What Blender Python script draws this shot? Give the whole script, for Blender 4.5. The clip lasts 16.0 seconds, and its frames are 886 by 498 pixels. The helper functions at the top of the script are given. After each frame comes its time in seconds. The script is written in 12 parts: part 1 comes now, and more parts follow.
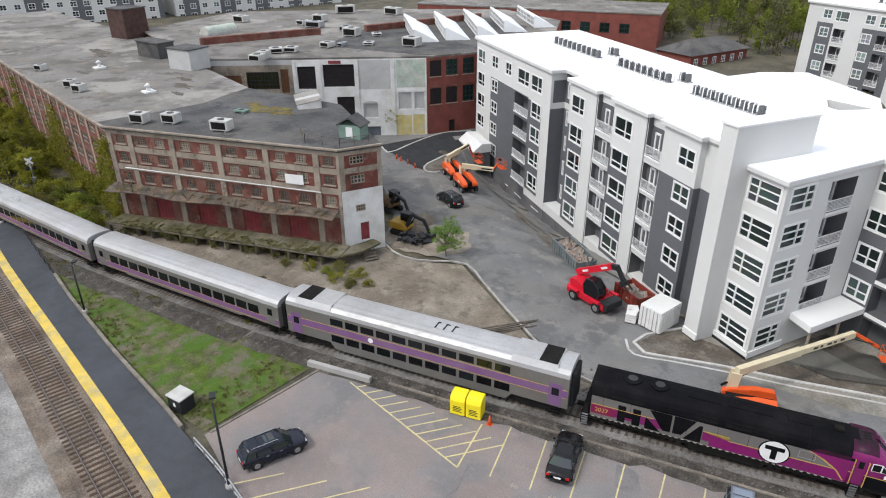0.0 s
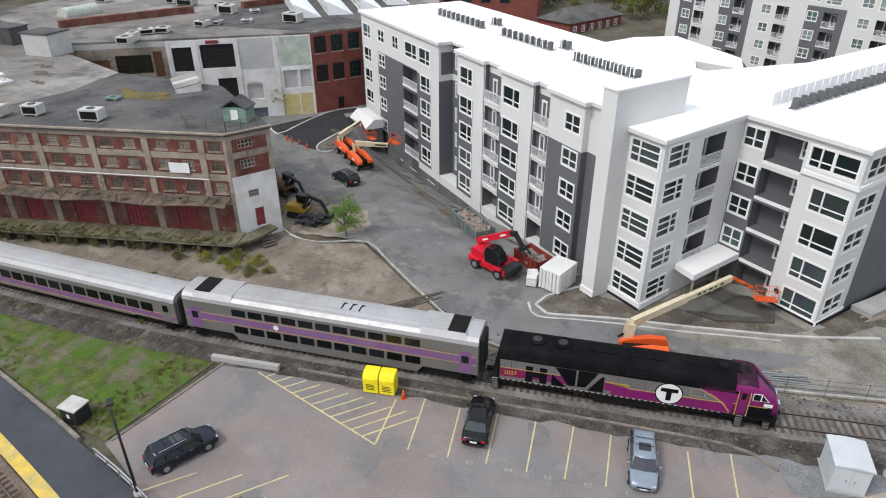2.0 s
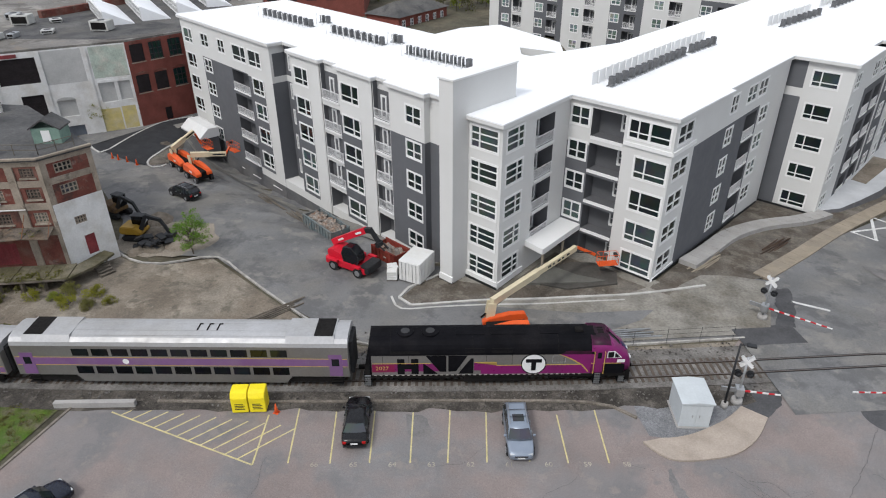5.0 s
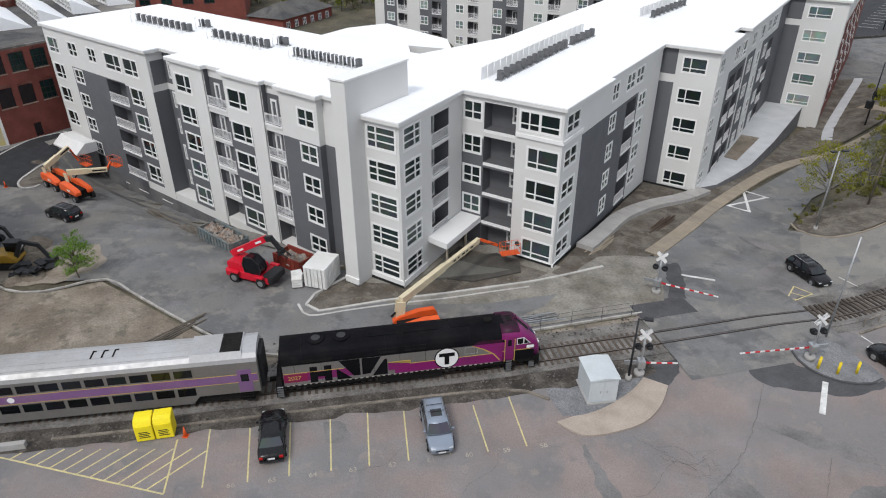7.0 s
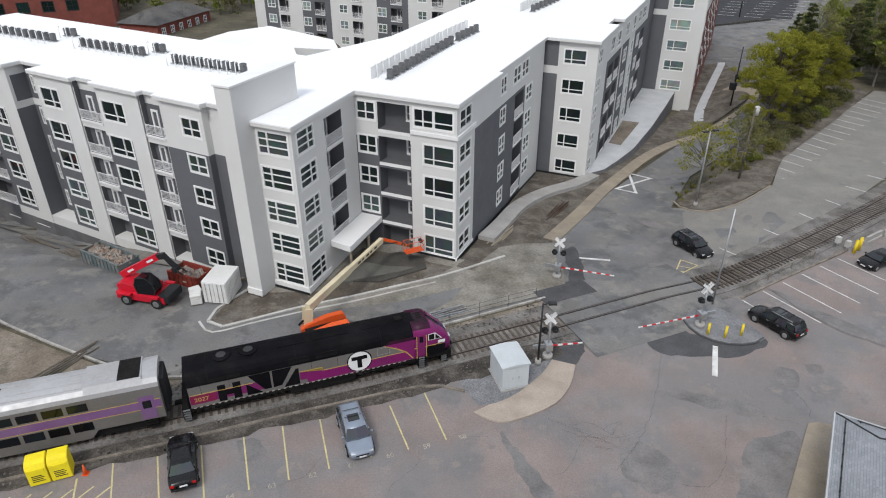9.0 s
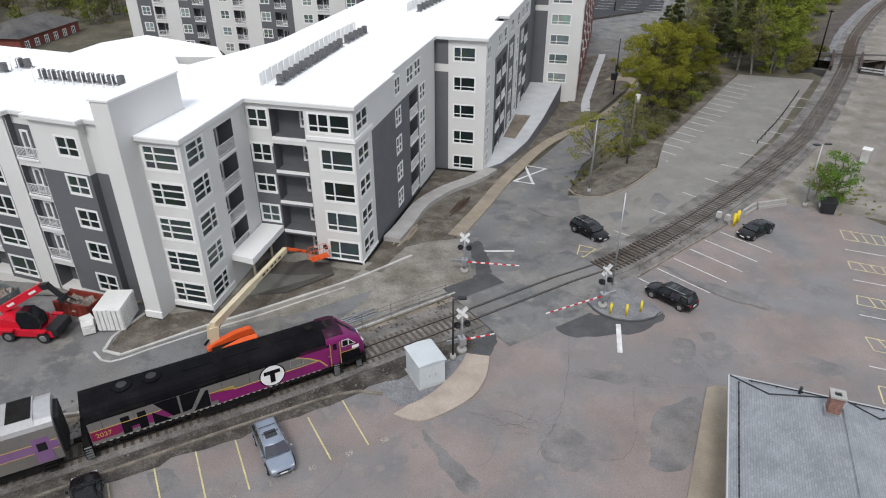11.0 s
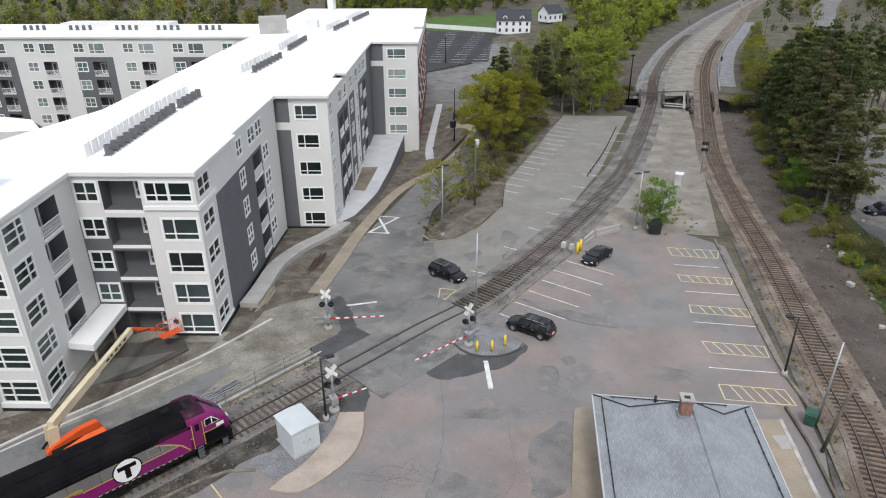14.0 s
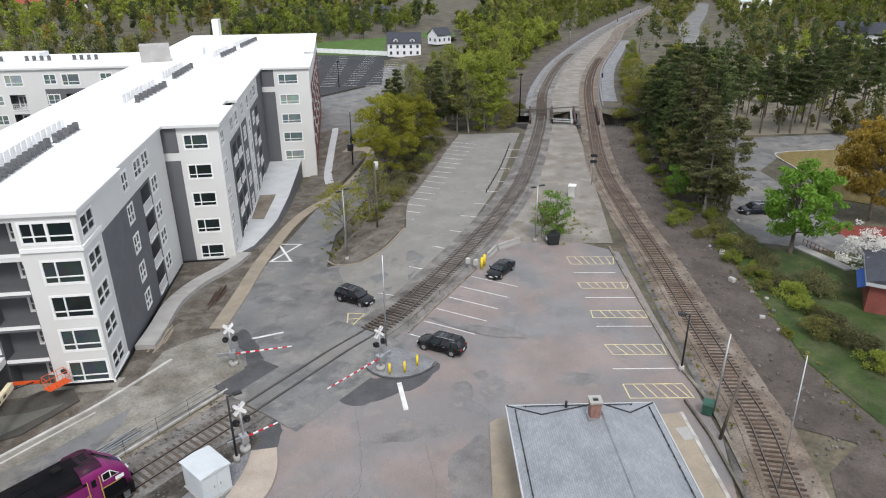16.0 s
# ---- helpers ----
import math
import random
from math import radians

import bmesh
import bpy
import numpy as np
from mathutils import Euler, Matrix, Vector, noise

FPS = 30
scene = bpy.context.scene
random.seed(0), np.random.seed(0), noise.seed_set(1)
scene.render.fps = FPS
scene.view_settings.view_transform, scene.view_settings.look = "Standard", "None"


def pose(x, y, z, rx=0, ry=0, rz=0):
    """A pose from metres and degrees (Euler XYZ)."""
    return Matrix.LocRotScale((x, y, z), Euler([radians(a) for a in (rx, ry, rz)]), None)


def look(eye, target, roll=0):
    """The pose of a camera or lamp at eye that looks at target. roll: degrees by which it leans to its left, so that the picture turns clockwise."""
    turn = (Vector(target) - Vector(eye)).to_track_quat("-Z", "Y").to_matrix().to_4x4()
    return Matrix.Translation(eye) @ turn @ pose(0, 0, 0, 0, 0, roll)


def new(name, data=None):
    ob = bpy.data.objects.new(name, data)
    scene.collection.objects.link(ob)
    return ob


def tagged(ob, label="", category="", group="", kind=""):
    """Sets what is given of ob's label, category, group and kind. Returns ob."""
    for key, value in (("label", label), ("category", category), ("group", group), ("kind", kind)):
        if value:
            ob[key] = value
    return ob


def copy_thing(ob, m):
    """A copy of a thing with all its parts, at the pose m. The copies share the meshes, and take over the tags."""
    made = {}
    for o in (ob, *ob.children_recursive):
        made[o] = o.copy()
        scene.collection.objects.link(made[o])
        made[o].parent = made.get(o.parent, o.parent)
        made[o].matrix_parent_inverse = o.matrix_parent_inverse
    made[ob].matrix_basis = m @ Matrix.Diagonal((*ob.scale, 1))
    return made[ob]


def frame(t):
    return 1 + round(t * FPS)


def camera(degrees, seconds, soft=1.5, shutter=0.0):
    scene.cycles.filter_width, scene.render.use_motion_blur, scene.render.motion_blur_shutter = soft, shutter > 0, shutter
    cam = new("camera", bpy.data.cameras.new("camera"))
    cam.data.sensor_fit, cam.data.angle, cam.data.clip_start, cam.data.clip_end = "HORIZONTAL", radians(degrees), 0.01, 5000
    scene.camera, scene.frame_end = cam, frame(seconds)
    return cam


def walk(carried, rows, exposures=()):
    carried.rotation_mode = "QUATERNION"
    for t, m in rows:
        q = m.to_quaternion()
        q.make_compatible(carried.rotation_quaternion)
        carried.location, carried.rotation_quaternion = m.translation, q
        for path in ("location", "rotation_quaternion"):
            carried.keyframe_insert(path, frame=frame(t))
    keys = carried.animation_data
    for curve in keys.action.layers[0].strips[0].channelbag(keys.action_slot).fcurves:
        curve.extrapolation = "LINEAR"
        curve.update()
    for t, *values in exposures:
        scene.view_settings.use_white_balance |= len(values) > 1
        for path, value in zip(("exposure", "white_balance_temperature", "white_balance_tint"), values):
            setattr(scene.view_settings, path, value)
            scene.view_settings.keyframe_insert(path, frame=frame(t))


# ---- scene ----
cam = camera(67.77, 16.0, soft=1.1)
EYE = (0.0, 0.0, 34.5)
# seconds, heading (to the left of +y), pitch, roll
TURNS = [
    (0.0, 42.98, -27.09, -0.20),
    (0.5, 40.54, -27.33, -0.16),
    (1.0, 38.06, -27.93, -0.20),
    (1.5, 35.66, -28.56, -0.16),
    (2.0, 33.29, -29.20, -0.16),
    (2.5, 30.98, -29.49, -0.22),
    (3.0, 28.59, -29.48, -0.23),
    (3.5, 26.10, -29.53, -0.22),
    (4.0, 23.75, -29.55, -0.24),
    (6.5, 12.05, -29.63, -0.16),
    (7.0, 9.63, -29.68, -0.11),
    (7.5, 7.18, -29.68, -0.05),
    (8.0, 4.74, -29.69, -0.03),
    (8.5, 2.38, -29.75, 0.01),
    (9.0, 0.05, -29.78, -0.04),
    (11.5, -11.64, -29.81, -0.06),
    (12.0, -14.00, -29.88, 0.00),
    (12.5, -16.25, -29.10, -0.13),
    (13.0, -18.49, -27.87, -0.13),
    (13.5, -20.73, -26.61, -0.18),
    (14.0, -22.98, -25.34, -0.19),
    (14.5, -25.21, -24.73, -0.26),
    (15.0, -27.49, -24.45, -0.26),
    (15.5, -29.75, -24.01, -0.30),
    (16.0, -32.01, -23.55, -0.30),
]


def aim(yaw, pitch, roll):
    a, b = radians(yaw), radians(pitch)
    d = Vector((-math.sin(a) * math.cos(b), math.cos(a) * math.cos(b), math.sin(b)))
    return look(EYE, Vector(EYE) + d, roll)


# the picture darkens slightly over the pale roofs and opens up again
walk(cam, [(t, aim(a, b, c)) for t, a, b, c in TURNS], [(0.0, 0.4), (3.0, 0.26), (6.0, 0.1), (9.0, 0.08), (11.5, 0.16), (14.0, 0.28), (16.0, 0.42)])

# ---------------------------------------------------------------- light
world = bpy.data.worlds.new("sky")
scene.world = world
world.use_nodes = True
wn = world.node_tree.nodes
sky = wn.new("ShaderNodeTexSky")
sky.sky_type = "NISHITA"
sky.sun_disc = False
sky.sun_elevation = radians(52)
sky.sun_rotation = radians(200)
sky.air_density, sky.dust_density, sky.ozone_density = 1.0, 4.0, 1.0
# a high white overcast: the blue of the clear sky is mostly washed out
wash = wn.new("ShaderNodeMix")
wash.data_type = "RGBA"
wash.inputs[0].default_value = 0.8
wash.inputs[7].default_value = (8.55, 9.05, 10.0, 1)
world.node_tree.links.new(sky.outputs[0], wash.inputs[6])
world.node_tree.links.new(wash.outputs[2], wn["Background"].inputs[0])
wn["Background"].inputs[1].default_value = 0.1
sun_data = bpy.data.lights.new("sun", "SUN")
sun_data.energy, sun_data.angle, sun_data.color = 1.7, radians(14), (1.0, 0.98, 0.96)
sun = new("sun", sun_data)
SUN_FROM = Vector((-0.30, -0.72, 1.0))
sun.matrix_world = look((0, 0, 90), (-SUN_FROM.x, -SUN_FROM.y, 90 - SUN_FROM.z))


# ---------------------------------------------------------------- materials
def mat(name, color, rough=0.8, metal=0.0, var=0.18, scale=1.0, fine=14.0, bump=0.0, bscale=30.0, tint=None, stain=0.0, per=0.0, spec=0.3, stretch=None, blotch=None, speck=0.0):
    """A surface whose colour wanders at two scales, in metres, with fine relief and worn patches towards tint."""
    m = bpy.data.materials.new(name)
    m.use_nodes = True
    nt = m.node_tree
    n, l = nt.nodes, nt.links
    b = n["Principled BSDF"]
    b.inputs["Roughness"].default_value = rough
    b.inputs["Metallic"].default_value = metal
    b.inputs["Specular IOR Level"].default_value = spec
    geo = n.new("ShaderNodeNewGeometry")
    src = geo.outputs["Position"]
    if stretch:
        mp = n.new("ShaderNodeMapping")
        mp.inputs["Scale"].default_value = stretch
        l.new(src, mp.inputs["Vector"])
        src = mp.outputs["Vector"]

    def noise_tex(s, detail, rough_n=0.6):
        t = n.new("ShaderNodeTexNoise")
        t.inputs["Scale"].default_value, t.inputs["Detail"].default_value, t.inputs["Roughness"].default_value = s, detail, rough_n
        l.new(src, t.inputs["Vector"])
        return t.outputs["Fac"]

    def ranged(fac, lo, hi, a=0.3, z=0.7):
        r = n.new("ShaderNodeMapRange")
        r.inputs[1].default_value, r.inputs[2].default_value, r.inputs[3].default_value, r.inputs[4].default_value = a, z, lo, hi
        l.new(fac, r.inputs[0])
        return r.outputs[0]

    def times(a, k):
        x = n.new("ShaderNodeMix")
        x.data_type, x.blend_type = "RGBA", "MULTIPLY"
        x.inputs[0].default_value = 1.0
        l.new(a, x.inputs[6]), l.new(k, x.inputs[7])
        return x.outputs[2]

    base = n.new("ShaderNodeRGB")
    base.outputs[0].default_value = (*color, 1)
    col = base.outputs[0]
    if tint:
        x = n.new("ShaderNodeMix")
        x.data_type = "RGBA"
        x.inputs[7].default_value = (*tint, 1)
        l.new(col, x.inputs[6])
        l.new(ranged(noise_tex(0.35 * scale, 6), 0.0, stain, 0.45, 0.62), x.inputs[0])
        col = x.outputs[2]
    if var:
        col = times(col, ranged(noise_tex(0.5 * scale, 5), 1 - var, 1 + var))
        col = times(col, ranged(noise_tex(fine, 4), 1 - 0.7 * var, 1 + 0.7 * var))
    if blotch:
        for color_b, size, share, amount in blotch:
            x = n.new("ShaderNodeMix")
            x.data_type = "RGBA"
            x.inputs[7].default_value = (*color_b, 1)
            l.new(col, x.inputs[6])
            l.new(ranged(noise_tex(size, 7, 0.68), 0.0, amount, 0.5 + share, 0.58 + share), x.inputs[0])
            col = x.outputs[2]
    if speck:
        col = times(col, ranged(noise_tex(22, 2, 0.8), 1 - speck, 1 + speck, 0.35, 0.65))
    if per:
        oi = n.new("ShaderNodeObjectInfo")
        col = times(col, ranged(oi.outputs["Random"], 1 - per, 1 + per, 0, 1))
    l.new(col, b.inputs["Base Color"])
    if var and metal < 0.5:
        l.new(ranged(noise_tex(2.3 * scale, 3), max(0.02, rough - 0.12), min(1, rough + 0.1)), b.inputs["Roughness"])
    if bump:
        bp = n.new("ShaderNodeBump")
        bp.inputs["Strength"].default_value, bp.inputs["Distance"].default_value = bump, 0.05
        l.new(noise_tex(bscale, 5, 0.7), bp.inputs["Height"])
        l.new(bp.outputs[0], b.inputs["Normal"])
    return m


# ---------------------------------------------------------------- mesh tools
def bm_new():
    return bmesh.new()


def box(bm, x0, x1, y0, y1, z0, z1, m=None, mi=0, bevel=0.0):
    """An upright box, placed by the matrix m."""
    vs = [bm.verts.new((x, y, z)) for z in (z0, z1) for y in (y0, y1) for x in (x0, x1)]
    fs = [bm.faces.new([vs[i] for i in f]) for f in ((0, 2, 3, 1), (4, 5, 7, 6), (0, 1, 5, 4), (2, 6, 7, 3), (0, 4, 6, 2), (1, 3, 7, 5))]
    for f in fs:
        f.material_index = mi
    if bevel:
        es = list({e for f in fs for e in f.edges})
        out = bmesh.ops.bevel(bm, geom=es, offset=bevel, segments=2, affect="EDGES", profile=0.6)
        vs = list({v for f in out["faces"] for v in f.verts} | {v for v in vs if v.is_valid})
        for f in {f for v in vs for f in v.link_faces}:
            f.material_index = mi
    if m is not None:
        for v in vs:
            v.co = m @ v.co
    return vs


def prism(bm, pts, z0, z1, mi=0, mtop=None, m=None):
    """An upright prism over a plan outline."""
    area = sum(a[0] * b[1] - b[0] * a[1] for a, b in zip(pts, list(pts[1:]) + [pts[0]]))
    if area < 0:
        pts = list(pts)[::-1]
    lo = [bm.verts.new((p[0], p[1], z0)) for p in pts]
    hi = [bm.verts.new((p[0], p[1], z1)) for p in pts]
    k = len(pts)
    for i in range(k):
        bm.faces.new((lo[i], lo[(i + 1) % k], hi[(i + 1) % k], hi[i])).material_index = mi
    t = bm.faces.new(hi)
    t.material_index = mi if mtop is None else mtop
    bm.faces.new(lo[::-1]).material_index = mi
    if m is not None:
        for v in lo + hi:
            v.co = m @ v.co
    return lo + hi


def extrude(bm, prof, y0, y1, m=None, mi=0):
    """A profile in x and z, drawn out along y."""
    a = [bm.verts.new((p[0], y0, p[1])) for p in prof]
    b = [bm.verts.new((p[0], y1, p[1])) for p in prof]
    k = len(prof)
    fs = [bm.faces.new((a[i], a[(i + 1) % k], b[(i + 1) % k], b[i])) for i in range(k)]
    fs += [bm.faces.new(a[::-1]), bm.faces.new(b)]
    for f in fs:
        f.material_index = mi
    if m is not None:
        for v in a + b:
            v.co = m @ v.co
    return a + b


def tube(bm, p, q, r, r2=None, seg=8, mi=0, caps=True):
    """A round bar from p to q."""
    p, q = Vector(p), Vector(q)
    r2 = r if r2 is None else r2
    rot = (q - p).to_track_quat("Z", "Y").to_matrix()
    rings = []
    for c, rr in ((p, r), (q, r2)):
        rings.append([bm.verts.new(c + rot @ Vector((rr * math.cos(2 * math.pi * i / seg), rr * math.sin(2 * math.pi * i / seg), 0))) for i in range(seg)])
    for i in range(seg):
        f = bm.faces.new((rings[0][i], rings[0][(i + 1) % seg], rings[1][(i + 1) % seg], rings[1][i]))
        f.smooth, f.material_index = seg > 6, mi
    if caps:
        bm.faces.new(rings[0][::-1]).material_index = mi
        bm.faces.new(rings[1]).material_index = mi
    return rings[0] + rings[1]


def mesh_of(bm, name, mats):
    bmesh.ops.recalc_face_normals(bm, faces=bm.faces)
    me = bpy.data.meshes.new(name)
    bm.to_mesh(me)
    bm.free()
    for k in mats if isinstance(mats, (list, tuple)) else [mats]:
        me.materials.append(k)
    return me


def part(name, bm, mats, parent, label="", kind=""):
    ob = new(name, bm if isinstance(bm, bpy.types.Mesh) else mesh_of(bm, name, mats))
    ob.parent = parent
    return tagged(ob, label=label, kind=kind)


def thing(name, label, category, group="", at=None):
    ob = new(name)
    ob.empty_display_size = 0.3
    if at is not None:
        ob.matrix_world = at
    return tagged(ob, label=label, category=category, group=group)


def setting(name, bm, mats, label="", category=""):
    ob = new(name, mesh_of(bm, name, mats))
    return tagged(ob, label=label, category=category, kind="structure")


def smooth(a, b, x):
    x = min(1.0, max(0.0, (x - a) / (b - a)))
    return x * x * (3 - 2 * x)


E0 = Vector((1.25, 57.8))
UE, WE = Vector((0.4067, 0.9135)), Vector((0.9135, -0.4067))
W0 = Vector((-19.1, 56.2))
PW, NW = Vector((-0.8526, 0.5225)), Vector((-0.5225, -0.8526))
PF, NF = Vector((-0.8753, 0.4837)), Vector((-0.4837, -0.8753))


def gz(x, y):
    """The ground's height: level round the railway, falling gently along both wings of the apartment house."""
    q = Vector((x, y)) - E0
    s, d = q @ UE, q @ WE
    if s > -5 and d > -14:
        return max(-5.0, -0.068 * max(0.0, s - 2)) * (1 - smooth(16, 30, d) * (1 - smooth(95, 135, s) * (1 - smooth(58, 76, d))))
    q = Vector((x, y)) - W0
    s, n = q @ PF, q @ NF
    foot = -2.3 * smooth(5, 18, s) * (1 - smooth(1.5, 9, n))
    foot -= 1.5 * smooth(14, 30, s) * (1 - smooth(0.6, 4.2, n)) + 2.2 * smooth(-1.5, 3, s) * (1 - smooth(7, 16, s)) * (1 - smooth(0.6, 3.4, n))
    flat = 1 - smooth(50, 60, s)
    s, n = q @ PW, q @ NW
    return flat * (foot - 1.6 * smooth(8, 50, s) * (1 - smooth(4, 24, n)))


def on(x, y, turn=0.0, lift=0.0):
    """A pose on the ground."""
    return pose(x, y, gz(x, y) + lift, 0, 0, turn)


def efr(s, d):
    """A plan point of the east wing's frame: s along its street side, d out from it."""
    return E0 + UE * s + WE * d


def wfw(s, n):
    """A plan point along the west wing's front wall itself: s along it, n out from it."""
    return W0 + PF * s + NF * n


def spline(pts, step=1.0):
    """Points a step apart on a smooth line through pts."""
    p = [Vector(q) for q in pts]
    p = [2 * p[0] - p[1]] + p + [2 * p[-1] - p[-2]]
    fine = []
    for i in range(1, len(p) - 2):
        a, b, c, d = p[i - 1:i + 3]
        k = max(4, int((c - b).length / 0.5))
        for j in range(k):
            t = j / k
            fine.append(0.5 * (2 * b + (c - a) * t + (2 * a - 5 * b + 4 * c - d) * t * t + (3 * b - a - 3 * c + d) * t ** 3))
    fine.append(p[-2])
    out, gone = [fine[0]], 0.0
    for a, b in zip(fine, fine[1:]):
        left = (b - a).length
        while gone + left >= step:
            f = (step - gone) / left
            a = a + (b - a) * f
            left = (b - a).length
            gone = 0.0
            out.append(a)
        gone += left
    return out


def offset(line, d):
    """The line moved d to its left."""
    out = []
    for i, p in enumerate(line):
        t = (line[min(i + 1, len(line) - 1)] - line[max(i - 1, 0)]).normalized()
        out.append(p + Vector((-t.y, t.x)) * d)
    return out


def sheet(name, pts, lift, material, label="", category="ground", thick=0.0):
    """A piece of the ground's surface over a plan outline, lying on the slope."""
    bm = bm_new()
    pts = [Vector(p[:2]) for p in pts]
    if sum(a.x * b.y - b.x * a.y for a, b in zip(pts, pts[1:] + pts[:1])) < 0:
        pts = pts[::-1]
    bm.faces.new([bm.verts.new((p.x, p.y, 0)) for p in pts])
    bm.normal_update()
    bmesh.ops.triangulate(bm, faces=bm.faces[:], ngon_method="EAR_CLIP")
    flat = all(abs(gz(p.x + i, p.y + j)) < 1e-6 for p in pts for i in (-4, 4) for j in (-4, 4))
    if not flat:
        for ax in (0, 1):
            lo, hi = min(p[ax] for p in pts), max(p[ax] for p in pts)
            for k in range(int(lo // 3), int(hi // 3) + 2):
                no = (1, 0, 0) if ax == 0 else (0, 1, 0)
                bmesh.ops.bisect_plane(bm, geom=bm.verts[:] + bm.edges[:] + bm.faces[:], plane_co=(3 * k, 3 * k, 0), plane_no=no)
    for v in bm.verts:
        v.co.z = gz(v.co.x, v.co.y) + lift
    if thick:
        out = bmesh.ops.extrude_face_region(bm, geom=bm.faces[:])
        for v in [g for g in out["geom"] if isinstance(g, bmesh.types.BMVert)]:
            v.co.z -= thick
    ob = setting(name, bm, material, label, category)
    return ob


def ribbon(bm, line, a, b, lift, h=0.0, mi=0):
    """A strip along a plan line from a to b on its left, h thick."""
    l, r = offset(line, a), offset(line, b)
    rows = []
    for p, q in zip(l, r):
        zp, zq = gz(p.x, p.y) + lift, gz(q.x, q.y) + lift
        rows.append([bm.verts.new((p.x, p.y, zp)), bm.verts.new((q.x, q.y, zq))] + ([bm.verts.new((q.x, q.y, zq - h)), bm.verts.new((p.x, p.y, zp - h))] if h else []))
    for u, v in zip(rows, rows[1:]):
        k = len(u)
        for i in range(k if h else 1):
            j = (i + 1) % k
            bm.faces.new((u[i], u[j], v[j], v[i])).material_index = mi
    if h:
        bm.faces.new(rows[0][::-1]), bm.faces.new(rows[-1])


M_road = mat("road_asphalt", (0.162, 0.162, 0.162), 0.92, var=0.2, scale=0.3, fine=7, bump=0.25, bscale=40, tint=(0.185, 0.176, 0.16), stain=0.85, blotch=(((0.1, 0.1, 0.102), 0.22, 0.0, 0.7), ((0.25, 0.238, 0.215), 0.35, 0.05, 0.6)), speck=0.12)
M_lot = mat("lot_asphalt", (0.226, 0.189, 0.176), 0.92, var=0.16, scale=0.35, fine=8, bump=0.25, bscale=40, tint=(0.19, 0.188, 0.189), stain=1.0, blotch=(((0.196, 0.182, 0.178), 0.06, 0.0, 0.85), ((0.152, 0.15, 0.152), 0.25, 0.035, 0.75), ((0.26, 0.228, 0.205), 0.5, 0.06, 0.6)), speck=0.12)
M_upper = mat("old_lot_asphalt", (0.208, 0.202, 0.186), 0.92, var=0.12, scale=0.3, fine=9, bump=0.25, tint=(0.205, 0.192, 0.176), stain=0.8, blotch=(((0.235, 0.222, 0.195), 0.3, 0.02, 0.7), ((0.16, 0.155, 0.147), 0.5, 0.06, 0.6)), speck=0.12)
M_patch = mat("patched_asphalt", (0.074, 0.074, 0.077), 0.9, var=0.25, scale=0.8, fine=7, bump=0.2)
M_new = mat("fresh_asphalt", (0.03, 0.031, 0.034), 0.85, var=0.2, scale=0.3, fine=9, bump=0.2)
M_plat = mat("platform_asphalt", (0.055, 0.059, 0.067), 0.9, var=0.2, scale=0.5, fine=9, bump=0.2)
M_dirt = mat("packed_dirt", (0.165, 0.138, 0.108), 0.95, var=0.32, scale=0.5, fine=5, bump=0.5, bscale=14, tint=(0.235, 0.208, 0.17), stain=0.8, blotch=(((0.3, 0.265, 0.215), 0.3, 0.05, 0.7), ((0.1, 0.088, 0.068), 0.55, 0.04, 0.7)), speck=0.25)
M_mud = mat("dark_soil", (0.095, 0.08, 0.064), 0.95, var=0.35, scale=0.8, fine=5, bump=0.6, bscale=9, tint=(0.18, 0.165, 0.145), stain=0.6, blotch=(((0.2, 0.18, 0.15), 0.6, 0.03, 0.6),), speck=0.25)
M_brown = mat("brown_cutting", (0.078, 0.064, 0.055), 0.95, var=0.3, scale=0.6, fine=5, bump=0.6, bscale=10, tint=(0.105, 0.09, 0.079), stain=0.6, blotch=(((0.055, 0.045, 0.036), 0.5, 0.04, 0.7),), speck=0.3)
M_ballast = mat("ballast_stone", (0.13, 0.122, 0.113), 0.95, var=0.5, scale=0.8, fine=7, bump=1.0, bscale=9, tint=(0.06, 0.052, 0.045), stain=0.85, speck=0.4)
M_gravel = mat("grey_gravel", (0.19, 0.193, 0.2), 0.95, var=0.3, scale=1.2, fine=6, bump=0.9, bscale=10, speck=0.3)
M_pale = mat("pale_gravel", (0.24, 0.232, 0.222), 0.95, var=0.45, scale=0.7, fine=6, bump=0.8, bscale=10, tint=(0.2, 0.19, 0.175), stain=0.5)
M_grass = mat("spring_grass", (0.066, 0.096, 0.014), 0.95, var=0.4, scale=1.6, fine=7, bump=0.8, bscale=12, tint=(0.115, 0.1, 0.065), stain=1.0, blotch=(((0.135, 0.118, 0.09), 0.3, 0.02, 0.9), ((0.055, 0.115, 0.01), 0.35, 0.0, 0.8)), speck=0.3)
M_lawn = mat("lawn", (0.036, 0.06, 0.014), 0.95, var=0.35, scale=1.0, fine=6, bump=0.8, bscale=12, tint=(0.08, 0.08, 0.04), stain=0.6)
M_woods = mat("woodland_floor", (0.078, 0.072, 0.05), 0.95, var=0.4, scale=0.4, fine=2.5, bump=0.8, bscale=4, tint=(0.12, 0.1, 0.07), stain=0.7)
M_concrete = mat("concrete", (0.36, 0.35, 0.335), 0.85, var=0.12, scale=1.0, fine=8, bump=0.15, tint=(0.33, 0.315, 0.29), stain=0.5)
M_tan = mat("tan_paving", (0.3, 0.255, 0.195), 0.9, var=0.13, scale=1.0, fine=8, bump=0.15, tint=(0.24, 0.21, 0.17), stain=0.6)
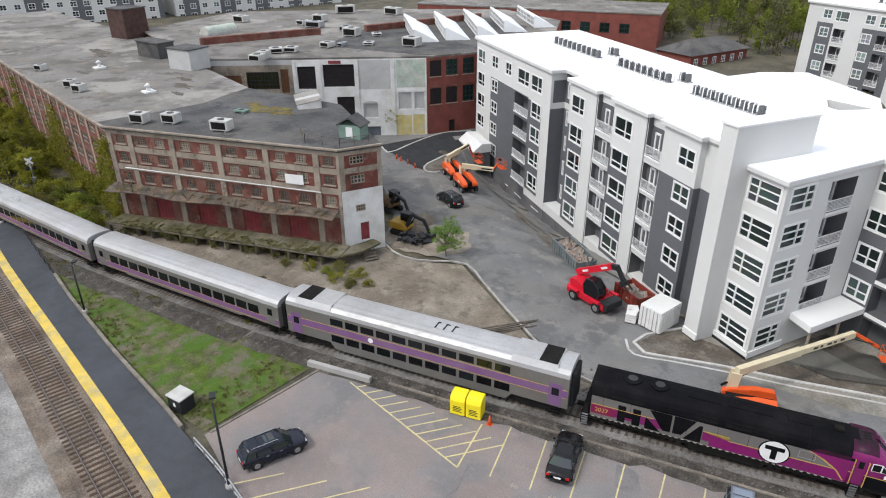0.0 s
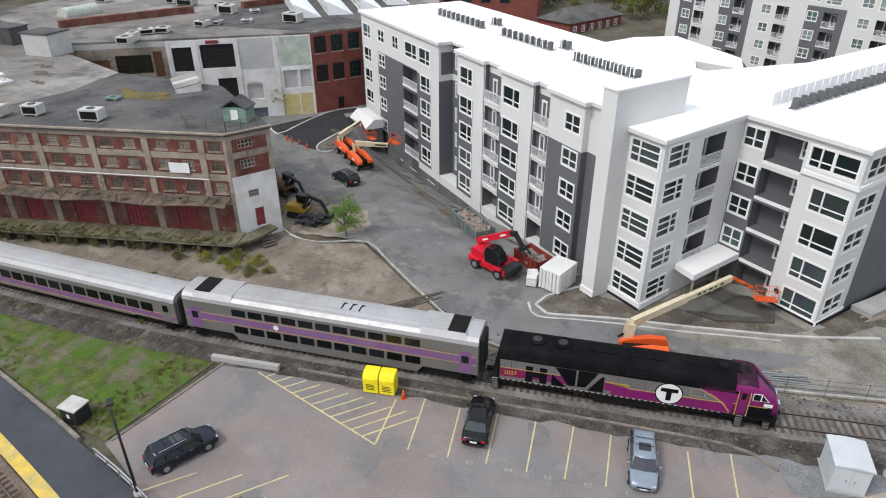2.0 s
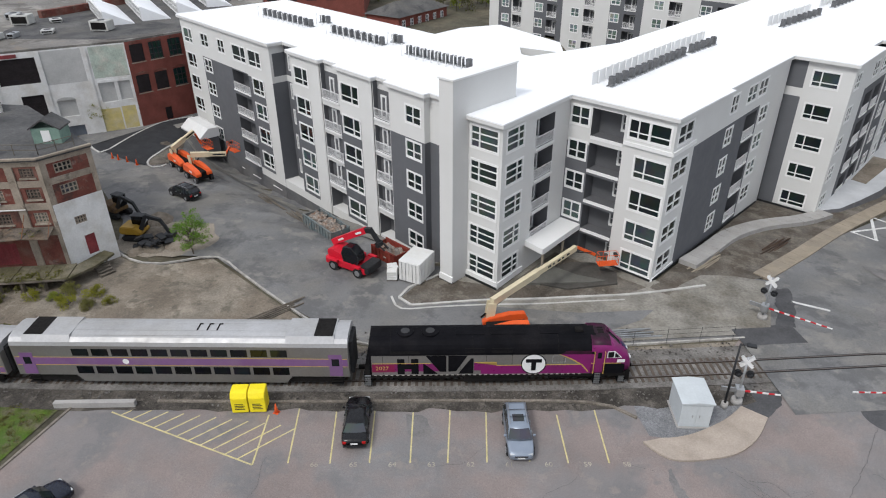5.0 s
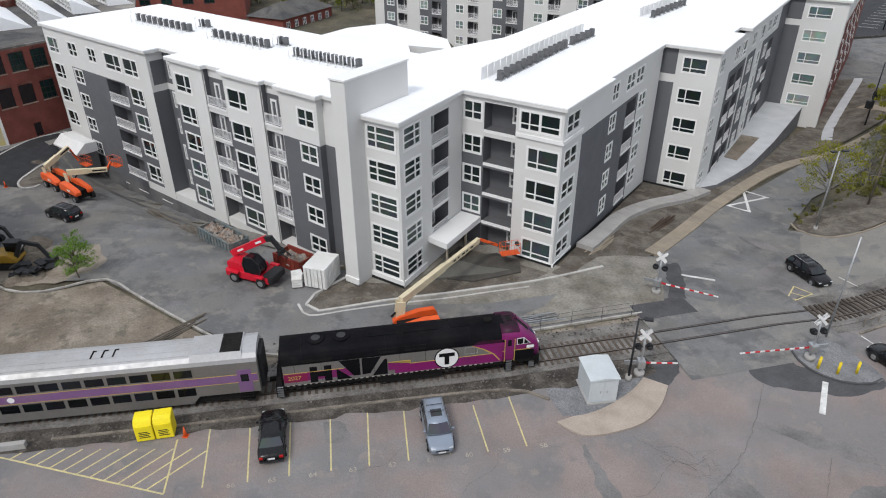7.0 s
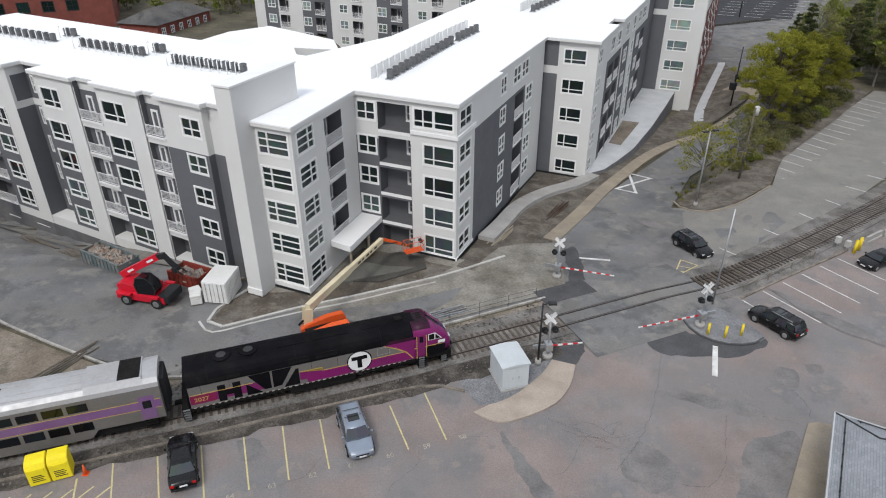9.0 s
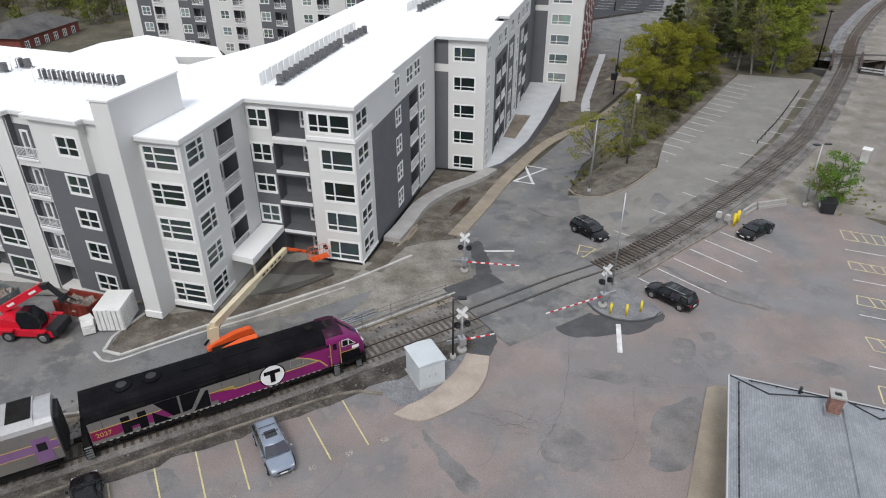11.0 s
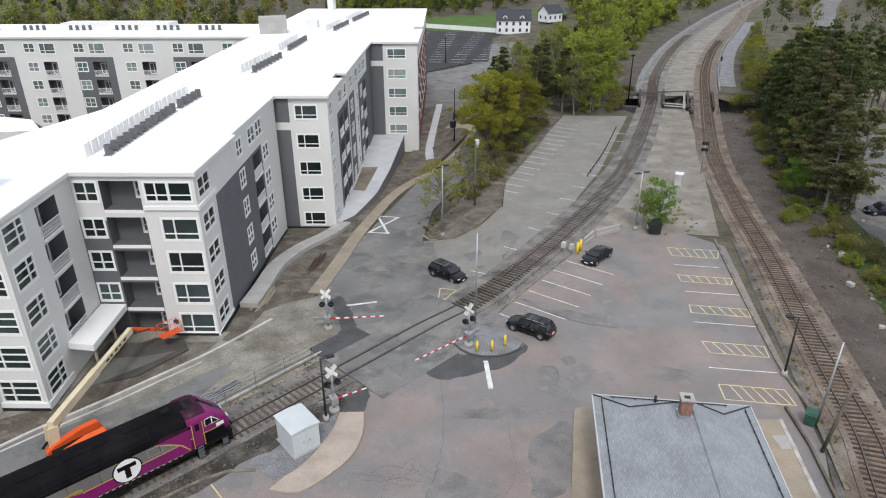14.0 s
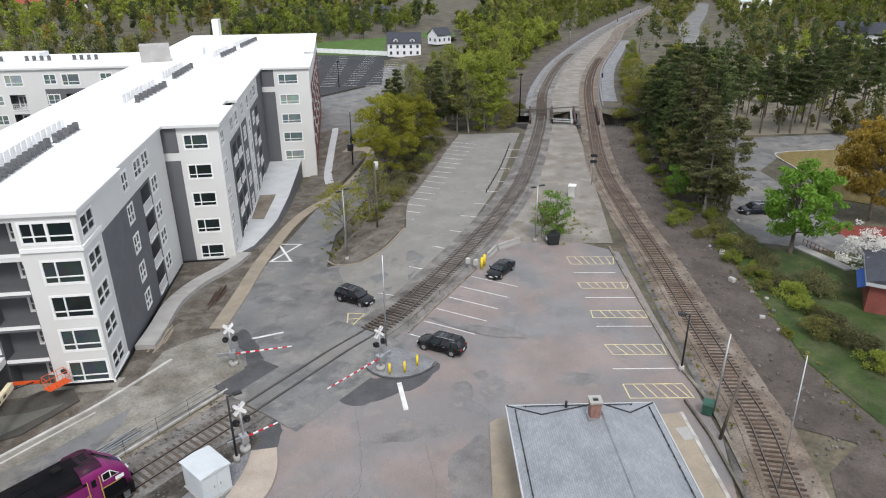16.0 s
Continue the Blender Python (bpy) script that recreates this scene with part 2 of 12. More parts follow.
M_kerb = mat("granite_kerb", (0.4, 0.385, 0.36), 0.85, var=0.2, scale=2, fine=8, per=0.15, tint=(0.24, 0.22, 0.19), stain=0.6)
M_white_paint = mat("worn_white_paint", (0.66, 0.66, 0.64), 0.8, var=0.15, scale=3, fine=9, tint=(0.38, 0.37, 0.35), stain=0.5)
M_yellow_paint = mat("worn_yellow_paint", (0.55, 0.475, 0.23), 0.8, var=0.15, scale=3, fine=9, tint=(0.42, 0.38, 0.26), stain=0.6)
M_edge_yellow = mat("tactile_yellow", (0.6, 0.43, 0.085), 0.8, var=0.14, scale=2, fine=9, tint=(0.42, 0.35, 0.17), stain=0.9)
M_rail = mat("rail_steel", (0.07, 0.052, 0.042), 0.55, metal=0.6, var=0.15)
M_railtop = mat("polished_rail_top", (0.17, 0.15, 0.14), 0.45, metal=0.6, var=0.08)
M_yellow_faded = mat("faded_yellow_paint", (0.58, 0.5, 0.27), 0.85, var=0.2, scale=3, fine=9, tint=(0.4, 0.36, 0.26), stain=0.7)
M_tie = mat("timber_sleeper", (0.07, 0.046, 0.033), 0.95, var=0.25, scale=2, fine=14, bump=0.4, per=0.35)
M_tie_pale = mat("weathered_sleeper", (0.075, 0.06, 0.048), 0.95, var=0.25, scale=2, fine=14, bump=0.4, per=0.35)

TRACK_A = spline([(-200, 21), (-130, 16.4), (-92, 18.4), (-75, 20.8), (-60.2, 24), (-46.6, 27.4), (-30, 32.6), (-12.6, 38.5), (-2.6, 42.1), (6.9, 45.9), (11.7, 47.9), (19.9, 51.4), (28.7, 55.2), (41.2, 63), (57.9, 75.2), (73.3, 88.9), (99.8, 116.7), (131.4, 152.4), (184.3, 201.2), (286.5, 280.6), (460, 403)], 0.55)
TRACK_B = spline([(-200, 12.5), (-120, 13.4), (-68.7, 10.9), (-39.4, 8.4), (-10, 5.5), (15, 5.5), (32, 11), (42.9, 21.2), (48, 28.1), (54.4, 37.4), (63.6, 50.6), (72.5, 64.1), (88.3, 85.6), (118.5, 119.8), (135.8, 138.8), (152.3, 155.6), (175, 176.8), (206, 203), (246.6, 237.2), (300, 281.8), (460, 397)], 0.55)


def along(line, x0, x1):
    return [p for p in line if x0 <= p.x <= x1]


# the ground: one sheet to the horizon
bm = bm_new()
xs = [-2500, -1200, -600, -300, -210] + [-150 + 3 * i for i in range(101)] + [220, 300, 500, 900, 1600, 2500]
ys = [-900, -300, -90] + [-30 + 3 * i for i in range(91)] + [300, 420, 700, 1200, 2500]
vv = [[bm.verts.new((x, y, gz(x, y) - (0.05 if gz(x, y) > -0.01 else 0.22))) for x in xs] for y in ys]
for j in range(len(ys) - 1):
    for i in range(len(xs) - 1):
        u = Vector(((xs[i] + xs[i + 1]) / 2 - 106, (ys[j] + ys[j + 1]) / 2 - 116))
        if abs(u @ Vector((0.64, 0.77))) < 8.5 and -14 < u @ Vector((0.77, -0.64)) < 22:
            continue  # the sunken street under the railway bridge
        bm.faces.new((vv[j][i], vv[j][i + 1], vv[j + 1][i + 1], vv[j + 1][i]))
setting("ground", bm, M_woods, "leaf-littered ground running to the wooded horizon", "ground")

KERB_S = [(9.5, 51.1), (-2, 46), (-9.2, 43), (-14, 41.5), (-17.6, 40.5), (-21.9, 39.9), (-25, 40.6), (-31.3, 43.4), (-37, 46.2), (-41.9, 48.4), (-45.9, 45.5), (-49.1, 44.9), (-52.3, 45.9)]
KERB_E = [(12.4, 62.6), (14.6, 66.2), (17.2, 70.5), (21.5, 78), (26.6, 85.9), (31.5, 93), (37.2, 99.4), (44, 104.6), (50.5, 109.5), (55.5, 114.5), (58.5, 121), (58, 132)]
M_dustgravel = mat("pale_dusty_gravel", (0.215, 0.2, 0.178), 0.95, var=0.22, scale=0.5, fine=5, bump=0.5, bscale=12, tint=(0.2, 0.172, 0.138), stain=0.8, blotch=(((0.14, 0.128, 0.1), 0.35, 0.05, 0.6), ((0.27, 0.255, 0.23), 0.25, 0.03, 0.6)), speck=0.2)
M_yard = mat("dusty_gravel", (0.15, 0.138, 0.12), 0.95, var=0.25, scale=0.5, fine=5, bump=0.5, bscale=12, tint=(0.15, 0.132, 0.11), stain=0.7, blotch=(((0.11, 0.098, 0.08), 0.4, 0.06, 0.6), ((0.25, 0.236, 0.21), 0.3, 0.05, 0.6)), speck=0.25)
# road and its far reaches
sheet("road", [(9.5, 51.1), (-2, 46), (-9.2, 43), (-17.6, 40.5), (-21.9, 39.9), (-31.3, 43.4), (-41.9, 48.4), (-52.3, 45.6), (-57, 52), (-80, 68), (-100, 92), (-78, 110), (-40, 66), (-19, 54), (-8, 60), (1.2, 56), (8, 62), (12.4, 62.6), (21.5, 78), (37.2, 99.4), (55.5, 114.5), (58, 132), (62, 190), (84, 240), (140, 250), (100, 180), (72, 132), (62, 114), (46, 96), (34, 84), (28, 73), (40.5, 68), (30, 58), (24, 53)], 0.012, M_road, "patched grey asphalt street past the level crossing", "road")
sheet("parking_lot", [(-38.6, 27.2), (-38.4, 15.2), (-31, 13.7), (-20, 9), (15, 8.5), (31, 14), (40.5, 23.5), (46, 31.7), (52, 41), (60.5, 54), (57, 63), (51, 66.5), (36.5, 57.2), (28.8, 52.2), (24, 51), (9, 50.6), (6.2, 43.4), (-3.2, 39.2), (-13, 35.3), (-22.5, 31.7), (-33.3, 28.2)], 0.016, M_lot, "worn pinkish-grey asphalt parking lot with faded bay lines", "parking lot")
sheet("upper_parking_lot", [(24, 53.6), (31, 58.5), (40, 65), (52, 74.2), (64, 84.8), (79, 100.6), (90, 112), (78, 118), (62, 101.5), (47, 86), (41.7, 76.6), (35.9, 72.1), (29, 72)], 0.018, M_upper, "pale old asphalt lot with short white bay lines", "parking lot")
sheet("gravel_yard", [(54, 62), (62, 56.5), (76, 74), (92, 94), (105.6, 111.2), (97.4, 117.2), (90, 105), (76, 88.5), (60, 74.2), (49, 66.8)], 0.02, M_dustgravel, "dusty gravel strip between two railway tracks", "gravel")
sheet("dirt_lot", [(9.3, 50.6), (-2, 45.6), (-9.2, 42.6), (-17.6, 40.1), (-21.9, 39.5), (-25, 40.2), (-31.3, 43), (-41.9, 48), (-45.9, 45.2), (-49.1, 44.6), (-52.3, 45.5), (-56, 38), (-82, 26.5), (-100, 22.5), (-92, 19), (-75, 22), (-46, 29), (-12.6, 39.6), (6.5, 47.2)], 0.014, M_dirt, "bare packed dirt with scattered debris beside the track", "ground")
sheet("grass_bank", [(-47, 25), (-39.2, 26.6), (-38.7, 15.4), (-43.5, 14.8), (-66, 16.2), (-88, 18.6), (-92, 17.6), (-75, 19.4), (-60, 22.4)], 0.015, M_grass, "patchy spring grass between platform and track", "grass")
sheet("gravel_apron", [(-200, 8.6), (-120, 9.6), (-68.7, 8.2), (-39.4, 6), (-10, 3), (15, 3), (24, 5.6), (26, -40), (-200, -40)], 0.013, M_pale, "pale crushed gravel beside the track", "gravel")
sheet("cutting", [(49, 17.5), (46, 22.5), (50, 28.6), (57, 38.2), (66, 51), (76, 65.2), (91, 86), (109, 107), (114.6, 100.8), (98, 78), (77.7, 53.9), (63.8, 36.4), (56.2, 26.6), (52.3, 17.5), (51, 4), (40, -20), (26, -20), (26, 5), (34, 9), (40, 13)], 0.017, M_brown, "bare brown earth strip strewn with stones beside the track", "ground")
sheet("lawn", [(52.6, 17), (56.6, 26.4), (64.2, 36.2), (78, 53.6), (84, 60), (82, 50), (77.6, 44.5), (86, 36), (90, 30), (80, 12), (60, 4)], 0.016, M_lawn, "shaded green lawn behind the railway cutting", "lawn")
sheet("side_street", [(78.2, 46.3), (86.5, 60), (100, 76), (118, 86), (132, 80), (150, 72), (140, 60), (120, 70), (108, 66), (95, 44), (88, 34)], 0.019, M_road, "grey side street with a rounded kerb", "road")
sheet("far_parking_lot", [(70, 212), (78.9, 200.9), (98.9, 210.1), (106.9, 210.9), (137.3, 267.3), (146, 272.5), (118, 299), (104, 312), (84, 262)], 0.08, M_new, "fresh black asphalt parking lot with white bays", "parking lot")
sheet("far_lawn", [(70, 300), (104, 313), (118, 300), (146.5, 273.5), (190, 290), (210, 330), (180, 350), (120, 345), (80, 350)], 0.06, mat("bright_lawn", (0.062, 0.115, 0.02), 0.95, var=0.25, scale=0.5, fine=3), "bright green lawn behind a white fence", "lawn")
sheet("black_lot", [(-79.2, 70.0), (-76.9, 68.7), (-75.5, 68.6), (-75.9, 71.9), (-76.3, 76.2), (-76.4, 79.7), (-75.9, 82.8), (-72.8, 86.8), (-70.5, 84.0), (-69.8, 76.3), (-69.2, 72.2), (-68.4, 69.5), (-66.9, 67.6), (-68.5, 67.4), (-71.7, 68.1), (-74.4, 68.5)], 0.1, M_new, "fresh black asphalt drive with a curved kerb", "road")
sheet("kerb_bed", [(-67.1, 67.7), (-69.6, 71.7), (-72.2, 77.6), (-70, 79.4), (-66.6, 73.6), (-65.4, 69.6)], 0.05, M_mud, "brown earth bed inside a curved kerb", "planting bed")
M_sand = mat("pale_sand", (0.27, 0.235, 0.19), 0.95, var=0.25, scale=0.7, fine=5, bump=0.5, bscale=12, tint=(0.19, 0.165, 0.135), stain=0.7, speck=0.25)
sand_ring = spline([Vector(q) for q in ((-54.6, 47.6), (-53.4, 51.6), (-50.6, 54.4), (-46.4, 54.0), (-43.8, 51.6), (-44.6, 48.6), (-47.4, 46.8), (-51.2, 46.2), (-54.6, 47.6))], 0.8)[:-1]
sheet("sand_patch", [q + Vector((noise.noise((q.x * 0.5, q.y * 0.5, 2.0)), noise.noise((q.x * 0.5, q.y * 0.5, 7.0)))) * 1.1 for q in sand_ring], 0.024, M_sand, "pale spread sand round the diggings", "ground")
M_cinder = mat("dark_cinders", (0.056, 0.05, 0.043), 0.97, var=0.45, scale=1.2, fine=5, bump=1.0, bscale=7, tint=(0.11, 0.098, 0.085), stain=0.7, blotch=(((0.17, 0.152, 0.13), 0.7, 0.05, 0.6),), speck=0.4)
ca = [p for p in offset(along(TRACK_A, -48, 8.5), -1.2)]
cb = [p for p in offset(along(TRACK_A, -48, 8.5), -4.0)]
cb = [p + Vector((noise.noise((p.x * 0.6, p.y * 0.6, 1)), noise.noise((p.x * 0.6, p.y * 0.6, 5)))) * 0.55 for p in cb]
sheet("cinder_bank", ca[::2] + cb[::-2], 0.034, M_cinder, "dark cinder bank between track and parking bays", "ground")
sheet("cinder_bank", offset(along(TRACK_A, -96, -48), -1.2)[::2] + offset(along(TRACK_A, -96, -48), -4.2)[::-2], 0.034, M_cinder, "dark cinder strip along the track", "ground")
sheet("lot_shoulder", offset(along(TRACK_B, 34, 66), 1.7)[::2] + offset(along(TRACK_B, 34, 66), 3.3)[::-2], 0.014, M_ballast, "grey gravel shoulder between lot and track", "gravel")
sheet("trackside_earth", [(24, 6), (34, 9), (44, 17), (53, 18), (60, 4), (60, -20), (26, -20)], 0.011, M_brown, "bare brown earth beside the track", "ground")
sheet("builders_strip", [wfw(2, -0.6), wfw(60, -0.6), wfw(60, 4.2), wfw(30, 4.0), wfw(10, 2.8), wfw(2, 1.6)], 0.06, M_upper, "dusty strip along the foot of the new building", "ground")
# old patches, cracks filled, and darker joints in the asphalt
M_patch_soft = mat("faded_patch", (0.158, 0.152, 0.15), 0.92, var=0.22, scale=0.9, fine=7, bump=0.25, tint=(0.195, 0.18, 0.172), stain=0.9)
SOFT_NEAR = [[(16.8, 38.8), (21.8, 37.5), (23.5, 36.4), (23, 35.6), (18.7, 36.9), (16.9, 38)], [(26.8, 41.2), (28, 40.4), (27.1, 38.5), (25.4, 39.7)], [(29, 41.6), (30, 41.6), (30.3, 40.6), (29.1, 40.2)], [(3.9, 34.3), (5.7, 31.6), (7.1, 28.4), (5.9, 28.4), (4.9, 30.7)], [(12.2, 32), (14, 33.2), (15.5, 30.7), (13.5, 28.7), (11.8, 30.7)]]
SOFT_FAR = [[(21.2, 33.2), (25, 34.1), (22.1, 28.4), (18.7, 28.4)], [(21.3, 60.7), (24, 63.5), (25.4, 60.7), (26.6, 58.7), (22.2, 55), (20.8, 56.8)], [(22.1, 69.9), (24.2, 69.5), (26.2, 66.2), (23.3, 67.4)], [(30.8, 52.9), (33.1, 47.7), (36.7, 43.8), (37.3, 44.8), (33.7, 49.5)], [(-14.4, 33.2), (-13, 33.7), (-12.2, 32), (-13.4, 31.6)], [(34.5, 36.4), (36.6, 36.8), (38.4, 35.2), (36.4, 34.6)]]
DARK_PATCHES = [[(9.2, 45.7), (12.1, 46.3), (10.8, 41.7), (9, 42)], [(12.9, 61.1), (14.1, 61.1), (13.9, 56), (13.1, 50.3), (10.2, 50.6), (12.0, 53.6), (12.4, 57)], [(16.7, 47), (21.1, 49.1), (21.3, 45.7), (27.3, 44.7), (24.6, 42.6), (21.7, 42.5), (17.8, 43)]]
for pts, soft in [(p, 1) for p in SOFT_NEAR + SOFT_FAR] + [(p, 0) for p in DARK_PATCHES]:
    ring = spline([Vector(p) for p in pts] + [Vector(pts[0])], 0.35)[:-1]
    ring = [p + Vector((noise.noise((0.8 * p.x, 0.8 * p.y, 3.0)) + 0.4 * noise.noise((3 * p.x, 3 * p.y, 3.0)), noise.noise((0.8 * p.x, 0.8 * p.y, 9.0)))) * 0.4 for p in ring]
    sheet("asphalt_patch", ring, (0.0195 if soft else 0.0225) if all(abs(gz(p.x, p.y)) < 1e-6 for p in ring) else 0.055, M_patch_soft if soft else M_patch, "faded blue-grey repair in the asphalt" if soft else "dark repaired patch in the asphalt", "road patch")
# open cracks, and tar lines over old ones
bm = bm_new()
CRACKS = [[(17.9, 42.8), (16.4, 38.7), (14.3, 34.3), (11.5, 30.7)], [(20.7, 35.8), (19.6, 33.2), (18.9, 31.2), (17.1, 29.4), (15.1, 29.6)], [(23.2, 35.7), (25.5, 35)], [(7.5, 35.5), (9, 34.6), (10.2, 33.9), (12, 32.9)], [(8.4, 34.4), (9.6, 33.7), (11.4, 33.6)], [(9.1, 34.8), (10.4, 35), (11.5, 34.3)], [(26.7, 38.5), (27.1, 36.8), (26.5, 35.3)], [(9.5, 34.6), (10, 33.6), (10.9, 32.6)], [(16.7, 38.1), (18.6, 37.3)]]
for k, pts in enumerate(CRACKS):
    line = spline([Vector(p) for p in pts], 0.2)
    line = [p + Vector((noise.noise((2.5 * p.x, 2.5 * p.y, 1.0 + k)), noise.noise((2.5 * p.x, 2.5 * p.y, 6.0 + k)))) * 0.16 for p in line]
    w = 0.011 if k == 0 else 0.009
    ribbon(bm, line, w, -w, 0.031)
for k in range(14):
    p = Vector((random.uniform(-30, 44), random.uniform(22, 30) if k % 2 else random.uniform(30, 36)))
    d = random.uniform(0, 6.28)
    line = [p]
    for i in range(int(random.uniform(8, 22))):
        d += random.uniform(-0.35, 0.35)
        line.append(line[-1] + Vector((math.cos(d), math.sin(d))) * 0.25)
    ribbon(bm, line, 0.007, -0.007, 0.029)
for k in range(18):
    p = Vector((12.3, 33.4)) + Vector((random.gauss(0, 0.8), random.gauss(0, 0.5)))
    d = random.choice((0.4, 2.2, 3.5)) + random.uniform(-0.4, 0.4)
    line = [p]
    for i in range(6):
        d += random.uniform(-0.3, 0.3)
        line.append(line[-1] + Vector((math.cos(d), math.sin(d))) * 0.25)
    ribbon(bm, line, 0.006, -0.006, 0.0285)
tagged(setting("crack_sealing", bm, M_patch, "dark cracks running over the parking lot", "cracks"))

sheet("mulch_bed", [(44.5, 121), (60, 156), (66, 157.5), (62, 130), (57, 119.5), (46, 109.5), (38.5, 103), (33, 97), (32, 100), (36, 109)], 0.043, M_mud, "bare brown mulch between the building and the footway", "planting bed")
# grit and stones
def scatter(name, pts_fn, count, r0, r1, material, label):
    bm = bm_new()
    for _ in range(count):
        x, y = pts_fn()
        r = random.uniform(r0, r1)
        t = random.uniform(0, 6.28)
        vs = []
        for z in (-0.2, 0.55):
            for i in range(4):
                q = r * random.uniform(0.6, 1.1) * (1 if z < 0 else 0.65)
                vs.append(bm.verts.new((x + q * math.cos(t + i * 1.57), y + q * math.sin(t + i * 1.57), gz(x, y) + 0.03 + z * r)))
        for i in range(4):
            bm.faces.new((vs[i], vs[(i + 1) % 4], vs[4 + (i + 1) % 4], vs[4 + i]))
        bm.faces.new(vs[4:])
    ob = new(name, mesh_of(bm, name, material))
    return tagged(ob, label=label, category="stones", kind="stuff")


def near_line(line, lo, hi, x0, x1):
    pool = along(line, x0, x1)

    def pick():
        i = random.randrange(len(pool) - 1)
        t = (pool[i + 1] - pool[i]).normalized()
        o = random.uniform(lo, hi)
        p = pool[i] + Vector((-t.y, t.x)) * o
        return p.x + random.uniform(-0.3, 0.3), p.y + random.uniform(-0.3, 0.3)
    return pick


M_ballast_grey = mat("grey_ballast", (0.175, 0.166, 0.155), 0.95, var=0.45, scale=0.8, fine=7, bump=1.0, bscale=9, tint=(0.1, 0.09, 0.08), stain=0.7)


def track(name, line, label, w_ballast, paved=(), tie_mat=None, parts_x=(0, 0), bed=None):
    bm = bm_new()
    ribbon(bm, line, w_ballast + 0.9, w_ballast, 0.03)
    ribbon(bm, line, w_ballast, -w_ballast, 0.1, 0.12)
    ribbon(bm, line, -w_ballast, -w_ballast - 0.9, 0.03)
    root = setting(name, bm, bed or M_ballast, label, "railway track")
    for side in (0.75, -0.75):
        bm = bm_new()
        ribbon(bm, line, side + 0.065, side - 0.065, 0.2, 0.16)
        ribbon(bm, line, side + 0.035, side - 0.035, 0.2062, 0.005, 1)
        part("rail", bm, [M_rail, M_railtop], root, "rusty steel rail with a polished head")
    bm = bm_new()
    box(bm, -0.11, 0.11, -1.3, 1.3, 0, 0.1)
    one = mesh_of(bm, "sleeper", tie_mat or M_tie)
    far = bm_new()
    for i, p in enumerate(line[:-1]):
        t = line[i + 1] - p
        if any(a < p.x < b for a, b in paved) or p.x > 190 or p.x < -110:
            continue
        m = Matrix.Translation((p.x, p.y, 0.035)) @ Matrix.Rotation(math.atan2(t.y, t.x) + random.uniform(-0.03, 0.03), 4, "Z")
        if parts_x[0] < p.x < parts_x[1]:
            ob = new("sleeper", one)
            ob.parent = root
            ob.matrix_local = m
        else:
            box(far, -0.11, 0.11, -1.3, 1.3, 0, 0.1, m)
    part("sleepers", far, tie_mat or M_tie, root, "weathered timber sleepers", "stuff")
    return root


track("track_a", TRACK_A, "single railway line on grey ballast with timber sleepers", 1.9, ((10.6, 24.6),), M_tie_pale, (24, 110), M_ballast_grey)
M_ballast_rust = mat("rusty_ballast", (0.15, 0.118, 0.092), 0.95, var=0.45, scale=0.8, fine=7, bump=1.0, bscale=9, tint=(0.19, 0.165, 0.14), stain=0.7, speck=0.35)
track("track_b", TRACK_B, "older railway line on stone ballast with dark sleepers", 1.8, (), M_tie, (36, 125), M_ballast_rust)
scatter("ballast_stones", near_line(TRACK_A, -3.4, 3.2, -75, 10), 3200, 0.05, 0.16, M_ballast, "loose ballast stones along the track")
scatter("ballast_stones", near_line(TRACK_B, -2.6, 2.6, 34, 110), 2200, 0.05, 0.16, M_ballast, "loose ballast stones along the older track")
scatter("cutting_stones", near_line(TRACK_B, -9, -2.4, 42, 110), 500, 0.06, 0.28, M_ballast, "stones strewn over bare earth")
scatter("dirt_stones", near_line(TRACK_A, 1.8, 6.0, -60, 3), 420, 0.05, 0.16, M_ballast, "small stones on packed dirt")

# level crossing: rubber and timber between the rails
bm = bm_new()
cross = along(TRACK_A, 10.3, 24.9)
ribbon(bm, cross, 2.6, 0.9, 0.18, 0.17)
ribbon(bm, cross, 0.6, -0.6, 0.18, 0.17)
ribbon(bm, cross, -0.9, -2.6, 0.18, 0.17)
cr = setting("level_crossing", bm, M_road, "asphalt level crossing deck between steel rails", "level crossing")
bm = bm_new()
for a in (0.899, 0.68, -0.601, -0.82):
    ribbon(bm, cross, a, a - 0.078, 0.168, 0.1)
part("flangeway", bm, M_new, cr, "dark rubber flangeway")
for s in (1, -1):
    l = offset(cross, s * 2.6)
    o = offset(cross, s * 5.4)
    for dark in (True, False):
        bm = bm_new()
        for i in range(len(l) - 1):
            if (s > 0 and o[i].x < 13.0) == dark:
                vs = [bm.verts.new((q.x, q.y, gz(q.x, q.y) + z)) for q, z in ((l[i], 0.179), (l[i + 1], 0.179), (o[i + 1], 0.03), (o[i], 0.03))]
                bm.faces.new(vs)
        if bm.faces:
            part("ramp", bm, M_patch if dark else M_road, cr)

# ------------------------------------------------- painted lines, one object a line
def stripe(name, p, q, w, material, parent, lift=0.026):
    p, q = Vector(p), Vector(q)
    line = [p, (p + q) / 2, q]
    bm = bm_new()
    ribbon(bm, line, w / 2, -w / 2, lift)
    return part(name, bm, material, parent)


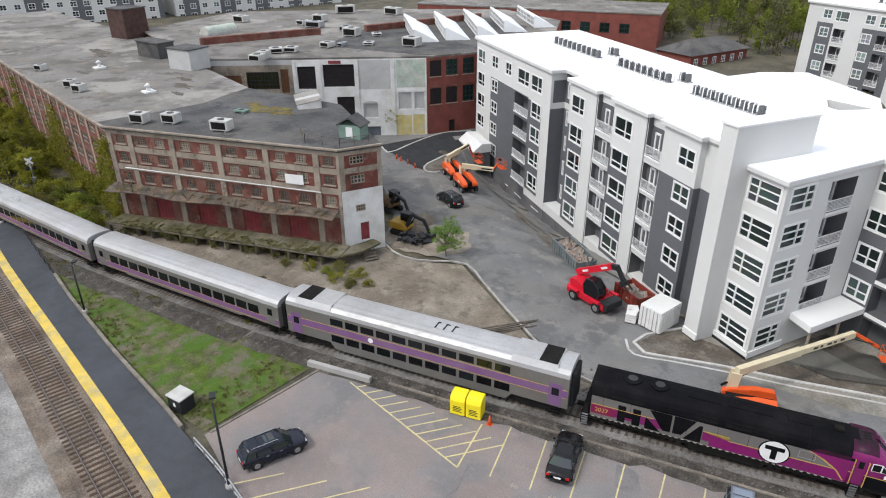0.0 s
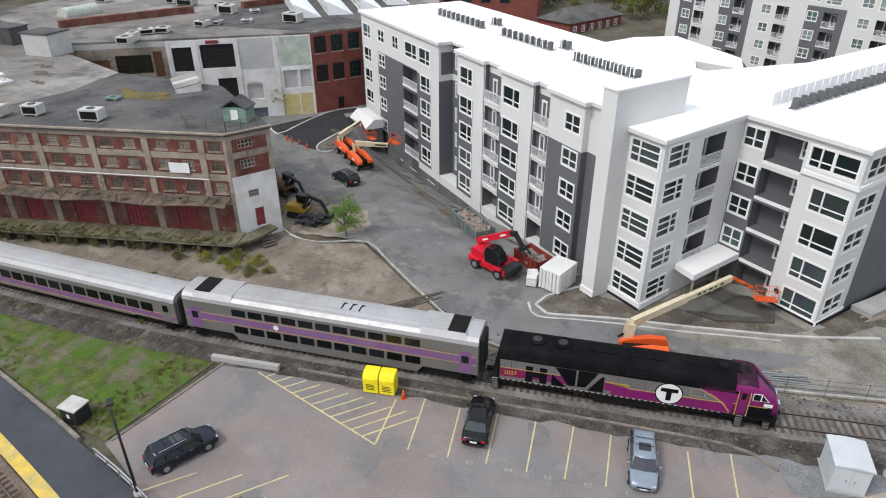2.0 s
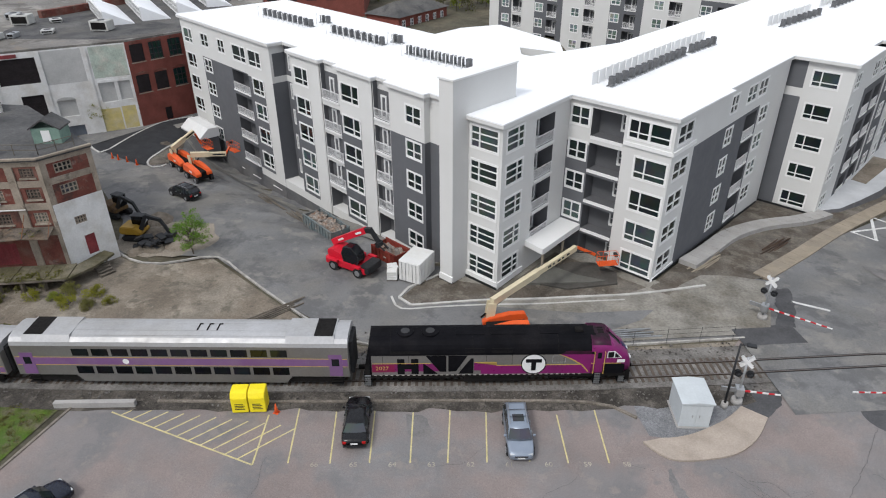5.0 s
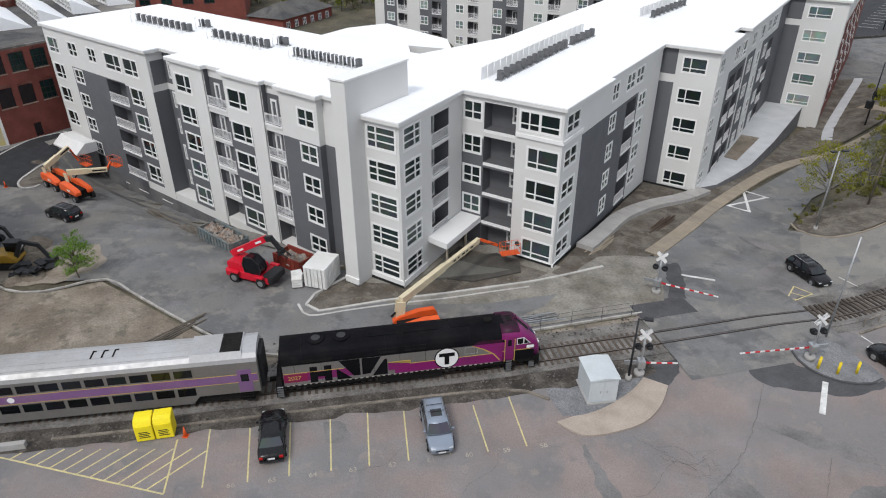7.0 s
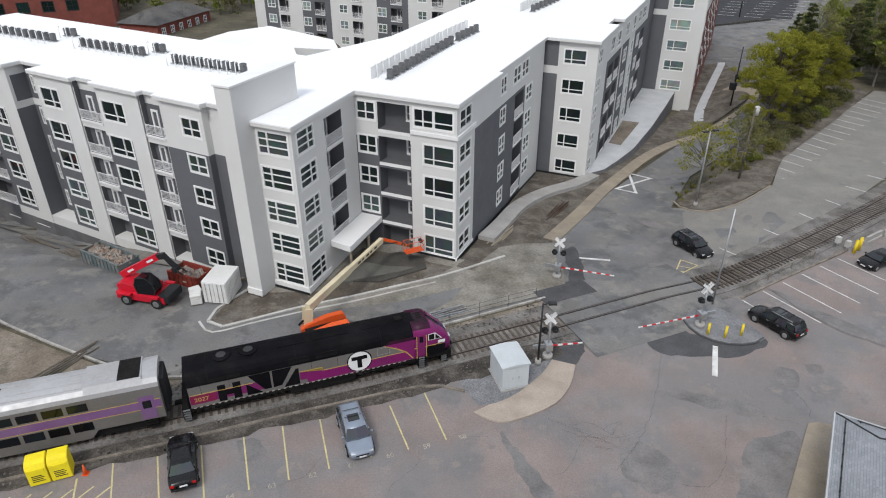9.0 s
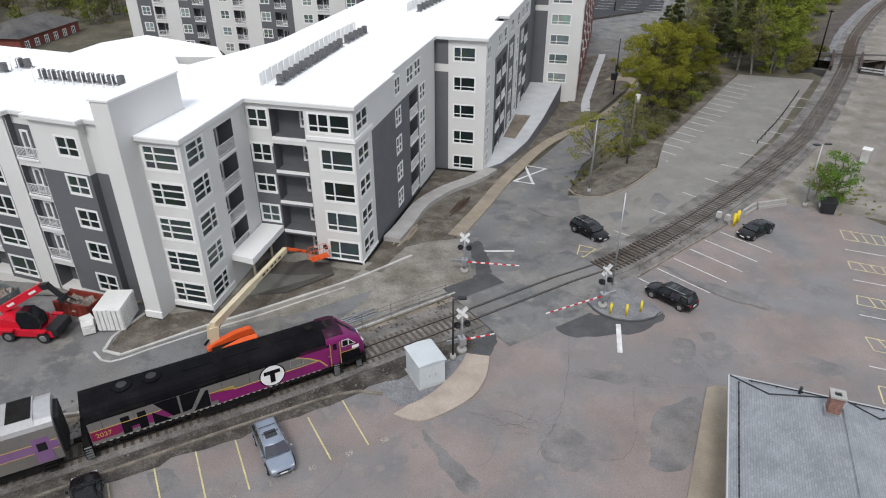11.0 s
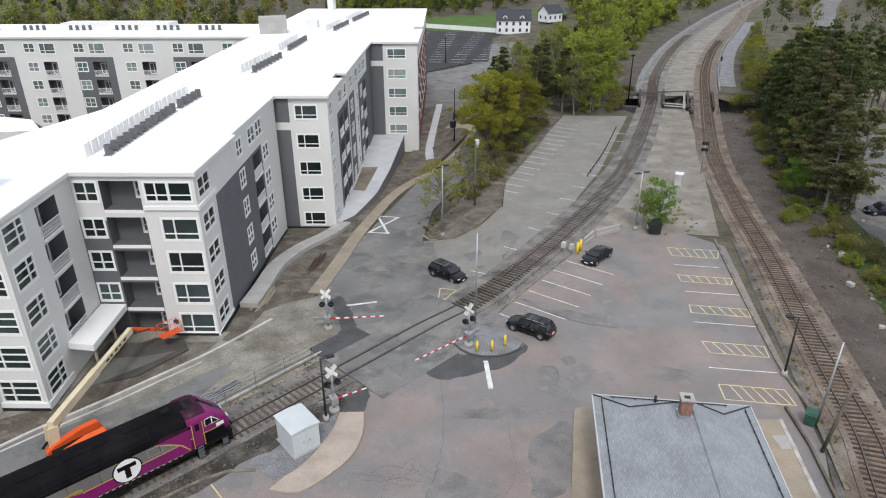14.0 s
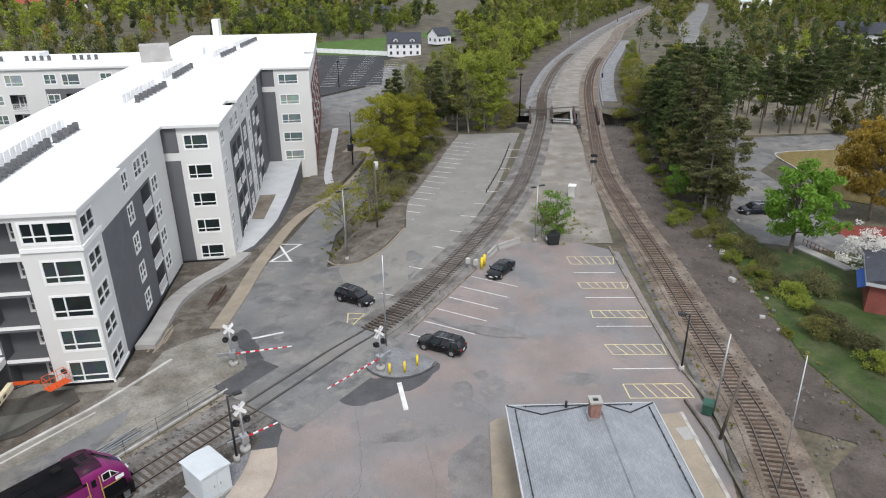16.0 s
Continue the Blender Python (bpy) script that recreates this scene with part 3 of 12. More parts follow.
marks = thing("bay_markings", "faded yellow parking bay lines painted on asphalt", "road marking")
marks["kind"] = "structure"
N_ENDS = [(-19.6, 32.3), (-16.9, 33.2), (-14.2, 34.1), (-11.6, 34.9), (-9.1, 35.8), (-6.2, 36.2), (-4.0, 36.8), (-1.6, 38.6)]
S_ENDS = [(-17.6, 27.3), (-15.1, 28.2), (-12.5, 29.1), (-10.1, 29.9), (-7.6, 30.8), (-4.9, 31.8), (-2.4, 32.5), (0.2, 33.4)]
for a, b in zip(N_ENDS, S_ENDS):
    stripe("bay_line", a, b, 0.105, M_yellow_paint, marks)
for a, b in (((-22.2, 31.3), (-20.3, 26.4)), ((-28.2, 18.6), (-31.6, 12.6)), ((-25.6, 20.2), (-29, 14.2)), ((-30.9, 17.0), (-33.8, 12.2))):
    stripe("bay_line", a, b, 0.105, M_yellow_paint, marks)
hatch = thing("hatched_area", "yellow hatched no-parking triangle on asphalt", "road marking")
hatch["kind"] = "structure"
hA, hB, hC = Vector((-35.2, 26.5)), Vector((-22.5, 25.5)), Vector((-24.0, 30.0))
stripe("hatch_line", hA, hB, 0.12, M_yellow_paint, hatch)
stripe("hatch_line", hB, hC, 0.12, M_yellow_paint, hatch)
for i in range(11):
    f = 0.07 + i * 0.083
    a = hA + (hB - hA) * f
    b = a + Vector((0.52, 0.86)) * (0.9 + 3.6 * min(1, f * 1.15))
    stripe("hatch_line", a, b, 0.11, M_yellow_paint, hatch, 0.03)
lotR = thing("bay_markings", "white and yellow bay lines on the station lot", "road marking")
lotR["kind"] = "structure"
HATCH_R = [((53.8, 56.5), (58.8, 53.3), (57.2, 51.7), (52.8, 54.5)), ((50, 50.3), (55, 47.1), (53.7, 46.1), (49.3, 48.9)), ((46.5, 44.5), (51.3, 41.4), (50.4, 40.1), (45.6, 43.2)), ((42.8, 38.7), (47.5, 35.7), (46.5, 34.2), (42.2, 36.9)), ((39.4, 33), (43.9, 30.2), (43.1, 28.3), (38.4, 31.2))]
for q in HATCH_R:
    q = [Vector(p) for p in q]
    for i in range(4):
        stripe("hatch_line", q[i], q[(i + 1) % 4], 0.11, M_yellow_faded, lotR)
    for k in range(1, 6):
        f = k / 6
        stripe("hatch_line", q[0].lerp(q[1], f), q[3].lerp(q[2], min(1, f + 0.1)), 0.1, M_yellow_faded, lotR, 0.03)
for a, b in (((51.4, 52.5), (55.6, 49.8)), ((48.1, 47), (52.8, 44)), ((44.6, 41.7), (49.5, 38.6)), ((40.4, 35.2), (45.3, 32.2))):
    stripe("bay_line", a, b, 0.11, M_white_paint, lotR)
for i in range(6):
    a = Vector((27.7, 50.7)) + Vector((2.55, 1.52)) * i
    stripe("bay_line", a, a + Vector((2.95, -5.1)), 0.11, M_white_paint, lotR)
upper = thing("bay_markings", "short white bay lines on the upper lot", "road marking")
upper["kind"] = "structure"
for i in range(16):
    f = i / 15
    a = Vector((40.9, 82.7)).lerp(Vector((73, 113.4)), f)
    stripe("bay_line", a, a + Vector((3.2, -4.3)), 0.11, M_white_paint, upper)
for a, b in (((79.2, 102.3), (81.3, 100.6)), ((75.4, 98.1), (77.4, 96.2)), ((69.8, 92.8), (71.6, 90.9)), ((64.2, 87.7), (66, 85.8)), ((59.8, 84), (61.8, 82)), ((55.4, 79.6), (57.3, 77.7)), ((50.7, 76.2), (52.5, 74.3)), ((46.2, 72.2), (47.6, 70.2)), ((41.3, 68.7), (42.6, 66.5)), ((35.6, 64.8), (37, 62.6))):
    stripe("bay_line", a, b, 0.11, M_white_paint, upper)
roadm = thing("road_markings", "white stop bars and a railway cross painted on the street", "road marking")
roadm["kind"] = "structure"
stripe("stop_bar", (22.75, 43.9), (21.35, 40.1), 0.42, M_white_paint, roadm)
stripe("stop_bar", (14.0, 58.9), (17.2, 58.5), 0.35, M_white_paint, roadm)
for a, b in (((26.0, 85.6), (25.0, 78.0)), ((28.5, 83.7), (22.7, 79.4)), ((22.6, 79.5), (25.2, 77.9)), ((25.8, 85.7), (28.7, 83.6))):
    stripe("cross_line", a, b, 0.34, M_white_paint, roadm)
for a, b in (((24.5, 58.6), (25.8, 57.3)), ((25.8, 57.3), (22.6, 54.9)), ((22.6, 54.9), (24.5, 58.6)), ((23.2, 56.1), (24.1, 56.0)), ((23.8, 57.3), (25.0, 56.7))):
    stripe("hatch_line", a, b, 0.12, M_yellow_paint, roadm, 0.075)
stripe("bay_line", (29.3, 61), (30.4, 59.2), 0.11, M_white_paint, roadm, 0.05)

M_oldkerb = mat("grimy_old_edging", (0.21, 0.185, 0.155), 0.95, var=0.3, scale=2, fine=8, bump=0.4, tint=(0.12, 0.105, 0.085), stain=0.7)

# worn numbers at the foot of the bays, too faint to read
numb = thing("bay_numbers", "faint worn pale numbers painted at the bays' feet", "road marking")
numb["kind"] = "structure"


def text_flat(body, size, name, material):
    """Painted characters as a thin flat mesh."""
    cu = bpy.data.curves.new(name, "FONT")
    cu.body, cu.size, cu.extrude, cu.align_x = body, size, 0.002, "CENTER"
    ob = new(name, cu)
    me = bpy.data.meshes.new_from_object(ob.evaluated_get(bpy.context.evaluated_depsgraph_get()))
    bpy.data.objects.remove(ob)
    bpy.data.curves.remove(cu)
    me.materials.append(material)
    return me


M_number = mat("worn_number_paint", (0.36, 0.33, 0.27), 0.85, var=0.2, scale=3, fine=9, tint=(0.25, 0.22, 0.19), stain=0.9)
for i in range(9):
    c = Vector((-18.5, 26.7)).lerp(Vector((1.4, 33.5)), i / 8)
    ob = new("number", text_flat(str(66 - i), 0.56, "number", M_number))
    ob.parent = numb
    ob.matrix_local = Matrix.Translation((c.x, c.y, 0.028)) @ Matrix.Rotation(radians(19), 4, "Z")

# ------------------------------------------------- kerbs, pads and platform
def kerb(pts, label, w=0.18, h=0.13, material=None, seg=1.9):
    line = spline(pts, seg)
    root = thing("kerb", label, "kerb")
    root["kind"] = "structure"
    for p, q in zip(line, line[1:]):
        t = (q - p)
        bm = bm_new()
        ribbon(bm, [p + t * 0.006, (p + q) / 2, q - t * 0.006], w / 2, -w / 2, h, h + 0.05)
        part("kerb_stone", bm, material or M_kerb, root)
    return root


M_newkerb = mat("new_kerb_concrete", (0.5, 0.49, 0.465), 0.85, var=0.12, scale=1.2, fine=9, tint=(0.33, 0.32, 0.3), stain=0.7)
kerb(KERB_S, "pale granite kerb between road and dirt lot", 0.19)
kerb([(-18.6, 52.4), (-20.4, 49.6), (-20.9, 47.6), (-19.6, 46.5), (-16.5, 47.9), (-12.9, 49.6), (-8.7, 51.2), (-4.6, 53), (-0.6, 54.7), (3.5, 57), (7.2, 59.4)], "new pale concrete kerb in front of the apartment house", 0.26, material=M_newkerb)
bm = bm_new()
ribbon(bm, spline([(-21.6, 47.4), (-20.0, 45.8), (-16.7, 47.2), (-12.7, 48.9), (-8.4, 50.5), (-4.3, 52.3), (-0.3, 54.0)], 0.8), 0.11, -0.11, 0.05)
setting("gutter", bm, M_newkerb, "pale concrete gutter along the new kerb", "gutter")
kerb([(28.9, 75), (29.3, 72.3), (31.8, 70.6), (35.9, 72.1), (41.7, 76.6)], "worn kerb round a planted island", 0.2, material=M_tan)
kerb([(-79.2, 70.0), (-76.9, 68.7), (-75.5, 68.6), (-75.9, 71.9), (-76.3, 76.2), (-76.4, 79.7), (-75.9, 82.8), (-72.8, 86.8)], "curved concrete kerb of the black drive", 0.25, material=M_newkerb)
kerb([(-70.0, 76.8), (-69.4, 73.0), (-68.8, 70.3), (-67.5, 68.2), (-66.0, 67.4), (-65.2, 68.3), (-65.4, 70.0)], "curved concrete kerb of a planted bed", 0.25, material=M_newkerb, seg=1.2)
kerb([(1.6, 38.3), (-1.4, 38.9), (-9, 36.6), (-16.5, 34), (-22.5, 31.9), (-33.3, 28.3)], "old weathered kerb along the head of the bays", 0.22, 0.16, M_oldkerb)
kerb([(-38.4, 27), (-38.3, 21), (-38.3, 15.6)], "low edge of the lot against the grass", 0.18, 0.1, M_oldkerb)
kerb([(27.7, 51), (33, 54.3), (40.2, 58.6), (43, 60.4)], "low concrete kerb beside the crossing track", 0.2, 0.14, M_oldkerb)
kerb([(60.6, 55.8), (52.6, 43.2), (46, 32.4), (43.6, 27.4), (38, 19.4)], "mossy timber edge between lot and track", 0.3, 0.2, M_oldkerb)
for a, b in ((( -39.6, 25.6), (-33.3, 27.9)),):
    bm = bm_new()
    ribbon(bm, spline([Vector(a), (Vector(a) + Vector(b)) / 2, Vector(b)], 1.0), 0.2, -0.2, 0.5, 0.6)
    ob = new("concrete_barrier", mesh_of(bm, "concrete_barrier", M_concrete))
    tagged(ob, "low weathered concrete barrier at the lot's edge", "barrier")
# crescent apron and gravel by the cabinet
pad_out = spline([(2.2, 36), (3.2, 35.3), (4.4, 35), (6.3, 35.7), (8.4, 37), (9.8, 39), (10.7, 41.7)], 0.7)
pad_in = spline([(8.8, 42), (8, 40.6), (7, 39.4), (5.8, 38.2), (4.4, 37.2), (2.9, 36.6)], 0.7)
sheet("gravel_bed", [(1.0, 40.4), (1.6, 38.6), (2.6, 36.8), (4.4, 37.1), (7, 39.3), (8.8, 42), (9.2, 44), (6.2, 43.4)], 0.03, M_gravel, "grey crushed gravel round the signal cabinet", "gravel")
sheet("paved_apron", pad_out + pad_in, 0.15, mat("pinkish_concrete", (0.37, 0.315, 0.265), 0.9, var=0.13, scale=1.0, fine=8, bump=0.15, tint=(0.29, 0.245, 0.2), stain=0.6), "tan crescent-shaped concrete apron", "pavement", 0.16)
isl = spline([(21.2, 47.6), (21.5, 46), (22.4, 44.8), (23.8, 44.1), (25.4, 44), (26.6, 44.4), (27.4, 45.1), (26.4, 47.2), (25, 49.3), (23.2, 49.6), (21.2, 47.6)], 0.6)[:-1]
sheet("traffic_island", isl, 0.14, M_gravel, "gravel-topped traffic island at the crossing", "traffic island", 0.15)
kerb([(21.2, 47.6), (21.5, 46), (22.4, 44.8), (23.8, 44.1), (25.4, 44), (26.6, 44.4), (27.4, 45.1)], "dark kerb round the traffic island", 0.16, 0.15, M_patch, 1.2)
sheet("planted_island", [(29.1, 74.8), (29.5, 72.4), (31.8, 70.8), (35.8, 72.3), (41.4, 76.6), (47, 85.5), (62, 101), (77, 117.5), (72, 120), (60, 111), (50, 98), (40, 85.5), (33.5, 79.5)], 0.1, M_mud, "bare soil island with scattered brush", "planting bed")
sheet("verge", [(8.2, 60.3), (11.8, 62.8), (16.4, 70.8), (20.6, 78), (25.6, 86), (30.5, 93.2), (36.4, 100), (42, 105), (40, 112), (28, 95), (18, 82), (6, 66), (3.4, 59.4)], 0.04, M_mud, "churned soil beside the new apartment house", "ground")
sheet("verge", [efr(-1, 0.5), efr(30, -0.5), efr(30.5, 7), efr(26, 7.5), efr(10, 4), efr(-1, 3)], 0.03, M_mud, "churned soil at the foot of the apartment house", "ground")
M_drymud = mat("dried_mud", (0.235, 0.222, 0.195), 0.9, var=0.3, scale=0.6, fine=4, bump=0.4, tint=(0.15, 0.135, 0.11), stain=0.9)
M_slab = mat("damp_slab", (0.075, 0.07, 0.062), 0.8, var=0.2, scale=0.8, fine=6, bump=0.15, tint=(0.05, 0.047, 0.042), stain=0.7)
sheet("forecourt", [efr(-14, -16.2), efr(-14, -9), efr(-9, -2), efr(-2, 4.6), efr(0.6, 3.6), efr(0.6, -12), efr(-5, -15)], 0.024, M_drymud, "dusty bare ground before the entrance", "ground")
sheet("entrance_slab", [(-6.6, 58.8), (-4.4, 59.4), (-2.0, 58.2), (-1.7, 56.2), (-6.1, 53.7), (-9.8, 53.8), (-8.9, 56.6)], 0.2, M_slab, "dark damp slab poured before the entrance", "slab", 0.18)
sheet("verge", [(6, 61), (9, 62.1), (12.1, 62.2), (11.6, 59.5), (12, 56.6), (11.7, 53.4), (9.9, 51.8), (4, 49.2), (-1, 47), (-1.6, 48.4), (1, 51), (2.4, 54), (4, 58)], 0.045, M_drymud, "dried tan mud around the crossing signal", "ground")
sheet("entrance_bed", [(-19, 52.2), (-20.2, 49.4), (-20.6, 47.6), (-19.4, 46.8), (-12.9, 49.9), (-8.7, 51.5), (-0.6, 55), (1, 56.6), (-8.6, 60.6), (-11.8, 52.2), (-16, 52)], 0.03, M_mud, "dark damp soil in front of the entrance", "ground")
bm = bm_new()
prism(bm, [(-10.9, 53), (-9.4, 57.6), (-5.6, 56.4), (-2.8, 56.2), (-4.2, 55.4)], 0, 0.3)
tagged(new("formwork_slab", mesh_of(bm, "formwork_slab", mat("fresh_concrete", (0.12, 0.118, 0.105), 0.7, var=0.15))), "fresh dark concrete slab within timber formwork", "concrete slab")
sw = spline(KERB_E, 1.6)
paving = thing("pavement", "tan concrete pavement along the street", "pavement")
paving["kind"] = "structure"
for p, q in zip(sw, sw[1:]):
    t = q - p
    bm = bm_new()
    ribbon(bm, [p + t * 0.01, q - t * 0.01], 1.7, 0.0, 0.14, 0.3)
    part("paving_slab", bm, M_tan, paving)
walkway = thing("walkway", "pale new concrete walkway curving along the apartment house", "pavement")
walkway["kind"] = "structure"
wl = spline([(4.6, 62.4), (6.4, 66), (9.2, 72), (13, 76.6), (17.6, 80.2), (21.0, 84.2)], 1.8)
for p, q in zip(wl, wl[1:]):
    t = q - p
    bm = bm_new()
    ribbon(bm, [p + t * 0.008, q - t * 0.008], 0.95, -0.95, 0.55, 0.9)
    part("paving_slab", bm, M_concrete, walkway)
M_block = mat("dark_block_wall", (0.17, 0.17, 0.178), 0.9, var=0.2, scale=2, bump=0.3)
M_newconc = mat("new_pale_concrete", (0.47, 0.48, 0.49), 0.85, var=0.08, scale=0.8, fine=7, tint=(0.4, 0.41, 0.42), stain=0.6)
bm = bm_new()
terr = [efr(31, 6.0), efr(33.9, 8.1), efr(38, 9.2), efr(43.5, 10.4), efr(55, 11.4), efr(68.5, 12.0), efr(76.8, 12.3), efr(76.8, 6.0)]
prism(bm, terr, -6.5, -1.6, 0, 1)
setting("terrace", bm, [M_block, M_newconc], "raised pale concrete terrace on a dark block wall", "terrace")
bm = bm_new()
prism(bm, [efr(44.6, 6.5), efr(44.2, 8.4), efr(56, 9.2), efr(56, 6.5)], -1.7, -1.585)
setting("terrace_bed", bm, M_dirt, "bare earth bed let into the terrace", "planting bed")
bm = bm_new()
ribbon(bm, spline([(45.5, 113.5), (48.7, 121.8), (56, 137), (64, 153.3), (66, 158)], 2), 0.8, -0.8, 0.16, 0.2)
setting("footpath", bm, M_newconc, "pale new concrete footpath across bare soil", "pavement")

plat = sheet("platform", [(-92, 15.2), (-79, 13.6), (-55.4, 11.8), (-36.7, 10.2), (-20, 7.8), (-20, 9.4), (-31, 13.6), (-43.5, 14.5), (-65.7, 15.9), (-87.9, 18.5), (-93, 19)], 0.22, M_plat, "dark asphalt station platform", "platform", 0.25)
bm = bm_new()
ribbon(bm, spline([(-92, 15.0), (-79, 13.4), (-55.4, 11.6), (-36.7, 10.0), (-20, 7.7)], 1.0), 0.85, 0.0, 0.228, 0.01)
part("warning_strip", bm, M_edge_yellow, plat, "worn yellow warning strip along the platform edge")

# ---------------------------------------------------------------- the apartment house
M_light = mat("pale_render", (0.645, 0.645, 0.63), 0.85, var=0.035, scale=0.3, fine=20, bump=0.06, bscale=60, tint=(0.6, 0.595, 0.575), stain=0.5)
M_grey = mat("grey_panel", (0.122, 0.126, 0.136), 0.8, var=0.06, scale=0.4, fine=16, bump=0.06, bscale=50)
M_trim = mat("white_trim", (0.78, 0.78, 0.77), 0.55, var=0.03, scale=1, fine=9)
M_membrane = mat("white_roof_membrane", (0.86, 0.87, 0.88), 0.55, var=0.03, scale=0.25, fine=2.0, tint=(0.77, 0.78, 0.79), stain=0.5)
M_plinth = mat("grey_foundation", (0.115, 0.116, 0.122), 0.9, var=0.16, scale=0.8, fine=8, bump=0.2, tint=(0.16, 0.155, 0.15), stain=0.5)
M_redbrick = mat("new_red_brick", (0.2, 0.062, 0.048), 0.85, var=0.2, scale=1.0, fine=12, bump=0.2)
M_railing = mat("white_railing", (0.74, 0.74, 0.74), 0.5, var=0.03)
# grey panel darkened: the shade inside balconies and loggias is put into its colour
M_recess = mat("panel_with_recess_shade", (0.11, 0.112, 0.119), 0.85, var=0.06, scale=0.5)
M_dark = mat("black_metal", (0.02, 0.021, 0.023), 0.5, var=0.2, scale=2)
M_galv = mat("galvanised_steel", (0.4, 0.41, 0.42), 0.45, metal=0.7, var=0.12, scale=3)


def glass_mat(name, dark, light, rough=0.04):
    """Window glass before a dim room; paler panes hold drawn blinds and reflections put into the colour."""
    m = bpy.data.materials.new(name)
    m.use_nodes = True
    n, l = m.node_tree.nodes, m.node_tree.links
    b = n["Principled BSDF"]
    oi = n.new("ShaderNodeObjectInfo")
    ramp = n.new("ShaderNodeValToRGB")
    ramp.color_ramp.elements[0].color = (*dark, 1)
    ramp.color_ramp.elements[1].color = (*light, 1)
    ramp.color_ramp.elements[0].position, ramp.color_ramp.elements[1].position = 0.45, 0.95
    l.new(oi.outputs["Random"], ramp.inputs[0])
    geo = n.new("ShaderNodeNewGeometry")
    tx = n.new("ShaderNodeTexNoise")
    tx.inputs["Scale"].default_value = 0.9
    l.new(geo.outputs["Position"], tx.inputs["Vector"])
    mx = n.new("ShaderNodeMix")
    mx.data_type, mx.blend_type = "RGBA", "MULTIPLY"
    mx.inputs[0].default_value = 0.7
    l.new(ramp.outputs[0], mx.inputs[6])
    l.new(tx.outputs["Color"], mx.inputs[7])
    l.new(mx.outputs[2], b.inputs["Base Color"])
    b.inputs["Roughness"].default_value = rough
    b.inputs["Specular IOR Level"].default_value = 0.22
    return m


# light end raised: greenish reflections are part of the pane colour
M_glass = glass_mat("window_glass", (0.02, 0.03, 0.031), (0.15, 0.195, 0.188))
WIN_CACHE = {}
M_glass_blind = glass_mat("window_glass_with_blinds", (0.16, 0.22, 0.215), (0.42, 0.5, 0.48))
# bay panes carry the sky's reflection as a paler grey-green base
M_glass_bay = glass_mat("bay_glass", (0.03, 0.045, 0.045), (0.11, 0.135, 0.13))
GLASS = [M_glass]


def lattice(bars, y0, y1):
    """One connected frame made of upright and level bars (x0, x1, z0, z1)."""
    xs = sorted({round(v, 4) for q in bars for v in q[:2]})
    zs = sorted({round(v, 4) for q in bars for v in q[2:]})
    bm = bm_new()
    vs = {}

    def vert(i, k, j):
        if (i, k, j) not in vs:
            vs[i, k, j] = bm.verts.new((xs[i], (y0, y1)[k], zs[j]))
        return vs[i, k, j]

    def full(i, j):
        if not (0 <= i < len(xs) - 1 and 0 <= j < len(zs) - 1):
            return False
        x, z = (xs[i] + xs[i + 1]) / 2, (zs[j] + zs[j + 1]) / 2
        return any(q[0] < x < q[1] and q[2] < z < q[3] for q in bars)

    for i in range(len(xs) - 1):
        for j in range(len(zs) - 1):
            if not full(i, j):
                continue
            bm.faces.new((vert(i, 0, j), vert(i + 1, 0, j), vert(i + 1, 0, j + 1), vert(i, 0, j + 1)))
            bm.faces.new((vert(i, 1, j + 1), vert(i + 1, 1, j + 1), vert(i + 1, 1, j), vert(i, 1, j)))
            for di, dj, p, q in ((-1, 0, (i, j), (i, j + 1)), (1, 0, (i + 1, j), (i + 1, j + 1)), (0, -1, (i, j), (i + 1, j)), (0, 1, (i, j + 1), (i + 1, j + 1))):
                if not full(i + di, j + dj):
                    bm.faces.new((vert(p[0], 0, p[1]), vert(q[0], 0, q[1]), vert(q[0], 1, q[1]), vert(p[0], 1, p[1])))
    return bm


def window_meshes(w, h, verts, horis, material, glass):
    """A framed window with bars at the given shares of its width and height. Origin: the sill's middle, on the wall's face."""
    key = (round(w, 2), round(h, 2), tuple(verts), tuple(horis), material.name, glass.name)
    if key not in WIN_CACHE:
        x0, x1 = -w / 2, w / 2
        f = 0.11
        bars = [(x0 + v * w - 0.06, x0 + v * w + 0.06, f, h - f) for v in verts]
        for q in horis:
            z, lo, hi = (q, 0, 1) if not isinstance(q, tuple) else q
            bars.append((x0 + lo * w, x0 + hi * w, z * h - 0.045, z * h + 0.045))
        bars += [(x0 - 0.08, x0 + f, -0.12, h + 0.1), (x1 - f, x1 + 0.08, -0.12, h + 0.1), (x0, x1, -0.12, f), (x0, x1, h - f, h + 0.1)]
        bm = lattice(bars, -0.055, 0.09)
        a = mesh_of(bm, "window", material)
        bm = bm_new()
        box(bm, x0 + 0.03, x1 - 0.03, 0.05, 0.075, 0.03, h - 0.03)
        WIN_CACHE[key] = a, mesh_of(bm, "pane", glass)
    return WIN_CACHE[key]


def put_window(root, m, w, h, verts, horis, material=None, glass=None, name="window"):
    a, b = window_meshes(w, h, verts, horis, material or M_trim, glass or GLASS[0])
    ob = new(name, a)
    ob.parent = root
    ob.matrix_local = m
    p = new("pane", b)
    p.parent = ob
    return ob


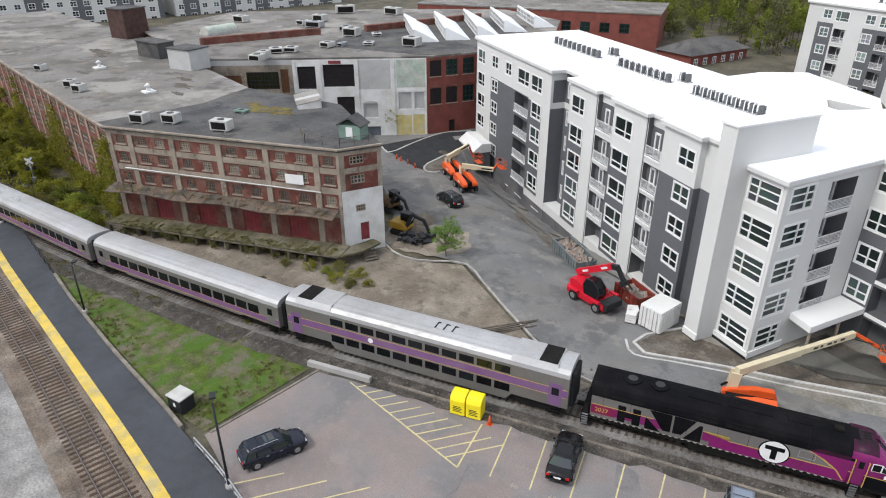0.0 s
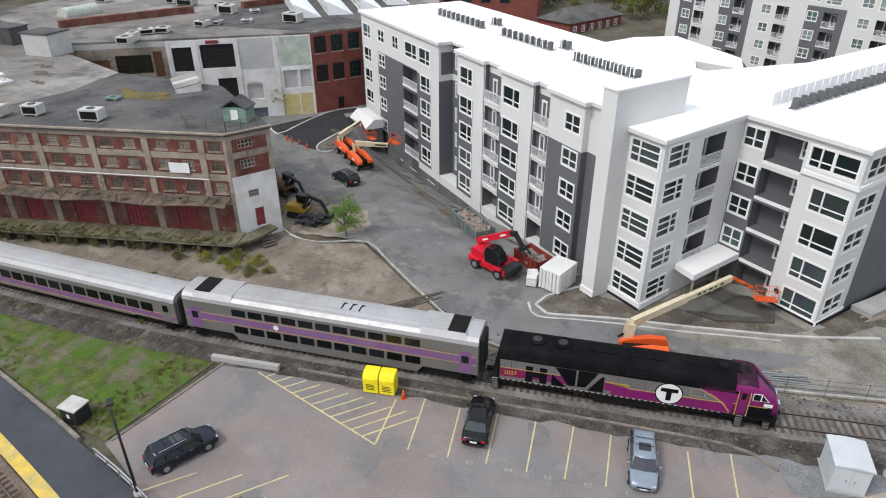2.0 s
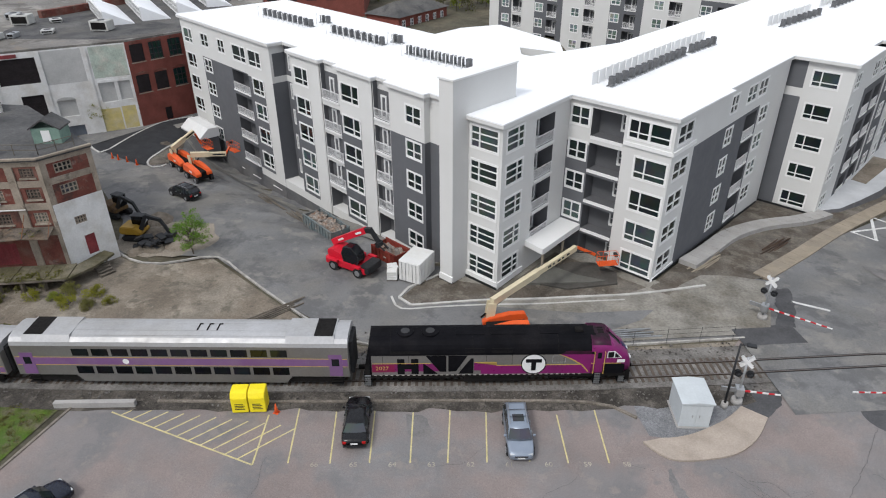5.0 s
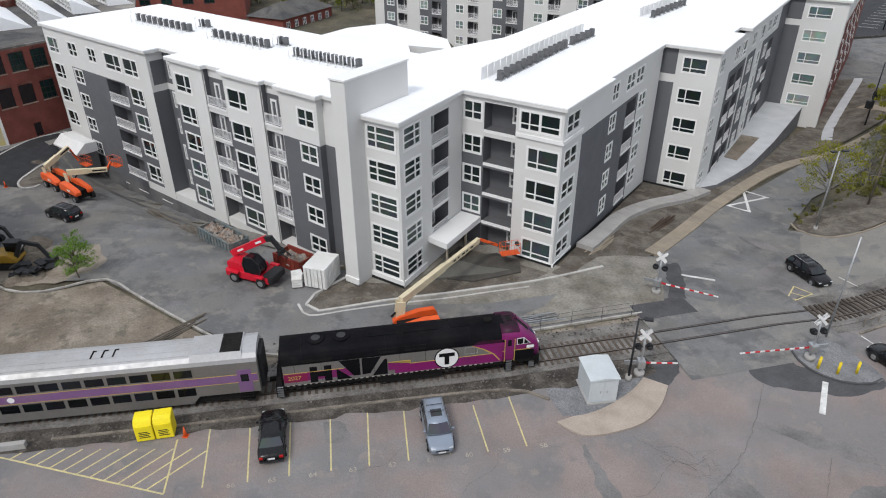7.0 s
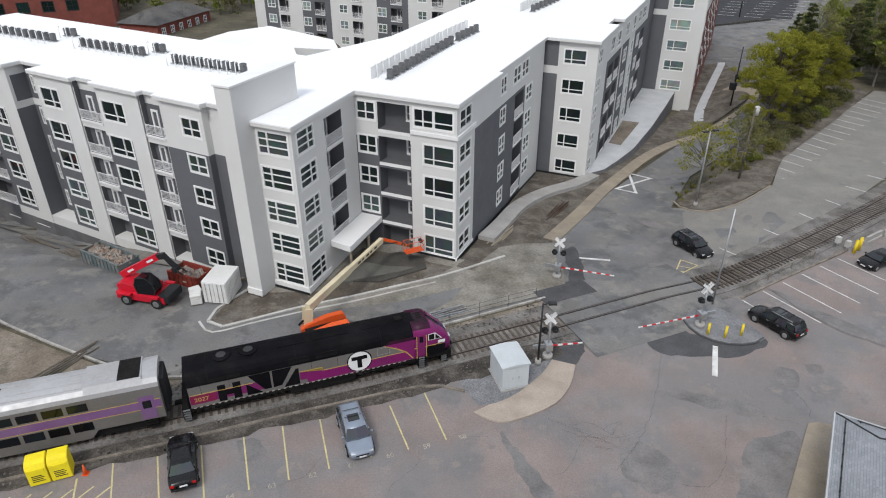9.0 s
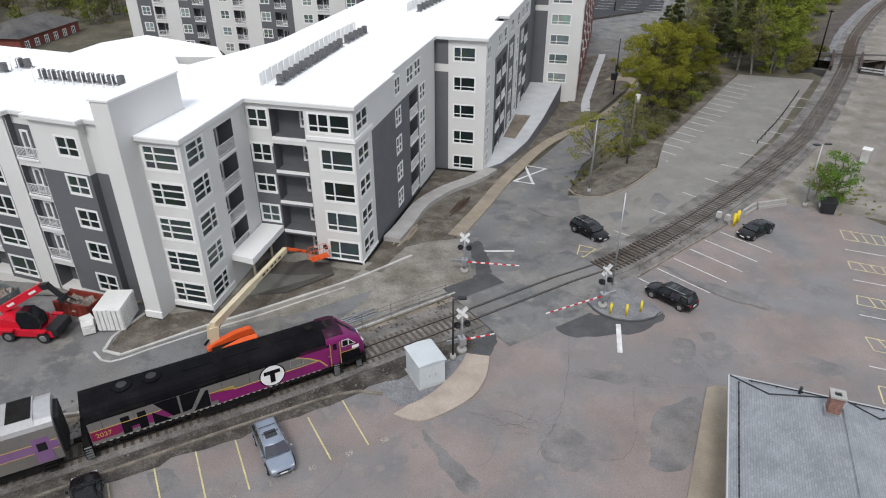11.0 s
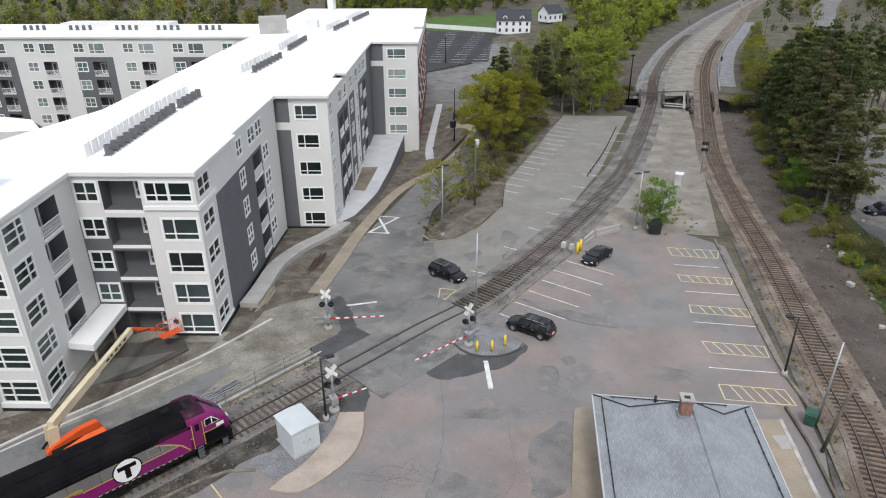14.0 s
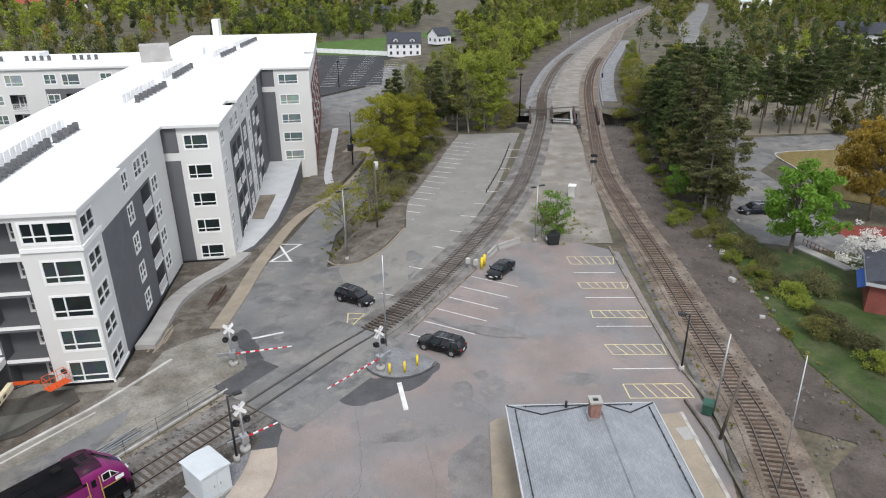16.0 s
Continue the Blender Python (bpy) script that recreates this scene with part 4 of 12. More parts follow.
def railing_mesh(w, h=1.05):
    key = ("rail", round(w, 2))
    if key not in WIN_CACHE:
        k = max(4, int(w / 0.16))
        bars = [(-w / 2, w / 2, h - 0.06, h), (-w / 2, w / 2, 0.08, 0.14), (-w / 2 - 0.04, -w / 2 + 0.04, 0, h + 0.03), (w / 2 - 0.04, w / 2 + 0.04, 0, h + 0.03)]
        bars += [(-w / 2 + w * i / k - 0.018, -w / 2 + w * i / k + 0.018, 0.1, h - 0.03) for i in range(1, k)]
        bm = lattice(bars, -0.025, 0.025)
        WIN_CACHE[key] = mesh_of(bm, "railing", M_railing)
    return WIN_CACHE[key]


OPEN = ("balcony", "notch", "loggia", "juliet")


def facade(root, p0, p1, z0, z1, cols, paint, floors, mats, name="wall"):
    """A wall from p0 to p1, its outside on the right. cols: (kind, x0, x1, the floors that have it). paint(x, z) gives the slot of mats.
    floors: the height of each storey's floor, first to last."""
    p0, p1 = Vector(p0), Vector(p1)
    L = (p1 - p0).length
    t = (p1 - p0) / L
    m = Matrix(((t.x, -t.y, 0, p0.x), (t.y, t.x, 0, p0.y), (0, 0, 1, 0), (0, 0, 0, 1)))
    holes = []
    for kind, x0, x1, which in cols:
        for k in which:
            f = floors[k]
            if kind in ("balcony", "loggia"):
                holes.append((x0, x1, f, f + 2.75, 1.5, kind, k))
            elif kind == "juliet":
                holes.append((x0, x1, f, f + 2.85, 0.55, kind, k))
            elif kind == "notch":
                holes.append((x0, x1, f, z1, 0.55, kind, k))
            elif kind in ("bay", "bayr"):
                holes.append((x0, x1, f + 0.95, f + 3.02, 0.13, kind, k))
            elif kind in ("win3", "win3w"):
                holes.append((x0, x1, f + 0.55, f + 2.66, 0.13, kind, k))
            else:
                holes.append((x0, x1, f + 0.82, f + 2.66, 0.13, kind, k))
    xs = sorted({0.0, round(L, 3), *[round(v, 3) for h in holes for v in h[:2]], *[round(x, 3) for x in paint.xs if 0.02 < x < L - 0.02]})
    zs = sorted({z0, z1, *[round(v, 3) for h in holes for v in h[2:4]], *[z for z in paint.zs if z0 < z < z1]})
    bm = bm_new()
    grid = {}

    def v(x, y, z):
        k = (round(x, 3), round(y, 3), round(z, 3))
        if k not in grid:
            grid[k] = bm.verts.new(m @ Vector((x, y, z)))
        return grid[k]

    def quad(a, mi):
        f = bm.faces.new([v(*q) for q in a])
        f.material_index = mi

    for i in range(len(xs) - 1):
        for j in range(len(zs) - 1):
            a, b, c, d = xs[i], xs[i + 1], zs[j], zs[j + 1]
            x, z = (a + b) / 2, (c + d) / 2
            if any(h[0] < x < h[1] and h[2] < z < h[3] for h in holes):
                continue
            quad(((a, 0, c), (b, 0, c), (b, 0, d), (a, 0, d)), paint(x, z))
            if (b - a) > 0.05:
                quad(((b, 0.3, c), (a, 0.3, c), (a, 0.3, d), (b, 0.3, d)), 0)
    for a, b, c, d, y, kind, k in holes:
        # open recesses take the grey with shade mixed in, whatever the wall's paint
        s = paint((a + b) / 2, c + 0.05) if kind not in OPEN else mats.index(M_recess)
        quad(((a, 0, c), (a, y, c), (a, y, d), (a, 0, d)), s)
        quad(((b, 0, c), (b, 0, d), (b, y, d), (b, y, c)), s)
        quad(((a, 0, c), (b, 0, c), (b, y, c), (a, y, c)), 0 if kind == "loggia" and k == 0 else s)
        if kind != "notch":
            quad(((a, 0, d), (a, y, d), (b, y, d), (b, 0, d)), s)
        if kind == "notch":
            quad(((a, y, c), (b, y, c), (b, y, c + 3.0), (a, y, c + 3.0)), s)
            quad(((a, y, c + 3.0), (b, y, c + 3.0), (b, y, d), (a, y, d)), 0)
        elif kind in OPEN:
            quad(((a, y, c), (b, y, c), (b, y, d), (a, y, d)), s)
    wall = new(name, mesh_of(bm, name, mats))
    wall.parent = root
    for a, b, c, d, y, kind, k in holes:
        w, h = b - a, d - c
        at = m @ Matrix.Translation(((a + b) / 2, 0.02, c))
        if kind == "win2":
            put_window(root, at, w, h, (0.5,), (0.42,))
        elif kind in ("win3", "win3r"):
            put_window(root, at, w, h, (0.34,), (0.3,))
        elif kind == "win3w":
            put_window(root, at, w, h, (0.62,), (0.32,))
        elif kind == "win4":
            put_window(root, at, w, h, (0.24, 0.49, 0.52), (0.34,))
        elif kind in ("bay", "bayr"):
            put_window(root, at, w, h, (0.32 if kind == "bay" else 0.66,), (0.345, 0.67), glass=M_glass_bay)
        else:
            if kind in ("juliet", "notch"):
                back = m @ Matrix.Translation((a + 0.42 * w, y - 0.04, c + 0.1))
                put_window(root, back, 0.8, 2.3, (), (0.3,), name="balcony_door")
            elif kind == "loggia":
                back = m @ Matrix.Translation((b - 0.55, y - 0.04, c + 0.75))
                put_window(root, back, 1.0, 1.75, (0.5,), (0.4,), name="window")
                if k:
                    bm2 = bm_new()
                    box(bm2, a, b, -0.03, 0.12, c - 0.26, c + 0.02, m)
                    part("slab_edge", bm2, M_trim, root, "white slab edge")
            else:
                back = m @ Matrix.Translation(((a + b) / 2 + 0.1 * w, y - 0.04, c + 0.12))
                put_window(root, back, min(1.7, w * 0.6), 2.15, (0.5,), (), name="balcony_door")
            if kind == "loggia":
                continue
            r = new("railing", railing_mesh(w - 0.1))
            r.parent = root
            r.matrix_local = m @ Matrix.Translation(((a + b) / 2, -0.02, c + 0.02))
            bm2 = bm_new()
            box(bm2, a - 0.02, b + 0.02, -0.12, -0.002, c - 0.2, c - 0.004, m)
            part("slab_edge", bm2, M_trim, root)
    return wall


class Paint:
    """Which colour a wall has where: (x0, x1, z0, z1, slot) patches over slot 0."""
    def __init__(self, *patches):
        self.p = patches
        self.xs = {q for a in patches for q in a[:2]}
        self.zs = {q for a in patches for q in a[2:4]}

    def __call__(self, x, z):
        for a, b, c, d, s in reversed(self.p):
            if a < x < b and c < z < d:
                return s
        return 0


APT = [M_light, M_grey, M_recess, M_plinth, M_redbrick]
apt = thing("apartment_building", "new five-storey apartment house in pale render and grey panels", "apartment building")
FL_E = [-0.25, 2.95, 6.2, 9.45, 12.85]
FL_W = [-1.85, 1.65, 5.1, 8.5, 12.15]
ALL, LOW, TOP = (0, 1, 2, 3, 4), (0, 1, 2, 3), (4,)
ROOF = 16.1
GT = 12.55

# --- west wing: one long front with shallow balcony slots and a deep recess
def wwall(s0, s1, n, cols, patches, z0=-8.0):
    """A stretch of the west front between two marks along it; columns in the same marks."""
    cs = [(k, s1 - b, s1 - a, w) for k, a, b, w in cols]
    ps = [(s1 - b, s1 - a, c, d, q) for a, b, c, d, q in patches]
    facade(apt, wfw(s1, n), wfw(s0, n), z0, ROOF, cs, Paint(*ps), FL_W, APT)


def side(p, q, patches=(), cols=(), z0=-5.5, z1=None, fl=None):
    facade(apt, p, q, z0, z1 or ROOF, cols, Paint(*patches), fl or FL_W, APT)


GW = 11.4
MID = (1, 2, 3)
wwall(-1.2, 3.25, -0.8, [], [(-2, 4, -7, GW, 1), (-2, 4, -7, -0.3, 3)])
wwall(3.25, 8.7, -0.05, [("win2", 3.75, 6.15, ALL)], [(3, 9, -1.45, GW, 1)])
wwall(8.7, 11.5, -0.05, [("juliet", 8.75, 11.4, MID), ("loggia", 8.75, 11.4, (0,)), ("notch", 8.75, 11.4, TOP)], [(8, 12, -8, -3.3, 3)])
wwall(11.5, 17.7, 0.08, [("win3w", 13.95, 17.3, ALL)], [(13.8, 17.72, -1.9, GW - 0.4, 1), (11, 18, -8, -3.0, 3)])
wwall(17.7, 21.45, -0.02, [("juliet", 17.9, 21.3, MID), ("loggia", 17.9, 21.3, (0,)), ("notch", 17.9, 21.3, TOP)], [(17, 22, -8, -3.0, 3), (17.7, 17.9, -2, GW - 0.4, 1)])
wwall(21.45, 27.8, 0.08, [("win3w", 24.1, 27.15, ALL)], [(23.95, 27.9, -1.9, GW - 0.4, 1), (21, 28, -8, -3.0, 3)])
wwall(27.8, 32.75, -2.0, [("win2", 31.2, 32.0, ALL)], [(27, 33, -7, 20, 1), (27, 33, GW, GW + 0.8, 0), (27, 33, -8, -3.0, 3)])
wwall(32.75, 59.6, 0.12, [("win3w", 35.35, 38.3, (0, 1, 2, 3)), ("win3w", 35.35, 38.7, TOP), ("win3w", 39.4, 43.2, TOP), ("balcony", 39.35, 44.05, LOW), ("win2", 45.5, 47.6, TOP), ("win2", 50.6, 53.0, ALL), ("win3w", 56.0, 59.0, ALL)],
      [(35.2, 39.35, -1.9, GW - 0.2, 1), (39.35, 53.35, -3.0, GW, 1), (32, 60, -8, -3.0, 3)])
# the short return walls between the steps, and the far end
side(wfw(3.25, -0.05), wfw(3.25, -0.8), [(0, 1, -7, GW, 1)])
side(wfw(32.75, 0.12), wfw(32.75, -2.0), [(0, 3, -7, GW, 1), (0.35, 3, GW + 0.8, 15.1, 1), (0, 3, -8, -3.0, 3)])
side(wfw(27.8, -2.0), wfw(27.8, 0.08), [(0, 3, -7, GW, 1)])
side(wfw(59.6, -18), wfw(59.6, 0.12), [(0, 21, -6, -2.4, 3)], [("win2", 4, 6, ALL), ("win2", 13.5, 15.5, ALL)])
side(wfw(5, -18), wfw(59.6, -18), [(0, 57, -6, 10.9, 1)])
# pale floor of the deep recess, and conduits on the foundation wall
bm = bm_new()
prism(bm, [wfw(27.82, -1.9), wfw(27.82, 0.07), wfw(32.74, 0.1), wfw(32.74, -1.9)], -3.0, -1.86)
part("terrace", bm, M_light, apt, "pale floor slab of the recess")
bm = bm_new()
prism(bm, [wfw(27.82, -1.9), wfw(27.82, 0.06), wfw(32.74, 0.09), wfw(32.74, -1.9)], -8, -3.0)
part("foundation", bm, M_plinth, apt)
for a, b, z in ((34, 36.5, -3.9), (40, 42.5, -4.1), (22.5, 24.4, -3.7), (45, 46, -4.0)):
    bm = bm_new()
    prism(bm, [wfw(a, 0.1), wfw(a, 0.18), wfw(b, 0.18), wfw(b, 0.1)], z, z + 0.07)
    part("conduit", bm, M_trim, apt)

# --- the tall fin and the glazed bay
bm = bm_new()
prism(bm, [efr(-13.3, -15.5), efr(-13.3, -13.9), efr(-4.6, -13.9), efr(-4.6, -15.5)], -1, 19.7)
part("fin_wall", bm, M_light, apt, "tall pale rendered fin wall")
bm = bm_new()
prism(bm, [efr(-13.4, -15.6), efr(-13.4, -13.8), efr(-4.5, -13.8), efr(-4.5, -15.6)], 19.7, 19.85)
part("coping", bm, M_trim, apt)
FL_B = [-0.2, 3.0, 6.2, 9.45, 12.65]
side(efr(-11.2, -13.9), efr(-11.2, -10.1), [(0, 4, -1, 0.1, 0)], [("bay", 0.25, 3.4, ALL)], -1, None, FL_B)
side(efr(-11.2, -10.1), efr(0, -10.8), [], [("bayr", 0.65, 3.4, ALL), ("balcony", 5.3, 8.5, (1, 2, 3, 4))], -1, None, FL_B)
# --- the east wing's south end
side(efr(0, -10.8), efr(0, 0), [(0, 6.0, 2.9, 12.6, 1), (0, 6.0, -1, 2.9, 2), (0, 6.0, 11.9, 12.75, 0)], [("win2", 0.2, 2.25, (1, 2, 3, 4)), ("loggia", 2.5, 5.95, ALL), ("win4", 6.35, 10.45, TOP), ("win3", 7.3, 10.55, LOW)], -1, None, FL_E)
for a, b in ((efr(-0.01, -4.75), efr(-0.01, 0.18)), (efr(-0.15, 0.01), efr(4.7, -0.07))):
    for z0, z1, out in ((12.95, 13.3, 0.16), (0.05, 0.3, 0.1)):
        bm = bm_new()
        t_ = (b - a).normalized()
        nn_ = Vector((t_.y, -t_.x))
        prism(bm, [a, b, b + nn_ * out, a + nn_ * out], z0, z1)
        part("cornice", bm, M_trim, apt, "white projecting band")
for a, b in ((efr(-11.2, -13.9), efr(-11.2, -10.0)), (efr(-11.3, -10.1), efr(-7.0, -10.37)), (efr(-13.3, -15.5), efr(-13.3, -13.8))):
    bm = bm_new()
    t_ = (b - a).normalized()
    nn_ = Vector((t_.y, -t_.x))
    prism(bm, [a - nn_ * 0.02, b - nn_ * 0.02, b + nn_ * 0.14, a + nn_ * 0.14], 0.12, 0.75)
    part("skirting", bm, M_trim, apt, "white base board")
# --- street side of the east wing
GE = (4.7, 21.7, -5, GT, 1)
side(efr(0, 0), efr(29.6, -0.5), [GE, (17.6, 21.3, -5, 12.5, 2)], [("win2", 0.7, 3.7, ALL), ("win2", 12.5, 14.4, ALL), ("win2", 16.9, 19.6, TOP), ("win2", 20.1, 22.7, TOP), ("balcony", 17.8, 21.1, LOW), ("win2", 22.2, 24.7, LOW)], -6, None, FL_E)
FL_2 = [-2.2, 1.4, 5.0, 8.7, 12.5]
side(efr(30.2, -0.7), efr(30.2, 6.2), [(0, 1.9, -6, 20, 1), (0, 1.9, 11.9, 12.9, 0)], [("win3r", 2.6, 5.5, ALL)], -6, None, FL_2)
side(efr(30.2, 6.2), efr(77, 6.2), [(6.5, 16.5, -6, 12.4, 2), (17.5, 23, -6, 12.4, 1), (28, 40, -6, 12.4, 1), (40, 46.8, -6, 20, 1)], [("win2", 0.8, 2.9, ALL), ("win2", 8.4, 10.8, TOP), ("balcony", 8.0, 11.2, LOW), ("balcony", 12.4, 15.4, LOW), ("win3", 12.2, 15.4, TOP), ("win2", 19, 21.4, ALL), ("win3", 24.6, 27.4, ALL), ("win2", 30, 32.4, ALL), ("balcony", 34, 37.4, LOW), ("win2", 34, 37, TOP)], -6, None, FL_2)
GLASS[0] = M_glass_blind
side(efr(77, 6.2), efr(77, 15.2), [(0, 2.4, -7, 20, 1), (0, 2.4, 11.9, 12.9, 0)], [("win3r", 3.2, 6.8, ALL)], -7, None, FL_2)
side(efr(77, 15.2), efr(140, 14.4), [(3.5, 63, -7, 12.4, 4)], [("win2", 1.2, 2.9, ALL)] + [("loggia", 7 + 9 * i, 9.6 + 9 * i, LOW) for i in range(6)] + [("win2", 12 + 9 * i, 13.6 + 9 * i, ALL) for i in range(5)], -7, None, FL_2)
side(efr(140, 14.4), efr(140, -18), [], [], -7, None, FL_2)
# --- courtyard sides
side(efr(140, -18), efr(104.5, -18), [], [], -7, None, FL_2)
side(efr(84.5, -18), efr(20, -18), [(0, 64, -6, 12, 1)], [("win2", 4 + 6 * i, 6.2 + 6 * i, ALL) for i in range(10)], -7, None, FL_2)
# --- the wing across the courtyard
CY = 84.5
cc = []
for i in range(7):
    x = 4 + 10.2 * i
    cc += [("win2", x, x + 2.2, ALL), ("balcony", x + 3.4, x + 6.2, LOW), ("win3", x + 3.2, x + 6.4, TOP)]
side(efr(CY, -90), efr(CY, -18), [(3, 7, -6, 12.4, 1)] + [(14 + 20.4 * i, 22 + 20.4 * i, -6, 12.4, 1) for i in range(3)], cc, -7, None, FL_2)
side(efr(CY + 20, -90), efr(CY, -90), [(4, 13, -6, 12.4, 1)], [("win2", 6, 8, ALL), ("win2", 15, 17.4, ALL)], -7, None, FL_2)
side(efr(CY + 20, -18), efr(CY + 20, -90), [], [], -7, None, FL_2)

# --- roofs: white membrane with a rendered edge standing out over the walls
def roof(name, pts, z=ROOF):
    bm = bm_new()
    prism(bm, pts, z, z + 0.3, 0, 0)
    ob = part(name, bm, M_light, apt, "pale roof edge")
    bm = bm_new()
    c = sum((Vector(p) for p in pts), Vector((0, 0))) / len(pts)
    prism(bm, pts, z + 0.304, z + 0.42)
    part("roof_membrane", bm, M_membrane, apt, "white membrane roof")
    return ob


O = 0.32
roof("roof", [wfw(-1.4, -0.8 + O), wfw(2.85, -0.8 + O), wfw(2.85, O), wfw(9.1, O), wfw(9.1, -0.3), wfw(11.1, -0.3), wfw(11.1, O + 0.1), wfw(18.1, O + 0.1), wfw(18.1, -0.3), wfw(21.05, -0.3), wfw(21.05, O + 0.1), wfw(28.2, O + 0.1), wfw(28.2, -1.6), wfw(32.35, -1.6), wfw(32.35, 0.12 + O), wfw(60, 0.12 + O), wfw(60, -18.4), wfw(6, -18.4), efr(22, -18.4), efr(22, -17.4), efr(-4.4, -17.4)])
roof("roof", [efr(-11.6, -13.88), efr(-11.6, -10.1 + O), efr(-O, -10.8 + O), efr(-O, O), efr(11.4, O), efr(11.4, O - 0.5), efr(29.7, O - 0.6), efr(29.7, 6.2 + O), efr(41, 6.2 + O), efr(41, 5), efr(45, 5), efr(45, 6.2 + O), efr(76.6, 6.2 + O), efr(76.6, 15.2 + O), efr(96, 15.2 + O), efr(96, 13.4), efr(100, 13.4), efr(100, 15.1 + O), efr(140.4, 14.4 + O), efr(140.4, -18.4), efr(104.9, -18.4), efr(104.9, -90.4), efr(84.1, -90.4), efr(84.1, -18.4), efr(22.01, -18.4), efr(22.01, -17.39), efr(-4.4, -17.39), efr(-4.4, -13.88)])
for pts, z in (([efr(87.1, -17.5), efr(88.5, -12.1), efr(92.5, -13.1), efr(91.1, -18.5)], 19.7), ([efr(135.5, -12), efr(139.5, -12), efr(139.5, -10.4), efr(135.5, -10.4)], 20.8), ([efr(97, -10), efr(99.5, -10), efr(99.5, -7.5), efr(97, -7.5)], 18.0), ([efr(97, -64), efr(102, -64), efr(102, -40), efr(97, -40)], 17.6)):
    bm = bm_new()
    prism(bm, pts, ROOF, z)
    part("stair_head", bm, M_concrete if z == 19.7 else M_light, apt, "pale stair head on the roof")
# the low roof in the courtyard
bm = bm_new()
prism(bm, [(-37, 117), (-31, 122), (-18, 110.8), (-16.1, 103.6), (-23.4, 105.2), (-21, 97), (-30, 92), (-44, 100)], -4, 10.6, 0, 1)
part("low_block", bm, [M_light, M_membrane], apt, "lower courtyard block with a white roof")
# entrance canopy between bay and wing, on a post
bm = bm_new()
prism(bm, [efr(-6.7, -10.35), efr(-7.0, -8.0), efr(-0.1, -8.3), efr(-0.1, -10.7)], 2.85, 3.45)
part("entrance_canopy", bm, M_trim, apt, "flat white entrance canopy")
for s in (-6.4, -3.0):
    bm = bm_new()
    c = efr(s, -8.35)
    tube(bm, (c.x, c.y, 0), (c.x, c.y, 3.0), 0.13, seg=10)
    part("canopy_post", bm, M_tan, apt)
# dark waterproofing strip along the foot of the wing
for a, b in ((efr(-0.1, -4.4), efr(-0.1, 0.1)), (efr(0.1, 0.1), efr(29, -0.4)), (efr(-11.36, -13.9), efr(-11.36, -10)), (efr(-13.4, -15.6), efr(-13.4, -13.8)), (efr(30.1, -0.6), efr(30.1, 6.3))):
    bm = bm_new()
    line = [a, (a + b) / 2, b]
    ribbon(bm, line, 0.04, -0.04, 0.28, 0.5)
    part("damp_course", bm, M_dark, apt)

GLASS[0] = M_glass
# --- cooling units on the roofs, in rows
def condenser():
    root = thing("air_conditioner", "grey rooftop cooling unit with a round fan guard", "air conditioner", "rooftop cooling units")
    bm = bm_new()
    rings = []
    for i in range(13):
        r = 0.31 if i % 2 else 0.35
        for zz in ((0.12 + 0.065 * i, 0.12 + 0.065 * (i + 1)) if i < 13 else ()):
            rings.append([bm.verts.new((r * cx - 0.08 * (abs(cx) + abs(cy) > 1.9) * cx, r * cy - 0.08 * (abs(cx) + abs(cy) > 1.9) * cy, zz)) for cx, cy in ((1, 0), (1, 1), (0, 1), (-1, 1), (-1, 0), (-1, -1), (0, -1), (1, -1))])
    for u, w in zip(rings, rings[1:]):
        for i in range(8):
            bm.faces.new((u[i], u[(i + 1) % 8], w[(i + 1) % 8], w[i]))
    bm.faces.new(rings[0][::-1]), bm.faces.new(rings[-1])
    part("casing", bm, mat("grey_casing", (0.15, 0.153, 0.157), 0.6, var=0.12, scale=4), root)
    bm = bm_new()
    tube(bm, (0, 0, 0.96), (0, 0, 1.0), 0.3, 0.26, 14)
    part("fan_guard", bm, mat("fan_guard_grey", (0.07, 0.072, 0.075), 0.6, var=0.2), root)
    bm = bm_new()
    box(bm, -0.45, 0.45, -0.36, -0.26, 0, 0.12)
    box(bm, -0.45, 0.45, 0.26, 0.36, 0, 0.12)
    part("skid", bm, M_galv, root)
    return root


def vent_pipe():
    bm = bm_new()
    tube(bm, (0, 0, 0), (0, 0, 1.3), 0.05, seg=8)
    tube(bm, (0, 0, 1.3), (0.18, 0, 1.42), 0.05, seg=8)
    tube(bm, (0.18, 0, 1.42), (0.24, 0, 1.2), 0.05, seg=8)
    tube(bm, (0, 0, 0), (0, 0, 0.12), 0.12, 0.07, 8)
    ob = new("vent_pipe", mesh_of(bm, "vent_pipe", M_trim))
    return tagged(ob, "white hooked vent pipe on the roof", "vent pipe", "roof vent pipes")


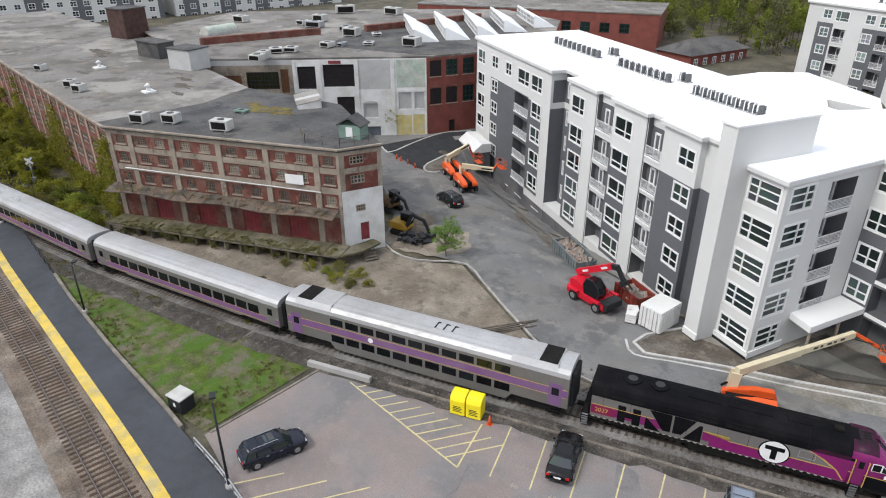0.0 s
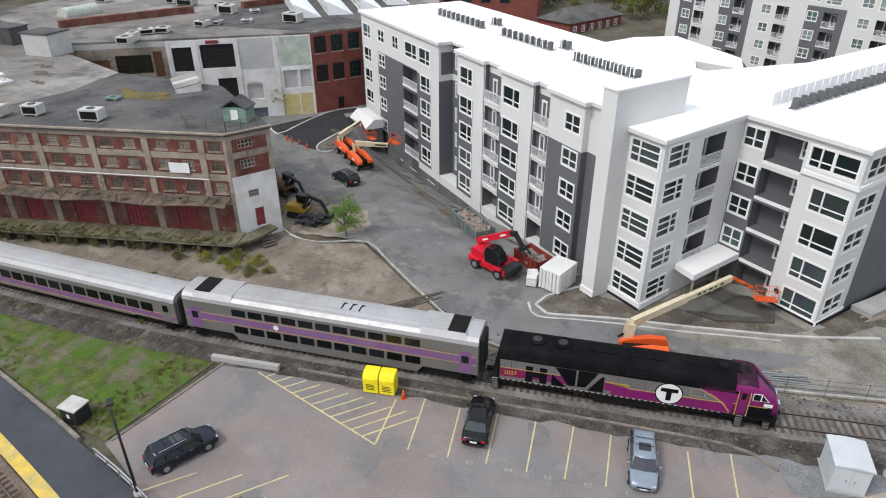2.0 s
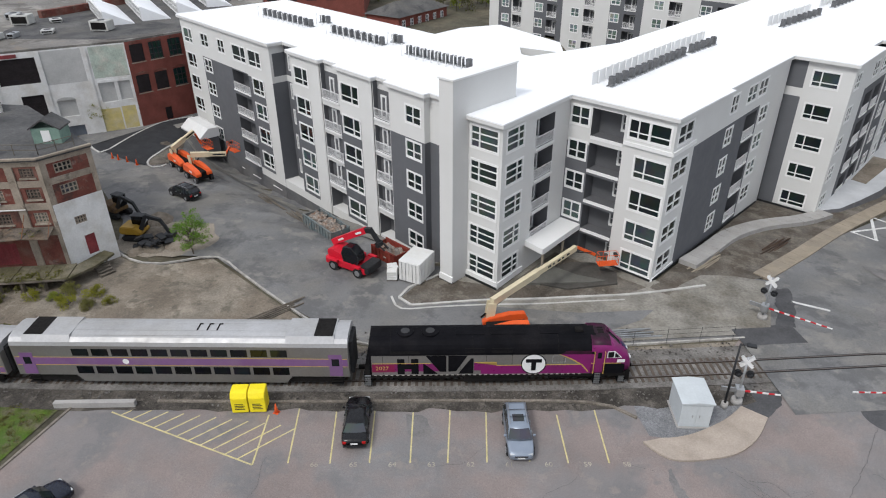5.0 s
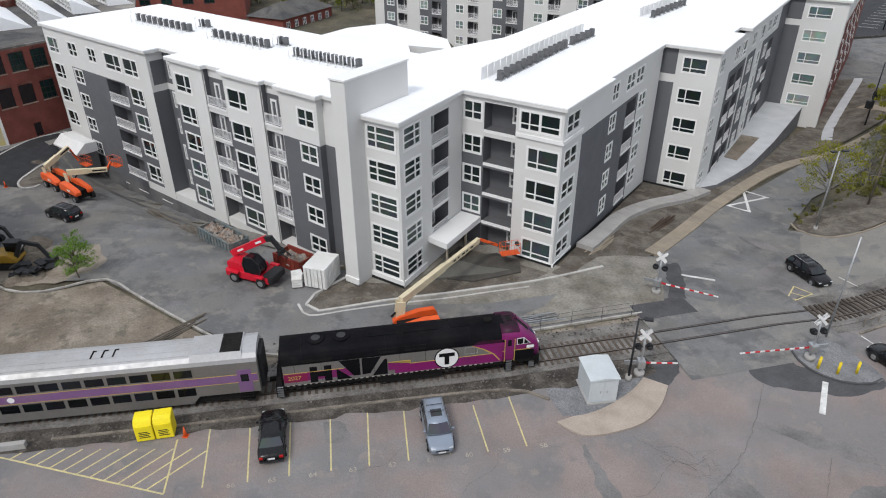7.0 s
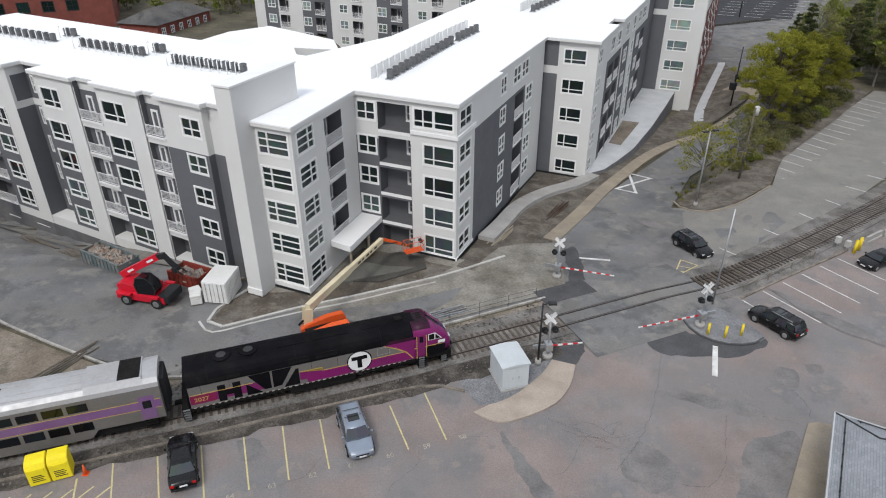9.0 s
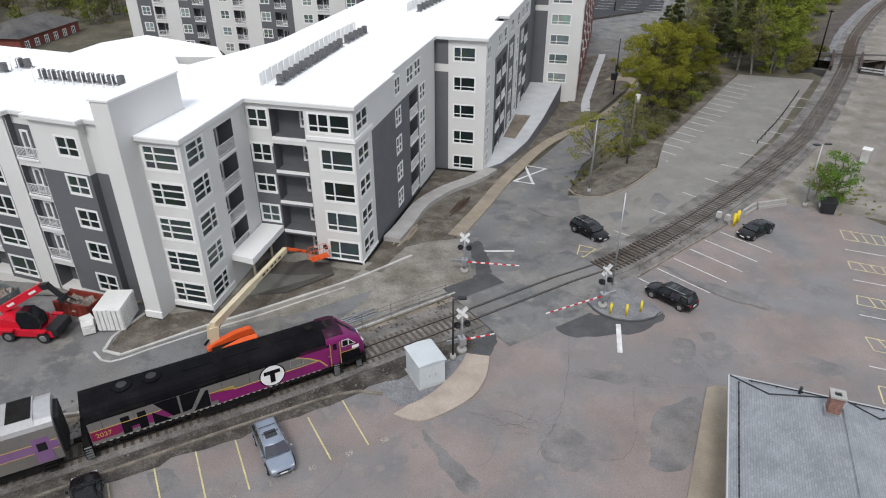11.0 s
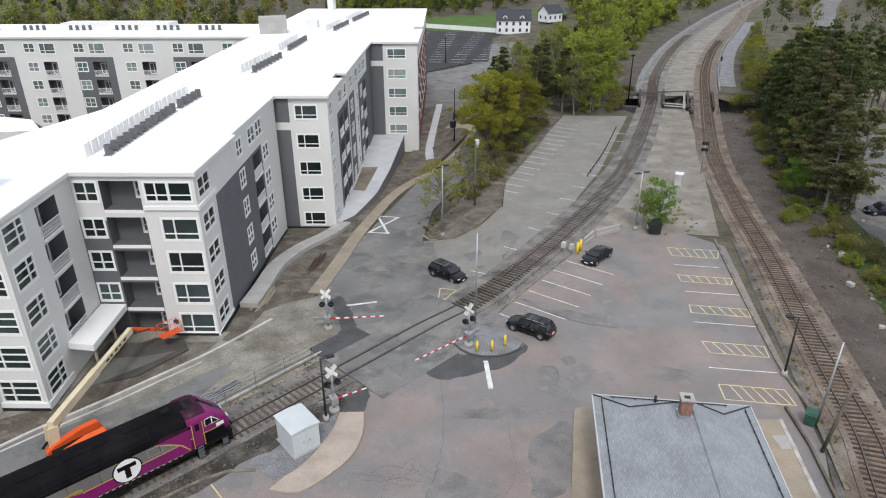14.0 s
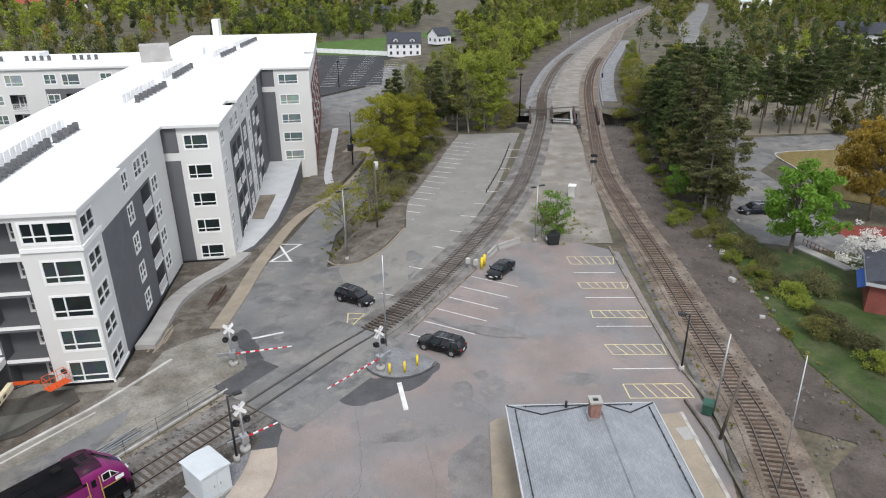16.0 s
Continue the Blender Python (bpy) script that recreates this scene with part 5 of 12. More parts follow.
RT = ROOF + 0.42
unit, pipe = condenser(), vent_pipe()
first = True
for (a, b, k, up) in (((-58.1, 88.0), (-47.5, 82.4), 10, 1), ((-42.7, 79.8), (-33.8, 75.2), 9, 1), ((-28.9, 71.8), (-20.5, 67.9), 9, 1), ((-47.4, 85.6), (-46.4, 85.3), 2, 1), ((-32.9, 77.0), (-32.0, 76.6), 2, 1), ((-5.3, 65.6), (0.9, 80.6), 13, -1), ((1.8, 82.6), (4.2, 87.6), 5, -1), ((13.2, 101.9), (18.9, 112.6), 8, -1), ((22, 120.5), (27.2, 131.2), 8, -1), ((36.2, 143.6), (41.5, 152.8), 6, -1), ((44.5, 158), (51.8, 170.6), 8, -1)):
    a, b = Vector(a), Vector(b)
    t = (b - a).normalized()
    nn = Vector((-t.y, t.x)) * up * (-1.2 if up > 0 else -1.45)
    turn = math.degrees(math.atan2(t.y, t.x))
    for i in range(k):
        p = a.lerp(b, i / (k - 1))
        if first:
            unit.matrix_world = pose(p.x, p.y, RT, 0, 0, turn)
            pipe.matrix_world = pose(p.x + nn.x, p.y + nn.y, RT, 0, 0, turn + 90)
            first = False
        else:
            copy_thing(unit, pose(p.x, p.y, RT, 0, 0, turn + random.uniform(-2, 2)))
            copy_thing(pipe, pose(p.x + nn.x, p.y + nn.y, RT, 0, 0, turn + 90 + random.uniform(-15, 15)))
    if up < 0:
        sc = Vector((-t.y, t.x)) * 1.7
        bm = bm_new()
        ribbon(bm, [a + sc - t, (a + b) / 2 + sc, b + sc + t], 0.08, -0.08, 0, 0.0)
        for v in bm.verts:
            v.co.z = RT
        out = bmesh.ops.extrude_face_region(bm, geom=bm.faces[:])
        for v in [g for g in out["geom"] if isinstance(g, bmesh.types.BMVert)]:
            v.co.z = RT + 1.25
        tagged(new("screen_wall", mesh_of(bm, "screen_wall", M_trim)), "low white screen wall beside rooftop cooling units", "screen wall")
# distant blocks of the far courtyard row
for d in (-28, -37, -46, -56, -66, -76):
    for i in range(4):
        p = efr(94, d - 1.4 * i)
        copy_thing(unit, pose(p.x, p.y, RT, 0, 0, 20))

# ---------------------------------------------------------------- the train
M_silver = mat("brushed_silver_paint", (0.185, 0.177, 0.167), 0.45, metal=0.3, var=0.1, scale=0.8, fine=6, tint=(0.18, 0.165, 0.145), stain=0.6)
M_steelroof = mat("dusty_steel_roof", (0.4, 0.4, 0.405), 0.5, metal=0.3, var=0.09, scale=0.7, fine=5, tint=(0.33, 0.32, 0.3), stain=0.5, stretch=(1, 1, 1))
M_purple = mat("purple_paint", (0.19, 0.013, 0.112), 0.38, var=0.08, scale=1.2, fine=9, tint=(0.1, 0.022, 0.07), stain=0.4)
M_lilac = mat("faded_purple_band", (0.175, 0.085, 0.205), 0.5, var=0.08, scale=1.2, fine=9, tint=(0.2, 0.13, 0.2), stain=0.5)
M_black = mat("sooty_black", (0.006, 0.006, 0.0075), 0.6, var=0.3, scale=1.0, fine=6, tint=(0.012, 0.011, 0.012), stain=0.7, spec=0.05)
M_sootpurple = mat("sooty_purple", (0.05, 0.007, 0.03), 0.5, var=0.25, scale=2.0, fine=9, tint=(0.012, 0.007, 0.01), stain=0.9, spec=0.2)
M_under = mat("grimy_underframe", (0.012, 0.011, 0.0105), 0.85, var=0.3, scale=2, fine=8, spec=0.12)
M_goldline = mat("yellow_line", (0.5, 0.34, 0.09), 0.5, var=0.08)
M_tint = glass_mat("tinted_glass", (0.008, 0.009, 0.011), (0.02, 0.022, 0.026), 0.08)
# bluish base lighter than the tinted glass: sky reflection painted into car windows
M_carglass = glass_mat("car_glass", (0.028, 0.034, 0.038), (0.06, 0.07, 0.078), 0.05)
M_carglass.node_tree.nodes["Principled BSDF"].inputs["Specular IOR Level"].default_value = 0.5
M_white = mat("plain_white_paint", (0.72, 0.72, 0.71), 0.5, var=0.05, scale=2)
M_rubber = mat("tyre_rubber", (0.02, 0.02, 0.021), 0.85, var=0.15, scale=6)
M_rim = mat("alloy_rim", (0.4, 0.41, 0.42), 0.35, metal=0.8, var=0.05)


def place_on(line, back, length):
    """The pose of a car of that length whose front stands `back` metres behind the train's nose."""
    i0 = min(range(len(line)), key=lambda i: (line[i] - Vector((0.1, 43.05))).length)
    step = 0.55

    def at(dist):
        f = i0 - dist / step
        k = int(math.floor(f))
        return line[k].lerp(line[k + 1], f - k)
    a, b = at(back + 0.16 * length), at(back + 0.84 * length)
    c, t = (a + b) / 2, (a - b).normalized()
    return pose(c.x, c.y, 0.2, 0, 0, math.degrees(math.atan2(t.y, t.x)) - 90)


def bogie(root, y, wb=2.6, r=0.48):
    bm = bm_new()
    for x in (-1.05, 1.05):
        box(bm, x - 0.09, x + 0.09, y - wb / 2 - 0.7, y + wb / 2 + 0.7, 0.42, 0.72, bevel=0.04)
    box(bm, -1.1, 1.1, y - 0.3, y + 0.3, 0.45, 0.7)
    tr = part("bogie", bm, M_under, root)
    for s in (-1, 1):
        for yy in (y - wb / 2, y + wb / 2):
            bm = bm_new()
            tube(bm, (s * 0.68, yy, r), (s * 0.82, yy, r), r, seg=18)
            tube(bm, (s * 0.82, yy, r), (s * 0.86, yy, r), r * 0.5, seg=12)
            part("wheel", bm, M_under, tr)


def side_panel(bm, s, y0, y1, z0, z1, x, t=0.012):
    """A thin plate on one flank."""
    box(bm, min(s * x, s * (x + t)), max(s * x, s * (x + t)), y0, y1, z0, z1)


def flat_poly(bm, s, x, pts, t=0.012):
    """A thin plate of any outline (y, z) on one flank."""
    a = [bm.verts.new((s * x, p[0], p[1])) for p in pts]
    b = [bm.verts.new((s * (x + t), p[0], p[1])) for p in pts]
    k = len(pts)
    for i in range(k):
        bm.faces.new((a[i], a[(i + 1) % k], b[(i + 1) % k], b[i]))
    bm.faces.new(a[::-1]), bm.faces.new(b)


def text_mesh(body, size, name):
    cu = bpy.data.curves.new(name, "FONT")
    cu.body, cu.size, cu.extrude = body, size, 0.004
    ob = new(name, cu)
    me = bpy.data.meshes.new_from_object(ob.evaluated_get(bpy.context.evaluated_depsgraph_get()))
    bpy.data.objects.remove(ob)
    bpy.data.curves.remove(cu)
    return me


def locomotive(at):
    root = thing("locomotive", "purple, silver and black diesel locomotive standing on the track", "locomotive", "train", at)
    L = 20.6
    f, r = L / 2, -L / 2
    W = 1.5
    # full-width hood: silver flanks under a black roof with rounded shoulders
    bm = bm_new()
    extrude(bm, [(-W, 1.15), (-W, 3.0), (W, 3.0), (W, 1.15)], r + 0.75, f - 3.3)
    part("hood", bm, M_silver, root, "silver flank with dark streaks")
    bm = bm_new()
    prof = [(-W - 0.004, 3.0), (-W - 0.004, 3.2), (-1.43, 3.5), (-1.25, 3.8), (-0.95, 4.02), (-0.5, 4.14), (0.5, 4.14), (0.95, 4.02), (1.25, 3.8), (1.43, 3.5), (W + 0.004, 3.2), (W + 0.004, 3.0)]
    extrude(bm, prof, r + 0.72, f - 2.9)
    part("roof", bm, M_black, root, "sooty black roof with rounded shoulders")
    # rear end with its gangway door and rails
    bm = bm_new()
    box(bm, -1.42, 1.42, r + 0.55, r + 0.76, 1.15, 3.7, bevel=0.05)
    rear = part("rear_end", bm, M_black, root)
    bm = bm_new()
    box(bm, -0.4, 0.4, r + 0.52, r + 0.56, 1.2, 3.1)
    part("rear_door", bm, M_under, rear)
    # cab: a rounded nose drawn out of the body's section
    bm = bm_new()
    rings = []
    for y, w, zt, zs in ((f - 3.3, 1.5, 4.12, 3.3), (f - 2.3, 1.5, 4.1, 3.3), (f - 1.85, 1.47, 3.98, 3.3), (f - 1.35, 1.4, 3.5, 3.0), (f - 0.85, 1.3, 2.98, 2.6), (f - 0.5, 1.18, 2.7, 2.4), (f - 0.22, 1.02, 2.35, 2.0), (f - 0.06, 0.85, 1.8, 1.6), (f - 0.04, 0.8, 1.4, 1.3)):
        ring = [(-w, 1.15), (-w, 0.5 * (1.15 + zs)), (-w, zs), (-0.93 * w, zs + 0.55 * (zt - zs)), (-0.76 * w, zs + 0.85 * (zt - zs)), (-0.45 * w, zt)]
        ring = ring + [(-a, b) for a, b in reversed(ring)]
        rings.append([bm.verts.new((x, y, z)) for x, z in ring])
    for a, b in zip(rings, rings[1:]):
        for i in range(len(a)):
            j = (i + 1) % len(a)
            bm.faces.new((a[i], a[j], b[j], b[i])).smooth = True
    bm.faces.new(rings[0]), bm.faces.new(rings[-1][::-1])
    bm.normal_update()
    for q in bm.faces:
        q.material_index = int(q.calc_center_median().z > 3.78 and q.calc_center_median().y < f - 1.5)
    cab = part("cab", bm, [M_purple, M_sootpurple], root, "purple driving cab with a raked nose")
    bm = bm_new()
    extrude(bm, [(-1.12, 3.86), (-0.7, 4.08), (-0.4, 4.15), (0.4, 4.15), (0.7, 4.08), (1.12, 3.86)], f - 2.95, f - 1.98)
    part("cab_roof", bm, M_sootpurple, cab, "soot-stained cab roof")
    for k in range(3):
        bm = bm_new()
        box(bm, -0.35 + 0.28 * k, -0.16 + 0.28 * k, f - 2.7, f - 2.25, 4.15, 4.156)
        part("roof_mark", bm, M_under, cab)
    crimson = mat("crimson_band", (0.2, 0.012, 0.06), 0.45, var=0.08)
    for s in (-1, 1):
        # paired side windows in one pale surround
        bm = bm_new()
        flat_poly(bm, s, 1.495, [(f - 2.1, 2.62), (f - 2.1, 3.22), (f - 1.55, 3.26), (f - 0.98, 2.66)], 0.014)
        part("window_surround", bm, M_white, cab)
        for pts in ([(f - 2.05, 2.67), (f - 2.05, 3.17), (f - 1.6, 3.2), (f - 1.6, 2.68)], [(f - 1.52, 2.68), (f - 1.52, 3.18), (f - 1.09, 2.7)]):
            bm = bm_new()
            flat_poly(bm, s, 1.51, pts)
            part("side_window", bm, M_tint, cab)
        bm = bm_new()
        flat_poly(bm, s, 1.5, [(f - 1.3, 2.2), (f - 1.3, 2.48), (f - 0.72, 2.48), (f - 0.72, 2.2)], 0.01)
        part("pale_label", bm, M_white, cab, "small pale painted panel")
        bm = bm_new()
        flat_poly(bm, s, 1.502, [(f - 2.98, 1.3), (f - 2.98, 3.3), (f - 2.36, 3.3), (f - 2.36, 1.3)], 0.02)
        d = part("cab_door", bm, M_purple, root, "purple cab door with a small window")
        bm = bm_new()
        side_panel(bm, s, f - 2.82, f - 2.52, 2.6, 3.15, 1.524)
        part("door_window", bm, M_tint, d)
        for y in (f - 3.06, f - 2.28):
            bm = bm_new()
            tube(bm, (s * 1.6, y, 1.2), (s * 1.6, y, 3.2), 0.03, seg=6)
            tube(bm, (s * 1.5, y, 3.2), (s * 1.6, y, 3.2), 0.03, seg=6)
            tube(bm, (s * 1.5, y, 1.2), (s * 1.6, y, 1.2), 0.03, seg=6)
            part("grab_rail", bm, M_goldline, root, "yellow grab rail")
        # black lower half of the cab under a gold line
        bm = bm_new()
        flat_poly(bm, s, 1.5, [(f - 2.28, 1.16), (f - 2.28, 2.1), (f - 1.1, 2.1), (f - 0.7, 2.02), (f - 0.68, 1.5), (f - 0.8, 1.16)], 0.014)
        part("skirt", bm, M_black, root)
        bm = bm_new()
        side_panel(bm, s, f - 3.3, f - 1.0, 2.1, 2.15, 1.504)
        part("gold_line", bm, M_goldline, root)
        for y in (f - 2.67, f - 0.75, r + 0.4):
            x = 1.3 if y < f - 1 else 1.1
            for i in range(5):
                bm = bm_new()
                box(bm, s * x - 0.25, s * x + 0.25, y - 0.25, y + 0.25, 0.2 + 0.22 * i, 0.24 + 0.22 * i)
                part("tread", bm, M_galv, root, "pale-edged boarding step")
            for o in (-0.26, 0.26):
                bm = bm_new()
                box(bm, s * x - 0.25, s * x + 0.25, y + o - 0.02, y + o + 0.02, 0.18, 1.2)
                part("step_side", bm, M_black, root)
        # livery: stepped purple band, diagonal, gold lines, dark letters' blocks
        bm = bm_new()
        flat_poly(bm, s, 1.501, [(f - 3.3, 1.2), (f - 3.3, 2.06), (f - 10.4, 2.0), (f - 10.4, 2.3), (f - 12.1, 2.3), (f - 12.1, 1.55), (f - 11.6, 1.55), (f - 11.6, 1.2)])
        part("purple_band", bm, M_purple, root)
        bm = bm_new()
        flat_poly(bm, s, 1.503, [(f - 3.25, 1.2), (f - 3.25, 3.0), (f - 5.6, 3.0), (f - 4.7, 2.55), (f - 3.9, 2.0), (f - 3.4, 1.35), (f - 3.35, 1.2)], 0.014)
        part("purple_diagonal", bm, M_purple, root)
        for pts in ([(f - 5.6, 3.0), (f - 5.7, 3.0), (f - 4.75, 2.5), (f - 3.95, 1.95), (f - 3.45, 1.3), (f - 3.35, 1.3), (f - 3.88, 2.02), (f - 4.68, 2.57)], [(f - 3.9, 2.06), (f - 3.9, 2.02), (f - 10.42, 1.99), (f - 10.42, 2.34), (f - 12.1, 2.34), (f - 12.1, 2.3), (f - 10.38, 2.3), (f - 10.38, 2.04)], [(r + 0.8, 2.3), (r + 0.8, 2.26), (r + 5.2, 2.24), (r + 5.2, 2.28)]):
            bm = bm_new()
            flat_poly(bm, s, 1.505, pts, 0.018)
            part("gold_line", bm, M_goldline, root)
        bm = bm_new()
        flat_poly(bm, s, 1.503, [(f - 5.6, 3.0), (f - 5.6, 3.02), (f - 5.2, 3.3), (f - 3.3, 3.3), (f - 3.3, 3.0)], 0.01)
        part("purple_shoulder", bm, M_sootpurple, root)
        chalky = mat("chalky_sill", (0.42, 0.4, 0.36), 0.7, var=0.2)
        for i in range(38):
            y = r + 0.9 + i * 0.42
            bm = bm_new()
            side_panel(bm, s, y, y + 0.2, 1.1, 1.17, 1.504)
            part("sill_dash", bm, chalky, root)
        bm = bm_new()
        side_panel(bm, s, r + 0.78, r + 2.5, 1.45, 2.2, 1.501)
        part("red_band", bm, crimson, root)
        bm = bm_new()
        side_panel(bm, s, r + 2.5, r + 6.2, 1.5, 2.25, 1.5005)
        part("purple_band", bm, M_purple, root)
        # bold block letters: an H, then a wide N leaning into a V
        for q in ([(2.7, 1.25), (2.7, 2.7), (3.25, 2.7), (3.25, 2.2), (3.75, 2.2), (3.75, 2.7), (4.3, 2.7), (4.3, 1.25), (3.75, 1.25), (3.75, 1.72), (3.25, 1.72), (3.25, 1.25)],
                  [(4.65, 1.25), (4.65, 2.3), (5.75, 1.25)], [(4.85, 2.98), (6.4, 2.98), (6.4, 1.45), (5.9, 1.45)], [(6.55, 2.98), (8.0, 2.98), (7.15, 1.5), (6.55, 1.45)], [(7.3, 1.25), (8.25, 2.7), (8.45, 2.7), (8.45, 1.25)]):
            bm = bm_new()
            flat_poly(bm, s, 1.506, [(r + a, b) for a, b in q], 0.01)
            part("dark_lettering", bm, M_black, root, "bold black lettering worn by dirt")
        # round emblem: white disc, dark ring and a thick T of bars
        yc = f - 7.6
        for rad, x, material in ((0.97, 1.507, M_black), (0.88, 1.52, M_white)):
            bm = bm_new()
            tube(bm, (s * x, yc, 2.12), (s * (x + 0.012), yc, 2.12), rad, seg=32)
            part("emblem", bm, material, root)
        bm = bm_new()
        flat_poly(bm, s, 1.534, [(yc - 0.6, 2.27), (yc - 0.6, 2.6), (yc + 0.6, 2.6), (yc + 0.6, 2.27), (yc + 0.18, 2.27), (yc + 0.18, 1.52), (yc - 0.18, 1.52), (yc - 0.18, 2.27)])
        part("emblem", bm, M_black, root, "black letter T on a white disc")
        num = text_mesh("2027", 0.5, "number")
        num.materials.append(M_goldline)
        ob = new("number", num)
        ob.parent = root
        y0 = r + 1.05 if s > 0 else r + 2.35
        ob.matrix_local = Matrix.Translation((s * 1.518, y0, 1.66)) @ Matrix(((0, 0, s, 0), (s, 0, 0, 0), (0, 1, 0, 0), (0, 0, 0, 1)))
        # grilles, seams and a square access panel along the hood
        for y0, y1, z0, z1 in ((f - 4.9, f - 4.0, 3.2, 3.45), (f - 10.8, f - 9.2, 3.2, 3.6), (f - 12.8, f - 11.3, 3.2, 3.6), (f - 18.4, f - 16.2, 3.15, 3.45)):
            bm = bm_new()
            for i in range(6):
                zz = z0 + (z1 - z0) * i / 6
                x = 1.5 - 0.3 * (zz - 3.15)
                side_panel(bm, s, y0, y1, zz, zz + 0.035, x - 0.02, 0.045)
            part("grille", bm, M_under, root)
        for i in range(8):
            y = r + 1.6 + i * 1.95
            bm = bm_new()
            side_panel(bm, s, y, y + 0.02, 1.25, 3.0, 1.5, 0.004)
            part("panel_seam", bm, M_under, root)
        bm = bm_new()
        for a, b, c, d_ in ((f - 6.2, f - 5.2, 2.25, 2.28), (f - 6.2, f - 5.2, 2.85, 2.88), (f - 6.2, f - 6.17, 2.25, 2.88), (f - 5.23, f - 5.2, 2.25, 2.62)):
            side_panel(bm, s, a, b, c, d_, 1.5, 0.012)
        part("access_panel", bm, M_galv, root)
    # two raked windscreens, the blue nose door between lamps
    for s in (-1, 1):
        vs = [(0.09 * s, f - 1.78, 3.95), (1.08 * s, f - 1.86, 3.74), (1.1 * s, f - 0.98, 2.87), (0.09 * s, f - 0.86, 3.02)]
        for grow, up, material, nm in ((0.07, 0.012, M_black, "windscreen_seal"), (0.0, 0.034, M_tint, "windscreen")):
            bm = bm_new()
            c = sum((Vector(v) for v in vs), Vector()) / 4
            q = [Vector(v) + (Vector(v) - c).normalized() * grow for v in vs]
            a = [bm.verts.new(v + Vector((0.25 * s, 0.68, 0.69)) * up) for v in q]
            b = [bm.verts.new(v - Vector((0.0, 0.05, 0.08))) for v in q]
            bm.faces.new(a), bm.faces.new(b[::-1])
            for i in range(4):
                bm.faces.new((a[i], a[(i + 1) % 4], b[(i + 1) % 4], b[i]))
            part(nm, bm, material, cab)
    bm = bm_new()
    vs = [(-0.28, f - 0.7, 2.86), (0.28, f - 0.7, 2.86), (0.28, f - 0.3, 2.48), (-0.28, f - 0.3, 2.48)]
    a = [bm.verts.new((x, y + 0.02, z + 0.03)) for x, y, z in vs]
    b = [bm.verts.new((x, y - 0.05, z - 0.06)) for x, y, z in vs]
    bm.faces.new(a), bm.faces.new(b[::-1])
    for i in range(4):
        bm.faces.new((a[i], a[(i + 1) % 4], b[(i + 1) % 4], b[i]))
    part("nose_panel", bm, mat("navy_panel", (0.02, 0.02, 0.08), 0.4, var=0.1), cab, "dark blue panel on the nose")
    for x in (-0.62, -0.4, 0.4, 0.62):
        bm = bm_new()
        tube(bm, (x, f - 0.25, 2.05), (x, f - 0.03, 2.02), 0.1, seg=12)
        part("headlight", bm, M_white, cab)
    bm = bm_new()
    box(bm, -0.2, 0.2, f - 2.05, f - 1.8, 4.05, 4.22, bevel=0.04)
    part("number_box", bm, M_sootpurple, cab)
    # roof: two fans, hatches, exhaust
    for y in (r + 3.3, r + 5.2):
        bm = bm_new()
        tube(bm, (0, y, 4.1), (0, y, 4.24), 0.7, 0.66, 24)
        fan = part("roof_fan", bm, M_black, root, "round black roof fan")
        bm = bm_new()
        tube(bm, (0, y, 4.2), (0, y, 4.252), 0.36, 0.34, 20)
        part("fan_hub", bm, mat("worn_grey", (0.035, 0.035, 0.037), 0.7), fan)
    for y0, y1, w, h in ((-0.5, 2.2, 0.8, 0.05), (3.2, 4.6, 0.75, 0.05), (-3.2, -1.0, 0.85, 0.05)):
        bm = bm_new()
        box(bm, -w * 0.6, w * 0.6, y0, y1, 4.12, 4.14 + h, bevel=0.02)
        part("roof_hatch", bm, M_black, root)
    for y in (r + 2.2, r + 8.4, f - 5.8):
        bm = bm_new()
        for (xa, za), (xb, zb) in zip(prof[1:], prof[2:-1]):
            beam_seam = [Vector((xa, y, za)), Vector((xb, y, zb))]
            tube(bm, beam_seam[0], beam_seam[1], 0.016, seg=5)
        part("roof_seam", bm, M_under, root)
    bm = bm_new()
    box(bm, -0.25, 0.25, f - 4.4, f - 3.8, 4.1, 4.3, bevel=0.05)
    part("exhaust", bm, M_under, root)
    # frame, tank, pilot, couplers
    bm = bm_new()
    box(bm, -1.45, 1.45, r + 0.1, f - 0.5, 0.85, 1.15)
    box(bm, -1.2, 1.2, f - 0.5, f - 0.1, 0.22, 1.14)
    box(bm, -1.4, 1.4, r + 0.1, r + 0.4, 0.3, 0.9)
    part("underframe", bm, M_under, root)
    bm = bm_new()
    box(bm, -1.35, 1.35, -2.6, 2.4, 0.25, 1.0, bevel=0.12)
    part("fuel_tank", bm, M_under, root)
    bm = bm_new()
    box(bm, -0.15, 0.15, f - 0.35, f + 0.35, 0.65, 0.9, bevel=0.03)
    box(bm, -0.15, 0.15, r - 0.45, r + 0.2, 0.65, 0.9, bevel=0.03)
    part("coupler", bm, M_under, root)
    bogie(root, f - 4.3, 2.7)
    bogie(root, r + 4.3, 2.7)
    return root


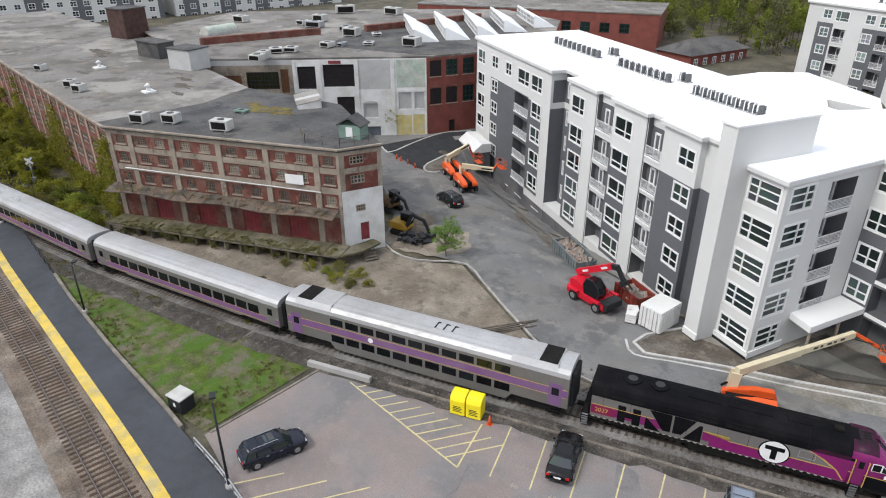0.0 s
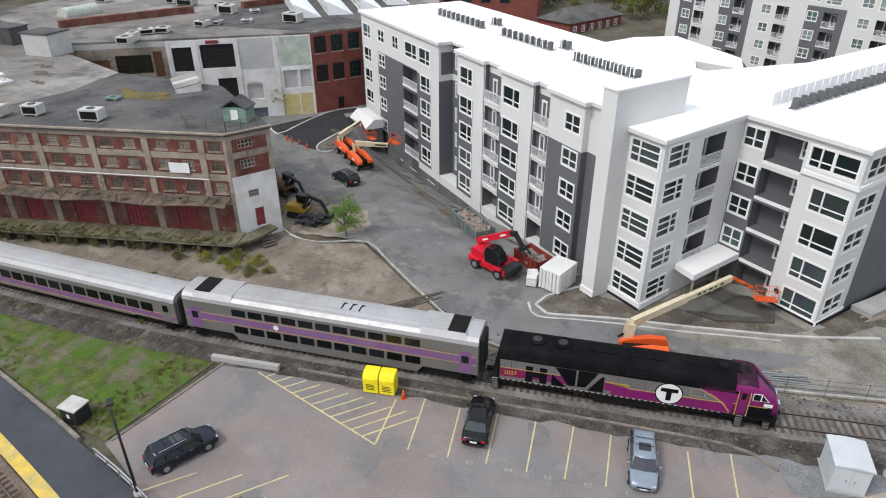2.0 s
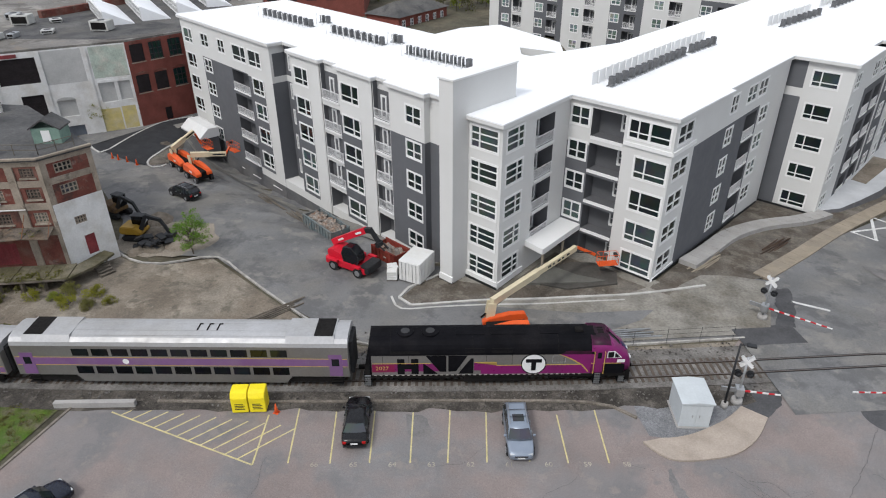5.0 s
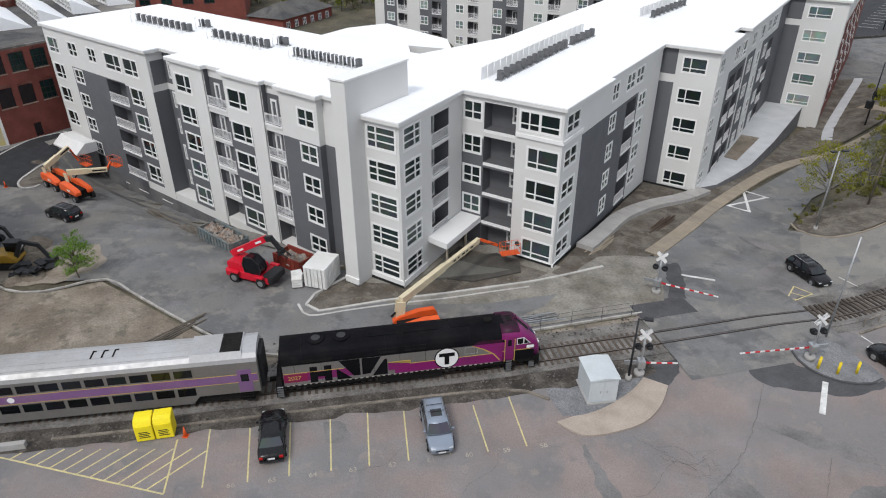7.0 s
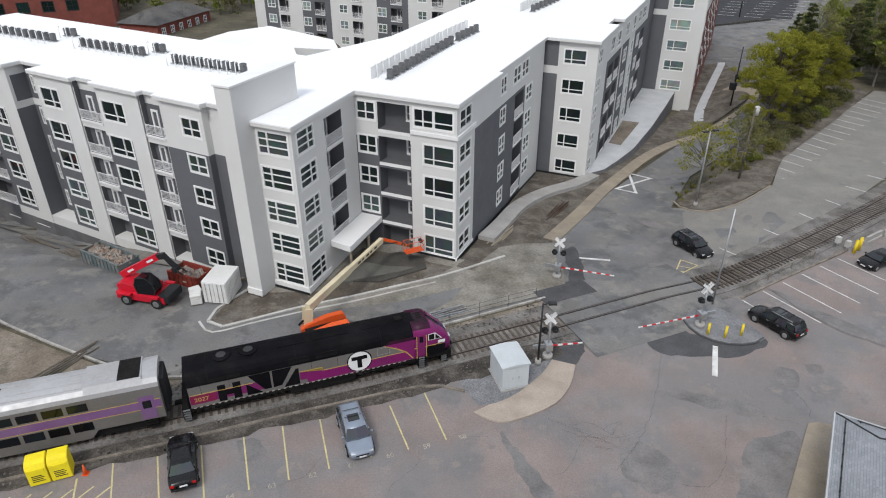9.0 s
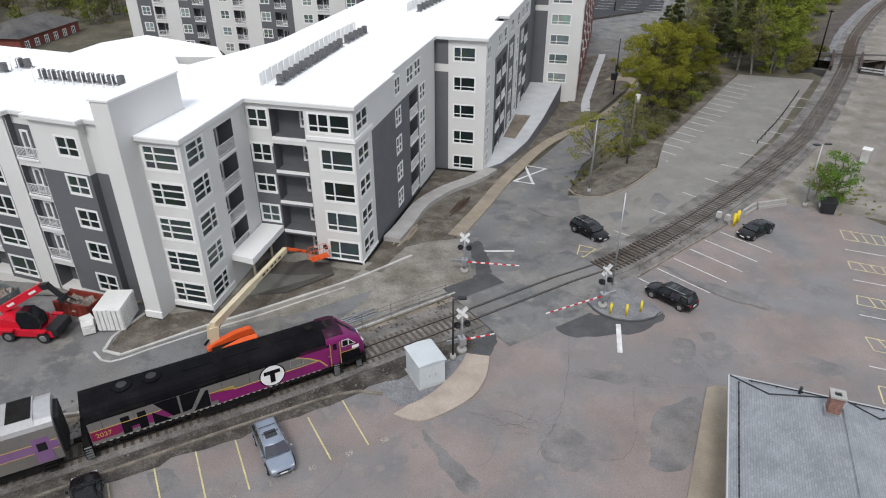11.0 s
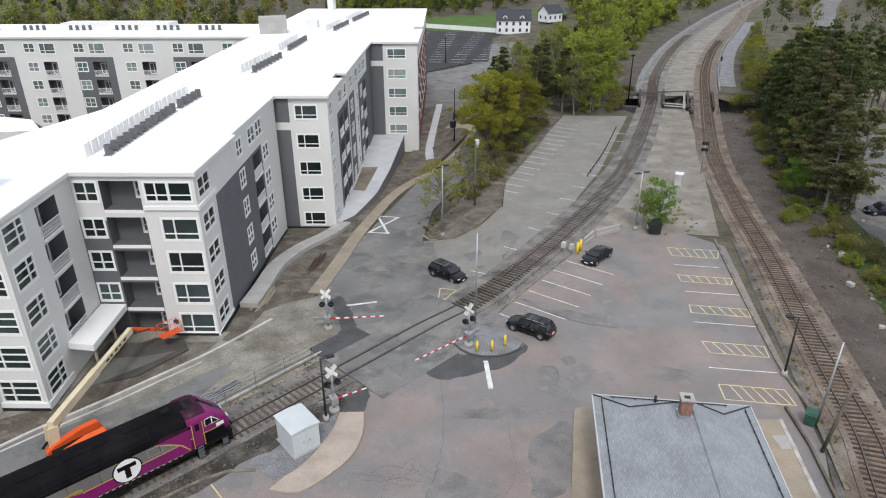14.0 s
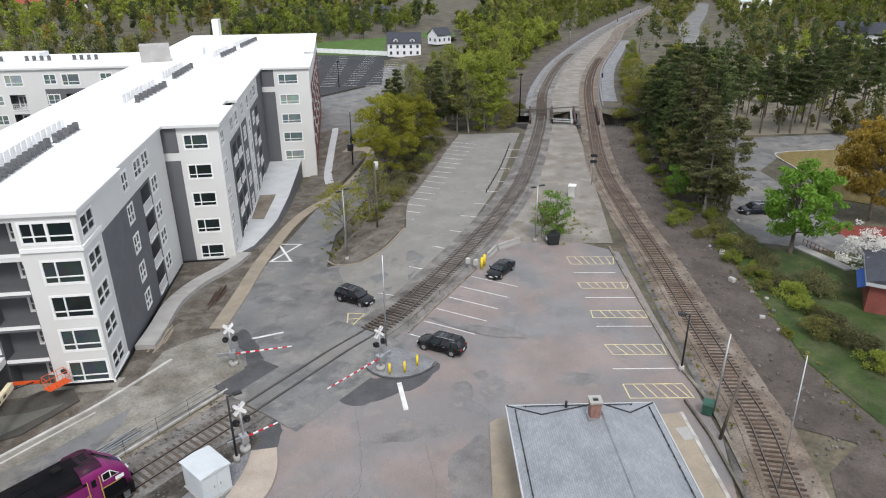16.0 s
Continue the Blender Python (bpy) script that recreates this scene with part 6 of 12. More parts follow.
def coach(at, tall, label):
    root = thing("railway_coach", label, "railway coach", "train", at)
    L = 25.4
    f, r = L / 2, -L / 2
    W, H = 1.52, (4.55 if tall else 3.85)
    z0 = 0.42 if tall else 0.9
    bm = bm_new()
    # lower body, kinked up over the bogies at both ends
    pts = [(r, 1.05), (r + 4.4, 1.05), (r + 4.9, z0), (f - 4.9, z0), (f - 4.4, 1.05), (f, 1.05), (f, H - 0.75), (r, H - 0.75)]
    a = [bm.verts.new((-W, p[0], p[1])) for p in pts]
    b = [bm.verts.new((W, p[0], p[1])) for p in pts]
    for i in range(len(pts)):
        j = (i + 1) % len(pts)
        bm.faces.new((a[i], a[j], b[j], b[i]))
    bm.faces.new(a[::-1]), bm.faces.new(b)
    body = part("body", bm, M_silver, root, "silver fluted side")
    bm = bm_new()
    prof = [(-W - 0.003, H - 0.75), (-1.46, H - 0.42), (-1.2, H - 0.16), (-0.7, H - 0.03), (0, H), (0.7, H - 0.03), (1.2, H - 0.16), (1.46, H - 0.42), (W + 0.003, H - 0.75)]
    extrude(bm, prof, r, f)
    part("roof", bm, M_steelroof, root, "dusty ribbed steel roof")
    for x in (-1.0, -0.45, 0.45, 1.0):
        bm = bm_new()
        zz = H - 0.02 - (0.09 if abs(x) > 0.8 else 0.01)
        box(bm, x - 0.02, x + 0.02, r + 3, f - 3, zz, zz + 0.03)
        part("roof_seam", bm, M_steelroof, root)
    rows = ((2.95, 3.5), (1.25, 1.85)) if tall else ((1.85, 2.6),)
    n = 11 if tall else 14
    for s in (-1, 1):
        bm = bm_new()
        side_panel(bm, s, r + 0.1, f - 0.1, 2.05 if tall else 1.25, 2.72 if tall else 1.75, 1.521)
        part("purple_band", bm, M_lilac, root, "faded purple band")
        for z in (2.02, 2.74) if tall else (1.2, 1.78):
            bm = bm_new()
            side_panel(bm, s, r + 0.1, f - 0.1, z - 0.02, z + 0.025, 1.5225)
            part("gold_line", bm, M_goldline, root)
        for k, (za, zb) in enumerate(rows):
            for i in range(n):
                span = L - 10.4 if tall else L - 6.0
                y = -span / 2 + span * i / (n - 1)
                bm = bm_new()
                side_panel(bm, s, y - 0.62, y + 0.62, za - 0.05, zb + 0.04, 1.5205, 0.018)
                part("window", bm, M_tint, root)
        for y in (r + 1.0, f - 1.0):
            bm = bm_new()
            side_panel(bm, s, y - 0.5, y + 0.5, 1.15, 3.15, 1.523, 0.02)
            d = part("door", bm, M_lilac if tall else M_silver, root, "end door with a small dark window")
            bm = bm_new()
            side_panel(bm, s, y - 0.28, y + 0.28, 2.1, 2.75, 1.544)
            part("door_window", bm, M_tint, d)
            for i in range(3):
                bm = bm_new()
                box(bm, s * 1.35 - 0.18, s * 1.35 + 0.18, y - 0.45, y + 0.45, 0.3 + 0.27 * i, 0.33 + 0.27 * i)
                part("tread", bm, M_under, root)
        if tall:
            bm = bm_new()
            tube(bm, (s * 1.523, r + 8.5, 2.38), (s * 1.54, r + 8.5, 2.38), 0.24, seg=20)
            part("emblem", bm, M_white, root, "small round white emblem")
    if tall:
        # cooling housings at both ends of the roof, half dark
        for sgn in (1, -1):
            y0, y1 = (f - 4.6, f - 1.0) if sgn > 0 else (r + 1.0, r + 4.6)
            bm = bm_new()
            extrude(bm, [(-1.45, H - 0.4), (-1.15, H + 0.02), (1.15, H + 0.02), (1.45, H - 0.4)], y0, y1)
            hs = part("cooling_housing", bm, M_steelroof, root, "raised roof housing with a dark grille")
            bm = bm_new()
            ya, yb = (y1 - 1.5, y1 - 0.1) if sgn > 0 else (y0 + 0.1, y0 + 1.5)
            box(bm, -1.1, 1.1, ya, yb, H + 0.02, H + 0.06)
            part("grille", bm, M_under, hs)
        # three dark marks painted across the roof
        for k, w in enumerate((0.28, 0.34, 0.3)):
            bm = bm_new()
            y = 1.2 + k * 0.75
            box(bm, -0.45, 0.45, y, y + 0.12, H - 0.006, H + 0.012)
            box(bm, -0.45, -0.3, y, y + w, H - 0.006, H + 0.0125)
            part("roof_mark", bm, M_under, root)
    for y in (r - 0.02, f + 0.02):
        bm = bm_new()
        box(bm, -1.0, 1.0, y - 0.28, y + 0.28, 1.0, H - 0.55, bevel=0.08)
        part("gangway", bm, M_rubber, root)
    bm = bm_new()
    box(bm, -1.3, 1.3, r + 0.6, f - 0.6, z0 - 0.1 if tall else 0.6, 1.0)
    part("underframe", bm, M_under, root)
    bogie(root, f - 3.0)
    bogie(root, r + 3.0)
    return root


locomotive(place_on(TRACK_A, 0.0, 20.6))
coach(place_on(TRACK_A, 21.5, 25.4), True, "double-deck silver railway coach with a purple band")
coach(place_on(TRACK_A, 47.7, 25.4), False, "single-deck silver railway coach with a purple band")
coach(place_on(TRACK_A, 73.9, 25.4), False, "single-deck silver railway coach at the train's rear")
coach(place_on(TRACK_A, 100.1, 25.4), False, "single-deck silver railway coach far along the line")


# ---------------------------------------------------------------- cars
def loft(bm, rings, closed=True):
    vr = [[bm.verts.new(p) for p in r] for r in rings]
    k = len(rings[0])
    for a, b in zip(vr, vr[1:]):
        for i in range(k if closed else k - 1):
            bm.faces.new((a[i], a[(i + 1) % k], b[(i + 1) % k], b[i]))
    if closed:
        bm.faces.new(vr[0][::-1])
        bm.faces.new(vr[-1])
    return vr


def wheel(root, x, y, r, w, name="wheel"):
    bm = bm_new()
    tube(bm, (x - w / 2, y, r), (x + w / 2, y, r), r, seg=20)
    hub = part(name, bm, M_rubber, root)
    s = 1 if x > 0 else -1
    bm = bm_new()
    tube(bm, (x + s * (w / 2 - 0.02), y, r), (x + s * (w / 2 + 0.015), y, r), r * 0.64, r * 0.56, 16)
    for i in range(5):
        a = i * 1.2566
        box(bm, -0.012, 0.012, -0.03, 0.03, 0, r * 0.58, Matrix.Translation((x + s * (w / 2 + 0.015), y, r)) @ Matrix.Rotation(a, 4, "X"))
    part("rim", bm, M_rim, hub)


def glass_panel(root, name, a, b, c, d, material, inset=0.06, lift=0.012, label=""):
    """A thin pane laid on the face a, b, c, d, a little inside its edges."""
    q = [Vector(v) for v in (a, b, c, d)]
    mid = sum(q, Vector()) / 4
    nrm = (q[1] - q[0]).cross(q[3] - q[0]).normalized()
    if nrm.dot(mid - Vector((0, mid.y * 0.6, 0.6))) < 0:
        nrm = -nrm
    q = [v + (mid - v).normalized() * inset for v in q]
    bm = bm_new()
    lo, hi = [bm.verts.new(v - nrm * 0.02) for v in q], [bm.verts.new(v + nrm * lift) for v in q]
    bm.faces.new(hi), bm.faces.new(lo[::-1])
    for i in range(4):
        bm.faces.new((lo[i], lo[(i + 1) % 4], hi[(i + 1) % 4], hi[i]))
    return part(name, bm, material, root, label)


def car(at, paint, kind, label):
    root = thing("car", label, "car", "parked cars", at)
    tall = kind == "suv"
    L, W = (4.75, 0.93) if tall else (4.8, 0.92)
    top, belt = (1.66, 1.04) if tall else (1.44, 0.96)
    f, r = L / 2, -L / 2
    # lower body: rounded sections from the tail to the nose
    st = [(r, 0.82, 0.46, 0.7, belt - 0.22), (r + 0.06, 0.9, 0.36, 0.68, belt - 0.06), (r + 0.3, 0.95, 0.28, 0.66, belt), (r + 0.9, 0.99, 0.24, 0.64, belt + 0.01), (-0.3, 1.0, 0.23, 0.64, belt), (f - 1.3, 1.0, 0.23, 0.62, belt - 0.04), (f - 0.85, 0.985, 0.24, 0.6, belt - 0.1), (f - 0.4, 0.94, 0.25, 0.56, belt - 0.18), (f - 0.15, 0.86, 0.28, 0.53, belt - 0.26), (f - 0.03, 0.72, 0.34, 0.5, belt - 0.34), (f, 0.6, 0.42, 0.5, belt - 0.42)]
    bm = bm_new()
    rings = []
    for y, k, zb, zm, zt in st:
        w = W * k
        half = [(w * 0.86, zb), (w * 0.97, zb + 0.08), (w, zm), (w * 0.985, zt - 0.14), (w * 0.93, zt - 0.04), (w * 0.78, zt), (w * 0.4, zt + 0.03)]
        rings.append([(-x, y, z) for x, z in half] + [(x, y, z) for x, z in reversed(half)])
    loft(bm, rings)
    for fc in bm.faces:
        fc.smooth = True
    part("body", bm, paint, root)
    # cabin: painted frame with panes set on its faces
    if tall:
        yfb, yft, yrt, yrb, wt = f - 1.15, f - 1.95, r + 0.62, r + 0.2, 0.68
    else:
        yfb, yft, yrt, yrb, wt = f - 1.2, f - 2.05, r + 1.5, r + 0.72, 0.62
    wb, zb = 0.86, belt - 0.02
    bm = bm_new()
    rows = []
    for y0, y1, z, w in ((yrb, yfb, zb, wb), (yrt - 0.12, yft + 0.14, top - 0.1, wt + 0.03), (yrt, yft, top - 0.03, wt - 0.04), (yrt + 0.14, yft - 0.2, top, wt - 0.16)):
        ym = (y0 + y1) / 2
        rows.append([bm.verts.new(q) for q in ((-w, y0, z), (-w * 1.01, ym, z + 0.005), (-w, y1, z), (0, y1 + (0.1 if z < top - 0.05 else 0.03), z), (w, y1, z), (w * 1.01, ym, z + 0.005), (w, y0, z), (0, y0 - (0.05 if z < top - 0.05 else 0.02), z))])
    for a, b in zip(rows, rows[1:]):
        for i in range(8):
            bm.faces.new((a[i], a[(i + 1) % 8], b[(i + 1) % 8], b[i])).smooth = True
    bm.faces.new(rows[-1]), bm.faces.new(rows[0][::-1])
    part("cabin", bm, paint, root)
    zt = top - 0.1
    for name, o, bulge, yb, yt in (("windscreen", 1, 0.1, yfb, yft + 0.14), ("rear_window", -1, 0.05, yrb, yrt - 0.12)):
        bm = bm_new()
        rows = []
        for lift in (0.014, -0.02):
            lo, hi = 0.1, 0.93
            ring = [(-wb * 0.93, lo, 0), (0, lo, bulge), (wb * 0.93, lo, 0), ((wt + 0.03) * 0.92, hi, 0), (0, hi, bulge), (-(wt + 0.03) * 0.92, hi, 0)]
            rows.append([bm.verts.new((x, yb + (yt - yb) * u + o * (bg + lift + 0.004), zb + (zt - zb) * u + lift)) for x, u, bg in ring])
        a, b = rows
        bm.faces.new((a[0], a[1], a[4], a[5])), bm.faces.new((a[1], a[2], a[3], a[4]))
        bm.faces.new((b[5], b[4], b[1], b[0])), bm.faces.new((b[4], b[3], b[2], b[1]))
        for i in range(6):
            bm.faces.new((a[i], a[(i + 1) % 6], b[(i + 1) % 6], b[i]))
        part(name, bm, M_carglass, root)
    for s in (-1, 1):
        cuts = (0.0, 0.24, 0.58, 1.0) if tall else (0.0, 0.5, 1.0)
        for u, v in zip(cuts, cuts[1:]):
            lo = [yrb + (yfb - yrb) * q for q in (u, v)]
            hi = [yrt - 0.12 + (yft + 0.26 - yrt) * q for q in (u, v)]
            glass_panel(root, "side_window", (s * wb, lo[0], zb), (s * wb, lo[1], zb), (s * (wt + 0.03), hi[1], zt), (s * (wt + 0.03), hi[0], zt), M_carglass, 0.07)
        # mirrors, lamps, handles, trims
        bm = bm_new()
        box(bm, s * 1.0 - 0.1, s * 1.0 + 0.08, yfb - 0.42, yfb - 0.26, belt, belt + 0.14, bevel=0.04)
        part("mirror", bm, paint, root)
        bm = bm_new()
        box(bm, s * 0.6 - 0.17, s * 0.6 + 0.17, f - 0.3, f - 0.08, belt - 0.4, belt - 0.27, bevel=0.04)
        part("headlight", bm, M_lens, root, "clear headlight")
        bm = bm_new()
        box(bm, s * 0.66 - 0.13, s * 0.66 + 0.13, r - 0.005, r + 0.16, belt - 0.3, belt - 0.1, bevel=0.03)
        part("tail_light", bm, M_tail, root, "red tail light")
        for y in (-0.75, 0.2):
            bm = bm_new()
            box(bm, s * W - 0.02, s * W + 0.02, y, y + 0.2, belt - 0.17, belt - 0.13)
            part("door_handle", bm, M_rim if tall else paint, root)
        for y in (f - 0.92, r + 0.92):
            rr = 0.37 if tall else 0.34
            bm = bm_new()
            tube(bm, (s * (W - 0.25), y, rr + 0.02), (s * (W + 0.006), y, rr + 0.02), rr + 0.07, seg=20)
            part("wheel_arch", bm, M_rubber, root)
            wheel(root, s * (W - 0.09), y, rr, 0.22)
        if tall:
            bm = bm_new()
            tube(bm, (s * (wt - 0.08), yrt + 0.15, top + 0.05), (s * (wt - 0.08), yft - 0.15, top + 0.05), 0.025, seg=6)
            for y in (yrt + 0.15, (yrt + yft) / 2, yft - 0.15):
                tube(bm, (s * (wt - 0.08), y, top - 0.03), (s * (wt - 0.08), y, top + 0.05), 0.02, seg=6)
            part("roof_rail", bm, M_galv, root)
    if tall:
        for y in (yrt + 0.75, yft - 0.75):
            bm = bm_new()
            tube(bm, (-wt + 0.08, y, top + 0.055), (wt - 0.08, y, top + 0.055), 0.022, seg=6)
            part("roof_bar", bm, M_dark, root)
        bm = bm_new()
        box(bm, -0.4, 0.4, yft - 1.0, yft - 0.3, top - 0.01, top + 0.012)
        part("sunroof", bm, M_carglass, root)
    for name, y, z, material in (("plate", r - 0.01, 0.62, M_white), ("plate", f - 0.02, 0.42, M_white)):
        bm = bm_new()
        box(bm, -0.24, 0.24, y - 0.02, y + 0.03, z, z + 0.12)
        part(name, bm, material, root)
    bm = bm_new()
    box(bm, -0.45, 0.45, f - 0.1, f + 0.008, belt - 0.5, belt - 0.38, bevel=0.02)
    part("grille", bm, M_dark, root)
    bm = bm_new()
    box(bm, -0.8, 0.8, r - 0.015, r + 0.12, 0.36, 0.5, bevel=0.03)
    part("bumper", bm, M_dark, root)
    return root


M_tail = mat("red_lens", (0.4, 0.01, 0.01), 0.2, var=0.05)


M_lens = mat("clear_lens", (0.5, 0.52, 0.53), 0.2, var=0.1)


def car_paint(name, c, metal=0.0):
    m = mat(name, c, 0.3, metal=metal, var=0.05, scale=2, fine=20, spec=0.3)
    m.node_tree.nodes["Principled BSDF"].inputs["Coat Weight"].default_value = 0.15
    return m


P_black = car_paint("black_car_paint", (0.004, 0.004, 0.005))
P_navy = car_paint("navy_car_paint", (0.008, 0.011, 0.022))
P_silver = car_paint("silver_blue_car_paint", (0.28, 0.32, 0.38), 0.6)
P_graphite = car_paint("graphite_car_paint", (0.03, 0.034, 0.04), 0.3)


def heading(a, b):
    return math.degrees(math.atan2(b[1] - a[1], b[0] - a[0])) - 90


car(on(-17.35, 31.1, heading((-16.5, 28.9), (-18.2, 33.4))), P_black, "sedan", "black saloon parked in a marked bay")
car(on(-6.2, 33.7, heading((-7.1, 36.2), (-5.3, 31.2))), P_silver, "suv", "silver-blue estate car with roof rails in a marked bay")
car(on(-33.0, 17.6, heading((-33.9, 15.3), (-32.6, 20.2))), P_navy, "suv", "dark navy crossover parked across a yellow line")
car(on(-25.6, 15.4, heading((-27.5, 12.5), (-24.5, 17.5))), P_graphite, "sedan", "dark grey saloon at the lot's near edge")
car(on(28.9, 46.6, heading((30.0, 44.7), (27.3, 49.0))), P_black, "suv", "black estate car with roof rails near the crossing island")
car(on(43.9, 57.2, heading((46.4, 58.6), (40.6, 55.9))), P_black, "sedan", "black saloon parked near yellow bollards")
car(on(26.4, 60.9, heading((25.4, 63.2), (27.5, 58.6))), P_black, "suv", "black sport utility car waiting on the street")
car(on(-55.2, 60.6, heading((-53.2, 60.0), (-57.2, 61.2))), P_black, "suv", "black hatchback parked on the street by the works")
car(on(88.0, 53.4, heading((90.5, 52), (86, 54.6))), P_navy, "suv", "dark blue car parked in the shaded side street")

# ---------------------------------------------------------------- old warehouse and mill
M_oldbrick = mat("weathered_red_brick", (0.15, 0.05, 0.038), 0.92, var=0.28, scale=1.4, fine=16, bump=0.3, bscale=40, tint=(0.2, 0.13, 0.1), stain=0.5, blotch=(((0.06, 0.04, 0.034), 0.5, 0.06, 0.8), ((0.24, 0.19, 0.16), 0.8, 0.08, 0.6)))
M_cream = mat("grimy_cream_concrete", (0.3, 0.255, 0.205), 0.9, var=0.18, scale=1.5, fine=8, bump=0.2, tint=(0.2, 0.165, 0.13), stain=0.7, blotch=(((0.12, 0.1, 0.082), 0.6, 0.07, 0.8), ((0.15, 0.075, 0.055), 1.1, 0.13, 0.7)))
M_frame_rust = mat("rusted_window_steel", (0.13, 0.1, 0.08), 0.85, var=0.3, scale=3)
M_oldwhite = mat("peeling_white_paint", (0.68, 0.68, 0.67), 0.85, var=0.09, scale=1.2, fine=6, bump=0.2, tint=(0.5, 0.47, 0.42), stain=0.5)
M_tar = mat("old_tar_roof", (0.078, 0.077, 0.077), 0.9, var=0.28, scale=0.35, fine=3, bump=0.2, tint=(0.12, 0.115, 0.108), stain=0.7, blotch=(((0.11, 0.102, 0.092), 0.16, 0.03, 0.8), ((0.045, 0.045, 0.048), 0.25, 0.04, 0.8)), speck=0.1)
M_feltroof = mat("pale_felt_roof", (0.19, 0.18, 0.168), 0.9, var=0.2, scale=0.3, fine=3, bump=0.15, tint=(0.125, 0.115, 0.1), stain=0.75, blotch=(((0.3, 0.285, 0.26), 0.09, 0.02, 0.8), ((0.095, 0.085, 0.078), 0.16, 0.03, 0.8), ((0.2, 0.165, 0.125), 0.3, 0.06, 0.6)), speck=0.12)
M_reddoor = mat("faded_red_door", (0.22, 0.04, 0.045), 0.75, var=0.2, scale=2, fine=6, tint=(0.16, 0.05, 0.05), stain=0.5)
M_board = mat("dark_boarding", (0.018, 0.014, 0.015), 0.8, var=0.25, scale=2)
M_timber = mat("rotten_grey_timber", (0.14, 0.12, 0.098), 0.95, var=0.3, scale=2, fine=9, bump=0.4, tint=(0.09, 0.08, 0.065), stain=0.7)
M_moss = mat("mossy_planks", (0.1, 0.09, 0.05), 0.95, var=0.35, scale=1.2, fine=6, bump=0.5, tint=(0.2, 0.18, 0.14), stain=0.6)
M_mint = mat("mint_plaster", (0.4, 0.46, 0.4), 0.9, var=0.2, scale=1.5, fine=5, tint=(0.52, 0.48, 0.42), stain=0.7)
M_yelplaster = mat("pale_yellow_plaster", (0.56, 0.47, 0.2), 0.9, var=0.15, scale=1.5, tint=(0.5, 0.45, 0.33), stain=0.6)
M_greyplaster = mat("grey_plaster_patch", (0.44, 0.44, 0.43), 0.9, var=0.1, scale=1.0, fine=5)
M_oldglass = glass_mat("dusty_glass", (0.03, 0.032, 0.034), (0.2, 0.2, 0.19), 0.3)
M_greenglass = glass_mat("green_mill_glass", (0.012, 0.025, 0.022), (0.03, 0.08, 0.068), 0.1)
M_slate = mat("blue_grey_door", (0.11, 0.125, 0.15), 0.7, var=0.2, scale=2)
M_rust = mat("rusty_steel", (0.19, 0.085, 0.045), 0.85, var=0.3, scale=3)
M_green = mat("verdigris_boards", (0.16, 0.24, 0.2), 0.85, var=0.2, scale=2)


def holed(root, name, p0, p1, z0, z1, holes, paint, mats, deep=0.25, back=None):
    """A wall from p0 to p1 (outside on the right) with openings (x0, x1, z0, z1)."""
    p0, p1 = Vector(p0), Vector(p1)
    L = (p1 - p0).length
    t = (p1 - p0) / L
    m = Matrix(((t.x, -t.y, 0, p0.x), (t.y, t.x, 0, p0.y), (0, 0, 1, 0), (0, 0, 0, 1)))
    xs = sorted({0.0, L, *[v for h in holes for v in h[:2]], *[x for x in paint.xs if 0 < x < L]})
    zs = sorted({z0, z1, *[v for h in holes for v in h[2:4]], *[z for z in paint.zs if z0 < z < z1]})
    bm = bm_new()

    def quad(a, mi):
        bm.faces.new([bm.verts.new(m @ Vector(q)) for q in a]).material_index = mi

    for i in range(len(xs) - 1):
        for j in range(len(zs) - 1):
            a, b, c, d = xs[i], xs[i + 1], zs[j], zs[j + 1]
            if b - a < 1e-4 or d - c < 1e-4 or any(h[0] < (a + b) / 2 < h[1] and h[2] < (c + d) / 2 < h[3] for h in holes):
                continue
            quad(((a, 0, c), (b, 0, c), (b, 0, d), (a, 0, d)), paint((a + b) / 2, (c + d) / 2))
    for a, b, c, d in holes:
        s = paint((a + b) / 2, c - 0.02)
        quad(((a, 0, c), (a, deep, c), (a, deep, d), (a, 0, d)), s)
        quad(((b, 0, c), (b, 0, d), (b, deep, d), (b, deep, c)), s)
        quad(((a, 0, c), (b, 0, c), (b, deep, c), (a, deep, c)), s)
        quad(((a, 0, d), (a, deep, d), (b, deep, d), (b, 0, d)), s)
        if back:
            quad(((a, deep, c), (b, deep, c), (b, deep, d), (a, deep, d)), mats.index(back))
    bmesh.ops.remove_doubles(bm, verts=bm.verts[:], dist=0.001)
    ob = part(name, bm, mats, root)
    return m


wh = thing("warehouse", "old three-storey brick warehouse with a ruined loading dock", "warehouse")
WM = [M_oldbrick, M_cream, M_oldwhite]
A0, A1 = Vector((-80.0, 28.0)), Vector((-53.0, 40.9))
LW = (A1 - A0).length
PIL = [LW - s for s in (-0.0, 2.75, 8.8, 14.75, 20.9, 26.6, 29.5)]
BANDS = [(4.55, 5.3), (7.25, 7.95), (9.55, 10.2), (11.6, 12.1)]
ROWS = [(5.85, 6.95), (8.35, 9.35), (10.5, 11.4)]
holes, doors = [], []
for a, b in zip(PIL[1:], PIL[:-1]):
    w = b - a
    if w < 3:
        xs_ = [a + w * 0.52]
    else:
        xs_ = [a + w * 0.28, a + w * 0.7]
    for x in xs_:
        for c, d in ROWS:
            holes.append((x - 0.62, x + 0.62, c, d))
    if w > 3:
        holes.append((a + w * 0.32, a + w * 0.72, 1.45, 3.85))
patches = [(0, LW, c, d, 1) for c, d in BANDS] + [(x - 0.36, x + 0.36, 0.5, 12.1, 1) for x in PIL]
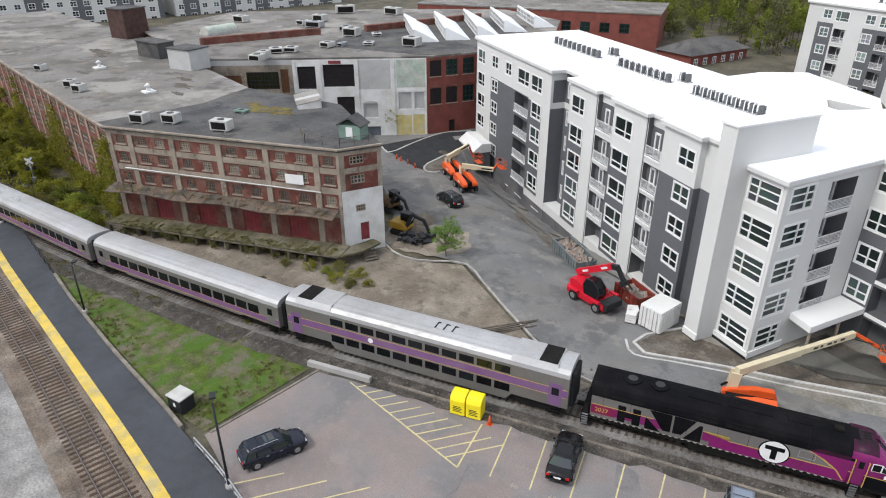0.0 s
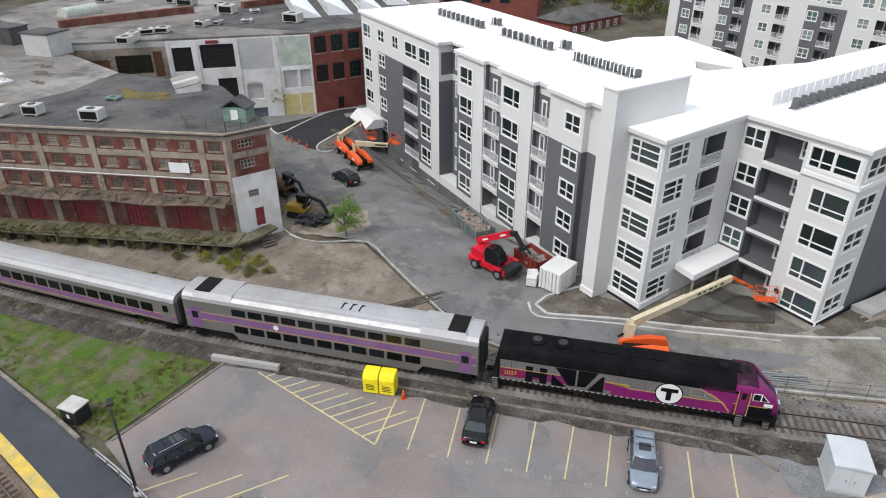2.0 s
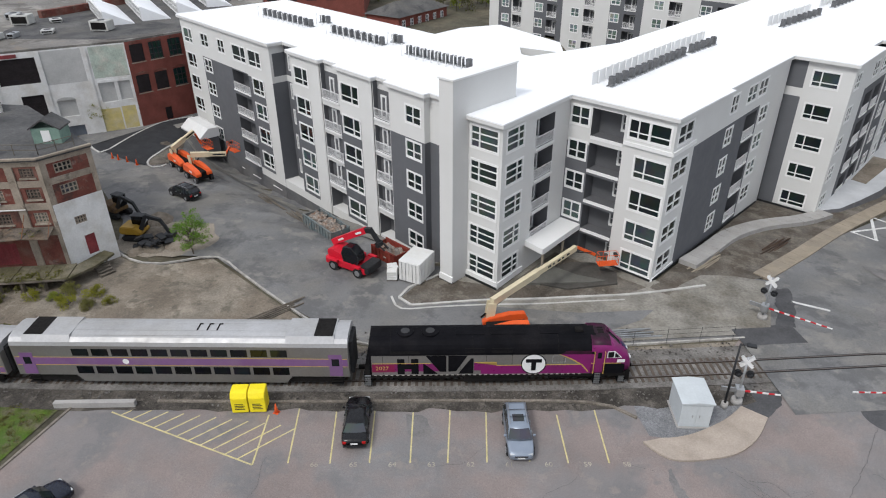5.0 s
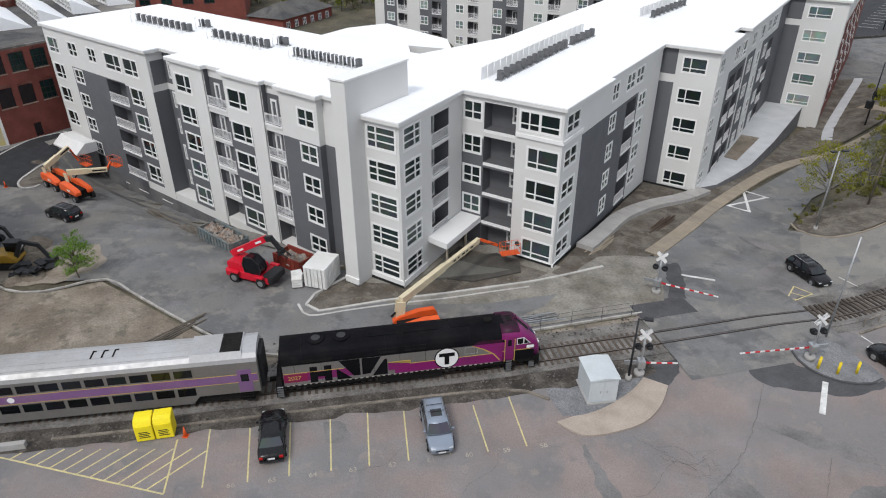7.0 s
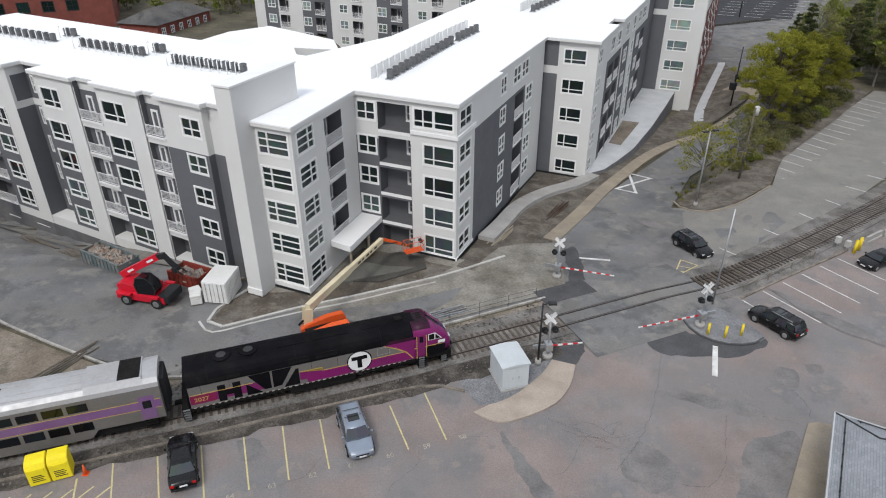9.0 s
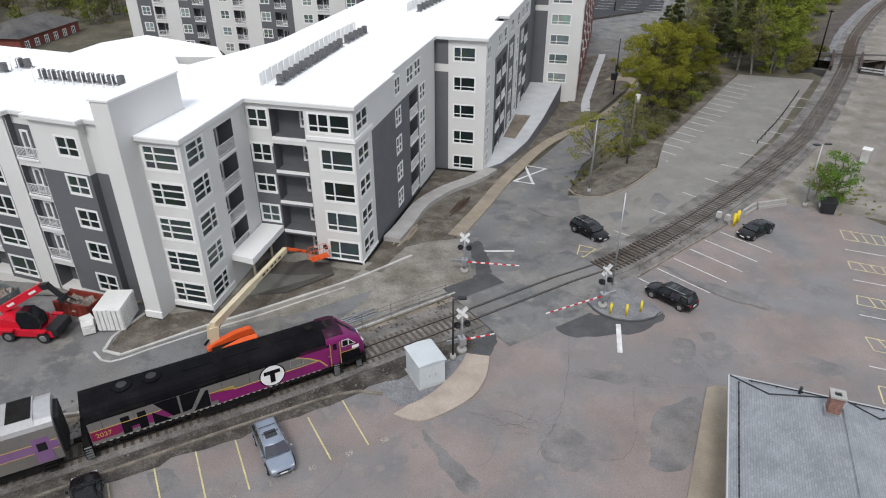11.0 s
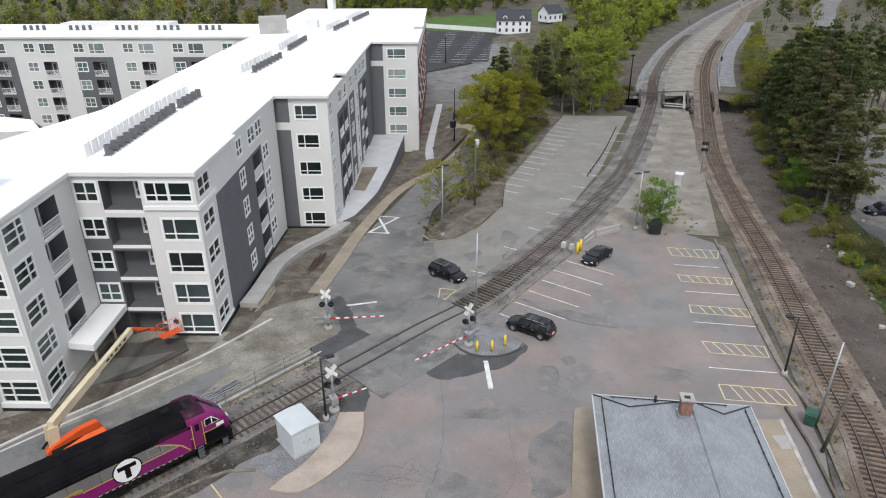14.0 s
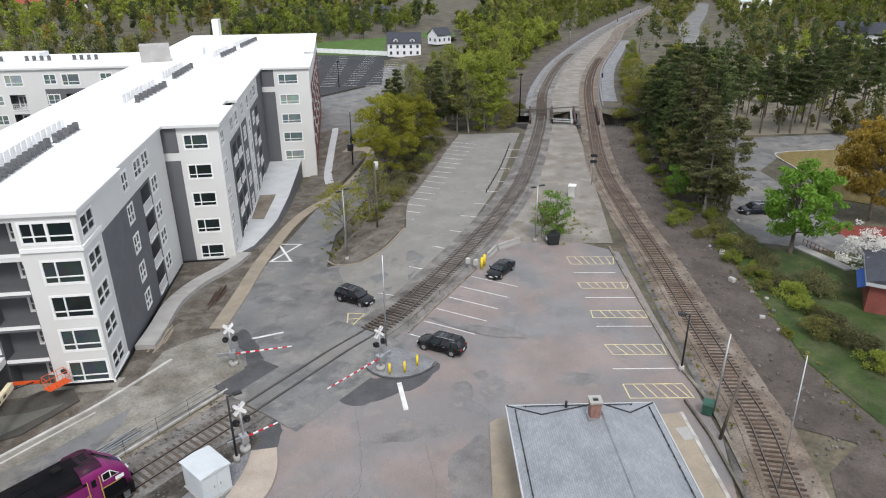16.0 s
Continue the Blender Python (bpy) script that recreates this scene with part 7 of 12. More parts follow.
mW = holed(wh, "front_wall", A0, A1, -1.0, 12.1, holes, Paint(*patches), WM)
for a, b, c, d in holes:
    if c > 5:
        put_window(wh, mW @ Matrix.Translation(((a + b) / 2, 0.12, c)), b - a, d - c, (0.25, 0.5, 0.75), (0.35, 0.68), (M_cream, M_frame_rust, M_frame_rust)[int(7 * a + 3 * c) % 3], M_oldglass)
        bm = bm_new()
        box(bm, a - 0.12, b + 0.12, -0.12, 0.06, c - 0.16, c, mW)
        part("sill", bm, M_cream, wh)
    else:
        bm = bm_new()
        box(bm, a, b, 0.16, 0.22, c, d, mW)
        ld = part("loading_door", bm, M_reddoor, wh, "faded red plank loading door")
        for k in range(5):
            cm = bm_new()
            box(cm, a + (b - a) * k / 5, a + (b - a) * k / 5 + 0.05, 0.12, 0.156, c, d, mW)
            part("batten", cm, M_reddoor, ld)
for x in PIL:
    bm = bm_new()
    box(bm, max(0, x - 0.34), min(LW, x + 0.34), -0.14, 0.0, 0.5, 11.6, mW)
    part("pilaster", bm, M_cream, wh)
for c, d in BANDS:
    bm = bm_new()
    box(bm, 0, LW, -0.08, 0.0, c, d, mW)
    part("band_course", bm, M_cream, wh)
# pipe along the second storey and a white sign board
bm = bm_new()
tube(bm, mW @ Vector((2, -0.3, 7.6)), mW @ Vector((27.6, -0.3, 7.44)), 0.06, seg=6)
part("pipe_run", bm, M_oldwhite, wh)
bm = bm_new()
box(bm, LW - 6.6, LW - 4.4, -0.2, -0.15, 8.0, 9.1, mW)
part("sign_board", bm, M_white, wh, "blank white board on the wall")
# chamfered corner, white below
C1 = Vector((-51.3, 45.3))
LC = (C1 - A1).length
ch = [(1.1, 2.7, 10.5, 11.45), (1.1, 2.7, 8.3, 9.3), (1.5, 2.6, 5.0, 5.8), (1.9, 2.9, 1.45, 3.6)]
mC = holed(wh, "corner_wall", A1, C1, -2.5, 12.1, ch, Paint((0, LC, 11.6, 12.1, 1), (0, LC, 9.55, 10.2, 1), (0, LC, -3, 7.6, 2), (0, 0.5, 7.6, 12, 1), (LC - 0.5, LC, 7.6, 12, 1)), WM)
for a, b, c, d in ch[:3]:
    put_window(wh, mC @ Matrix.Translation(((a + b) / 2, 0.12, c)), b - a, d - c, (0.25, 0.5, 0.75), (0.5,), M_cream, M_oldglass)
bm = bm_new()
box(bm, 1.9, 2.9, 0.1, 0.16, 1.45, 3.6, mC)
part("door", bm, M_reddoor, wh, "faded red door")
holed(wh, "side_wall", C1, (-67.2, 52.8), -2.5, 12.1, [], Paint((0, 20, -3, 7.6, 2)), WM)
# long west side with tall windows and ivy
B0 = Vector((-140, 33.2))
LB = (A0 - B0).length
bh = []
for i in range(14):
    x = 2.2 + 4.25 * i
    for c, d in ((2.0, 3.8), (5.2, 6.9), (8.0, 9.4), (10.3, 11.4)):
        bh.append((x, x + 2.4, c, d))
mB = holed(wh, "west_wall", B0, A0, -1.0, 12.1, bh, Paint((0, LB, 11.6, 12.1, 1), *[(x, x + 0.7, 0, 12, 1) for x in [1.0 + 4.25 * i for i in range(14)]]), WM)
for a, b, c, d in bh:
    put_window(wh, mB @ Matrix.Translation(((a + b) / 2, 0.12, c)), b - a, d - c, (0.33, 0.66), (0.5,), M_cream, M_oldglass)
# roofs
bm = bm_new()
prism(bm, [(-51.1, 45.3), (-52.9, 40.7), (-80.0, 27.7), (-82.6, 28.0), (-81.2, 37.3), (-81.1, 41.2), (-84.2, 49.9), (-67.4, 52.9)], 12.104, 12.3)
part("tar_roof", bm, M_tar, wh, "patched dark tar roof with moss")
bm = bm_new()
prism(bm, [(-82.62, 28.0), (-140, 32.9), (-195, 42), (-195, 62), (-140, 60), (-109, 53.7), (-97, 52), (-84.22, 49.9), (-81.12, 41.2), (-81.22, 37.3)], 12.104, 12.33)
part("felt_roof", bm, M_feltroof, wh, "pale stained felt roof")
bm = bm_new()
prism(bm, [(-140, 33.3), (-194, 42.3), (-194, 61.5), (-140, 59.5)], -2, 12.1)
part("rear_block", bm, M_oldbrick, wh)
for line in ([(-51.2, 45.3), (-52.95, 40.75), (-80.0, 27.8)], [(-80.0, 27.8), (-85, 28.1), (-140, 33.0)]):
    bm = bm_new()
    ribbon(bm, [Vector(p) for p in line], 0.25, -0.06, 0, 0.0)
    for v in bm.verts:
        v.co.z = 12.31
    out = bmesh.ops.extrude_face_region(bm, geom=bm.faces[:])
    for v in [g for g in out["geom"] if isinstance(g, bmesh.types.BMVert)]:
        v.co.z = 12.48
    part("parapet", bm, M_cream, wh)
M_mossroof = mat("roof_moss", (0.14, 0.105, 0.03), 0.95, var=0.4, scale=1.2, fine=5, bump=0.6, tint=(0.085, 0.075, 0.055), stain=1.0, blotch=(((0.08, 0.075, 0.07), 0.7, 0.02, 0.9), ((0.17, 0.15, 0.02), 0.5, 0.05, 0.7)))
for kk, (cx, cy, rr) in enumerate(((-71.2, 45.4, 2.3), (-73.2, 44.8, 1.9), (-69.6, 45.6, 1.2), (-75.5, 45.2, 1.3), (-70.6, 46.8, 0.9))):
    bm = bm_new()
    ring = []
    for i in range(22):
        a = i / 22 * 6.283
        q = rr * (0.75 + 0.5 * noise.noise((math.cos(a) * 1.5 + cx, math.sin(a) * 1.5, 0)))
        ring.append((cx + 1.5 * q * math.cos(a), cy + 0.8 * q * math.sin(a)))
    prism(bm, ring, 12.28, 12.33 + 0.006 * kk)
    part("moss_patch", bm, M_mossroof, wh, "yellow-green moss on the roof", "stuff")


# dark water stains on the felt roof
M_stain = mat("damp_roof_stain", (0.1, 0.088, 0.072), 0.9, var=0.35, scale=1.5, fine=5)
for kk, (cx, cy, rr) in enumerate(((-92, 44, 2.0), (-88.6, 41.5, 1.3), (-96, 46.4, 1.6), (-128, 47, 2.6), (-124, 45.6, 1.5), (-112, 38, 1.2))):
    bm = bm_new()
    ring = []
    for i in range(30):
        a = i / 30 * 6.283
        q = rr * (0.7 + 0.6 * noise.noise((math.cos(a) * 1.8 + cx, math.sin(a) * 1.8, 0)))
        ring.append((cx + 1.7 * q * math.cos(a), cy + 0.55 * q * math.sin(a)))
    prism(bm, ring, 12.3, 12.345 + 0.004 * kk)
    part("damp_patch", bm, M_stain, wh, "dark damp stain on the felt roof", "stuff")


# loading dock and its canopy
def wf(s, n):
    """Along the warehouse front from its street corner, out by n."""
    t = (A0 - A1).normalized()
    return A1 + t * s + Vector((-t.y, t.x)) * n


M_canopy = mat("rusted_canopy", (0.105, 0.088, 0.072), 0.95, var=0.4, scale=2, fine=7, bump=0.4, tint=(0.17, 0.12, 0.08), stain=0.6)
dock = thing("loading_dock", "rotting timber loading dock on posts under a sagging canopy", "loading dock")
for i in range(30):
    bm = bm_new()
    a, b = wf(-0.6 + i * 1.02, 0.1), wf(-0.6 + i * 1.02 + 0.98, 2.9 + random.uniform(-0.08, 0.1))
    prism(bm, [wf(-0.6 + i * 1.02, 0.15), wf(0.38 + i * 1.02, 0.15), wf(0.38 + i * 1.02, 2.9), wf(-0.6 + i * 1.02, 2.9)], 1.18 + random.uniform(-0.04, 0.02), 1.38 + random.uniform(-0.05, 0.03))
    part("deck_plank", bm, M_moss, dock)
for i in range(16):
    bm = bm_new()
    q = wf(-0.4 + i * 2.02, 2.75)
    box(bm, -0.16, 0.16, -0.16, 0.16, -0.1, 1.2, Matrix.Translation((q.x, q.y, 0)) @ Matrix.Rotation(random.uniform(-0.06, 0.06), 4, "X"))
    part("dock_post", bm, M_timber, dock)
bm = bm_new()
for i in range(15):
    a, b = wf(-0.4 + i * 2.02, 2.9), wf(1.62 + i * 2.02, 2.9)
    tube(bm, (a.x, a.y, 1.12), (b.x, b.y, 1.12 + random.uniform(-0.04, 0.04)), 0.12, seg=6)
part("edge_beam", bm, M_timber, dock)
for i in range(13):
    bm = bm_new()
    s0, s1 = 0.4 + i * 2.3, 0.4 + i * 2.3 + 2.24
    sag0, sag1 = 0.16 * math.sin(i * 1.3), 0.16 * math.sin((i + 1) * 1.3)
    vs = []
    for s, g in ((s0, sag0), (s1, sag1)):
        for n, z in ((0.1, 5.5), (2.0, 5.1 + g)):
            q = wf(s, n)
            vs.append((q.x, q.y, z))
    top = [bm.verts.new(v) for v in (vs[0], vs[1], vs[3], vs[2])]
    low = [bm.verts.new((v[0], v[1], v[2] - 0.1)) for v in (vs[0], vs[1], vs[3], vs[2])]
    bm.faces.new(top), bm.faces.new(low[::-1])
    for k in range(4):
        bm.faces.new((top[k], top[(k + 1) % 4], low[(k + 1) % 4], low[k]))
    part("canopy_panel", bm, M_canopy, dock)
    bm = bm_new()
    a, b = wf(s0, 1.9), wf(s0, 0.15)
    tube(bm, (a.x, a.y, 5.1 + sag0), (b.x, b.y, 6.9), 0.035, seg=5)
    part("tie_rod", bm, M_rust, dock)
    for k in range(3):
        bm = bm_new()
        a = wf(s0 + random.uniform(0, 2), random.uniform(0.4, 1.8))
        b = a + Vector((random.uniform(-0.9, 0.9), random.uniform(-0.9, 0.9)))
        tube(bm, (a.x, a.y, 5.4), (b.x, b.y, 5.3 + random.uniform(0, 0.7)), 0.05, seg=5)
        part("loose_batten", bm, M_timber, dock)
# wooden steps by the corner door
st = thing("wooden_steps", "weathered timber steps up to the corner door", "steps")
for i in range(6):
    bm = bm_new()
    c = Vector((-51.6, 42.6)) + Vector((0.93, -0.36)) * (0.35 + i * 0.3)
    box(bm, -0.16, 0.16, -0.7, 0.7, 1.2 - i * 0.21, 1.27 - i * 0.21, Matrix.Translation((c.x, c.y, 0)) @ Matrix.Rotation(-0.37, 4, "Z"))
    part("tread", bm, M_timber, st)
for o in (-0.7, 0.7):
    bm = bm_new()
    a = Vector((-51.6, 42.6)) + Vector((0.36, 0.93)) * o
    b = a + Vector((0.93, -0.36)) * 2.1
    tube(bm, (a.x, a.y, 1.2), (b.x, b.y, -0.05), 0.07, seg=6)
    part("stringer", bm, M_timber, st)
bm = bm_new()
prism(bm, [wf(-0.7, 0.3), wf(-0.7, 3.0), (-50.4, 41.4), (-50.5, 43.9), (-51.9, 44)], 1.1, 1.32)
tagged(new("dock_landing", mesh_of(bm, "dock_landing", M_moss)), "mossy timber landing at the corner door", "landing")
# green roof cabin, dormer, vents and cooling boxes on the roof
cab_ = thing("roof_cabin", "small green boarded cabin with a pitched roof on the warehouse", "cabin")
mcab = pose(-55.6, 45.2, 12.3, 0, 0, 22)
bm = bm_new()
box(bm, -1.3, 1.3, -1.0, 1.0, 0, 1.5, mcab)
part("cabin_wall", bm, M_green, cab_)
bm = bm_new()
extrude(bm, [(-1.5, 1.35), (0, 2.3), (1.5, 1.35), (1.5, 1.5), (0, 2.45), (-1.5, 1.5)], -1.15, 1.15, mcab)
part("roof", bm, M_tar, cab_)
bm = bm_new()
box(bm, -0.4, 0.4, -1.04, -1.0, 0.2, 1.3, mcab)
part("hatch", bm, M_white, cab_)
for k, (x, y) in enumerate(((-53.6, 41.6), (-57.8, 40.2), (-52.4, 44.6))):
    bm = bm_new()
    a = Vector((x, y))
    b = Vector(((-57.8, 40.2), (-60.4, 41.6), (-53.6, 41.6))[k])
    for z in (0.5, 1.0):
        tube(bm, (a.x, a.y, 12.3 + z), (b.x, b.y, 12.3 + z), 0.035, seg=6)
    for f in (0, 0.5, 1):
        q = a.lerp(b, f)
        tube(bm, (q.x, q.y, 12.3), (q.x, q.y, 13.35), 0.04, seg=6)
    tagged(new("guard_rail", mesh_of(bm, "guard_rail", M_timber)), "grey guard rail round the roof cabin", "guard rail")


def roof_box(x, y, z, sx, sy, sz, turn, material, label):
    root = thing("roof_unit", label, "roof unit", "", pose(x, y, z, 0, 0, turn))
    bm = bm_new()
    box(bm, -sx, sx, -sy, sy, 0.15, sz, bevel=0.05)
    part("casing", bm, material, root)
    bm = bm_new()
    box(bm, -sx * 0.8, sx * 0.8, -sy - 0.02, -sy, 0.3, sz * 0.85)
    part("grille", bm, M_under, root)
    for s in (-0.7, 0.7):
        bm = bm_new()
        box(bm, s * sx - 0.06, s * sx + 0.06, -sy * 1.1, sy * 1.1, 0, 0.15)
        part("runner", bm, M_galv, root)
    bm = bm_new()
    tube(bm, (0, 0, sz), (0, 0, sz + 0.05), min(sx, sy) * 0.6, seg=14)
    part("fan_guard", bm, M_dark, root)
    return root


M_pale_casing = mat("pale_casing", (0.46, 0.46, 0.44), 0.6, var=0.1, scale=2, tint=(0.34, 0.32, 0.28), stain=0.5)
for x, y, sx, sz in ((-78.4, 31.6, 1.0, 1.25), (-75.6, 34.1, 0.95, 1.2), (-68.4, 36.5, 1.15, 1.3), (-103.2, 33, 0.7, 1.1), (-99.6, 32.8, 0.7, 1.1), (-118.5, 34.2, 0.7, 1.0)):
    roof_box(x, y, 12.32, sx, 0.7, sz, 26, M_pale_casing, "pale cooling box on the warehouse roof")
for x, y in ((-113.3, 41.1), (-92, 39.1)):
    root = thing("roof_vent", "white ventilator cowl on a square base", "roof vent", "roof vents", pose(x, y, 12.33))
    bm = bm_new()
    box(bm, -0.8, 0.8, -0.8, 0.8, 0, 0.25, bevel=0.04)
    part("curb", bm, M_white, root)
    bm = bm_new()
    tube(bm, (0, 0, 0.25), (0, 0, 0.9), 0.28, seg=12)
    tube(bm, (0, 0, 0.9), (0, 0, 1.25), 0.5, 0.1, 12)
    part("cowl", bm, M_white, root)
M_penthouse = mat("sooty_brown_brick", (0.07, 0.04, 0.034), 0.92, var=0.3, scale=2)
for x, y, w, d, h, mm, lab, tn in ((-103, 51.2, 2.4, 2.0, 3.2, M_greyplaster, "pale plastered stair head on the roof", 15), (-116, 52.0, 2.9, 1.6, 2.6, M_tar, "dark felted dormer on the roof", 10), (-139.5, 58.0, 2.5, 2.6, 5.6, M_penthouse, "brown penthouse with outside stairs on the roof", 12)):
    root = thing("stair_head", lab, "stair head", "", pose(x, y, 12.2, 0, 0, tn))
    bm = bm_new()
    box(bm, -w, w, -d, d, 0, h, bevel=0.06)
    part("cabin_wall", bm, mm, root)
    bm = bm_new()
    box(bm, -w - 0.15, w + 0.15, -d - 0.15, d + 0.15, h, h + 0.18)
    part("roof", bm, M_tar, root)
monitor = thing("roof_monitor", "lean-to rooflight with pale weathered panels on the tar roof", "roof light", "", pose(-70.9, 50.4, 12.3, 0, 0, -32))
bm = bm_new()
for x in (-2.8, 2.62):
    extrude(bm, [(-1.5, 0.0), (-1.5, 0.5), (1.5, 0.95), (1.5, 0.0)], x, x + 0.18, Matrix.Rotation(radians(90), 4, "Z") @ Matrix.Scale(-1, 4, (0, 1, 0)))
box(bm, -2.8, 2.8, -1.5, -1.36, 0, 0.5)
box(bm, -2.8, 2.8, 1.36, 1.5, 0, 0.93)
part("housing", bm, M_oldwhite, monitor)
for q in range(5):
    bm = bm_new()
    v = [bm.verts.new(p) for p in ((-2.78 + 1.12 * q, -1.62, 0.5), (-1.7 + 1.12 * q, -1.62, 0.5), (-1.7 + 1.12 * q, 1.55, 1.0), (-2.78 + 1.12 * q, 1.55, 1.0))]
    w = [bm.verts.new(p.co + Vector((0, -0.03, 0.08))) for p in v]
    bm.faces.new(v), bm.faces.new(w[::-1])
    for r in range(4):
        bm.faces.new((v[r], v[(r + 1) % 4], w[(r + 1) % 4], w[r]))
    part("panel", bm, M_greyplaster if q == 2 else M_feltroof, monitor)
roof_box(-73.5, 42.2, 12.31, 0.8, 0.6, 0.35, 20, M_green, "flat green hatch on the tar roof")

# the mill behind: white painted wall, brick end, flat roofs and saw-tooth lights
mill = thing("mill", "old textile mill with peeling white walls and boarded openings", "mill")
mA, mB_, mD = Vector((-77.8, 79.6)), Vector((-103.63, 52.71)), Vector((-72.4, 91.6))
LM = (mA - mB_).length
MMM = [M_oldwhite, M_board, M_greyplaster, M_mint, M_yelplaster, M_cream, M_oldbrick]
k0 = LM - 25.3
M_dirtyglass = glass_mat("dirty_factory_glass", (0.012, 0.013, 0.012), (0.09, 0.085, 0.04), 0.25)
M_brownboard = mat("brown_boarding", (0.15, 0.07, 0.035), 0.85, var=0.25, scale=2, fine=8)
mh = [(4.0 + k0, 6.95 + k0, 8.2, 11.9), (8.2 + k0, 13.3 + k0, 8.5, 12.15), (10.2 + k0, 13.1 + k0, 3.6, 6.8), (14.5 + k0, 17.0 + k0, 3.1, 5.6), (14.4 + k0, 17.3 + k0, -2.4, 1.6), (20.5 + k0, 22.7 + k0, 4.5, 7.5), (23.2 + k0, 24.9 + k0, 4.6, 7.5), (1.2 + k0, 2.5 + k0, 7.6, 11.5), (k0 - 4.35, k0 + 0.9, 8.3, 11.1), (k0 - 8.0, k0 - 5.2, 7.6, 10.6)]
mM = holed(mill, "white_wall", mB_, mA, -4, 13.0, mh, Paint((14.0 + k0, 19.3 + k0, 8.0, 12.8, 2), (20.3 + k0, 25.1 + k0, 8.2, 12.8, 3), (20.0 + k0, 22.7 + k0, -0.1, 3.5, 4), (22.9 + k0, 24.9 + k0, 0.1, 3.6, 4), (0, 3.3 + k0, -4, 13, 5), (0, 3.3 + k0, 12.2, 13, 2)), MMM, 0.3, None)
for i, (a, b, c, d) in enumerate(mh):
    bm = bm_new()
    box(bm, a, b, 0.2, 0.26, c, d, mM)
    if i < 3:
        n = 6
        for k in range(n):
            zz = c + (d - c) * k / n
            cm = bm_new()
            box(cm, a, b, 0.15, 0.196, zz, zz + 0.04, mM)
            part("batten", cm, M_board, mill)
    part("boarding", bm, M_board if i < 3 else M_brownboard if i in (7, 9) else M_slate if i == 4 else M_greyplaster, mill)
    if i == 8:
        put_window(mill, mM @ Matrix.Translation(((a + b) / 2, 0.08, c)), b - a, d - c, tuple(q / 9 for q in range(1, 9)), (0.25, 0.5, 0.75), M_dark, M_dirtyglass)
    if i in (3, 5, 6):
        bm = bm_new()
        n = 10
        arc = [(a + (b - a) * (0.5 - 0.5 * math.cos(math.pi * q / n)), d - 0.02 + 0.45 * math.sin(math.pi * q / n)) for q in range(n + 1)]
        va = [bm.verts.new(mM @ Vector((x, -0.07, z))) for x, z in arc]
        vb = [bm.verts.new(mM @ Vector((x, 0.02, z))) for x, z in arc]
        bm.faces.new(va), bm.faces.new(vb[::-1])
        for q in range(n + 1):
            r = (q + 1) % (n + 1)
            bm.faces.new((va[q], va[r], vb[r], vb[q]))
        part("arch", bm, M_greyplaster if i == 3 else M_oldwhite, mill)
for x in (3.5 + k0, 7.6 + k0, 13.7 + k0, 19.7 + k0):
    bm = bm_new()
    box(bm, x - 0.25, x + 0.25, -0.12, 0, -3, 12.8, mM)
    part("pier", bm, M_oldwhite, mill)
bm = bm_new()
box(bm, 9.2 + k0, 11.2 + k0, -0.14, -0.06, 12.3, 12.8, mM)
part("sign", bm, M_reddoor, mill, "small red sign with unreadable marks")
LD = (mD - mA).length
bh2 = [(x, x + 2.1, c, d) for x in (0.6, 3.55, 6.65) for c, d in ((9.85, 12.5), (5.15, 7.9))] + [(4.1, 5.2, 0.1, 2.1)]
mE = holed(mill, "brick_end", mA, mD, -4, 13.0, bh2, Paint(), [M_redbrick], 0.3)
for i, (a, b, c, d) in enumerate(bh2):
    if i in (0, 1, 3, 6):
        bm = bm_new()
        box(bm, a, b, 0.15, 0.2, c, d, mE)
        part("boarding", bm, M_board, mill)
    if i < 6:
        bm = bm_new()
        for q in range(8):
            x0, x1 = a + (b - a) * q / 8, a + (b - a) * (q + 1) / 8
            box(bm, x0, x1, -0.05, 0.03, d - 0.1 + 0.28 * math.sin(math.pi * (q + 0.5) / 8), d + 0.2 + 0.28 * math.sin(math.pi * (q + 0.5) / 8), mE)
        part("window_arch", bm, M_oldbrick, mill, "arched brick lintel")
        bm = bm_new()
        box(bm, a - 0.1, b + 0.1, -0.1, 0.05, c - 0.14, c - 0.003, mE)
        part("sill", bm, M_cream, mill)
    if i not in (0, 1, 3, 6):
        put_window(mill, mE @ Matrix.Translation(((a + b) / 2, 0.12, c)), b - a, d - c, (0.33, 0.66), (0.3, 0.6), M_dark, M_greenglass)
bm = bm_new()
prism(bm, [mD, mA, mB_, (-140, 60.5), (-150, 88), (-124, 118), (-104, 134), (-84, 128), (-70, 104)], 13.004, 13.3)
part("roof", bm, M_feltroof, mill, "stained grey flat roof")
bm = bm_new()
prism(bm, [mD + Vector((-0.4, 0.2)), mA + Vector((-0.5, 0.5)), (-98, 74), (-108, 94), (-100, 120), (-84, 116)], 13.304, 13.34)
part("tar_roof", bm, M_tar, mill)
bm = bm_new()
prism(bm, [(-140, 62), (-150, 88), (-124, 117), (-104, 133), (-84, 127), (-71, 104), mD + Vector((-1, 1)), mA + Vector((-1.5, 1)), mB_ + Vector((-1.2, 1.0))], -4, 13.0)
part("rear_wall", bm, M_oldbrick, mill)
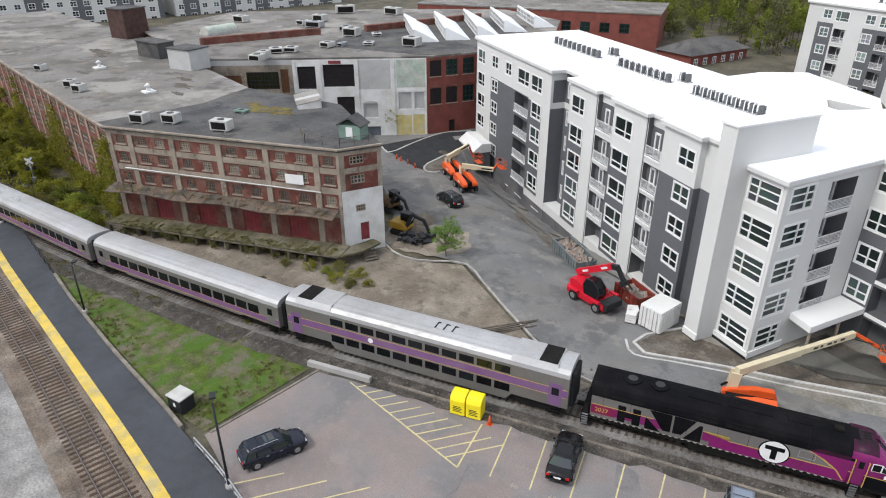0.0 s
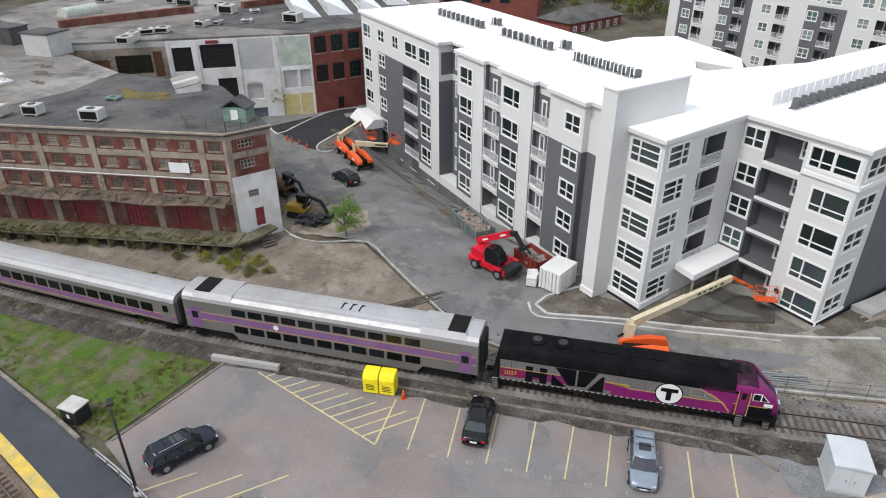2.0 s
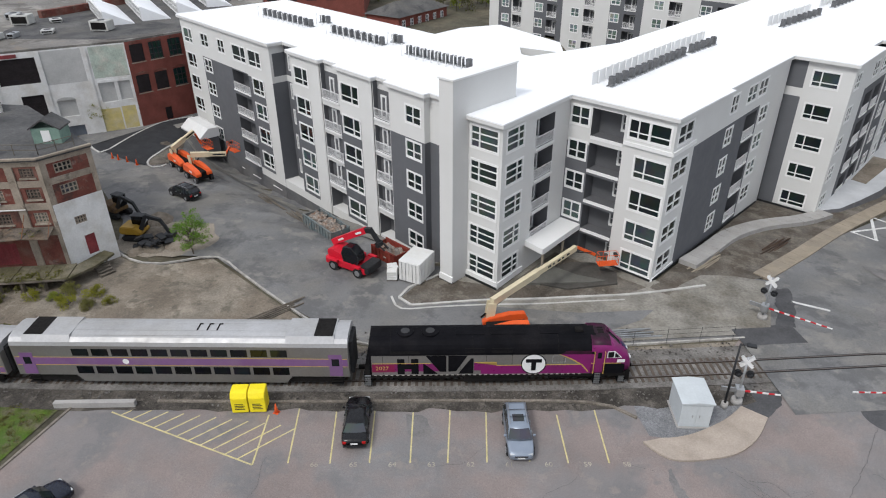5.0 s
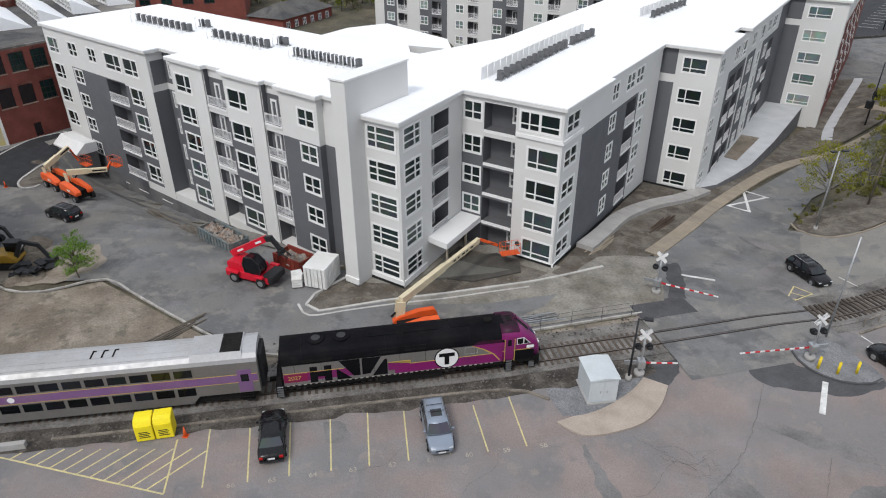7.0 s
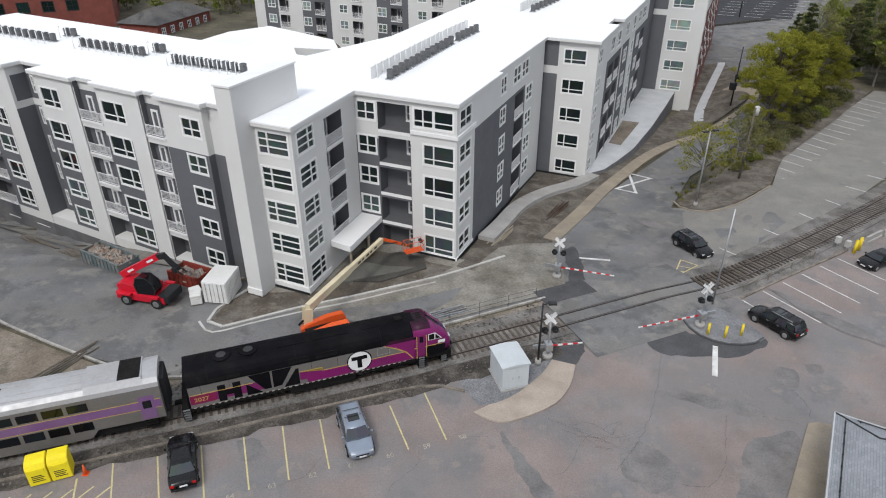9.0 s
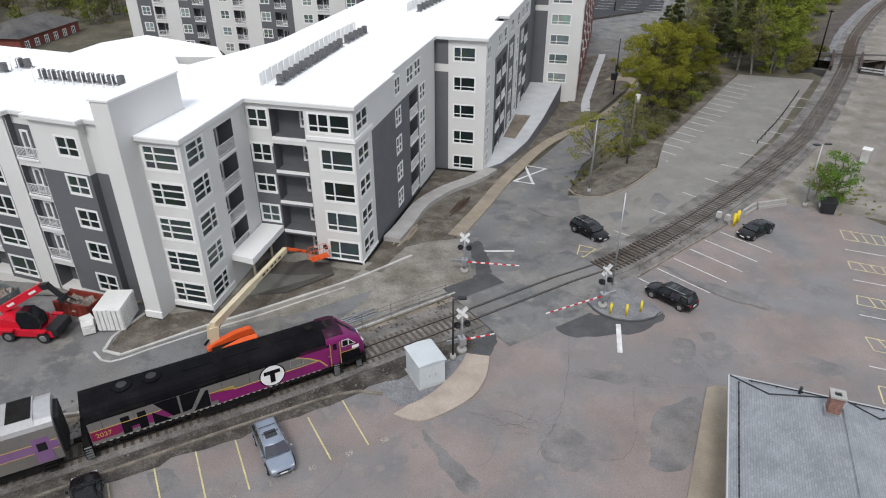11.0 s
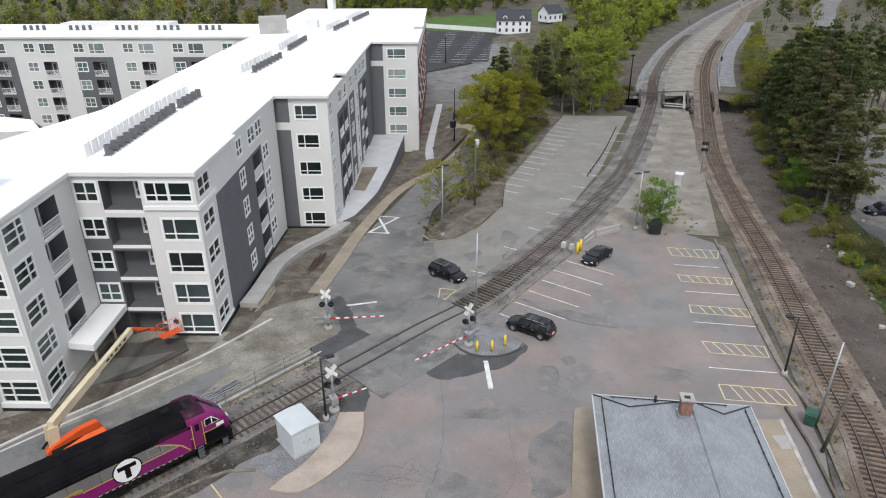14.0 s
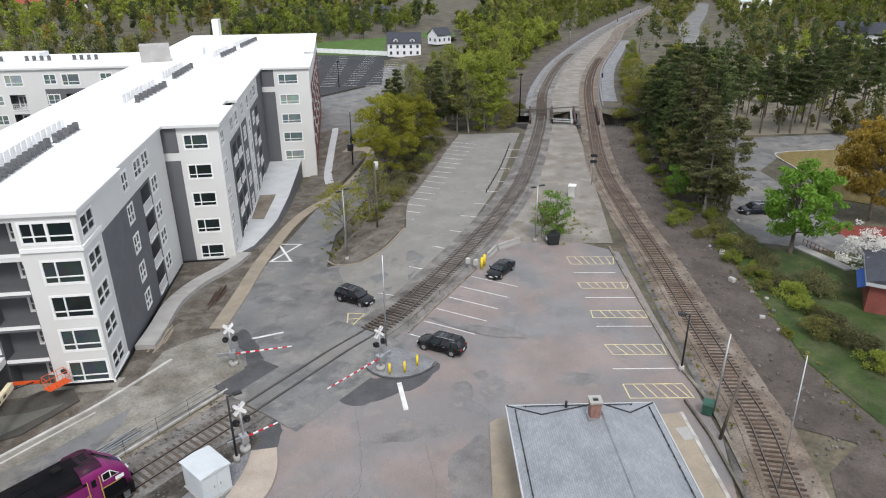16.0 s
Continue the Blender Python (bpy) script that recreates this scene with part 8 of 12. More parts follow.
for a, b in (((-115.2, 59.9), (-108.5, 81.5)), ((-104.1, 89.4), (-98.5, 118))):
    bm = bm_new()
    ribbon(bm, [Vector(a), (Vector(a) + Vector(b)) / 2, Vector(b)], 0.5, -0.5, 0, 0.0)
    for v in bm.verts:
        v.co.z = 13.3
    out = bmesh.ops.extrude_face_region(bm, geom=bm.faces[:])
    for v in [g for g in out["geom"] if isinstance(g, bmesh.types.BMVert)]:
        v.co.z = 14.5
    part("fire_wall", bm, M_oldbrick, mill)
for a, b in (((-104.5, 100.5), (-88.0, 87)), ((-102.5, 107.5), (-85.3, 92.5)), ((-100.4, 114.6), (-82.4, 98.2)), ((-98, 121), (-83, 107)), ((-95, 127), (-82, 115.5))):
    a, b = Vector(a), Vector(b)
    t = (b - a).normalized()
    n = Vector((-t.y, t.x))
    root = thing("sawtooth_skylight", "white saw-tooth roof light with gridded panes", "skylight", "saw-tooth skylights")
    bm = bm_new()
    q = [a, b, b + n * 4.6, a + n * 4.6]
    v = [bm.verts.new((p.x, p.y, 13.34)) for p in q] + [bm.verts.new((p.x, p.y, 15.7)) for p in q[:2]]
    for f in ((0, 1, 2, 3), (4, 5, 2, 3), (0, 4, 3), (1, 2, 5), (0, 1, 5, 4)):
        bm.faces.new([v[i] for i in f])
    part("housing", bm, M_membrane, root)
    L2 = (b - a).length
    m = Matrix(((t.x, -t.y, 0, a.x), (t.y, t.x, 0, a.y), (0, 0, 1, 13.34), (0, 0, 0, 1)))
    for i in range(5):
        put_window(root, m @ Matrix.Translation((L2 * (i + 0.5) / 5, -0.1, 0.35)), L2 / 5 - 0.25, 1.75, (0.33, 0.66), (0.5,), M_white, M_oldglass, "roof_light")
barrel = thing("barrel_skylight", "long pale green barrel skylight on the mill roof", "skylight", "", pose(-124.3, 69, 13.3, 0, 0, 6))
bm = bm_new()
box(bm, -1.4, 1.4, -3.6, 3.6, 0, 0.5)
part("curb", bm, M_pale_casing, barrel)
bm = bm_new()
arc = [(1.25 * math.cos(math.pi * q / 10), 0.5 + 1.1 * math.sin(math.pi * q / 10)) for q in range(11)]
extrude(bm, arc, -3.4, 3.4)
part("vault", bm, M_mint, barrel, "pale green glazing")
for q in range(7):
    bm = bm_new()
    extrude(bm, [(x * 1.03, 0.5 + (z - 0.5) * 1.03) for x, z in arc], -3.44 + 1.12 * q, -3.36 + 1.12 * q)
    part("rib", bm, M_pale_casing, barrel)
roof_unit_at = ((-95, 58.6, 1.0, 1.1), (-95.8, 60.4, 0.8, 1.3), (-98.6, 64.6, 1.1, 0.9), (-97.3, 66.8, 1.1, 0.9), (-96.2, 73.7, 1.0, 1.0), (-95, 76, 0.5, 0.7), (-102.2, 84.2, 1.5, 1.6), (-98.6, 87.4, 0.9, 0.6), (-92.5, 80, 0.9, 0.6), (-116, 86, 1.8, 1.3), (-122, 92, 1.4, 1.5), (-120.8, 86.5, 1.0, 1.0), (-128, 104, 2.2, 1.8), (-134, 80, 1.6, 1.4), (-107.8, 87.4, 1.0, 1.0), (-118, 110, 2.0, 1.6), (-86, 84.4, 1.5, 1.6))
for x, y, sx, sz in roof_unit_at:
    roof_box(x, y, 13.32, sx, 1.0, sz, random.uniform(0, 60), random.choice((M_pale_casing, M_galv, M_pale_casing)), "pale rooftop plant box on the mill")

# farther blocks beyond the mill
def far_block(name, label, category, p0, p1, depth, z0, z1, walls, windows, roofm, floors, step, glass=None, trim=None):
    root = thing(name, label, category)
    p0, p1 = Vector(p0), Vector(p1)
    L = (p1 - p0).length
    t = (p1 - p0) / L
    n = Vector((-t.y, t.x))
    hs = []
    k = int((L - 1.5) / step)
    for i in range(k):
        for f in range(floors):
            zz = z0 + 1.0 + f * (z1 - z0 - 0.6) / floors
            hs.append((1.2 + i * step, 1.2 + i * step + windows[0], zz, zz + windows[1]))
    m = holed(root, "front_wall", p0, p1, z0 - 3, z1, hs, Paint(*[(3 + 14 * i, 9 + 14 * i, z0, z1 - 3.4, 1) for i in range(int(L / 14) + 1)] if len(walls) > 1 else []), walls, 0.15)
    for a, b, c, d in hs:
        put_window(root, m @ Matrix.Translation(((a + b) / 2, 0.05, c)), b - a, d - c, (0.5,), (0.5,), trim or M_trim, glass or M_glass)
    q = [p0, p1, p1 + n * depth, p0 + n * depth]
    for a, b in ((1, 2), (2, 3), (3, 0)):
        holed(root, "wall", q[a], q[b], z0 - 3, z1, [], Paint(), walls)
    bm = bm_new()
    c = (q[0] + q[2]) / 2
    prism(bm, [c + (p - c) * 1.01 for p in q], z1 + 0.004, z1 + 0.35)
    part("roof", bm, roofm, root)
    return root


far_block("apartment_building", "pale grey apartment block far beyond the mill", "apartment building", (-268, 60), (-250, 118), 18, -2, 15, [M_light, M_grey], (2.0, 1.7), M_membrane, 5, 4.2)
far_block("apartment_building", "pale apartment block behind flat roofs", "apartment building", (-249, 122), (-236, 190), 18, -2, 15, [M_light, M_grey], (2.0, 1.7), M_membrane, 5, 4.4)
far_block("brick_hall", "long red brick hall with green windows", "brick hall", (-150, 150), (-84, 176), 26, -2, 9.5, [M_redbrick], (2.6, 2.4), M_feltroof, 2, 5.4, M_greenglass, M_dark)
# small brick house with a dark hipped roof
hs_ = thing("brick_house", "two-storey red brick house under a dark hipped roof", "house")
hp0, hp1 = Vector((-68.5, 163.5)), Vector((-62.4, 184))
hh = [(1.4 + 3.4 * i, 2.7 + 3.4 * i, c, c + 1.7) for i in range(6) for c in (-3.4, -0.1)]
mH = holed(hs_, "front_wall", hp0, hp1, -6, 2.6, hh, Paint(), [M_redbrick], 0.15)
for a, b, c, d in hh:
    put_window(hs_, mH @ Matrix.Translation(((a + b) / 2, 0.05, c)), b - a, d - c, (0.5,), (0.5,), M_trim, M_glass)
th = (hp1 - hp0).normalized()
nh = Vector((-th.y, th.x))
for a, b in ((hp1, hp1 + nh * 11), (hp1 + nh * 11, hp0 + nh * 11), (hp0 + nh * 11, hp0)):
    holed(hs_, "wall", a, b, -6, 2.6, [], Paint(), [M_redbrick])
bm = bm_new()
q = [hp0 - th * 0.6 - nh * 0.6, hp1 + th * 0.6 - nh * 0.6, hp1 + th * 0.6 + nh * 11.6, hp0 - th * 0.6 + nh * 11.6]
v = [bm.verts.new((p.x, p.y, 2.61)) for p in q] + [bm.verts.new(((hp0 + th * 5 + nh * 5.5).x, (hp0 + th * 5 + nh * 5.5).y, 5.4)), bm.verts.new(((hp1 - th * 5 + nh * 5.5).x, (hp1 - th * 5 + nh * 5.5).y, 5.4))]
for f in ((0, 1, 5, 4), (1, 2, 5), (2, 3, 4, 5), (3, 0, 4), (3, 2, 1, 0)):
    bm.faces.new([v[i] for i in f])
part("roof", bm, M_tar, hs_)

# ---------------------------------------------------------------- machines and site things
M_orange = mat("safety_orange", (0.72, 0.105, 0.022), 0.45, var=0.08, scale=2, fine=9, tint=(0.5, 0.1, 0.04), stain=0.3)
M_boom = mat("cream_boom_paint", (0.66, 0.58, 0.4), 0.45, var=0.06, scale=2, tint=(0.52, 0.45, 0.32), stain=0.4)
M_red = mat("machine_red", (0.55, 0.012, 0.03), 0.4, var=0.08, scale=2, fine=9)
M_mach_dull = mat("mud_caked_paint", (0.09, 0.055, 0.03), 0.8, var=0.3, scale=2, tint=(0.2, 0.12, 0.03), stain=0.5)
M_mach_yellow = mat("machine_yellow", (0.36, 0.21, 0.02), 0.5, var=0.15, scale=2, tint=(0.3, 0.2, 0.06), stain=0.5)
M_bin = mat("bright_yellow_paint", (0.83, 0.68, 0.02), 0.45, var=0.06, scale=2, fine=9, tint=(0.62, 0.5, 0.05), stain=0.3)
M_boxwhite = mat("white_painted_steel", (0.7, 0.7, 0.68), 0.5, var=0.06, scale=1.5, tint=(0.55, 0.52, 0.46), stain=0.35)
M_debris = mat("broken_plasterboard", (0.26, 0.235, 0.21), 0.95, var=0.4, scale=4, fine=9, tint=(0.25, 0.16, 0.11), stain=0.8)
M_bollard = mat("bollard_yellow", (0.75, 0.56, 0.03), 0.5, var=0.05)


def beam(bm, p, q, w, h, mi=0):
    """A square bar from p to q."""
    p, q = Vector(p), Vector(q)
    d = q - p
    m = Matrix.Translation(p) @ d.to_track_quat("Y", "Z").to_matrix().to_4x4()
    box(bm, -w / 2, w / 2, 0, d.length, -h / 2, h / 2, m, mi)


def boom_lift(at, boom, jib, basket, label, turn_top=0.0):
    """A self-propelled boom lift. boom: the main boom's root and tip, jib and basket likewise, in the machine's own frame."""
    root = thing("boom_lift", label, "boom lift", "boom lifts", at)
    bm = bm_new()
    box(bm, -0.75, 0.75, -1.5, 1.5, 0.45, 0.95, bevel=0.08)
    for y in (-1.2, 1.2):
        tube(bm, (-1.1, y, 0.5), (1.1, y, 0.5), 0.1, seg=8)
    part("chassis", bm, M_under, root)
    for s in (-1, 1):
        for y in (-1.25, 1.25):
            wheel(root, s * 1.05, y, 0.5, 0.36)
    top = Matrix.Rotation(radians(turn_top), 4, "Z")
    for s in (-1, 1):
        bm = bm_new()
        pts = [(-2.0, 1.0), (-2.15, 1.5), (-1.9, 2.05), (-0.6, 2.05), (1.2, 1.75), (1.75, 1.45), (1.75, 1.0)]
        a = [bm.verts.new((s * 0.4, y, z)) for y, z in pts]
        b = [bm.verts.new((s * 1.12, y, z - (0.12 if z > 1.4 else 0))) for y, z in pts]
        k = len(pts)
        for i in range(k):
            bm.faces.new((a[i], a[(i + 1) % k], b[(i + 1) % k], b[i]))
        bm.faces.new(a[::-1]), bm.faces.new(b)
        bmesh.ops.bevel(bm, geom=bm.edges[:], offset=0.05, segments=2, affect="EDGES")
        for v in bm.verts:
            v.co = top @ v.co
        part("engine_cover", bm, M_orange, root, "orange engine cover")
        bm = bm_new()
        box(bm, s * 1.13 - 0.01, s * 1.13 + 0.01, -0.2, 0.5, 1.3, 1.55, top)
        part("decal", bm, M_white, root)
    bm = bm_new()
    box(bm, -0.42, 0.42, -1.9, 1.5, 1.0, 1.5, top, bevel=0.05)
    part("turntable", bm, M_under, root)
    (p0, p1), (j0, j1), b0 = boom, jib, Vector(basket)
    p0, p1 = Vector(p0), Vector(p1)
    bm = bm_new()
    base = Vector((p0.x, p0.y, 1.3))
    for s in (-0.28, 0.28):
        beam(bm, base + Vector((s, 0.2, 0)), p0 + Vector((s, 0, 0)), 0.1, 0.75)
    part("riser", bm, M_boom, root, "cream riser")
    mid = p0.lerp(p1, 0.52)
    bm = bm_new()
    beam(bm, p0, mid, 0.46, 0.66)
    part("boom", bm, M_boom, root, "cream outer boom")
    bm = bm_new()
    beam(bm, mid - (p1 - p0).normalized() * 0.5, p1, 0.38, 0.54)
    inner = part("inner_boom", bm, M_boom, root, "cream inner boom with dark marks")
    d = (p1 - p0).normalized()
    side_v = d.cross(Vector((0, 0, 1))).normalized()
    for s in (-1, 1):
        for k in range(5):
            bm = bm_new()
            c = p0.lerp(p1, 0.62 + 0.06 * k) + side_v * s * 0.194
            beam(bm, c, c + d * (0.3 if k % 2 else 0.5), 0.012, 0.2)
            part("dark_mark", bm, M_dark, inner)
    bm = bm_new()
    tube(bm, base + Vector((0, 0.9, 0.2)), p0.lerp(p1, 0.25) - Vector((0, 0, 0.2)), 0.09, seg=8)
    part("lift_cylinder", bm, M_under, root)
    bm = bm_new()
    beam(bm, j0, j1, 0.22, 0.26)
    part("jib", bm, M_orange, root)
    bm = bm_new()
    tube(bm, Vector(j0) + side_v * 0.2 + Vector((0, 0, -0.5)), Vector(j0).lerp(Vector(j1), 0.7) + side_v * 0.2, 0.05, seg=6)
    part("hose", bm, M_dark, root)
    bm = bm_new()
    w, l, h = 0.45, 0.95, 1.1
    for z in (0, 0.55, h):
        for a, b in (((-w, -l), (w, -l)), ((w, -l), (w, l)), ((w, l), (-w, l)), ((-w, l), (-w, -l))):
            tube(bm, b0 + Vector((*a, z)), b0 + Vector((*b, z)), 0.025, seg=6)
    for x in (-w, w):
        for y in (-l, -l / 3, l / 3, l):
            tube(bm, b0 + Vector((x, y, 0)), b0 + Vector((x, y, h)), 0.022, seg=6)
    box(bm, b0.x - w, b0.x + w, b0.y - l, b0.y + l, b0.z - 0.05, b0.z)
    part("basket", bm, M_orange, root, "orange railed basket")
    bm = bm_new()
    box(bm, b0.x - 0.25, b0.x + 0.25, b0.y - 0.9, b0.y - 0.6, b0.z + 0.8, b0.z + 1.05)
    part("control_box", bm, M_dark, root)
    return root


# the near lift reaches over to the entrance of the apartment house
nl = on(-10.0, 44.6, heading((-8.2, 45.3), (-11.0, 43.95)))
inv = nl.inverted()
loc = lambda x, y, z: tuple(inv @ Vector((x, y, z)))
boom_lift(nl, (loc(-11.3, 45.2, 3.0), loc(-6.1, 56.8, 3.0)), (loc(-6.0, 57.0, 3.0), loc(-4.3, 58.1, 1.9)), loc(-3.0, 57.7, 1.35), "orange boom lift with a long cream boom reaching the entrance")
f1 = on(-57.6, 66.6, heading((-60, 67.8), (-54.8, 65.2)))
inv = f1.inverted()
boom_lift(f1, (loc(-59.6, 68.0, 1.8), loc(-55.9, 70.7, 1.4)), (loc(-55.9, 70.7, 1.4), loc(-55.6, 71.4, 2.2)), loc(-55.8, 72.4, 1.3), "orange boom lift parked with its boom lowered")
f2 = on(-62.4, 69.4, heading((-64.8, 70.4), (-60, 68)))
inv = f2.inverted()
boom_lift(f2, (loc(-63.9, 69.6, 1.6), loc(-63.0, 73.4, 2.9)), (loc(-63.0, 73.4, 2.9), loc(-62.4, 73.9, 0.9)), loc(-61.7, 74.2, 0.3), "orange boom lift with a bent arm beside another lift")
# white site shed with a sheeted front behind the lifts
shed = thing("site_shed", "white sheeted site shed with grey sides beside the new building", "shed", "", on(-67.6, 80.6, heading((0, 0), (-0.875, 0.484))))
bm = bm_new()
box(bm, -1.5, 1.2, -3.4, 3.4, 0, 2.9, bevel=0.03)
part("body", bm, M_plinth, shed, "grey sheeted sides")
bm = bm_new()
extrude(bm, [(-1.7, 2.85), (-1.75, 3.1), (-0.3, 4.3), (1.3, 4.2), (1.35, 2.85)], -3.6, 3.6)
part("roof", bm, M_white, shed, "white sheeted roof")

# red telehandler
tele = thing("telehandler", "red rotating telehandler with a raised boom and dark cab", "telehandler", "", on(-27.14, 50.88, heading((-28.86, 50.15), (-25.92, 49.47))))
bm = bm_new()
box(bm, -1.12, 1.12, -2.7, 2.3, 0.45, 1.25, bevel=0.14)
part("chassis", bm, M_red, tele)
bm = bm_new()
box(bm, -1.1, 1.1, 1.6, 2.7, 0.6, 1.35, bevel=0.1)
part("front_deck", bm, M_dark, tele)
for s_ in (-1, 1):
    for y0, y1 in ((-2.3, -0.9), (0.9, 1.9)):
        bm = bm_new()
        box(bm, s_ * 1.3 - 0.2, s_ * 1.3 + 0.2, y0, y1, 1.15, 1.35, bevel=0.05)
        part("mudguard", bm, M_red, tele)
bm = bm_new()
pts = [(-2.3, 1.2), (-2.5, 1.7), (-2.4, 2.0), (-1.8, 2.1), (-0.4, 1.8), (0.9, 1.6), (0.9, 1.2)]
for x0, x1 in ((-1.0, 0.95),):
    a = [bm.verts.new((x0, y, z)) for y, z in pts]
    b = [bm.verts.new((x1, y, z)) for y, z in pts]
    for i in range(len(pts)):
        j = (i + 1) % len(pts)
        bm.faces.new((a[i], a[j], b[j], b[i]))
    bm.faces.new(a[::-1]), bm.faces.new(b)
part("turret", bm, M_red, tele, "bright red turret housing")
bm = bm_new()
prof = [(-0.3, 1.3), (-0.5, 2.2), (-0.2, 2.95), (0.7, 3.05), (1.4, 2.5), (1.55, 1.8), (1.3, 1.3)]
a = [bm.verts.new((0.1, y, z)) for y, z in prof]
b = [bm.verts.new((1.08, y, z)) for y, z in prof]
for i in range(len(prof)):
    j = (i + 1) % len(prof)
    bm.faces.new((a[i], a[j], b[j], b[i]))
bm.faces.new(a[::-1]), bm.faces.new(b)
cab_ = part("cab", bm, M_tint, tele, "rounded dark glazed cab")
for x in (0.1, 1.09):
    bm = bm_new()
    for (ya, za), (yb, zb) in zip(prof, prof[1:]):
        beam(bm, (x, ya, za), (x, yb, zb), 0.09, 0.09)
    part("cab_frame", bm, M_dark, cab_)
bm = bm_new()
beam(bm, (-0.4, -2.75, 2.15), (-0.45, 1.5, 4.6), 0.5, 0.6)
boom_ = part("boom", bm, M_red, tele)
for k in range(2):
    bm = bm_new()
    beam(bm, (-0.14, -1.9 + 2.3 * k, 2.64 + 1.326 * k), (-0.14, -1.2 + 2.3 * k, 3.04 + 1.326 * k), 0.02, 0.2)
    part("pale_mark", bm, M_white, boom_)
bm = bm_new()
beam(bm, (-0.45, 1.4, 4.55), (-0.45, 2.2, 4.75), 0.42, 0.5)
beam(bm, (-0.45, 2.1, 4.75), (-0.45, 3.0, 3.7), 0.34, 0.34)
beam(bm, (-0.85, 3.05, 3.5), (-0.05, 3.05, 3.5), 0.35, 0.5)
for x in (-0.75, -0.15):
    beam(bm, (x, 3.1, 3.6), (x, 3.9, 3.1), 0.13, 0.1)
part("boom_head", bm, M_dark, tele, "black boom head with attachment")
for s_ in (-1, 1):
    for y in (-1.6, 1.45):
        wheel(tele, s_ * 1.12, y, 0.52, 0.42)


# open containers heaped with rubble
def skip(at, l, w, h, material, label, heap):
    root = thing("skip", label, "skip", "", at)
    bm = bm_new()
    for a in ((-w, w, -l, -l + 0.08, 0.15, h), (-w, w, l - 0.08, l, 0.15, h), (-w, -w + 0.08, -l + 0.08, l - 0.08, 0.15, h), (w - 0.08, w, -l + 0.08, l - 0.08, 0.15, h), (-w, w, -l, l, 0.1, 0.2)):
        box(bm, *a)
    shell = part("shell", bm, material, root)
    k = int(l * 2 / 0.6)
    for s in (-1, 1):
        for i in range(k + 1):
            bm = bm_new()
            y = -l + 0.05 + (2 * l - 0.1) * i / k
            box(bm, s * (w + 0.04) - 0.04, s * (w + 0.04) + 0.04, y - 0.05, y + 0.05, 0.15, h)
            part("rib", bm, material, root)
        bm = bm_new()
        box(bm, s * w - 0.08, s * w + 0.1, -l, l, h, h + 0.12)
        part("rim", bm, material, root)
    bm = bm_new()
    for i in range(heap):
        c = Vector((random.uniform(-w + 0.42, w - 0.42), random.uniform(-l + 0.45, l - 0.45), h - 0.55 + random.uniform(-0.1, 0.35)))
        m = Matrix.Translation(c) @ Euler((random.uniform(-1, 1), random.uniform(-1, 1), random.uniform(0, 6))).to_matrix().to_4x4()
        a, b, d = random.uniform(0.08, 0.35), random.uniform(0.15, 0.6), random.uniform(0.02, 0.12)
        box(bm, -a, a, -b, b, -d, d, m)
    box(bm, -w + 0.1, w - 0.1, -l + 0.1, l - 0.1, 0.25, h - 0.55)
    part("rubble", bm, M_debris, root, "heaped broken plasterboard and timber", "stuff")
    return root


M_grey_steel = mat("grey_green_steel", (0.13, 0.16, 0.165), 0.7, var=0.2, scale=2, tint=(0.22, 0.2, 0.18), stain=0.5)
skip(on(-34.27, 58.38, heading((-30.6, 55.2), (-36.2, 58.6))), 3.1, 1.15, 1.55, M_grey_steel, "grey ribbed skip heaped with building rubble", 260)
skip(on(-24.4, 53.9, heading((-22.4, 53.0), (-26.6, 55.0))), 1.8, 1.0, 1.3, mat("rust_red_steel", (0.22, 0.035, 0.025), 0.8, var=0.25, scale=2, tint=(0.15, 0.05, 0.03), stain=0.5), "rust-red skip beside the telehandler", 60)
# white storage container
cont = thing("storage_container", "small white corrugated storage container", "container", "", on(-20.6, 51.6, heading((-20.4, 49.6), (-19.6, 53.4)) + 4))
bm = bm_new()
box(bm, -1.15, 1.15, -1.55, 1.55, 0.12, 2.35, bevel=0.04)
part("body", bm, M_boxwhite, cont)
for s in (-1, 1):
    for i in range(11):
        bm = bm_new()
        y = -1.4 + 0.28 * i
        box(bm, s * 1.15 - 0.03, s * 1.15 + 0.04, y - 0.06, y + 0.06, 0.25, 2.2)
        part("corrugation", bm, M_boxwhite, cont)
for x in (-0.57, 0.57):
    bm = bm_new()
    box(bm, x - 0.52, x + 0.52, -1.6, -1.55, 0.2, 2.25)
    d = part("door", bm, M_boxwhite, cont)
    for o in (-0.2, 0.2):
        bm = bm_new()
        tube(bm, (x + o, -1.63, 0.2), (x + o, -1.63, 2.25), 0.025, seg=6)
        part("lock_rod", bm, M_galv, d)
for k, (x, y) in enumerate(((-22.7, 50.3), (-23.0, 51.1))):
    root = thing("pallet_stack", "pallet of white cement bags wrapped in film", "pallet stack", "", on(x, y, 20 + 15 * k))
    bm = bm_new()
    for j in (-0.4, 0, 0.4):
        box(bm, -0.5, 0.5, j - 0.06, j + 0.06, 0, 0.12)
    part("pallet", bm, M_timber, root)
    for l in range(4):
        for j in range(2):
            bm = bm_new()
            box(bm, -0.5, 0.5, -0.5 + 0.51 * j, -0.02 + 0.51 * j, 0.12 + 0.24 * l, 0.35 + 0.24 * l, Matrix.Rotation(random.uniform(-0.05, 0.05), 4, "Z"), bevel=0.07)
            part("bag", bm, M_boxwhite, root)

